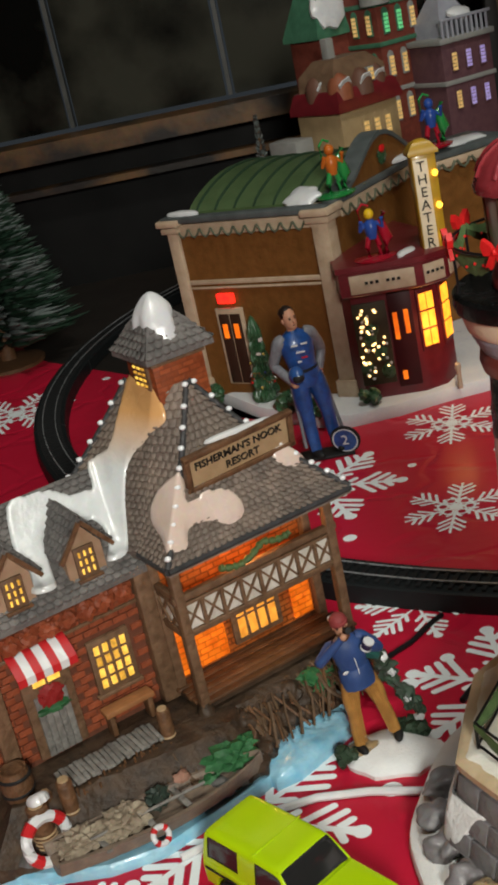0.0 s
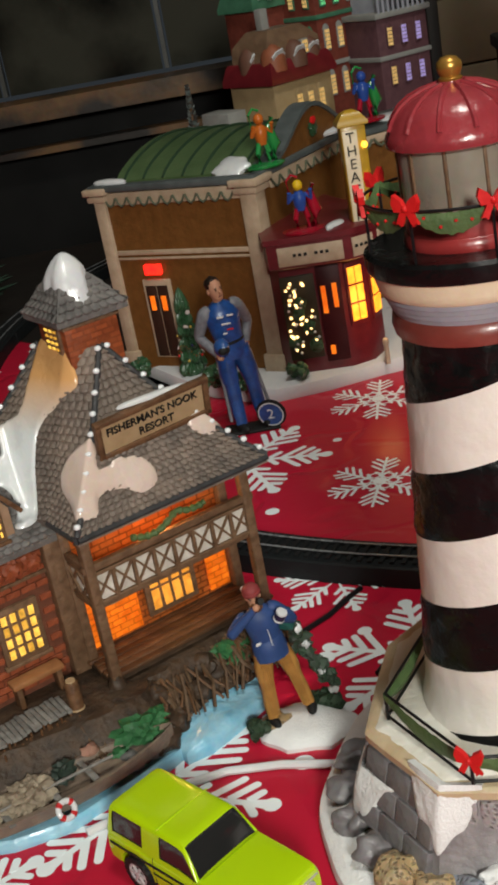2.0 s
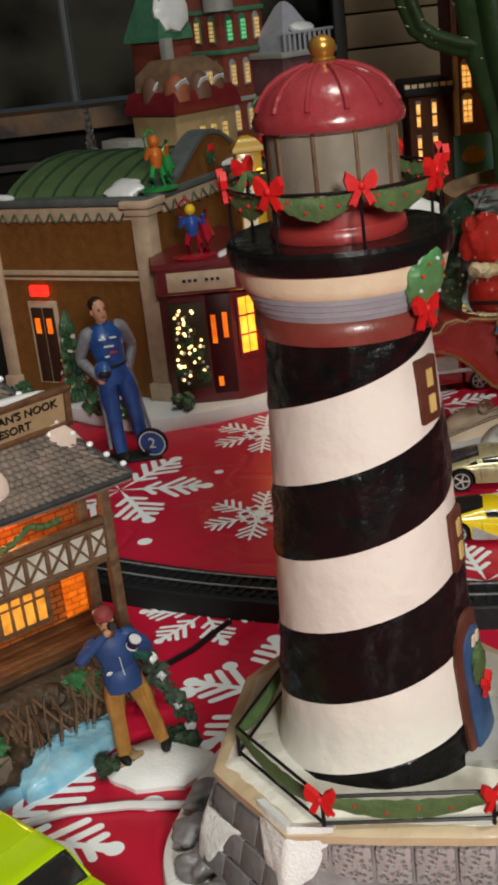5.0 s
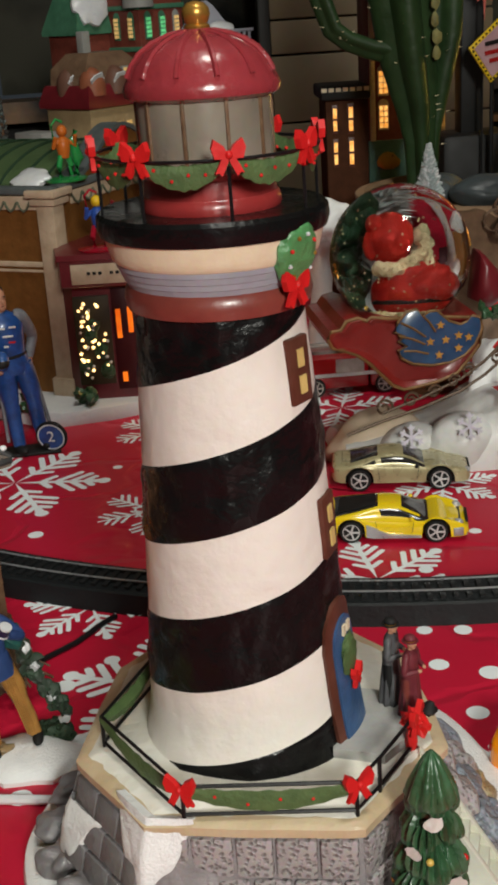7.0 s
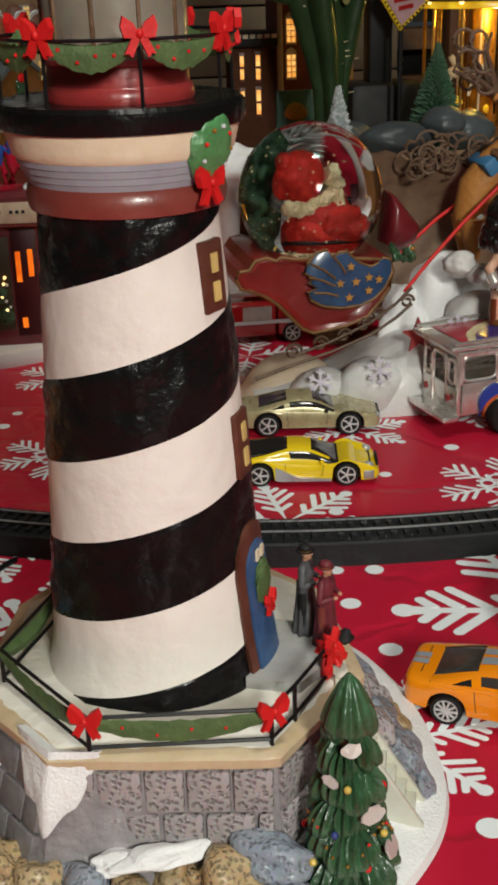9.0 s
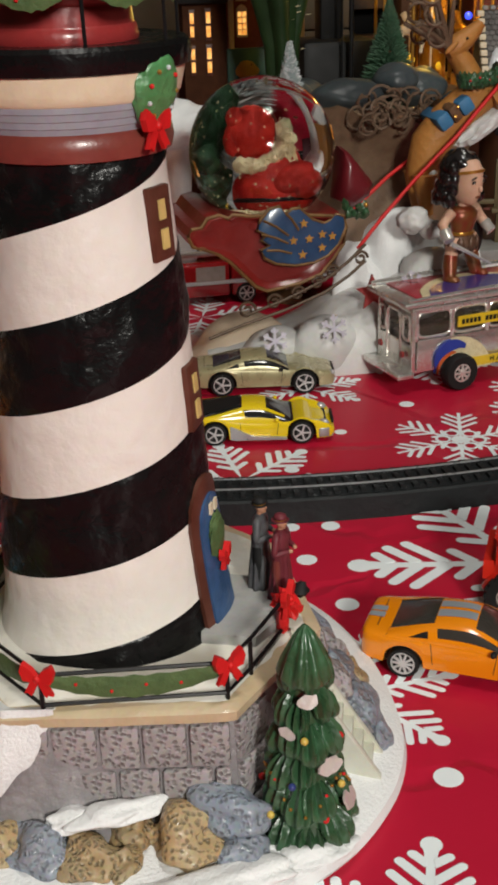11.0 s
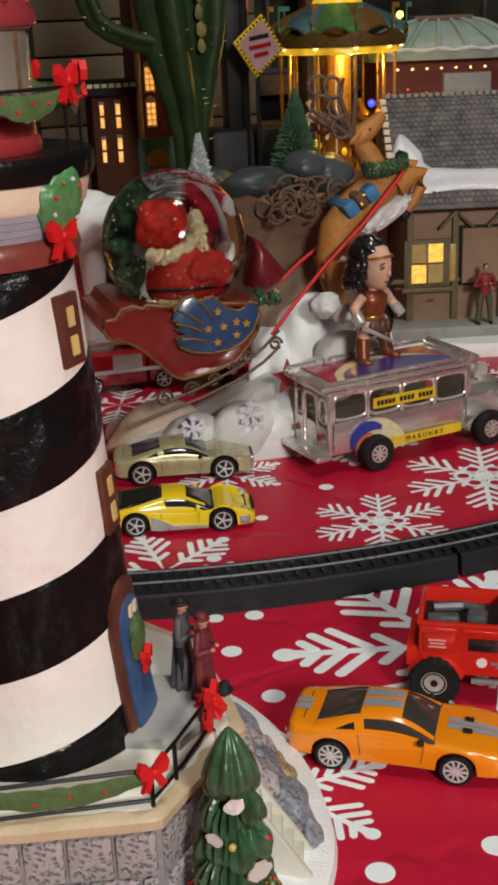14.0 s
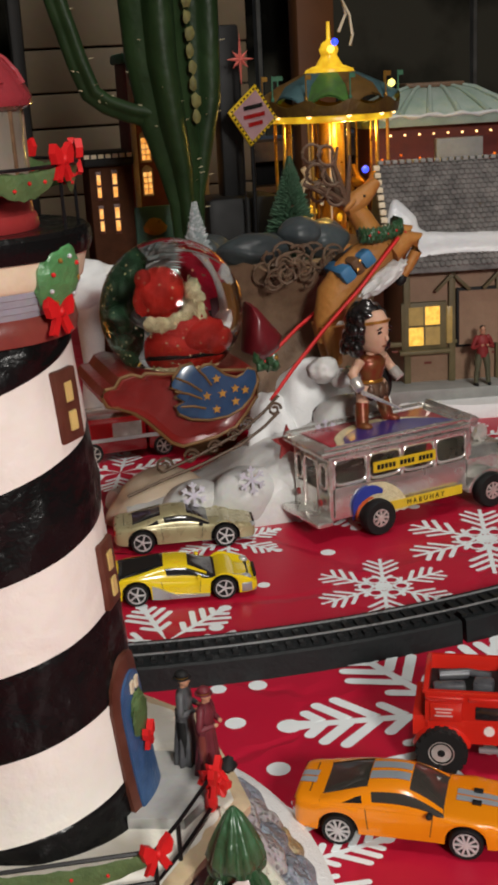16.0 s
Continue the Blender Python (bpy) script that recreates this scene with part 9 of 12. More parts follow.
# base: a ramp of snow that rises to the right
g = Geo()
rows = []
for i in range(25):
    t = i / 24
    x = 0.179 + 0.150 * t
    y = 0.642 - 0.018 * t
    top = 0.012 + 0.052 * max(0, t - 0.08) ** 1.25 + 0.004 * math.sin(t * 14)
    w = 0.020 + 0.016 * math.sin(math.pi * min(1, t * 0.9 + 0.12))
    row = []
    for j in range(20):
        a = math.pi * j / 19
        b = 0.0025 * noise.noise(Vector((x * 60, j * 0.4, 0)))
        row.append(S_(x + 0.004 * math.sin(a) * (1 - 2 * t), y - w * math.cos(a), max(0.0, (top + b) * math.sin(a) ** 0.55)))
    rows.append(row)
g.loft(rows, caps=True)
part("snow_base", g, RESINSNOW, sl, "pearly white snow drift base")
part("drift_tip", Geo().ball(0.030, 0.017, 0.0210, T(*S_(0.203, 0.638, 0.004), 0, -10), 0, 4, 0.12, 40, 2), BUFF, sl, "buff shaded snow drift")
for x, y, z, rx, rz in ((0.2140, 0.6165, 0.010, 0.0165, 0.0145), (0.2410, 0.6110, 0.012, 0.0200, 0.0165), (0.2640, 0.6130, 0.014, 0.020, 0.017), (0.2860, 0.6140, 0.030, 0.022, 0.015), (0.3000, 0.6180, 0.046, 0.016, 0.012), (0.2740, 0.6180, 0.026, 0.020, 0.014), (0.3180, 0.6160, 0.034, 0.018, 0.018)):
    part("snow_ball", Geo().ball(rx, rx * 0.75, rz, T(*S_(x, y, z), 0, -14), 0, 4, 0.16, 40, int(x * 1000)), RESINSNOW, sl)
part("snow_ball", Geo().ball(0.0085, 0.0080, 0.0068, T(*S_(0.2890, 0.6130, 0.0740)), 0, 4, 0.18, 60, 9), RESINSNOW, sl)
part("snow_ball", Geo().ball(0.0065, 0.0060, 0.0050, T(*S_(0.2980, 0.6110, 0.0690)), 0, 3, 0.2, 60, 12), RESINSNOW, sl)


def star_flake(parent, x, y, z, r):
    g_ = Geo()
    base_ = T(x, y - 0.0008, z, -16)
    for k_ in range(6):
        turn_ = base_ @ pose(0, 0, 0, 0, 60 * k_ + 30, 0)
        g_.box(r, 0.0006, r * 0.17, turn_ @ T(r * 0.5, -0.00005 * k_, 0))
        for s_ in (-1, 1):
            g_.box(r * 0.36, 0.0006, r * 0.13, turn_ @ T(r * 0.72, -0.0004 - 0.00005 * k_ - 0.00002 * s_, s_ * r * 0.13) @ pose(0, 0, 0, 0, -s_ * 50, 0))
    part("raised_flake", g_, bpy.data.materials.get("silver_flake") or mat("silver_flake", (0.52, 0.48, 0.56), 0.35, 0.2, (0.42, 0.40, 0.46), 300), parent, "raised silver snowflake")


star_flake(sl, *S_(0.2115, 0.6022, 0.0215), 0.0068)
star_flake(sl, *S_(0.2410, 0.5968, 0.0265), 0.0072)
star_flake(sl, *S_(0.2830, 0.5990, 0.0460), 0.0060)
# sleigh hull: side profile swept across
PROF = [(0.1686, 0.0782), (0.1708, 0.0817), (0.1756, 0.0821), (0.1787, 0.0864), (0.1845, 0.0876), (0.1891, 0.0857), (0.1915, 0.0873), (0.2006, 0.0857), (0.2201, 0.0852), (0.2399, 0.0828), (0.2480, 0.0823), (0.2498, 0.0758), (0.2484, 0.0680), (0.2429, 0.0607), (0.2365, 0.0536), (0.2261, 0.0500), (0.2159, 0.0484), (0.2079, 0.0475), (0.2021, 0.0503), (0.1966, 0.0561), (0.1894, 0.0639), (0.1830, 0.0687), (0.1766, 0.0715), (0.1710, 0.0731)]
cx_, cz_ = 0.214, 0.069
rows = []
for q, (y, k_) in enumerate(((-0.0290, 0.80), (-0.0315, 0.93), (-0.0300, 0.985), (-0.0200, 1.0), (0.0200, 1.0), (0.0300, 0.985), (0.0315, 0.93), (0.0290, 0.80))):
    rows.append([S_(cx_ + (x - cx_) * k_, SLY + y, cz_ + (z - cz_) * k_) for x, z in PROF])
part("hull", Geo().loft(rows), SLEIGHRED, sl, "dark red curled sleigh hull")
part("hull_edge", Geo().tube([S_(cx_ + (x - cx_) * 0.985, SLY - 0.0305, cz_ + (z - cz_) * 0.985) for x, z in PROF], 0.0010, 6, closed=True), OLDGOLD, sl, "old gold edging")
# blue wing with stars
WING = [(0.2048, 0.0837), (0.2090, 0.0889), (0.2143, 0.0898), (0.2172, 0.0856), (0.2207, 0.0881), (0.2246, 0.0882), (0.2278, 0.0851), (0.2312, 0.0820), (0.2371, 0.0797), (0.2412, 0.0812), (0.2433, 0.0838), (0.2473, 0.0824), (0.2481, 0.0764), (0.2447, 0.0689), (0.2393, 0.0637), (0.2321, 0.0607), (0.2220, 0.0600), (0.2122, 0.0618), (0.2065, 0.0651), (0.2048, 0.0692), (0.2092, 0.0710), (0.2051, 0.0740), (0.2082, 0.0765), (0.2031, 0.0791)]
g = Geo().loft([[S_(x, SLY - 0.0312 - d_, z) for x, z in inset(WING, k_, 0.226, 0.074)] for d_, k_ in ((0, 1), (0.0016, 1.0), (0.0026, 0.93))])
wg = part("wing_panel", g, WINGBLUE, sl, "blue enamel wing with gold stars")
part("wing_edge", Geo().tube([S_(x, SLY - 0.0330, z) for x, z in WING], 0.0008, 6, closed=True), OLDGOLD, wg)
for (xa, za), (xb, zb) in (((0.2060, 0.0838), (0.2186, 0.0754)), ((0.2050, 0.0770), (0.2184, 0.0716)), ((0.2074, 0.0690), (0.2201, 0.0665)), ((0.2172, 0.0865), (0.2237, 0.0777))):
    part("feather_line", Geo().tube([S_(xa, SLY - 0.0340, za), S_((xa + xb) / 2, SLY - 0.0344, (za + zb) / 2 + 0.0008), S_(xb, SLY - 0.0342, zb)], 0.0006, 5), OLDGOLD, wg)
for x, z in ((0.2263, 0.0807), (0.2210, 0.0726), (0.2290, 0.0729), (0.2357, 0.0746), (0.2409, 0.0732), (0.2356, 0.0680), (0.2256, 0.0653)):
    g = Geo().loft([[S_(x + r_ * math.cos(2 * math.pi * q / 10 + 0.3), SLY - d_, z + r_ * math.sin(2 * math.pi * q / 10 + 0.3)) for q in range(10) for r_ in (0.0023 if q % 2 == 0 else 0.0010,)] for d_ in (0.0330, 0.0346)])
    part("star", g, STARGOLD, wg)
# runner scrolls
RUN = [(0.1778, 0.0263), (0.1969, 0.0320), (0.2173, 0.0371), (0.2381, 0.0442), (0.2508, 0.0516), (0.2594, 0.0585)]
for lift in (0.0, 0.0085):
    part("runner", Geo().tube([S_(x, SLY - 0.0310, z + lift * (0.4 + 0.12 * i)) for i, (x, z) in enumerate(RUN)][(1 if lift else 0):], 0.0008, 6), BRONZE, sl, "bronze scrolled sleigh runner")
for x, z, r in ((0.1974, 0.0390, 0.0046), (0.2115, 0.0420, 0.0042), (0.2238, 0.0452, 0.0038), (0.2342, 0.0498, 0.0036), (0.2420, 0.0545, 0.0036), (0.2570, 0.0600, 0.0036)):
    part("scroll", Geo().tube([S_(x + r * (1 - 0.035 * i) * math.cos(i * 0.42), SLY - 0.0310, z + r * (1 - 0.035 * i) * math.sin(i * 0.42)) for i in range(22)], 0.0008, 5), BRONZE, sl)
# globe
GC = S_(0.2144, 0.6300, 0.1113)
GR = 0.0362
gl = part("glass_globe", Geo().ball(GR, GR, GR, T(*GC), 0, 5), glass("clear_globe_glass", (0.97, 0.98, 0.96), 0.0, 1.36), sl, "clear liquid-filled glass globe")
part("globe_collar", Geo().lathe([(0.0300, 0.0), (0.0295, 0.003), (0.0260, 0.0042)], 40, T(GC[0], GC[1], 0.0790)), SLEIGHRED, sl)
# seated figure in the globe: plain rounded shapes
g = Geo()
cxg, cyg, czg = GC
P_ = lambda x, y, z, *r: T(cxg + x, cyg + y, czg + z, *r)
g.ball(0.0155, 0.0115, 0.0115, P_(0.0050, 0, -0.0145), 0, 4, 0.14, 50)
g.ball(0.0125, 0.0105, 0.0080, P_(0.0035, 0, -0.0070), 0, 4, 0.14, 60, 2)
g.ball(0.0080, 0.0060, 0.0062, P_(0.0145, -0.0075, -0.0118, 0, 20), 0, 3, 0.14, 60)
g.ball(0.0058, 0.0050, 0.0090, P_(0.0100, -0.0090, -0.0095, 0, 62), 0, 3, 0.1, 60)
g.ball(0.0090, 0.0086, 0.0100, P_(-0.0040, 0, 0.0068, 0, 14), 0, 4, 0.12, 50, 3)
g.ball(0.0042, 0.0040, 0.0072, P_(-0.0105, 0, 0.0058, 0, 8), 0, 3, 0.1)
g.ball(0.0036, 0.0040, 0.0045, P_(-0.0105, 0, 0.0130), 0, 2)
for q in range(13):
    t = q / 12
    g.ball(0.0030, 0.0050, 0.0028, P_(-0.0085 + 0.0165 * t, -0.0062 + 0.003 * t, -0.0042 + 0.0050 * t - 0.002 * math.sin(math.pi * t)), 1, 2, 0.6, 150, q)
for q in range(7):
    g.ball(0.0034, 0.0050, 0.0032, P_(0.0078 + 0.0006 * (q % 3), -0.0030, 0.0080 - 0.0022 * q), 1, 2, 0.6, 150, q + 20)
g.ball(0.0033, 0.0033, 0.0033, P_(-0.0096, -0.0040, -0.0040), 1, 2, 0.3, 130)
for q in range(16):
    g.ball(0.0034, 0.0040, 0.0026, P_(-0.0115 + 0.0018 * q, -0.0075 + 0.0004 * abs(q - 8), -0.0245), 1, 2, 0.5, 150, q + 40)
g.lathe([(0.0185, 0), (0.0195, 0.0015), (0.0175, 0.0032)], 30, P_(0, 0, -0.0300), 1)
g.lathe([(0.0150, 0), (0.0156, 0.0008), (0.0150, 0.0018)], 30, P_(0.0046, 0, -0.0186), 2, 1, 0.76)
part("seated_figure", g, [COATRED, FUR, RUBBER], gl, "seated figure in red coat with cream fur")
g = Geo()
rt = random.Random(3)
for k_ in range(26):
    t = k_ / 26
    g.ball(0.0062 * (1 - 0.7 * t), 0.0055 * (1 - 0.7 * t), 0.0038, T(cxg - 0.0165 + rt.uniform(-0.002, 0.002), cyg + 0.014 + rt.uniform(-0.003, 0.003), 0.090 + 0.040 * t), 0, 2, 0.8, 150, k_)
for k_ in range(46):
    g.ball(0.0050, 0.0030, 0.0050, T(cxg + rt.uniform(-0.024, -0.008), cyg + 0.018 + rt.uniform(-0.002, 0.002), czg + rt.uniform(-0.020, 0.016)), 0, 2, 0.8, 150, k_ + 60)
part("globe_fir", g, NIGHTGREEN, gl, smooth=80)
# glitter flakes that also stand in for glints on the globe
g = Geo()
for k_ in range(200):
    d_ = Vector((rt.gauss(0, 1), rt.gauss(0, 1), rt.gauss(0, 1))).normalized() * GR * rt.uniform(0.80, 0.94)
    g.box(0.0010, 0.0010, 0.00012, T(cxg + d_.x, cyg + d_.y, czg + d_.z, rt.uniform(0, 180), rt.uniform(0, 180), 0), 0)
tagged(part("globe_glitter", g, mat("gold_glitter_and_glints", (0.95, 0.72, 0.36), 0.25, 0.5, (0.9, 0.8, 0.6), 300), gl, "gold glitter flakes in the liquid, also for glints on the glass"), kind="stuff")
# sack drape behind the sleigh, holly, reins
g = Geo()
rows = []
for i in range(17):
    t = i / 16
    x = 0.2430 + 0.068 * t
    row = []
    for j in range(11):
        s = j / 10
        b = 0.0045 * noise.noise(Vector((x * 90 + s * 3, s * 3, 2)))
        row.append(S_(x + 0.010 * s * t, 0.646 + 0.012 * math.sin(s * 3) + b, 0.050 + 0.014 * t + (0.073 - 0.016 * t + 0.004 * math.sin(t * 8)) * s + b))
    rows.append(row)
g.loft(rows, caps=False, closed=False)
n_ = len(g.v)
g.v += [(x, y + 0.006, z) for x, y, z in g.v]
g.f += [tuple(i + n_ for i in reversed(f)) for f in g.f]
g.m += g.m
part("brown_drape", g, BROWNRESIN, sl, "brown draped cloak behind the reins")
part("red_pouch", Geo().loft([[S_(x, 0.628 + d_, z) for x, z in inset([(0.2510, 0.0850), (0.2540, 0.1110), (0.2570, 0.1100), (0.2710, 0.0930), (0.2690, 0.0860), (0.2600, 0.0800)], k_, 0.260, 0.093)] for d_, k_ in ((-0.0095, 0.55), (-0.006, 0.92), (0.004, 1.0), (0.008, 0.9))]), MAROON, sl, "dark red prow shield of the sleigh", smooth=60)
g = Geo()
for k_ in range(12):
    g.ball(0.0030, 0.0020, 0.0018, T(*S_(0.2545 + rt.uniform(-0.004, 0.006), 0.6060 + rt.uniform(-0.002, 0.003), 0.0840 + rt.uniform(-0.003, 0.003)), 0, rt.uniform(0, 90), rt.uniform(0, 180)), 0, 2, 0.6, 100, k_)
tagged(part("holly", g, DARKGREEN, sl, "small holly spray"), kind="stuff")
part("holly_berry", Geo().ball(0.0014, 0.0014, 0.0014, T(*S_(0.2600, 0.6045, 0.0860)), 0, 2), GOLD, sl)
for pts_ in (((0.2574, 0.6080, 0.0632), (0.2700, 0.6085, 0.0775), (0.2884, 0.6100, 0.0956), (0.3110, 0.6110, 0.1157), (0.3230, 0.6130, 0.1275), (0.3345, 0.6160, 0.1380)), ((0.2600, 0.6330, 0.0740), (0.2681, 0.6360, 0.0796), (0.2850, 0.6380, 0.0925), (0.3020, 0.6370, 0.1040))):
    part("rein", Geo().tube([S_(*p) for p in pts_], 0.0010, 6), BRIGHTRED, sl, "red rein")
SLIN = sl.matrix_basis.inverted()
part("snow_bank", Geo().ball(0.034, 0.024, 0.062, SLIN @ T(0.2940, 0.6430, 0.0060), 0, 5, 0.25, 50, 3).ball(0.018, 0.016, 0.050, SLIN @ T(0.2700, 0.6380, 0.0060), 0, 4, 0.25, 50, 8).ball(0.030, 0.020, 0.034, SLIN @ T(0.3120, 0.6320, 0.0060), 0, 4, 0.25, 50, 5), SNOW, sl, "bank of white snow under the reins")
part("red_star", Geo().prism([((0.0095 if i_ % 2 == 0 else 0.0042) * math.sin(math.pi * i_ / 5), (0.0095 if i_ % 2 == 0 else 0.0042) * math.cos(math.pi * i_ / 5)) for i_ in range(10)], 0.0, 0.0016, SLIN @ T(0.2644, 0.6050, 0.0406, 80)), RED, sl, "small red star on the snow")
# coiled brown antler-like twigs between drape and reindeer
for k_ in range(34):
    c = Vector(S_(0.290 + rt.uniform(-0.019, 0.021), 0.640 + rt.uniform(-0.006, 0.006), 0.1235 + rt.gauss(0, 0.0050)))
    r = rt.uniform(0.0035, 0.0065)
    a0 = rt.uniform(0, 6)
    part("twig_coil", Geo().tube([c + Vector((r * math.cos(a0 + i * 0.5), 0.004 * math.sin(i * 0.3), r * math.sin(a0 + i * 0.5))) for i in range(11)], 0.0008, 5), ANTLER, sl)
# reindeer leaping up to the right
g = Geo()
DY = 0.628
g.tube([S_(0.2975, DY, 0.0850), S_(0.2985, DY, 0.0960), S_(0.3030, DY, 0.1090), S_(0.3120, DY, 0.1195), S_(0.3230, DY, 0.1280), S_(0.3330, DY, 0.1330), S_(0.3380, DY, 0.1350)], [0.0050, 0.0078, 0.0102, 0.0102, 0.0098, 0.0085, 0.0050], 16)
g.tube([S_(0.3260, DY, 0.1300), S_(0.3240, DY, 0.1400), S_(0.3195, DY, 0.1480), S_(0.3150, DY, 0.1535)], [0.0088, 0.0068, 0.0058, 0.0050], 14)
g.tube([S_(0.3105, DY, 0.1530), S_(0.3145, DY, 0.1555), S_(0.3205, DY, 0.1595), S_(0.3260, DY, 0.1640), S_(0.3285, DY, 0.1665)], [0.0044, 0.0060, 0.0050, 0.0036, 0.0024], 14)
g.ball(0.0016, 0.0012, 0.0046, T(*S_(0.3105, DY - 0.0058, 0.1560), 0, 50), 0, 2)
g.ball(0.0016, 0.0012, 0.0046, T(*S_(0.3085, DY + 0.0050, 0.1560), 0, -40), 0, 2)
for y, up in ((-0.0055, 0.0), (0.0055, 0.003)):
    g.tube([S_(0.3330, DY + y, 0.1300), S_(0.3430, DY + y, 0.1360 + up), S_(0.3480, DY + y, 0.1360 + up), S_(0.3478, DY + y, 0.1290 + up), S_(0.3435, DY + y, 0.1215 + up), S_(0.3400, DY + y, 0.1170 + up)], [0.0066, 0.0048, 0.0040, 0.0033, 0.0027, 0.0024], 12)
    g.tube([S_(0.2985, DY + y, 0.0950), S_(0.2990, DY + y, 0.0840), S_(0.3005, DY + y, 0.0740)], [0.0070, 0.0046, 0.0034], 10)
body = part("reindeer_body", g, DEER, sl, "leaping brown reindeer", smooth=60)
for y, up in ((-0.0055, 0.0), (0.0055, 0.003)):
    part("hoof", Geo().ball(0.0028, 0.0026, 0.0038, T(*S_(0.3390, DY + y, 0.1150 + up), 0, 35), 0, 2), RUBBER, body)
part("eye", Geo().ball(0.0008, 0.0008, 0.0008, T(*S_(0.3190, DY - 0.0052, 0.1600)), 0, 1), RUBBER, body)
part("chest_fur", Geo().ball(0.0155, 0.0070, 0.0050, T(*S_(0.3280, DY - 0.005, 0.1165), 0, -32), 0, 4, 0.25, 110), RESINSNOW, body, "white chest fur")
part("leg_fur", Geo().ball(0.0036, 0.0050, 0.0095, T(*S_(0.3025, DY - 0.006, 0.0880)), 0, 3, 0.4, 110), RESINSNOW, body, "white leg fur")
SADDLE = mat("saddle_blue", (0.06, 0.20, 0.38), 0.5)
for x, z in ((0.3060, 0.1235), (0.3172, 0.1305)):
    part("saddle_cloth", Geo().box(0.0076, 0.0236, 0.0085, T(*S_(x, DY - 0.001, z - 0.002), 0, -35), 0, 0.0018), SADDLE, body, "blue saddle cloth")
part("saddle_strap", Geo().box(0.0056, 0.0240, 0.0092, T(*S_(0.3114, DY - 0.001, 0.1252), 0, -35), 0, 0.0018), WOOD, body, "brown saddle strap")
for q in (-1, 1):
    part("saddle_stud", Geo().ball(0.0011, 0.0011, 0.0011, T(*S_(0.3112 + q * 0.0006, DY - 0.0132, 0.1262 + q * 0.0022)), 0, 1), GOLD, body)
g = Geo()
gr = [S_(0.3140, DY - 0.0085, 0.1408), S_(0.3190, DY - 0.0100, 0.1402), S_(0.3260, DY - 0.0108, 0.1405), S_(0.3330, DY - 0.0100, 0.1420), S_(0.3400, DY - 0.0040, 0.1430), S_(0.3405, DY + 0.0060, 0.1435)]
rows = []
for i in range(41):
    u = i / 40 * (len(gr) - 1.001)
    p = Vector(gr[int(u)]).lerp(Vector(gr[int(u) + 1]), u - int(u))
    rows.append([tuple(p + Vector((0, math.cos(q * 0.524), math.sin(q * 0.524))) * (0.0036 + 0.0010 * math.sin(i * 1.9 + q * 2.3) + 0.0005 * math.sin(i * 4.1 + q))) for q in range(12)])
gar = part("neck_garland", g.loft(rows), DARKGREEN, body, "green garland at the neck")
for q in range(5):
    part("berry", Geo().ball(0.0007, 0.0007, 0.0007, T(*S_(0.3175 + 0.0050 * q, DY - 0.0142, 0.1408 + 0.0012 * (q % 2))), 0, 1), BRIGHTRED, gar)
for s in (-1, 1):
    base_ = Vector(S_(0.3095, DY + 0.004 * s, 0.1560))
    for k_, (dx, dz) in enumerate(((-0.008, 0.026), (-0.016, 0.014), (-0.001, 0.022))):
        pts_ = [base_, base_ + Vector((dx * 0.5, 0.003 * s, dz * 0.4)), base_ + Vector((dx * 1.1, 0.006 * s, dz * 0.8)), base_ + Vector((dx * 0.9, 0.007 * s, dz * 1.15))]
        part("antler", Geo().tube(pts_, [0.0018, 0.0015, 0.0012, 0.0007], 7), ANTLER, body)
    for k_ in range(3):
        c = base_ + Vector((-0.009 - 0.002 * k_, 0.004 * s, 0.006 + 0.010 * k_))
        part("antler_curl", Geo().tube([c + Vector((0.0048 * math.cos(i * 0.5), 0.001 * i * s * 0.4, 0.0048 * math.sin(i * 0.5))) for i in range(12)], 0.0009, 6), ANTLER, body)

# ---- silver jeepney ----
jp = thing("toy_jeepney", "silver chrome toy jeepney with blue roof and yellow boards", "toy bus", (0.2700, 0.5615, 0), 8.2)
# own plan: x forward from the rear left corner, y to the far side
CAST = mat("silver_cast_metal", (0.80, 0.79, 0.75), 0.24, 0.80, (0.62, 0.60, 0.56), 60, 0.5, 0.35, 90)
CLEAR = glass("clear_side_plastic", (0.92, 0.90, 0.86), 0.08, 1.3)
JW, JL = 0.036, 0.083
part("floor_pan", Geo().box(0.118, JW * 0.9, 0.003, T(0.058, JW / 2, 0.0115), 0, 0.0006), CAST, jp)
for y in (0.0006, JW - 0.0006):
    part("side_panel", Geo().box(JL - 0.004, 0.0014, 0.0150, T(JL / 2, y, 0.0190), 0, 0.0004), CAST, jp)
    part("window_rail", Geo().box(JL, 0.0018, 0.0020, T(JL / 2, y, 0.0395), 0, 0.0004), CAST, jp)
    for k_ in range(5):
        part("window_post", Geo().box(0.0024, 0.0018, 0.0140, T(0.0012 + (JL - 0.0024) * k_ / 4, y, 0.0330), 0, 0.0006), CAST, jp)
    for k_ in range(4):
        x0_ = 0.0012 + (JL - 0.0024) * (k_ + 0.5) / 4
        part("window_trim", Geo().tube([(x0_ + 0.0092 * math.copysign(abs(math.cos(a_)) ** 0.4, math.cos(a_)), y, 0.0330 + 0.0056 * math.copysign(abs(math.sin(a_)) ** 0.4, math.sin(a_))) for a_ in [2 * math.pi * i_ / 32 for i_ in range(33)]], 0.0007, 6), CHROME, jp, "chrome window surround")
    part("side_glazing", Geo().box(JL - 0.006, 0.0006, 0.0120, T(JL / 2, y, 0.0325)), CLEAR, jp)
for k_ in (0, 3):
    part("rear_post", Geo().box(0.0026, 0.0026, 0.0290, T(0.0005, 0.002 + (JW - 0.004) * k_ / 3, 0.0260), 0, 0.0008), CAST, jp)
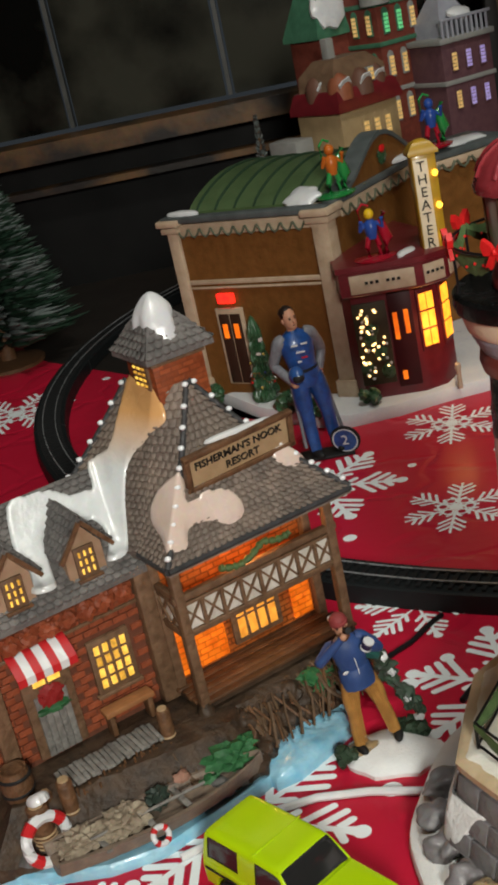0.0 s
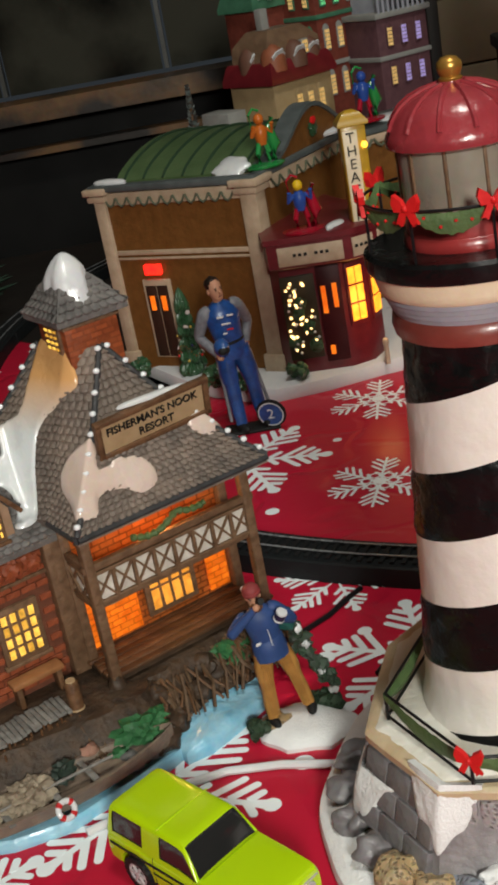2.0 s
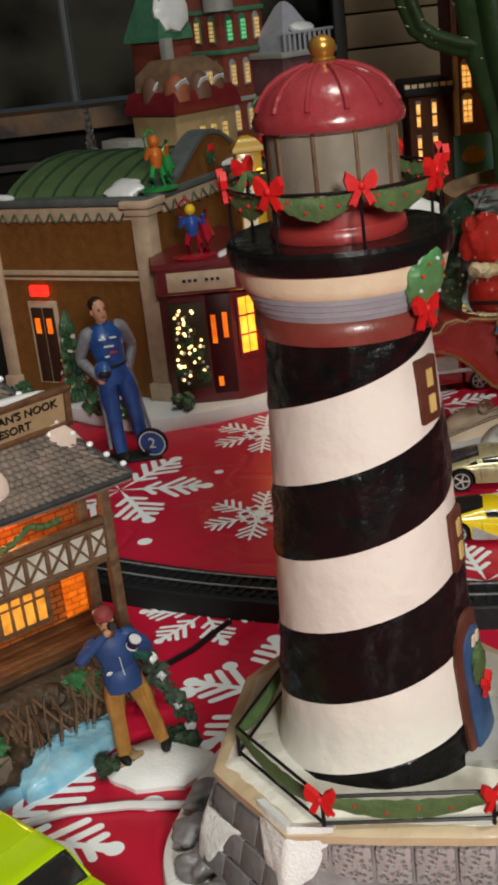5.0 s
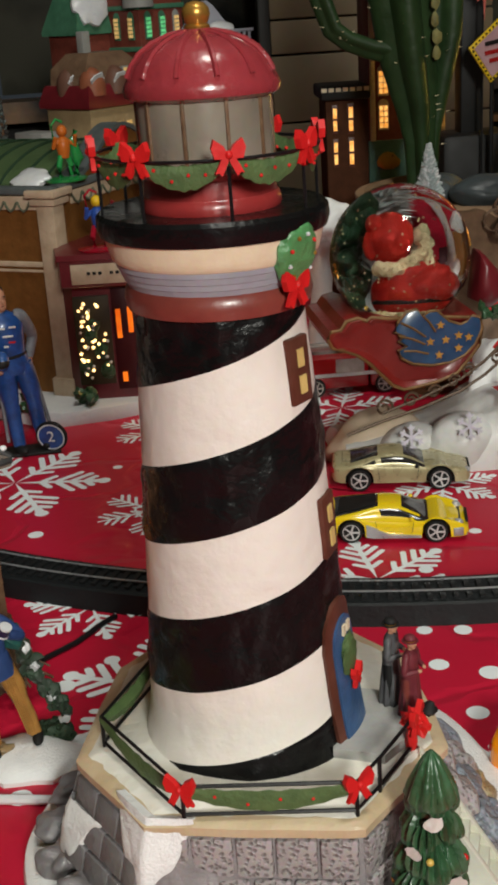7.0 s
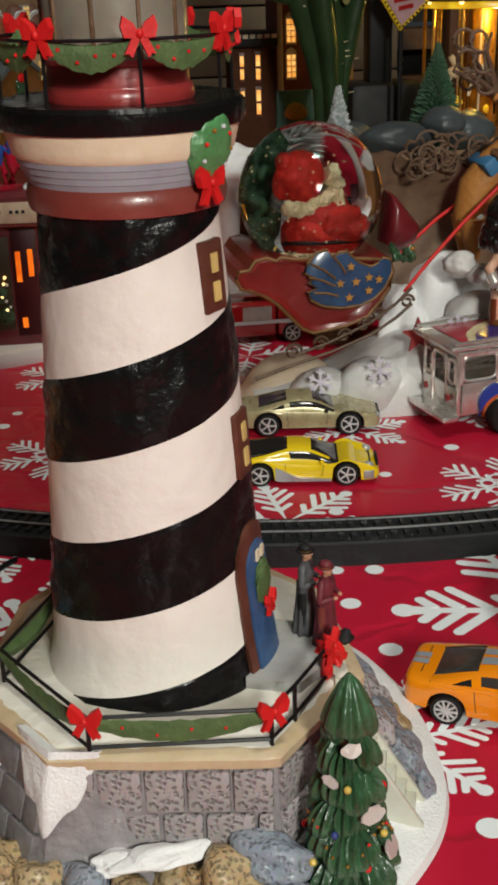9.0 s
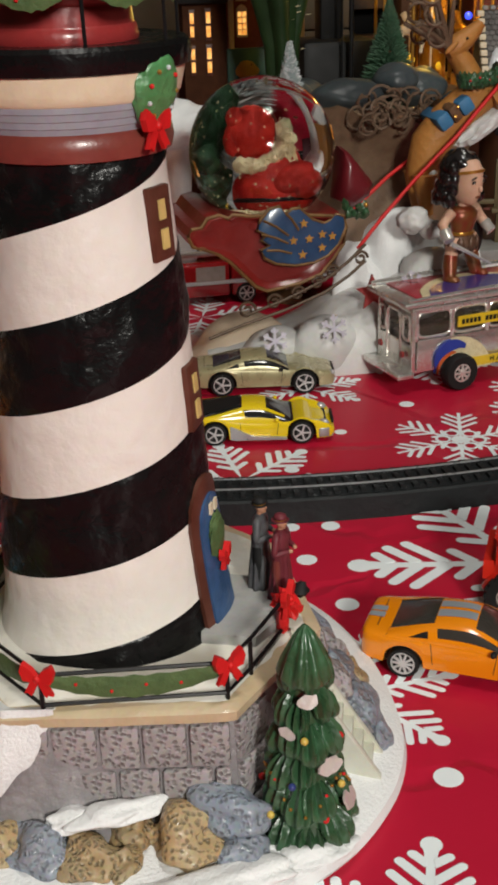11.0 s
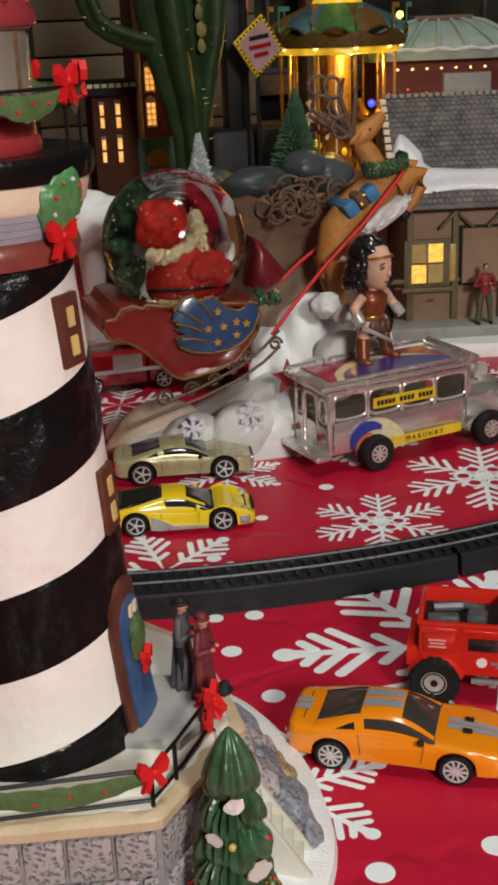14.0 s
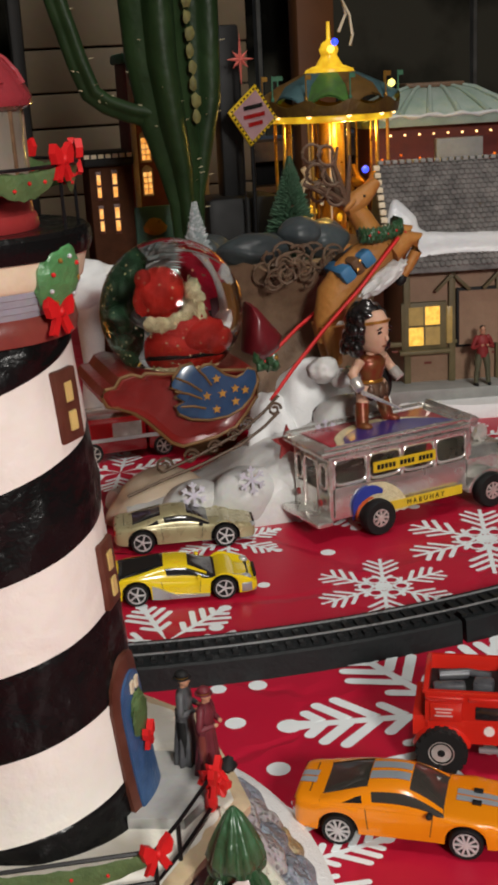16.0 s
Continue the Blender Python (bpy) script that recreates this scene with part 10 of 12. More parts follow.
part("rear_panel", Geo().box(0.0016, JW * 0.94, 0.0120, T(0.0, JW / 2, 0.0180), 0, 0.0005), CAST, jp, "chrome rear panel")
part("rear_bar", Geo().box(0.0018, JW, 0.0020, T(0.0, JW / 2, 0.0390), 0, 0.0006), CAST, jp)
part("rear_door_frame", Geo().tube([(-0.0008, JW * 0.32, 0.0130), (-0.0008, JW * 0.32, 0.0340), (-0.0008, JW * 0.38, 0.0372), (-0.0008, JW * 0.62, 0.0372), (-0.0008, JW * 0.68, 0.0340), (-0.0008, JW * 0.68, 0.0130)], 0.0010, 8), CHROME, jp)
for s in (0.18, 0.82):
    part("rear_window_trim", Geo().tube([(-0.0006, JW * s + 0.0034 * math.copysign(abs(math.cos(a_)) ** 0.5, math.cos(a_)), 0.0310 + 0.0052 * math.copysign(abs(math.sin(a_)) ** 0.5, math.sin(a_))) for a_ in [2 * math.pi * i_ / 24 for i_ in range(25)]], 0.0008, 6), CHROME, jp)
part("rear_step", Geo().box(0.0090, JW * 1.02, 0.0030, T(-0.0040, JW / 2, 0.0100), 0, 0.0008), CAST, jp, "chrome rear step")
for s in (0.2, 0.8):
    part("rear_lamp", Geo().cyl(0.0018, 0.0016, 0.0010, T(-0.0020, JW * s, 0.0190, 0, -90), 12), TAIL, jp)
rf = part("roof", Geo().box(JL + 0.010, JW + 0.004, 0.0022, T(JL / 2 - 0.001, JW / 2, 0.0425), 0, 0.0008), CAST, jp, "chrome roof with blue and red boards")
JBLUE = mat("jeepney_blue", (0.035, 0.03, 0.22), 0.3, coat=0.4)
JRED = mat("jeepney_red", (0.45, 0.04, 0.06), 0.3, coat=0.4)
part("roof_red", Geo().box(0.074, JW * 0.90, 0.0006, T(0.0400, JW * 0.50, 0.0439), 0, 0.0002), JRED, rf)
part("roof_white", Geo().prism([(0.006 + 0.070 * i_ / 20, JW * 0.10 + JW * 0.72 * math.sin(math.pi * i_ / 20) ** 0.6) for i_ in range(21)], 0.0002, 0.0007, T(0, 0, 0.0440)), FUR, rf)
part("roof_blue", Geo().prism([(0.010 + 0.066 * i_ / 20, JW * 0.08 + JW * 0.56 * math.sin(math.pi * i_ / 20) ** 0.6) for i_ in range(21)], 0.0006, 0.0011, T(0, 0, 0.0440)), JBLUE, rf)
for y in (-0.001, JW + 0.001):
    part("roof_rail", Geo().tube([(-0.004, y, 0.0445), (0.03, y, 0.0455), (0.078, y, 0.0455), (0.084, y, 0.0440)], 0.0008, 6), CAST, rf)
part("visor", Geo().box(0.0060, JW + 0.004, 0.0050, T(0.0845, JW / 2, 0.0440, 0, 25), 0, 0.0008), CAST, rf)
YEL = mat("yellow_board", (0.78, 0.52, 0.02), 0.35, coat=0.3)
wb_ = part("route_board", Geo().box(0.0370, 0.0010, 0.0046, T(0.0420, -0.0014, 0.0325)), YEL, jp, "yellow route board with dark lettering")
for k_ in range(15):
    if k_ not in (5, 10):
        part("letter_bar", Geo().box(0.0016, 0.0005, 0.0021, T(0.0262 + 0.00225 * k_, -0.0020, 0.0325)), INK, wb_)
sb = part("skirt_board", Geo().box(0.0460, 0.0010, 0.0046, T(0.0540, -0.0016, 0.0125)), YEL, jp, "yellow skirt board with dark lettering")
lettering("M A B U H A Y", 0.0036, T(0.0540, -0.0022, 0.0125), INK, sb)
# flag-coloured arch over the rear wheel
FLAG = [(mat("flag_blue", (0.03, 0.05, 0.32), 0.35), 0.42, 0.98, 0.0118, 0.0168), (mat("flag_orange", (0.62, 0.12, 0.03), 0.35), 0.55, 1.0, 0.0100, 0.0120)]
part("arch_panel", Geo().prism([(0.0245 + 0.0165 * 1.15 * math.cos(math.pi * i / 16), 0.0165 * math.sin(math.pi * i / 16)) for i in range(12)] + [(0.0250, 0.004), (0.0300, 0.0)], 0.0004, 0.0014, T(0, 0, 0.0090, 90)), FUR, jp, "cream flag panel")
for m_, a0_, a1_, r0_, r1_ in FLAG:
    rows = [[(0.0245 + (r0_ + (r1_ - r0_) * k_ * math.sin(math.pi * min(1, 0.12 + i / 16))) * 1.15 * math.cos(math.pi * (a0_ + (a1_ - a0_) * i / 16)), y, 0.0090 + (r0_ + (r1_ - r0_) * k_ * math.sin(math.pi * min(1, 0.12 + i / 16))) * math.sin(math.pi * (a0_ + (a1_ - a0_) * i / 16))) for k_, y in ((0, -0.0004), (1, -0.0004), (1, -0.0022), (0, -0.0022))] for i in range(17)]
    part("wheel_arch_band", Geo().loft(rows), m_, jp)
part("bonnet", Geo().loft([[(x, JW / 2 + y * w, z) for y, z in ((-0.5, 0.0125), (0.5, 0.0125), (0.5, zt - 0.004), (0.32, zt), (-0.32, zt), (-0.5, zt - 0.004))] for x, w, zt in ((0.0840, 0.030, 0.0290), (0.1000, 0.026, 0.0280), (0.1140, 0.023, 0.0270), (0.1160, 0.021, 0.0255))]), CAST, jp, "chrome bonnet")
for k_ in range(6):
    part("grille_bar", Geo().box(0.0010, 0.0016, 0.0110, T(0.1166, JW / 2 - 0.0075 + 0.003 * k_, 0.0195)), CAST, jp)
part("windscreen_frame", Geo().box(0.0016, JW, 0.0150, T(0.0835, JW / 2, 0.0350), 0, 0.0004), CAST, jp)
for s in (0.0, 1.0):
    y = 0.0005 + s * (JW - 0.001)
    part("fender", Geo().loft([[(0.0900 + 0.013 * math.cos(math.pi * i / 10) * k2 + 0.004, y + d2, 0.0095 + 0.0105 * math.sin(math.pi * i / 10) * k2) for k2, d2 in ((1, -0.003), (1, 0.004), (0.88, 0.004), (0.88, -0.003))] for i in range(11)]), CAST, jp, "chrome front fender")
    part("headlamp", Geo().ball(0.0034, 0.0034, 0.0034, T(0.1130, JW / 2 + (s - 0.5) * 0.030, 0.0245), 0, 2), CHROME, jp)
for k_ in range(3):
    part("seat", Geo().box(0.060, 0.0070, 0.0060, T(0.036, 0.007 if k_ == 0 else JW - 0.007, 0.0210), 0, 0.001), CHROME, jp) if k_ < 2 else None
part("mirror_ball", Geo().ball(0.0024, 0.0024, 0.0024, T(0.1090, 0.004, 0.0300), 0, 2), CHROME, jp)
part("bonnet_horse", Geo().ball(0.0040, 0.0026, 0.0046, T(0.1040, JW / 2, 0.0310), 0, 2, 0.6, 90), CHROME, jp, "chrome bonnet ornament")
for x in (0.0245, 0.0940):
    for y in (0.0006, JW - 0.0006):
        wheel(jp, x, -0.0026 if y < 0.01 else JW + 0.001, 0.0092, 0.0074, 8, CHROME, False, 0.50)

for ob in jp.children_recursive:
    if ob.name.split(".")[0] not in ("wheel", "rim", "tread", "rim_ring", "lettering"):
        for v in ob.data.vertices:
            v.co.z += 0.15 * max(0.0, v.co.z - 0.0200)

# ---- dark-haired doll standing on the roof ----
DOLLSKIN = mat("doll_skin", (0.66, 0.41, 0.29), 0.4, 0, (0.58, 0.34, 0.23), 200)
DOLLRED = mat("doll_red_bodice", (0.22, 0.025, 0.015), 0.3, 0.3, (0.20, 0.10, 0.03), 260, 0.4)
DOLLBLUE = mat("doll_dark_skirt", (0.16, 0.085, 0.05), 0.4, 0.2, (0.06, 0.03, 0.02), 500)
DOLLHAIR = mat("glossy_black_hair", (0.012, 0.010, 0.010), 0.22, 0, (0.006, 0.005, 0.005), 300, coat=0.4)
g = Geo()
for s in (-1, 1):
    g.tube([(s * 0.0072, -0.0016, 0.0010), (s * 0.0062, -0.0004, 0.0050), (s * 0.0052, 0, 0.0090)], [0.0022, 0.0027, 0.0026], 10, 1)
    g.tube([(s * 0.0053, 0, 0.0086), (s * 0.0032, 0, 0.0150)], [0.0024, 0.0032], 10, 2)
    g.ball(0.0024, 0.0038, 0.0015, T(s * 0.0076, -0.0026, 0.0012), 1, 2)
    g.tube([(s * 0.0058, 0, 0.0245), (s * 0.0098, 0.0004, 0.0205), (s * 0.0110, -0.0040, 0.0160)], [0.0022, 0.0019, 0.0017], 8, 2)
    g.tube([(s * 0.0104, -0.0012, 0.0188), (s * 0.0110, -0.0042, 0.0158)], [0.0022, 0.0020], 8, 5)
    g.ball(0.0010, 0.0006, 0.0005, T(s * 0.0026, -0.0068, 0.0352, 0, s * 14), 0, 2)
    g.ball(0.0015, 0.0005, 0.0003, T(s * 0.0027, -0.0069, 0.0366, 0, s * 16), 0, 2)
g.lathe([(0.0066, 0.0118), (0.0060, 0.0140), (0.0040, 0.0166)], 16, None, 3, 1, 0.8)
for q in range(8):
    u = 2 * math.pi * q / 8
    g.ball(0.0016, 0.0009, 0.0030, T(0.0060 * math.cos(u), 0.0048 * math.sin(u), 0.0128, 0, 0, math.degrees(u) + 90), 3, 2)
g.lathe([(0.0042, 0.0158), (0.0043, 0.0172), (0.0058, 0.0215), (0.0060, 0.0238), (0.0046, 0.0252), (0.0022, 0.0262)], 16, None, 1, 1, 0.78)
g.lathe([(0.0047, 0.0160), (0.0050, 0.0166), (0.0047, 0.0172)], 16, None, 4, 1, 0.8)
g.lathe([(0.0020, 0.0250), (0.0019, 0.0285)], 10, None, 2)
# face: a tapered jaw, nose and lips
g.loft([[(w * 0.84 * math.cos(2 * math.pi * i / 20), -0.0006 + d * math.sin(2 * math.pi * i / 20), z) for i in range(20)] for w, d, z in ((0.0012, 0.0030, 0.0266), (0.0030, 0.0048, 0.0276), (0.0046, 0.0060, 0.0300), (0.0056, 0.0066, 0.0330), (0.0060, 0.0068, 0.0360), (0.0058, 0.0066, 0.0390), (0.0040, 0.0050, 0.0420), (0.0010, 0.0012, 0.0432))], 2)
g.ball(0.0007, 0.0009, 0.0012, T(0, -0.0075, 0.0328), 2, 2)
g.ball(0.0013, 0.0005, 0.0005, T(0, -0.0064, 0.0299), 1, 2)
g.ball(0.0064, 0.0066, 0.0068, T(0.0, 0.0020, 0.0390), 0, 4, 0.18, 70)
for q in range(13):
    aa = math.pi * (-0.10 + 1.20 * q / 12)
    for lev in range(4):
        wv = 0.0007 * math.sin(lev * 2.1 + q * 1.7)
        out = 0.0058 + 0.0006 * lev + wv
        g.ball(0.0022, 0.0024, 0.0030, T(out * math.cos(aa), 0.0016 + out * 0.9 * math.sin(aa), 0.0392 - 0.0034 * lev, 0, 18 * math.sin(lev * 2 + q)), 0, 2, 0.3, 80, q + lev)
g.loft([[(r_ * 0.92 * math.cos(math.pi * (1.08 + 0.84 * i / 14)), -0.0004 + r_ * 1.12 * math.sin(math.pi * (1.08 + 0.84 * i / 14)), 0.0382 + dz_ + 0.0008 * math.sin(math.pi * i / 14)) for r_, dz_ in ((0.0058, -0.0005), (0.0064, -0.0005), (0.0064, 0.0005), (0.0058, 0.0005))] for i in range(15)], 4)
g.tube([(-0.0112, -0.0055, 0.0150), (0.0050, -0.0100, 0.0060)], [0.0010, 0.0004], 6, 5)
g.ball(0.0045, 0.0020, 0.0075, T(0.0100, 0.0030, 0.0130), 6, 3)
doll = part("doll_figurine", g, [DOLLHAIR, DOLLRED, DOLLSKIN, DOLLBLUE, GOLD, CHROME, RUBBER], None, "", 50)
doll.matrix_world = T(0.3065, 0.5920, 0.0480, 0, 0, 24) @ Matrix.Scale(1.40, 4)
tagged(doll, "small painted doll with long black hair on the jeepney roof", "doll")


# ---- buildings at the back ----
BRICKDARK = mat("dark_red_brick", (0.19, 0.045, 0.03), 0.5, 0, (0.12, 0.03, 0.02), 200, 0.5, 0.5, 400)
TANWALL = mat("tan_plaster", (0.36, 0.26, 0.14), 0.5, 0, (0.27, 0.19, 0.10), 120, 0.6, 0.3)
TRIMGREY = mat("grey_stone_trim", (0.30, 0.30, 0.28), 0.5, 0, (0.22, 0.22, 0.21), 120)
GREENTRIM = mat("green_copper_trim", (0.07, 0.20, 0.12), 0.45, 0, (0.04, 0.12, 0.07), 120)
PURPLEGREY = mat("mauve_brick", (0.13, 0.060, 0.066), 0.6, 0, (0.08, 0.035, 0.045), 150)
PANEPALE = glow("pale_lit_pane", (1.0, 0.66, 0.26), 0.42, (0.55, 0.30, 0.08), 400)
PANEVIOLET = glow("violet_lit_pane", (0.62, 0.50, 0.95), 0.40, (0.25, 0.16, 0.50), 400)
PANEGREEN = glow("green_lit_pane", (0.25, 0.95, 0.40), 0.4, (0.10, 0.45, 0.16), 400)


def window_on(parent, m, x, z, w, h, cols, rows, arched=False, frame=TRIMGREY, pane=PANEPALE):
    """A lit window on the upright plane y = 0 of pose m, facing -y."""
    out = [(-w / 2, -h / 2), (w / 2, -h / 2), (w / 2, h / 2)] + ([(w * 0.3, h * 0.62), (0, h * 0.68), (-w * 0.3, h * 0.62)] if arched else []) + [(-w / 2, h / 2)]
    g = Geo().loft([[tuple(m @ Vector((x + a * k, y, z + b * k))) for a, b in out] for y, k in ((0.002, 1.16), (-0.0012, 1.16), (-0.0014, 1.08))])
    f = part("window", g, frame, parent, "small lit window")
    pw, ph = w / cols, h / rows
    for i in range(cols):
        for j in range(rows):
            part("pane", Geo().box(pw * 0.78, 0.0008, ph * 0.80, m @ T(x + (i - (cols - 1) / 2) * pw, -0.0017, z + (j - (rows - 1) / 2) * ph)), pane, f, smooth=0)
    return f


# tan town house with maroon mansard
tn = thing("tan_town_house", "tan ceramic town house with maroon roof and round gables", "ceramic house", (0.069, 0.995, 0), 40)
part("wall", Geo().box(0.066, 0.052, 0.168, T(0.033, 0.026, 0.084), 0, 0.001), TANWALL, tn, "tan plaster walls")
part("side_block", Geo().box(0.020, 0.034, 0.150, T(-0.012, 0.052, 0.075), 0, 0.001), TRIMGREY, tn)
part("roof", Geo().loft([[(x * k + 0.033 * (1 - k), y * k + 0.026 * (1 - k), z) for x, y in ((-0.004, -0.004), (0.070, -0.004), (0.070, 0.056), (-0.004, 0.056))] for k, z in ((1.0, 0.167), (1.0, 0.171), (0.90, 0.182), (0.86, 0.184))]), MAROON, tn, "maroon mansard skirt")
part("attic", Geo().loft([[(0.033 + x * k, 0.026 + y * k, z) for x, y in ((-0.030, -0.022), (0.030, -0.022), (0.030, 0.022), (-0.030, 0.022))] for k, z in ((1, 0.182), (0.96, 0.196), (0.6, 0.207))]), BROWNRESIN, tn, "brown attic roof")
GABLE = mat("brown_rounded_gable", (0.13, 0.065, 0.045), 0.5, 0, (0.13, 0.06, 0.04), 120)
for x, y, r, m_ in ((0.010, 0.006, 0.0105, mat("terracotta_gable", (0.30, 0.10, 0.05), 0.5)), (0.008, 0.030, 0.0105, GABLE), (0.032, 0.004, 0.0100, GABLE), (0.052, 0.008, 0.0095, GABLE)):
    part("round_gable", Geo().lathe([(r, 0.176), (r, 0.184), (r * 0.92, 0.189), (r * 0.66, 0.1935), (r * 0.3, 0.1965), (0.0006, 0.1972)], 20, T(x, y, 0)), m_, tn, "rounded brown gable")
    snow_patch(((x - 0.001, y - r * 0.75, 0.1880), (r * 0.62, 0, 0.001), (0, 0.0022, -0.0046)), SNOWGLAZE, tn, seed=int(x * 700) + 50, thick=0.0014)
part("chimney", Geo().box(0.008, 0.008, 0.030, T(0.026, 0.030, 0.208), 0, 0.001), TRIMGREY, tn)
for k in range(3):
    window_on(tn, T(0, 0, 0), 0.026 + 0.0125 * k, 0.148, 0.0062, 0.0145, 2, 4, True, TANWALL)
window_on(tn, T(0, 0, 0), 0.040, 0.190, 0.006, 0.010, 2, 3)
# brick hotel with green trim
bh_ = thing("brick_tower_house", "tall red brick ceramic house with green trim and lit windows", "ceramic house", (0.118, 1.090, 0), 38)
part("wall", Geo().box(0.050, 0.060, 0.262, T(0.025, 0.030, 0.131), 0, 0.001), BRICKDARK, bh_, "dark red brick walls")
part("side_wing", Geo().box(0.060, 0.040, 0.220, T(-0.004, 0.060, 0.110), 0, 0.001), BRICKDARK, bh_)
part("wing_roof", Geo().loft([[(-0.004 + x * k, 0.060 + y * k, z) for x, y in ((-0.034, -0.024), (0.034, -0.024), (0.034, 0.024), (-0.034, 0.024))] for k, z in ((1, 0.219), (1, 0.223), (0.55, 0.262), (0.3, 0.266))]), GREENTRIM, bh_, "snowy green roof")
snow_patch(((-0.014, 0.044, 0.246), (0.018, 0.002, 0.006), (0.0, 0.010, 0.018)), SNOWGLAZE, bh_, seed=61, thick=0.004)
for z in (0.165, 0.205, 0.238):
    part("band", Geo().box(0.053, 0.063, 0.004, T(0.025, 0.030, z), 0, 0.0008), GREENTRIM if z > 0.19 else TRIMGREY, bh_)
for s, mm in ((0, T(0, 0, 0)), (1, T(0, 0, 0, 0, 0, -90))):
    for k in range(3):
        for z in (0.186, 0.222, 0.148):
            if s == 0:
                window_on(bh_, mm, 0.009 + 0.016 * k, z, 0.0058, 0.0165, 2, 5, True, GREENTRIM if z > 0.2 and k < 2 else TRIMGREY, PANEGREEN if z > 0.2 and k < 2 else PANEPALE)
            else:
                window_on(bh_, mm, -0.010 - 0.018 * k, z, 0.0058, 0.0165, 2, 5, True, GREENTRIM)
g = Geo().lathe([(0.013, 0.238), (0.013, 0.262), (0.015, 0.263), (0.002, 0.285)], 20, T(0.004, 0.004, 0))
part("corner_turret", g, TRIMGREY, bh_, "round corner turret")
# mauve mansion
pm = thing("mauve_mansion", "mauve brick ceramic mansion with balustrade and lit windows", "ceramic house", (0.168, 1.075, 0), 32)
part("wall", Geo().box(0.056, 0.050, 0.196, T(0.026, 0.025, 0.098), 0, 0.001), PURPLEGREY, pm, "mauve brick walls")
part("cornice", Geo().box(0.062, 0.056, 0.005, T(0.026, 0.025, 0.198), 0, 0.001), TRIMGREY, pm)
for k in range(10):
    part("baluster", Geo().cyl(0.0013, 0.0013, 0.014, T(0.000 + 0.0055 * k, -0.002, 0.200), 8), BLUEGREY, pm)
part("handrail", Geo().box(0.056, 0.003, 0.0025, T(0.026, -0.002, 0.2150), 0, 0.0006), BLUEGREY, pm)
part("roof_block", Geo().loft([[(0.026 + x * k, 0.028 + y * k, z) for x, y in ((-0.018, -0.018), (0.018, -0.018), (0.018, 0.018), (-0.018, 0.018))] for k, z in ((1, 0.200), (1, 0.212), (0.3, 0.236), (0.1, 0.240))]), BLUEGREY, pm)
snow_patch(((0.026, 0.006, 0.218), (0.012, 0, 0), (0, 0.006, 0.004)), SNOWGLAZE, pm, seed=64, thick=0.003)
for k in range(3):
    for z in (0.148, 0.180):
        window_on(pm, T(0, 0, 0), 0.010 + 0.016 * k, z, 0.0056, 0.0150, 2, 5, True, PURPLEGREY, PANEVIOLET if k else PANEPALE)
part("band", Geo().box(0.059, 0.053, 0.004, T(0.026, 0.025, 0.163), 0, 0.0008), TRIMGREY, pm)


def brush_tree(name, label, x, y, h, r, m, frost=None, seed=1, n=420, turn=0):
    """A bottle-brush tree: trunk wire and many short bristles clumps in whorls."""
    rnd_ = random.Random(seed)
    ob = thing(name, label, "model tree", (x, y, 0), turn, "model trees")
    part("trunk", Geo().cyl(r * 0.10, r * 0.05, h * 0.95, T(0, 0, 0), 10), WOOD, ob)
    part("stand", Geo().lathe([(r * 0.42, 0), (r * 0.42, 0.003), (r * 0.2, 0.006)], 18), WOOD, ob)
    g_, f_ = Geo(), Geo()
    for k in range(n):
        t = rnd_.random() ** 0.8
        a = rnd_.uniform(0, 6.283)
        z = h * (0.08 + 0.90 * t)
        rad = r * (1 - t) * rnd_.uniform(0.75, 1.06) + 0.0015
        tgt = f_ if frost and rnd_.random() < 0.35 else g_
        c0, c1 = Vector((0, 0, z - 0.004)), Vector((rad * math.cos(a), rad * math.sin(a), z + rad * 0.12))
        w = (0.0018 + 0.05 * rad) * (420 / n) ** 0.12
        side_ = Vector((-math.sin(a), math.cos(a), 0)) * w
        up_ = Vector((0, 0, w * 0.8))
        m1 = c0.lerp(c1, 0.6)
        tgt.add([tuple(c0), tuple(m1 + side_), tuple(m1 + up_), tuple(m1 - side_), tuple(m1 - up_), tuple(c1)], [(0, 1, 2), (0, 2, 3), (0, 3, 4), (0, 4, 1), (5, 2, 1), (5, 3, 2), (5, 4, 3), (5, 1, 4)])
    tagged(part("needles", g_, m, ob, smooth=0), kind="stuff")
    if frost:
        tagged(part("frost", f_, frost, ob, smooth=0), kind="stuff")
    return ob


NEEDLE = mat("dark_fir_needles", (0.022, 0.05, 0.03), 0.6, 0, (0.012, 0.03, 0.018), 120)
FROST = mat("grey_frost", (0.20, 0.23, 0.22), 0.6, 0, (0.08, 0.10, 0.095), 200)
brush_tree("bottle_brush_fir", "large frosted dark green bottle-brush fir", -0.262, 1.050, 0.262, 0.078, NEEDLE, FROST, 3, 5200)
brush_tree("bare_snowy_tree", "small dark snowy model tree", 0.0020, 0.985, 0.185, 0.020, mat("grey_brown_twigs", (0.06, 0.055, 0.05), 0.6), FROST, 5, 500)
brush_tree("frosted_cone_tree", "pale frosted cone-shaped model tree", 0.2630, 0.7420, 0.156, 0.038, mat("pale_frosted_needles", (0.30, 0.36, 0.36), 0.5, 0, (0.45, 0.50, 0.50), 150), SNOWGLAZE, 6, 2200)
brush_tree("green_pine_tuft", "shaggy blue-green bottle-brush pine", 0.360, 0.835, 0.172, 0.054, mat("blue_pine_green", (0.045, 0.11, 0.06), 0.5, 0, (0.10, 0.17, 0.11), 120), None, 8, 3400)

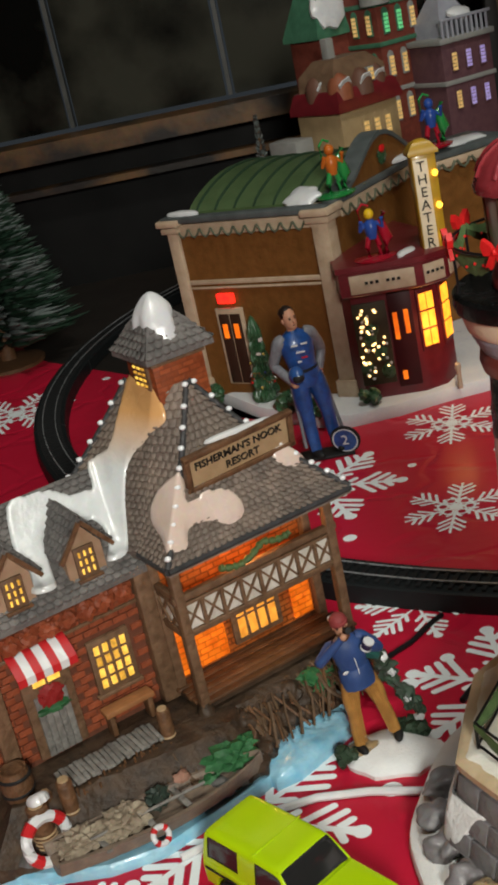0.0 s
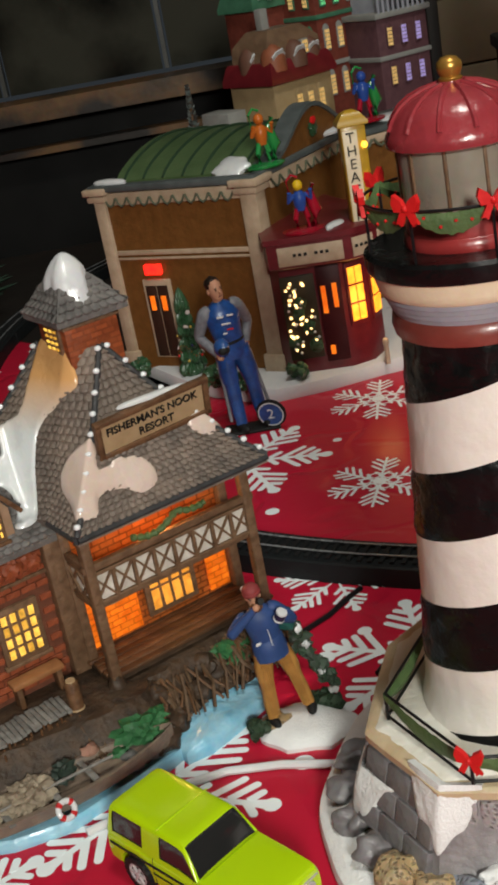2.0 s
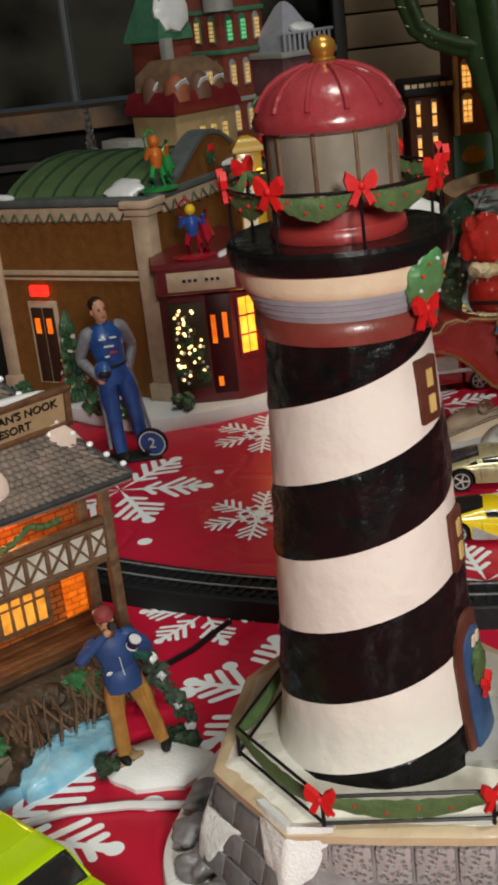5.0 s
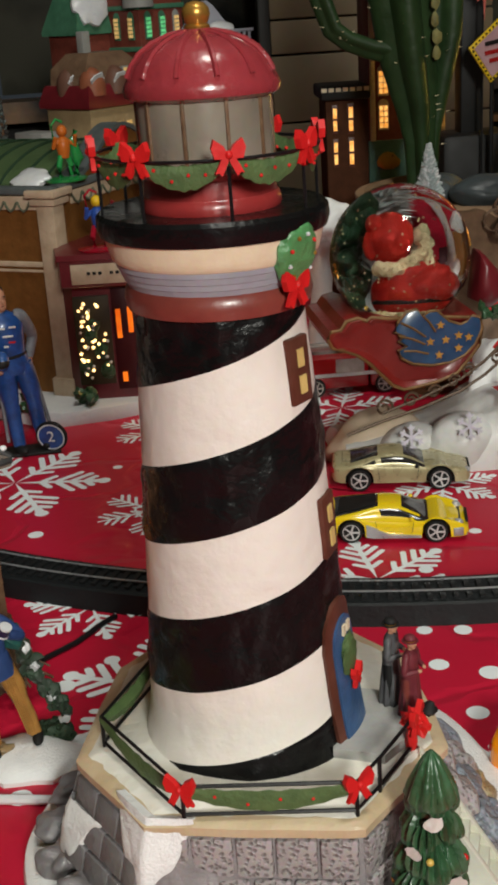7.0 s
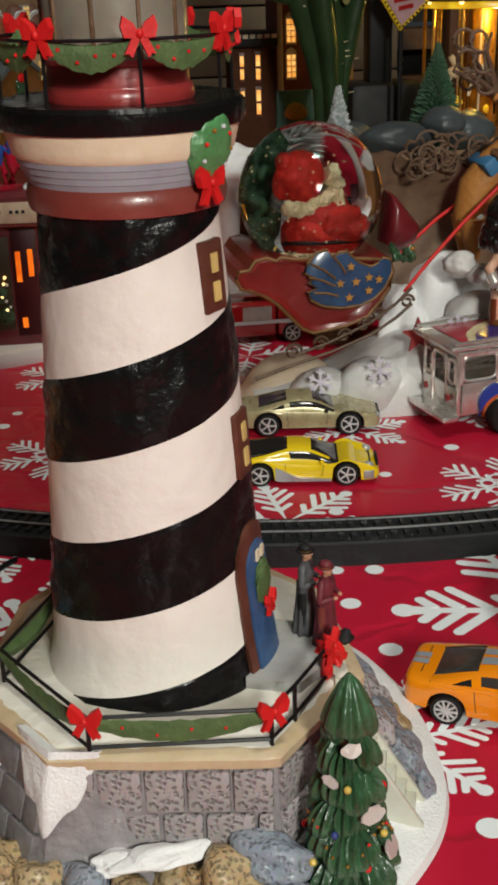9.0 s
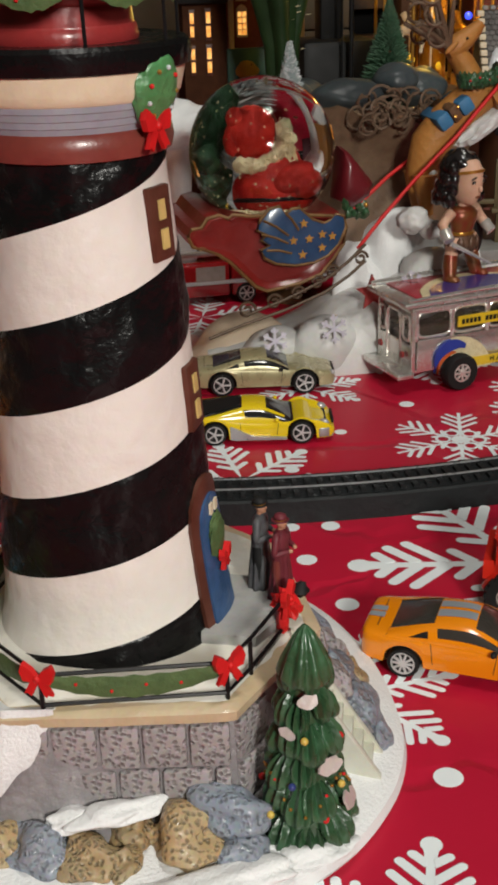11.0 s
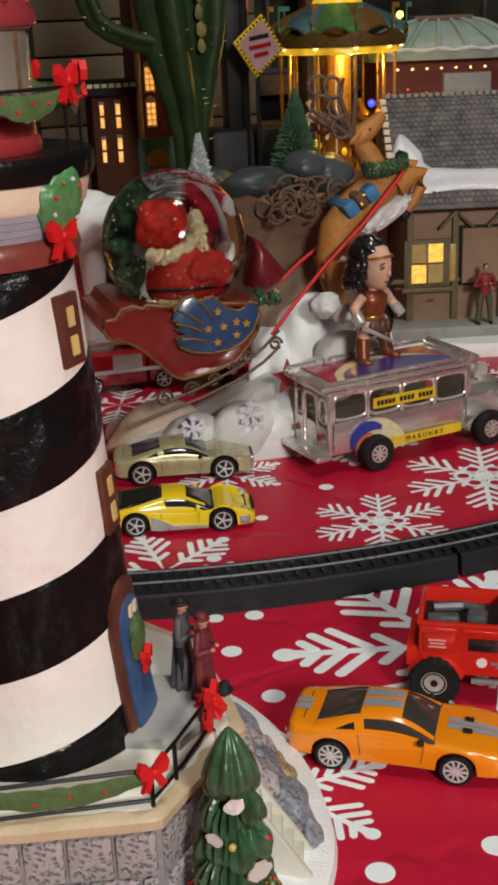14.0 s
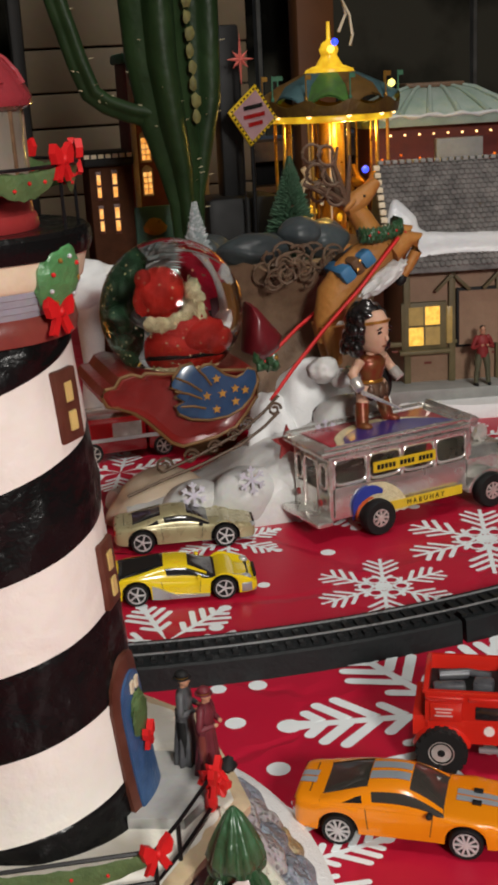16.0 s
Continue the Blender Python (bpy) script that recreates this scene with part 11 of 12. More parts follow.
# ---- potted cactus with stones ----
CLAY = mat("tan_clay_bowl", (0.33, 0.22, 0.13), 0.55, 0, (0.24, 0.15, 0.09), 60, 0.6, 0.4)
CACTUS = mat("cactus_green", (0.022, 0.048, 0.015), 0.45, 0, (0.010, 0.024, 0.008), 40, 0.5, 0.8, 120)
RIVERSTONE = mat("dark_river_stone", (0.075, 0.09, 0.095), 0.35, 0, (0.04, 0.05, 0.055), 60, 0.6, 0.4, 200)
pot = tagged(part("plant_pot", Geo().lathe([(0.056, 0.0), (0.078, 0.030), (0.088, 0.080), (0.090, 0.106), (0.084, 0.107), (0.082, 0.100), (0.010, 0.100)], 48, T(0.335, 0.852, 0)), CLAY), "tan clay bowl filled with dark stones", "plant pot")
rs = random.Random(9)
for k, (x, y, z, a, b, c) in enumerate(((0.316, 0.790, 0.1130, 0.0240, 0.016, 0.0115), (0.350, 0.796, 0.1215, 0.0150, 0.014, 0.0100), (0.287, 0.812, 0.110, 0.014, 0.014, 0.011), (0.375, 0.816, 0.112, 0.018, 0.016, 0.012), (0.300, 0.840, 0.109, 0.018, 0.018, 0.011), (0.338, 0.830, 0.108, 0.020, 0.014, 0.010), (0.390, 0.850, 0.110, 0.016, 0.016, 0.012))):
    ob = tagged(part("river_stone", Geo().ball(a, b, c, T(x, y, z, 0, rs.uniform(-8, 8), rs.uniform(-20, 20)), 0, 4, 0.12, 40, k), RIVERSTONE), "smooth dark grey river stone in the clay bowl", "stone", "stones in the bowl")
cact = thing("cactus", "tall dark green ribbed cactus with side arms", "cactus", (0.2930, 0.8620, 0.090))


def ribbed(pts, radii, ribs, n=40):
    rows = []
    ps = [Vector(p) for p in pts]
    for i, p in enumerate(ps):
        d = (ps[min(i + 1, len(ps) - 1)] - ps[max(i - 1, 0)]).normalized()
        s_ = d.cross(Vector((0.05, 1, 0.1))).normalized()
        u_ = s_.cross(d)
        rows.append([tuple(p + (s_ * math.cos(2 * math.pi * j / n) + u_ * math.sin(2 * math.pi * j / n)) * radii[i] * (0.66 + 0.36 * abs(math.cos(ribs * math.pi * j / n)) ** 1.6)) for j in range(n)])
    return Geo().loft(rows)


cols = (([(0.0, 0, 0), (-0.001, 0, 0.05), (-0.003, 0, 0.075), (-0.008, 0, 0.105), (-0.013, 0, 0.145), (-0.014, 0, 0.185), (-0.013, 0, 0.26), (-0.012, 0, 0.34)], [0.009, 0.011, 0.0155, 0.0200, 0.0225, 0.0235, 0.0235, 0.022], 4),
        ([(0.006, 0.005, 0.01), (0.007, 0.005, 0.055), (0.0120, 0.004, 0.090), (0.0175, 0.003, 0.120), (0.0185, 0.002, 0.16), (0.0190, 0, 0.24), (0.020, 0, 0.34)], [0.007, 0.009, 0.0125, 0.0140, 0.0140, 0.0140, 0.013], 3),
        ([(-0.014, 0, 0.112), (-0.022, 0, 0.1100), (-0.036, 0, 0.1138), (-0.050, 0, 0.1195), (-0.060, 0, 0.1270), (-0.0670, 0, 0.1460), (-0.078, 0, 0.185), (-0.084, 0, 0.26)], [0.0075, 0.0078, 0.0075, 0.0075, 0.0078, 0.0080, 0.0080, 0.0075], 3))
for k, (pts_, rad, ribs) in enumerate(cols):
    stem = part("stem" if k < 2 else "arm", ribbed(pts_, rad, ribs), CACTUS, cact, "ribbed dark green cactus stem")
    rng = random.Random(k)
    for q in range(18):
        t = rng.random() * (len(pts_) - 1.01)
        i = int(t)
        p = Vector(pts_[i]).lerp(Vector(pts_[i + 1]), t - i)
        r_ = rad[i] + (rad[i + 1] - rad[i]) * (t - i)
        a = rng.uniform(math.pi, 2 * math.pi)
        c = p + Vector((math.cos(a) * r_ * 0.95, math.sin(a) * r_ * 0.95, 0))
        part("spine", Geo().cyl(0.0004, 0.0001, 0.0035, Matrix.Translation(c) @ Vector((math.cos(a), math.sin(a), 0.2)).to_track_quat("Z", "Y").to_matrix().to_4x4(), 4), FUR, stem)

SCAR = mat("yellow_cactus_scar", (0.20, 0.19, 0.06), 0.6, 0, (0.10, 0.09, 0.035), 200)
for k in range(9):
    z = 0.108 + 0.0105 * k
    part("scar", Geo().ball(0.0026 + 0.0006 * (k % 2), 0.0010, 0.0048, T(0.0065 - 0.0006 * k + 0.0008 * (k % 2), -0.0150 - 0.0006 * k, z), 0, 2, 0.4, 80, k), SCAR, cact)

# ---- dark brick hotel with lit windows ----
DARKWALL = mat("dark_brown_wall", (0.085, 0.034, 0.018), 0.8, 0, (0.05, 0.02, 0.011), 120)
DARKWALL.node_tree.nodes["Principled BSDF"].inputs["Specular IOR Level"].default_value = 0.06
ht = thing("corner_hotel", "dark brown ceramic hotel with lit amber windows", "ceramic house", (0.2860, 0.985, 0), -6)
part("tower_wall", Geo().box(0.060, 0.060, 0.236, T(0.030, 0.030, 0.118), 0, 0.001), BRICKDARK, ht, "red brown tower walls")
part("low_wall", Geo().box(0.034, 0.055, 0.164, T(-0.017, 0.028, 0.0820), 0, 0.001), DARKWALL, ht, "dark brown lower wing")
part("low_roof", Geo().box(0.039, 0.066, 0.010, T(-0.0185, 0.026, 0.1660), 0, 0.002), RUBBER, ht, "black flat roof edge")
for k in range(7):
    part("roof_dentil", Geo().box(0.004, 0.0016, 0.003, T(-0.0355 + 0.0055 * k, -0.0080, 0.1690)), CREAM, ht)
for x in (0.003, 0.030, 0.058):
    part("pilaster", Geo().box(0.004, 0.004, 0.170, T(x, -0.001, 0.150), 0, 0.0008), PILLAR, ht)
AMB = glow("hotel_amber_pane", (1.0, 0.55, 0.16), 1.1, (0.85, 0.30, 0.04), 300)
for z in (0.146, 0.172, 0.206):
    for x in (0.0115, 0.038):
        window_on(ht, T(0, 0, 0), x, z, 0.0072, 0.0175, 2, 4, True, PILLAR, AMB)
for z in (0.120, 0.146):
    window_on(ht, T(0, 0, 0), -0.0145, z, 0.0042, 0.0200, 1, 2, False, FRAMEBROWN, AMB)
    window_on(ht, T(0, 0, 0), -0.0270, z, 0.0036, 0.0190, 1, 2, False, FRAMEBROWN, AMB)
part("shop_front", Geo().box(0.050, 0.004, 0.040, T(0.024, -0.0015, 0.108), 0, 0.001), mat("teal_shop_front", (0.06, 0.14, 0.11), 0.4), ht, "teal shop front")
part("shop_emblem", Geo().ball(0.0090, 0.0015, 0.0070, T(0.014, -0.0042, 0.112), 0, 2, 0.3, 80), GOLD, ht)
part("top_roof", Geo().box(0.066, 0.066, 0.008, T(0.030, 0.030, 0.240), 0, 0.002), GREENTRIM, ht)

# ---- black lamp stand and diamond sign, star ----
STANDBLACK = mat("black_lacquer", (0.005, 0.005, 0.005), 0.55, 0, (0.01, 0.01, 0.01), 60)
bs = thing("black_stand", "glossy black square post on a block base", "stand", (0.3430, 0.905, 0))
part("block", Geo().box(0.056, 0.040, 0.139, T(0.0005, 0, 0.0695), 0, 0.005), STANDBLACK, bs)
part("post", Geo().box(0.017, 0.016, 0.120, T(-0.002, 0, 0.1975), 0, 0.002), STANDBLACK, bs)
dsg = thing("diamond_sign", "small diamond-shaped sign with yellow beaded border", "sign", (0.3475, 0.8700, 0))
part("post", Geo().cyl(0.0016, 0.0016, 0.185, T(0, 0.004, 0), 8), BLACKMETAL, dsg)
mm = T(0, 0, 0.1955, 0, 45 + 8, 15)
fc = part("border", Geo().box(0.0300, 0.0020, 0.0300, mm, 0, 0.0005), YEL, dsg, "yellow border")
part("face", Geo().box(0.0245, 0.0008, 0.0245, mm @ T(0, -0.0013, 0)), mat("pink_sign_face", (0.42, 0.26, 0.27), 0.4), fc)
for k in range(4):
    for q in range(8):
        part("bead", Geo().ball(0.0009, 0.0009, 0.0009, mm @ pose(0, 0, 0, 0, 90 * k, 0) @ T(-0.0125 + 0.0034 * q, -0.0014, 0.0137), 0, 1), INK, fc)
nm = T(0, 0, 0.1955, 0, -8, 15)
for k, (z, w, m_) in enumerate(((0.0060, 0.016, INK), (0.0000, 0.018, TAIL), (-0.0055, 0.012, TAIL))):
    part("letter_bar", Geo().box(w, 0.0006, 0.0028, nm @ T(0, -0.0020, z)), m_, fc)
g = Geo()
for k in range(8):
    a = math.pi / 4 * k
    r_ = 0.0185 if k % 4 == 2 else (0.0102 if k % 2 == 0 else 0.0080)
    b0, b1 = a - 0.35, a + 0.35
    g.add([(0, -0.0022, 0), (0.0035 * math.cos(b0), 0, 0.0035 * math.sin(b0)), (r_ * math.cos(a), 0, r_ * math.sin(a)), (0.0035 * math.cos(b1), 0, 0.0035 * math.sin(b1)), (0, 0.0022, 0)], [(0, 1, 2), (0, 2, 3), (4, 2, 1), (4, 3, 2)])
st = thing("star_ornament", "coral red eight-pointed star on a wire", "star", (0.3424, 0.8760, 0))
part("star", Geo().add([tuple(Vector(v) + Vector((0, 0, 0.2335))) for v in g.v], g.f), mat("coral_star", (0.80, 0.20, 0.16), 0.4), st, smooth=0)
part("wire", Geo().cyl(0.0007, 0.0007, 0.2200, T(0, 0.003, 0), 6), BLACKMETAL, st)

# ---- carousel ----
CAROUSEL = thing("toy_carousel", "golden lit toy carousel with scalloped canopy and flags", "toy carousel", (0.4300, 0.9250, 0))
GOLDLIT = glow("gold_lit_trim", (1.0, 0.62, 0.03), 0.75, (0.55, 0.27, 0.01), 90)
CANOPY = mat("carousel_canopy", (0.09, 0.24, 0.04), 0.4, 0, (0.06, 0.10, 0.04), 80)
CRESTING = mat("bronze_cresting", (0.085, 0.045, 0.016), 0.4, 0.2, (0.15, 0.09, 0.02), 160, 0.5, 0.6, 300)
CANOPYBLUE = mat("canopy_teal", (0.075, 0.15, 0.16), 0.4, 0, (0.04, 0.08, 0.09), 80)
part("pedestal", Geo().lathe([(0.048, 0), (0.048, 0.085), (0.044, 0.090), (0.044, 0.098), (0.0, 0.098)], 40), mat("carousel_base_red", (0.15, 0.05, 0.03), 0.4), CAROUSEL)
part("platform", Geo().lathe([(0.046, 0.098), (0.047, 0.104), (0.0, 0.105)], 40), GOLD, CAROUSEL)
part("centre_drum", Geo().cyl(0.010, 0.010, 0.082, T(0, 0, 0.104), 24), GOLD, CAROUSEL, "golden centre drum")
part("rim", Geo().lathe([(0.0455, 0.1865), (0.0470, 0.1872), (0.0470, 0.1918), (0.0440, 0.1955), (0.0, 0.1955)], 48), GOLDLIT, CAROUSEL, "lit golden rim")
for k in range(10):
    a = 2 * math.pi * k / 10 + 0.2
    part("column", Geo().cyl(0.0013, 0.0013, 0.084, T(0.043 * math.cos(a), 0.043 * math.sin(a), 0.104), 8), GOLD, CAROUSEL)
    part("rim_bulb", Geo().ball(0.0020, 0.0020, 0.0020, T(0.0475 * math.cos(a), 0.0475 * math.sin(a), 0.1915), 0, 2), BULBWARM, CAROUSEL)
    if k % 2 == 0:
        hx, hy = 0.032 * math.cos(a + 0.3), 0.032 * math.sin(a + 0.3)
        hs = Geo().ball(0.0090, 0.0040, 0.0050, T(hx, hy, 0.138, 0, 0, math.degrees(a) + 90), 0, 2)
        hs.tube([(hx, hy, 0.141), (hx + 0.006 * -math.sin(a), hy + 0.006 * math.cos(a), 0.150)], [0.0030, 0.0024], 8)
        for q in (-1, 1):
            hs.tube([(hx + q * 0.005 * -math.sin(a), hy + q * 0.005 * math.cos(a), 0.137), (hx + q * 0.008 * -math.sin(a), hy + q * 0.008 * math.cos(a), 0.126)], 0.0013, 6)
        hs.cyl(0.0008, 0.0008, 0.082, T(hx, hy, 0.104), 6)
        part("carousel_horse", hs, CREAM if k % 4 else GOLD, CAROUSEL, "small carousel horse on a pole")
    # scalloped valance and canopy gore
    a2 = 2 * math.pi * (k + 1) / 10 + 0.2
    rows = []
    for q in range(7):
        t = a + (a2 - a) * q / 6
        bulge = 0.006 * math.sin(math.pi * q / 6)
        rows.append([((0.052 + bulge * 0.3) * math.cos(t), (0.052 + bulge * 0.3) * math.sin(t), 0.1980 + bulge * 1.4), (0.040 * math.cos(t), 0.040 * math.sin(t), 0.2130), (0.022 * math.cos(t), 0.022 * math.sin(t), 0.2210), (0.010 * math.cos(t), 0.010 * math.sin(t), 0.2240)])
    gg = Geo().loft(rows, caps=False, closed=False)
    nn = len(gg.v)
    gg.v += [(x, y, z - 0.0012) for x, y, z in gg.v]
    gg.f += [tuple(i + nn for i in reversed(f)) for f in gg.f]
    gg.m += gg.m
    part("canopy_gore", gg, (CANOPY, bpy.data.materials.get("canopy_brown") or mat("canopy_brown", (0.16, 0.085, 0.022), 0.5), CANOPYBLUE)[k % 3], CAROUSEL)
    crest = [[((0.0500 + d_) * math.cos(t), (0.0500 + d_) * math.sin(t), z_) for d_, z_ in ((-0.0030, 0.1915), (0.0012, 0.1915), (0.0022, 0.1955), (0.0030, 0.1985 + 0.0045 * abs(math.cos(math.pi * q / 8)) ** 3), (0.0012, 0.1985 + 0.0045 * abs(math.cos(math.pi * q / 8)) ** 3))] for q, t in ((q, a + (a2 - a) * q / 8) for q in range(9))]
    part("cresting", Geo().loft(crest), CRESTING, CAROUSEL, "scalloped bronze cresting")
    fa = a
    fl = Geo().cyl(0.0006, 0.0006, 0.020, T(0.0515 * math.cos(fa), 0.0515 * math.sin(fa), 0.201), 6)
    fl.ball(0.0014, 0.0014, 0.0020, T(0.0515 * math.cos(fa), 0.0515 * math.sin(fa), 0.2040), 0, 2)
    fl.box(0.0042, 0.0005, 0.0034, T(0.0515 * math.cos(fa) + 0.0021, 0.0515 * math.sin(fa), 0.2190))
    part("flag", fl, GREENTRIM if k % 2 else GOLD, CAROUSEL)
for k in range(14):
    a = 2 * math.pi * k / 14
    part("deck_bulb", Geo().ball(0.0022, 0.0022, 0.0030, T((0.026 + 0.012 * (k % 2)) * math.cos(a), (0.026 + 0.012 * (k % 2)) * math.sin(a), 0.110 + 0.006 * (k % 3)), 0, 2), GOLDLIT if k % 3 else BULBWARM, CAROUSEL)
part("crown", Geo().lathe([(0.020, 0.2200), (0.018, 0.2240), (0.010, 0.2270), (0.0060, 0.2340), (0.0075, 0.2380), (0.0050, 0.2430), (0.0016, 0.2450), (0.0012, 0.2580)], 24), GOLDLIT, CAROUSEL, "golden crown finial")
for a, z, c in ((4.4, 0.238, (1, 0.75, 0.1)), (5.3, 0.150, (0.03, 0.06, 1.0)), (4.6, 0.243, (0.03, 0.06, 1.0)), (5.7, 0.212, (1, 0.85, 0.2))):
    rr_ = 0.030 if z < 0.2 else (0.047 if z < 0.22 else 0.016)
    part("led_bulb", Geo().ball(0.0028, 0.0028, 0.0028, T(rr_ * math.cos(a), rr_ * math.sin(a), z), 0, 2), glow("led_%s" % "abcdef"[int(z * 1000) % 6], c, 2.4, c), CAROUSEL)
bulb("carousel_bulb", (0.4300, 0.9250 - 0.030, 0.178), 0.15, (1.0, 0.66, 0.12), 0.004)
# white lamp cord above the carousel
tagged(part("lamp_cord", Geo().tube([(0.4340, 0.915, 0.250), (0.4400, 0.915, 0.262), (0.4360, 0.915, 0.275), (0.4430, 0.915, 0.262), (0.4440, 0.912, 0.248), (0.4420, 0.912, 0.240)], 0.0012, 6), CREAM), "thin white lamp cord hanging by the carousel", "cord")

# ---- red pavilion with pale green roof ----
pv = thing("pagoda_pavilion", "dark red ceramic pavilion with pale green snowy roof", "ceramic house", (0.5450, 0.965, 0), -12)
part("wall", Geo().box(0.120, 0.060, 0.178, T(0, 0.030, 0.089), 0, 0.001), mat("dull_red_wall", (0.13, 0.025, 0.018), 0.65, 0, (0.08, 0.016, 0.012), 120), pv, "dark red walls")
PALEGREEN = mat("pale_green_tile", (0.21, 0.30, 0.24), 0.45, 0, (0.36, 0.42, 0.38), 60)
part("eave", Geo().loft([[(x * k, 0.030 + y * k, z) for x, y in ((-0.070, -0.044), (0.070, -0.044), (0.070, 0.044), (-0.070, 0.044))] for k, z in ((0.97, 0.176), (1.0, 0.180), (0.99, 0.184), (0.80, 0.192), (0.50, 0.203), (0.34, 0.206))]), PALEGREEN, pv, "pale green flared roof")
part("eave_snow", Geo().tube([(-0.070 + 0.007 * k, -0.0145, 0.1840 + 0.0010 * math.sin(k * 1.7)) for k in range(21)], [0.0016 + 0.0006 * math.sin(k * 2.3) for k in range(21)], 8), SNOWGLAZE, pv, "thin snow along the eave")
for k in range(6):
    x = -0.062 + 0.0248 * k
    part("roof_rib", Geo().tube([(x, -0.013, 0.1850), (x * 0.82, -0.0050, 0.1930), (x * 0.52, 0.0085, 0.2040), (x * 0.36, 0.0150, 0.2068)], [0.0030, 0.0026, 0.0020, 0.0014], 8), PALEGREEN, pv)
part("roof_lip", Geo().box(0.050, 0.034, 0.004, T(0, 0.030, 0.2075), 0, 0.001), BROWNRESIN, pv)
for k in range(10):
    part("eave_bulb", Geo().ball(0.0011, 0.0011, 0.0011, T(-0.055 + 0.0122 * k, -0.0025, 0.1690), 0, 1), BULBWARM, pv)
for k in range(7):
    part("wall_bulb", Geo().ball(0.0012, 0.0012, 0.0012, T(-0.050 + 0.016 * k, -0.0020, 0.1500 + 0.003 * (k % 2)), 0, 1), LITORANGE, pv)
part("gate", Geo().box(0.040, 0.008, 0.030, T(0.015, -0.002, 0.150), 0, 0.001), TRIMGREY, pv)

# ---- station ----
PINKWALL = mat("pink_tan_plaster", (0.30, 0.19, 0.125), 0.6, 0, (0.22, 0.135, 0.085), 100, 0.6, 0.3)
OLIVE = mat("olive_timber", (0.15, 0.12, 0.06), 0.5, 0, (0.10, 0.08, 0.04), 150)
sta = thing("railway_station", "ceramic station with grey shingle roof, snow and lit window", "ceramic house", (0.3880, 0.7720, 0), -15)
part("snow_base", Geo().loft([[(x, y, z) for x, y in inset([(-0.010, 0.010), (0.010, -0.022), (0.060, -0.040), (0.180, -0.040), (0.185, 0.080), (-0.008, 0.080)], k, 0.09, 0.02)] for k, z in ((1, 0), (1.0, 0.005), (0.98, 0.009), (0.5, 0.010))]), SNOW, sta, "snowy station base")
part("platform", Geo().box(0.170, 0.030, 0.0100, T(0.090, -0.008, 0.0120), 0, 0.001), TRIMGREY, sta, "grey platform edge")
part("wall", Geo().box(0.150, 0.070, 0.088, T(0.0980, 0.035, 0.052), 0, 0.001), PINKWALL, sta, "pink-tan plaster walls")
for x in (0.0255, 0.0560, 0.0880, 0.1300):
    part("timber_post", Geo().box(0.0046, 0.0040, 0.080, T(x, -0.0010, 0.0540), 0, 0.0006), OLIVE, sta)
part("timber_beam", Geo().box(0.170, 0.0044, 0.0050, T(0.0880, -0.0012, 0.0925), 0, 0.0006), OLIVE, sta)
part("timber_beam", Geo().box(0.070, 0.0036, 0.0030, T(0.0400, -0.0006, 0.0440), 0, 0.0006), OLIVE, sta)
for x in (0.0560, 0.0880):
    for s in (-1, 1):
        part("bracket", Geo().box(0.0140, 0.0030, 0.0022, T(x + s * 0.0065, -0.004, 0.0840, 0, s * 45), 0, 0.0004), OLIVE, sta)
DIMPANE = glow("dim_amber_pane", (0.42, 0.27, 0.08), 0.42, (0.22, 0.15, 0.05), 200)
fw = part("window", Geo().box(0.0310, 0.0034, 0.0320, T(0.0370, -0.0010, 0.0560), 0, 0.0006), OLIVE, sta, "four-paned amber station window")
for i in range(2):
    for j in range(2):
        part("pane", Geo().box(0.0098, 0.0008, 0.0122, T(0.0314 + 0.0112 * i, -0.0031, 0.0491 + 0.0138 * j), 0), LIT if i == j else DIMPANE, fw)
part("side_pane", Geo().box(0.0040, 0.0030, 0.0250, T(0.0540, -0.0022, 0.0560), 0, 0.0004), DIMPANE, fw)
part("window_sill", Geo().box(0.0350, 0.0070, 0.0030, T(0.0370, -0.0030, 0.0385), 0, 0.0008), OLIVE, sta)
fd = part("notice_frame", Geo().box(0.0300, 0.0030, 0.0400, T(0.0740, -0.0010, 0.0600), 0, 0.0006), RUBBER, sta, "dark open frame on the wall")
part("notice_back", Geo().box(0.0266, 0.0010, 0.0364, T(0.0740, -0.0028, 0.0600)), PINKWALL, fd)
for k in range(14):
    part("patch_brick", Geo().box(0.0050, 0.0008, 0.0016, T(0.004 + (k * 0.0137) % 0.115, -0.0004, 0.030 + (k * 0.0091) % 0.050), 0, 0.0002), BRICKDARK, sta)
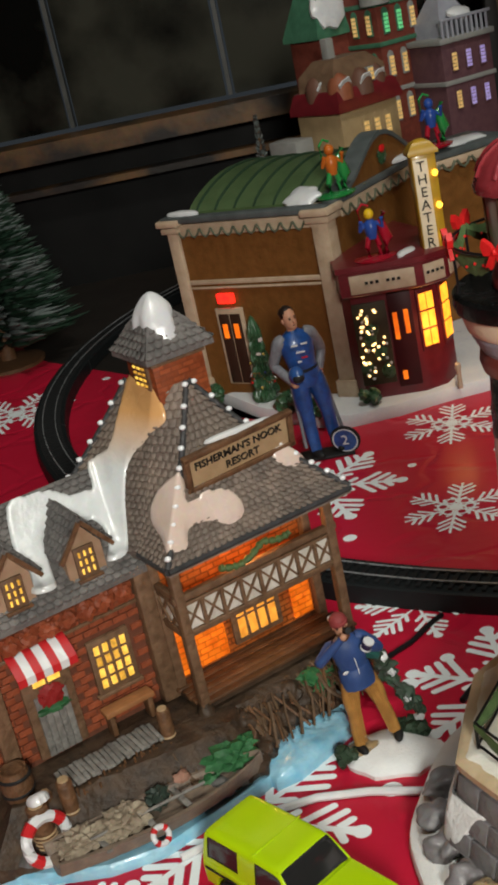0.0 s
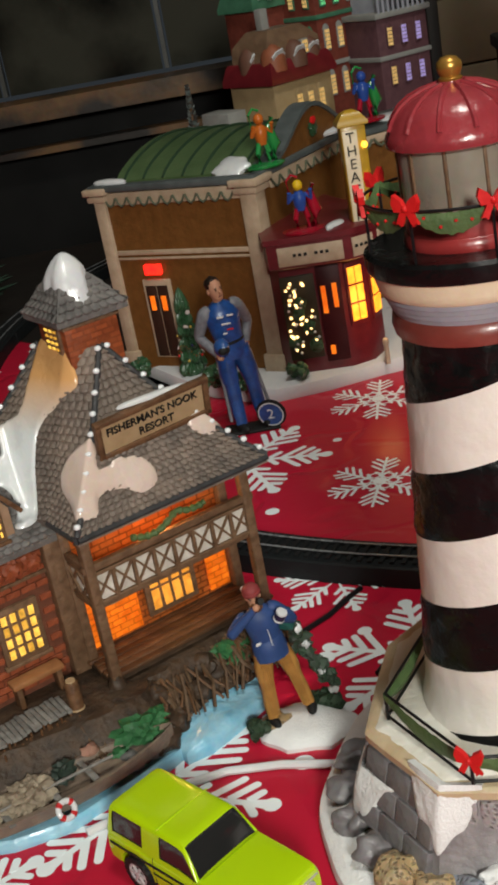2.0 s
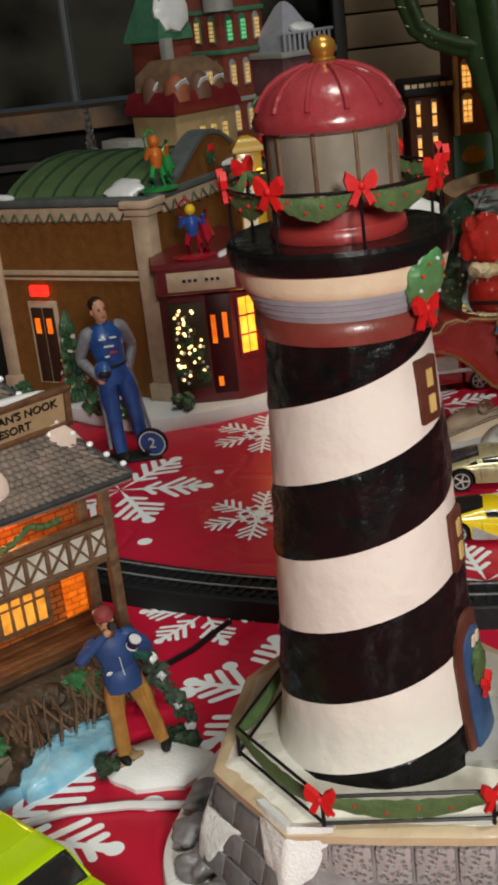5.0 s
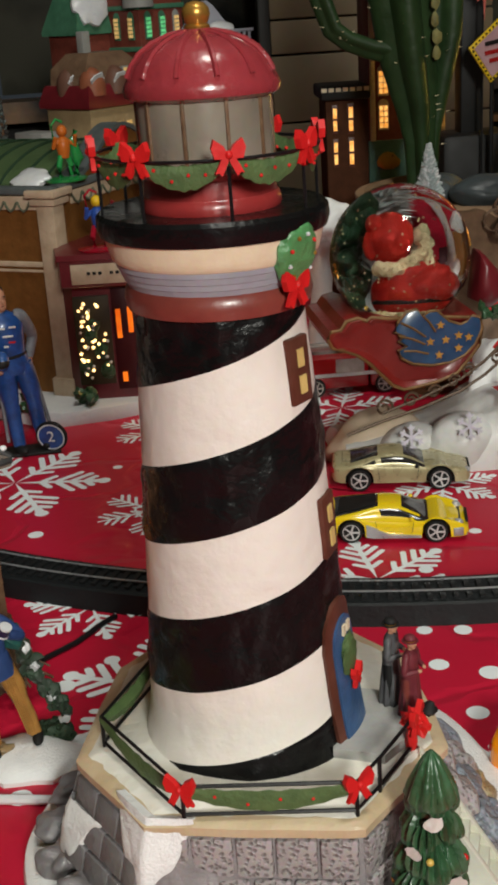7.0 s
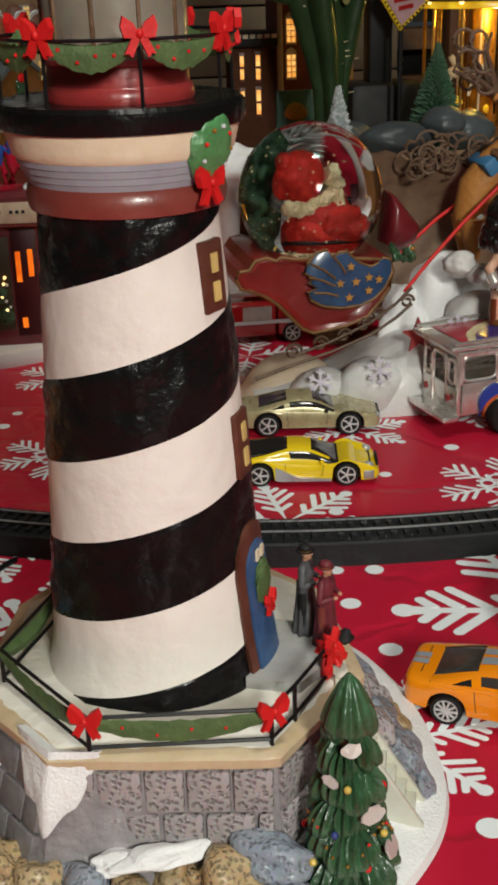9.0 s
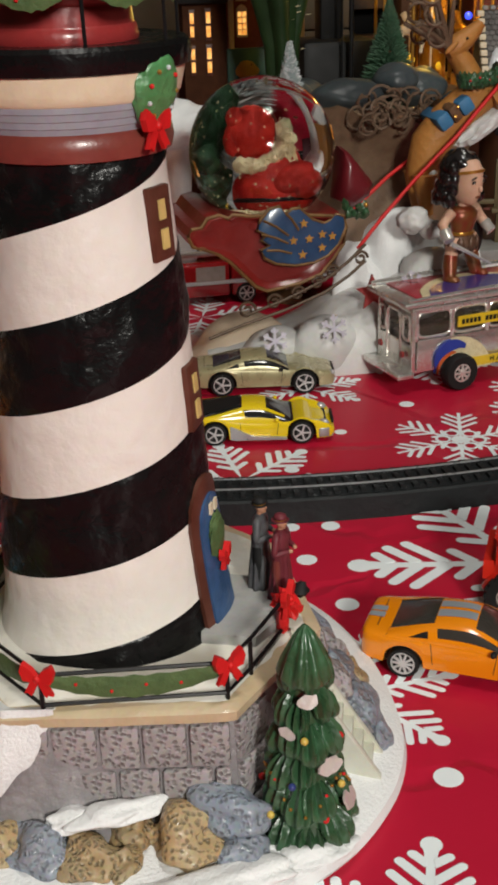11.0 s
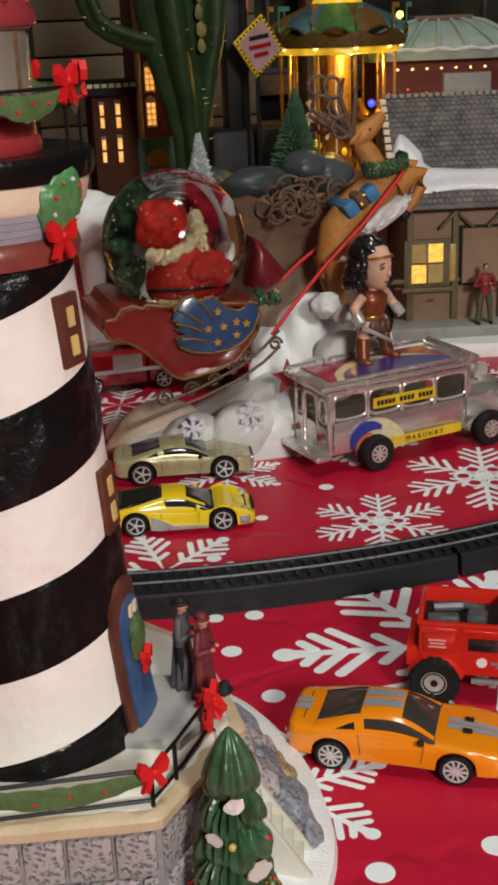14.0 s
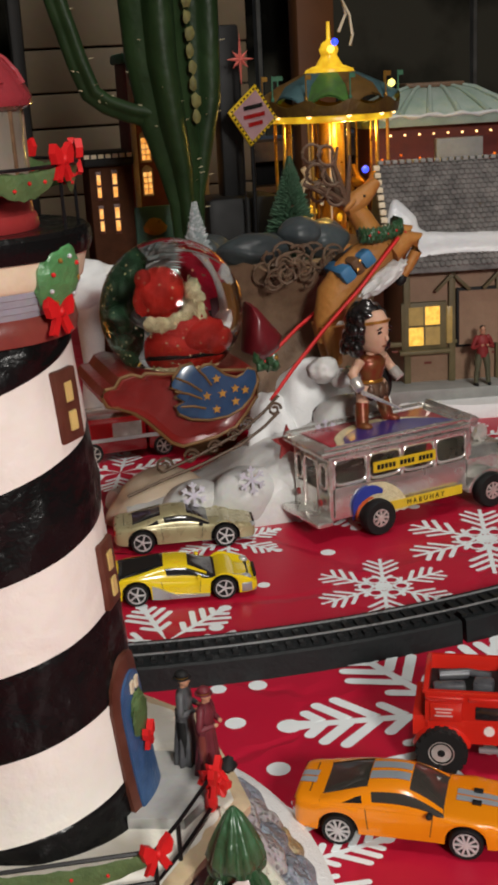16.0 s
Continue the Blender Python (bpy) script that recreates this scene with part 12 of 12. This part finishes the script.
# roof
ER0, ER1, EE, EZ0, RG, RGZ = 0.014, 0.185, -0.014, 0.0935, 0.036, 0.1600
rf = part("roof", Geo().loft([[(x, EE, EZ0), (x, EE, EZ0 + 0.003), (x, RG, RGZ), (x, 2 * RG - EE, EZ0 + 0.003), (x, 2 * RG - EE, EZ0)] for x in (ER0, ER1)]), SHINGLEBLUE, sta, "grey shingled station roof")
slope_ = Vector((0, RG - EE, RGZ - EZ0 - 0.003))
nr_ = Vector((0, -slope_.z, slope_.y)).normalized()
joined = Geo()
for c in range(21):
    for k in range(46):
        x0 = ER0 + 0.0039 * (k + (0.5 if c % 2 else 0))
        if x0 + 0.0037 > ER1:
            continue
        foot_ = Vector((x0, EE, EZ0 + 0.003)) + slope_ * ((c + rr.uniform(0, 0.12)) / 21)
        head_ = Vector((x0, EE, EZ0 + 0.003)) + slope_ * min((c + 1.25) / 21, 1)
        one = Geo() if k < 14 else joined
        pillow(one, foot_, foot_ + Vector((0.0037, 0, 0)), head_, head_ + Vector((0.0037, 0, 0)), nr_, 0.0013 + rr.uniform(0, 0.0004))
        if one is not joined:
            part("shingle", one, SHINGLEBLUE, rf, smooth=60)
tagged(part("shingle_field", joined, SHINGLEBLUE, rf, smooth=60), kind="stuff")
for k in range(40):
    part("ridge_tile", Geo().box(0.0036, 0.0050, 0.0026, T(ER0 + 0.0048 * (k + 0.5), RG, RGZ + 0.0016), 0, 0.0006), TRIMGREY, rf)
for k in range(14):
    p = Vector((ER0 - 0.0010, EE, EZ0 + 0.003)) + slope_ * ((k + 0.5) / 14)
    part("verge_tile", Geo().box(0.0044, 0.0050, 0.0036, Matrix.Translation(p + nr_ * 0.001), 0, 0.0006), CREAM, rf)


def station_z(x, y):
    return EZ0 + 0.003 + (RGZ - EZ0 - 0.003) * (y - EE) / (RG - EE)


snow_sheet(sta, [[(0.018, 0.014), (0.024, 0.016), (0.034, 0.008), (0.040, 0.0005), (0.080, -0.001), (0.150, -0.001), (0.180, 0.000), (0.180, -0.009), (0.120, -0.0105), (0.060, -0.0090), (0.030, -0.0100), (0.020, -0.006), (0.015, 0.004)]], station_z, 0.0038, step=0.0016, edge=0.006)
figurine("station_man_figurine", "tiny painted man figurine in red coat at the station", (0.4530, 0.7350, 0.0170), -10, 0.040, mat("dull_red_coat", (0.25, 0.03, 0.03), 0.5), mat("olive_trousers", (0.10, 0.10, 0.06), 0.5), HAIRDARK, None, reach=(((-0.30, -0.02, 1.13), (-0.10, -0.20, 1.22)), ((0.30, -0.02, 1.13), (0.10, -0.20, 1.22))))

# ---- small things round about ----
FIRERED = paint("fire_engine_red", (0.40, 0.008, 0.012))
fe = thing("toy_fire_engine", "dark red toy fire engine with white stripe", "toy truck", (0.2120, 0.7560, 0), -3, "toy cars on the cloth")
part("cab", Geo().box(0.022, 0.026, 0.024, T(0.024, 0, 0.0165), 0, 0.002), FIRERED, fe)
part("body", Geo().box(0.048, 0.026, 0.020, T(-0.012, 0, 0.0150), 0, 0.0015), FIRERED, fe)
part("ladder", Geo().box(0.062, 0.008, 0.003, T(-0.006, 0, 0.0295), 0, 0.0006), CHROME, fe)
for s in (-1, 1):
    part("stripe", Geo().box(0.066, 0.0006, 0.0022, T(-0.002, s * 0.0132, 0.0140)), SNOWGLAZE, fe)
    part("locker", Geo().box(0.018, 0.0008, 0.0090, T(0.000, s * 0.0132, 0.0195)), CHROME, fe)
    part("cab_window", Geo().box(0.010, 0.0006, 0.0080, T(0.026, s * 0.0132, 0.0225)), SMOKE, fe)
part("windscreen", Geo().box(0.0006, 0.022, 0.0085, T(0.0352, 0, 0.0225)), SMOKE, fe)
for x in (-0.022, 0.022):
    for s in (-1, 1):
        wheel(fe, x, s * 0.0118, 0.0062, 0.005, 6, CHROME)
lump = tagged(part("snow_lump", Geo().ball(0.024, 0.018, 0.015, T(0.2060, 0.8000, 0.1010), 0, 4, 0.30, 60, 4).lathe([(0.016, 0.0), (0.012, 0.01), (0.007, 0.05), (0.010, 0.095)], 20, T(0.2060, 0.8000, 0)), SNOW), "rough lump of white craft snow on a stem", "snow lump")
bc = thing("toy_black_car", "black toy car with round fenders", "toy car", (0.4900, 0.6850, 0), 175, "toy cars on the cloth")
c = Coach(bc, 0.07, 0.028, 0.024, PONY, PONYROOF, (-0.021, 0.019), 0.0060)
c.body(BLACK)
c.cabin()
c.patch("roof", BLACK, ((-0.185, 50), (-0.185, 130), (0.040, 130), (0.040, 50)), nt=16)
for x in c.axles:
    for s in (1, -1):
        wheel(bc, x, s * 0.0118, 0.0060, 0.005, 6, CHROME)

PLASTICGREEN = mat("clear_green_plastic", (0.03, 0.30, 0.07), 0.15, 0, (0.02, 0.2, 0.05), 60, coat=0.6)
PLASTICORANGE = mat("orange_plastic", (0.55, 0.14, 0.02), 0.3)
PLASTICRED = mat("clear_red_plastic", (0.42, 0.01, 0.03), 0.15, 0, (0.3, 0.006, 0.02), 60, coat=0.6)
PLASTICBLUE = mat("blue_plastic", (0.03, 0.08, 0.35), 0.3)
PLASTICYELLOW = mat("yellow_plastic", (0.75, 0.48, 0.02), 0.35)


def toy_figure(name, label, place, turn, h, body_m, top_m, head_m, swirl_m):
    """A small plastic toy figure standing on a disc, with a curled plume."""
    k = h
    g_ = Geo()
    g_.lathe([(0.30 * k, 0), (0.32 * k, 0.04 * k), (0.20 * k, 0.07 * k)], 20, None, 0, 1.3, 1)
    for s in (-1, 1):
        g_.tube([(s * 0.10 * k, 0, 0.05 * k), (s * 0.12 * k, 0, 0.25 * k), (s * 0.07 * k, 0, 0.45 * k)], 0.055 * k, 8, 0)
        g_.tube([(s * 0.10 * k, 0, 0.70 * k), (s * 0.22 * k, -0.05 * k, 0.60 * k), (s * 0.20 * k, -0.12 * k, 0.78 * k)], 0.04 * k, 8, 1)
    g_.lathe([(0.09 * k, 0.40 * k), (0.12 * k, 0.55 * k), (0.13 * k, 0.70 * k), (0.05 * k, 0.78 * k)], 14, None, 1)
    g_.ball(0.10 * k, 0.10 * k, 0.11 * k, T(0, 0, 0.87 * k), 2, 2)
    g_.tube([(0.22 * k, 0.03 * k, 0.05 * k), (0.30 * k, 0.03 * k, 0.35 * k), (0.20 * k, 0.05 * k, 0.65 * k), (0.30 * k, 0.03 * k, 0.85 * k)], [0.10 * k, 0.12 * k, 0.11 * k, 0.05 * k], 10, 3)
    g_.tube([(-0.18 * k, 0, 0.75 * k), (-0.20 * k, 0, 0.98 * k), (-0.10 * k, 0, 1.08 * k), (0.02 * k, 0, 1.02 * k)], 0.025 * k, 6, 3)
    ob = part(name, g_, [body_m, top_m, head_m, swirl_m], None, "", 50)
    ob.matrix_world = T(*place, 0, 0, turn)
    return tagged(ob, label, "toy figure", "toy figures on the theatre")


toy_figure("plastic_toy_figure", "clear green and orange plastic toy figure on a disc", (0.0480, 0.7900, 0.1412), 30, 0.034, PLASTICGREEN, PLASTICORANGE, PLASTICORANGE, PLASTICGREEN)
toy_figure("plastic_toy_figure", "clear red plastic toy figure with blue top and yellow head", (0.0640, 0.7500, 0.1045), 10, 0.033, PLASTICRED, PLASTICBLUE, PLASTICYELLOW, PLASTICRED)
toy_figure("plastic_toy_figure", "blue and green plastic toy figure on a red disc", (0.1280, 0.9000, 0.1412), 20, 0.036, PLASTICRED, PLASTICBLUE, PLASTICBLUE, PLASTICGREEN)

def with_robe(g, k, mats):
    # a long coat to the ground, a round hat with a pale band
    rings = []
    for r_, z_, d_ in ((0.27, 0.0, 0.030), (0.28, 0.08, 0.030), (0.235, 0.50, 0.022), (0.185, 0.95, 0.008), (0.190, 1.10, 0.0)):
        rings.append([((r_ + d_ * math.sin(9 * u)) * k * math.cos(u), (r_ + d_ * math.sin(9 * u)) * 0.8 * k * math.sin(u), z_ * k) for u in [2 * math.pi * i / 54 for i in range(54)]])
    g.loft(rings, 0)
    mats += [RUBBER if mats[0] is COATGREY else mats[0], GOLD]
    g.ball(0.105 * k, 0.115 * k, 0.075 * k, T(0, 0, 1.72 * k), 7, 3)
    g.lathe([(0.106 * k, 1.675 * k), (0.112 * k, 1.70 * k)], 16, None, 8, close=False)
    g.lathe([(0.10 * k, 1.665 * k), (0.155 * k, 1.668 * k), (0.150 * k, 1.680 * k)], 18, None, 7)


COATGREY = mat("grey_coat_paint", (0.10, 0.10, 0.105), 0.4, 0, (0.06, 0.06, 0.065), 300)
# couple on the terrace: cast with the lighthouse
for nm_, x, y, ang_, h_, c_, t_ in (("gentleman", 0.1302, 0.3320, 60, 0.0290, COATGREY, RUBBER), ("lady", 0.1337, 0.3240, 50, 0.0275, mat("wine_red_dress", (0.17, 0.03, 0.04), 0.45, 0, (0.10, 0.018, 0.025), 300), REDBROWN)):
    f = figurine(nm_, "", (x - AX, y - AY, DECK), ang_, h_, c_, t_, HAIRDARK, None, wide=0.95, extra=with_robe, reach=(((-0.30, -0.02, 1.13), (-0.12, -0.20, 1.15)), ((0.30, -0.02, 1.13), (0.12, -0.20, 1.15))))
    f.parent = lh
    for key in ("label", "category"):
        if key in f:
            del f[key]
    tagged(f, "tiny painted %s figure on the terrace" % nm_)
pb = part("terrace_bow", Geo().ball(0.0030, 0.0030, 0.0044, T(*local(0.1322, 0.3130), DECK + 0.0070, 0, -25), 0, 3, 0.7, 90), BRIGHTRED, lh)
part("bow_tail", Geo().ball(0.0016, 0.0016, 0.0036, T(*local(0.1302, 0.3110), DECK + 0.0030), 0, 2, 0.5, 90), BRIGHTRED, pb)
part("dark_leaf", Geo().ball(0.0024, 0.0022, 0.0020, T(*local(0.1362, 0.3140), DECK + 0.0100), 0, 2, 0.7, 90, 4), RUBBER, pb)

# cords on the cloth
tagged(part("white_cord", Geo().tube([(-0.062, 0.352, 0.0016), (-0.045, 0.360, 0.0016), (-0.0273, 0.3690, 0.0016), (-0.0116, 0.3726, 0.0016), (0.0082, 0.3713, 0.0016), (0.0267, 0.3668, 0.0016), (0.040, 0.362, 0.0016)], 0.0016, 8), SNOWGLAZE), "white lamp cord lying on the red cloth", "cord")
tagged(part("power_cable", Geo().tube([(0.0130, 0.445, 0.0012), (0.0228, 0.4576, 0.0012), (0.0354, 0.4674, 0.0012), (0.0463, 0.4806, 0.0012), (0.0520, 0.4860, 0.0012)], 0.0012, 8), BLACKMETAL), "black lamp cord lying on the red cloth", "cord")
tagged(part("power_cable", Geo().tube([(0.0500, 0.4180, 0.0012), (0.0600, 0.4320, 0.0012), (0.0760, 0.4480, 0.0012), (0.0900, 0.4540, 0.0012)], 0.0014, 8), BLACKMETAL), "black lamp cord behind the lighthouse", "cord")
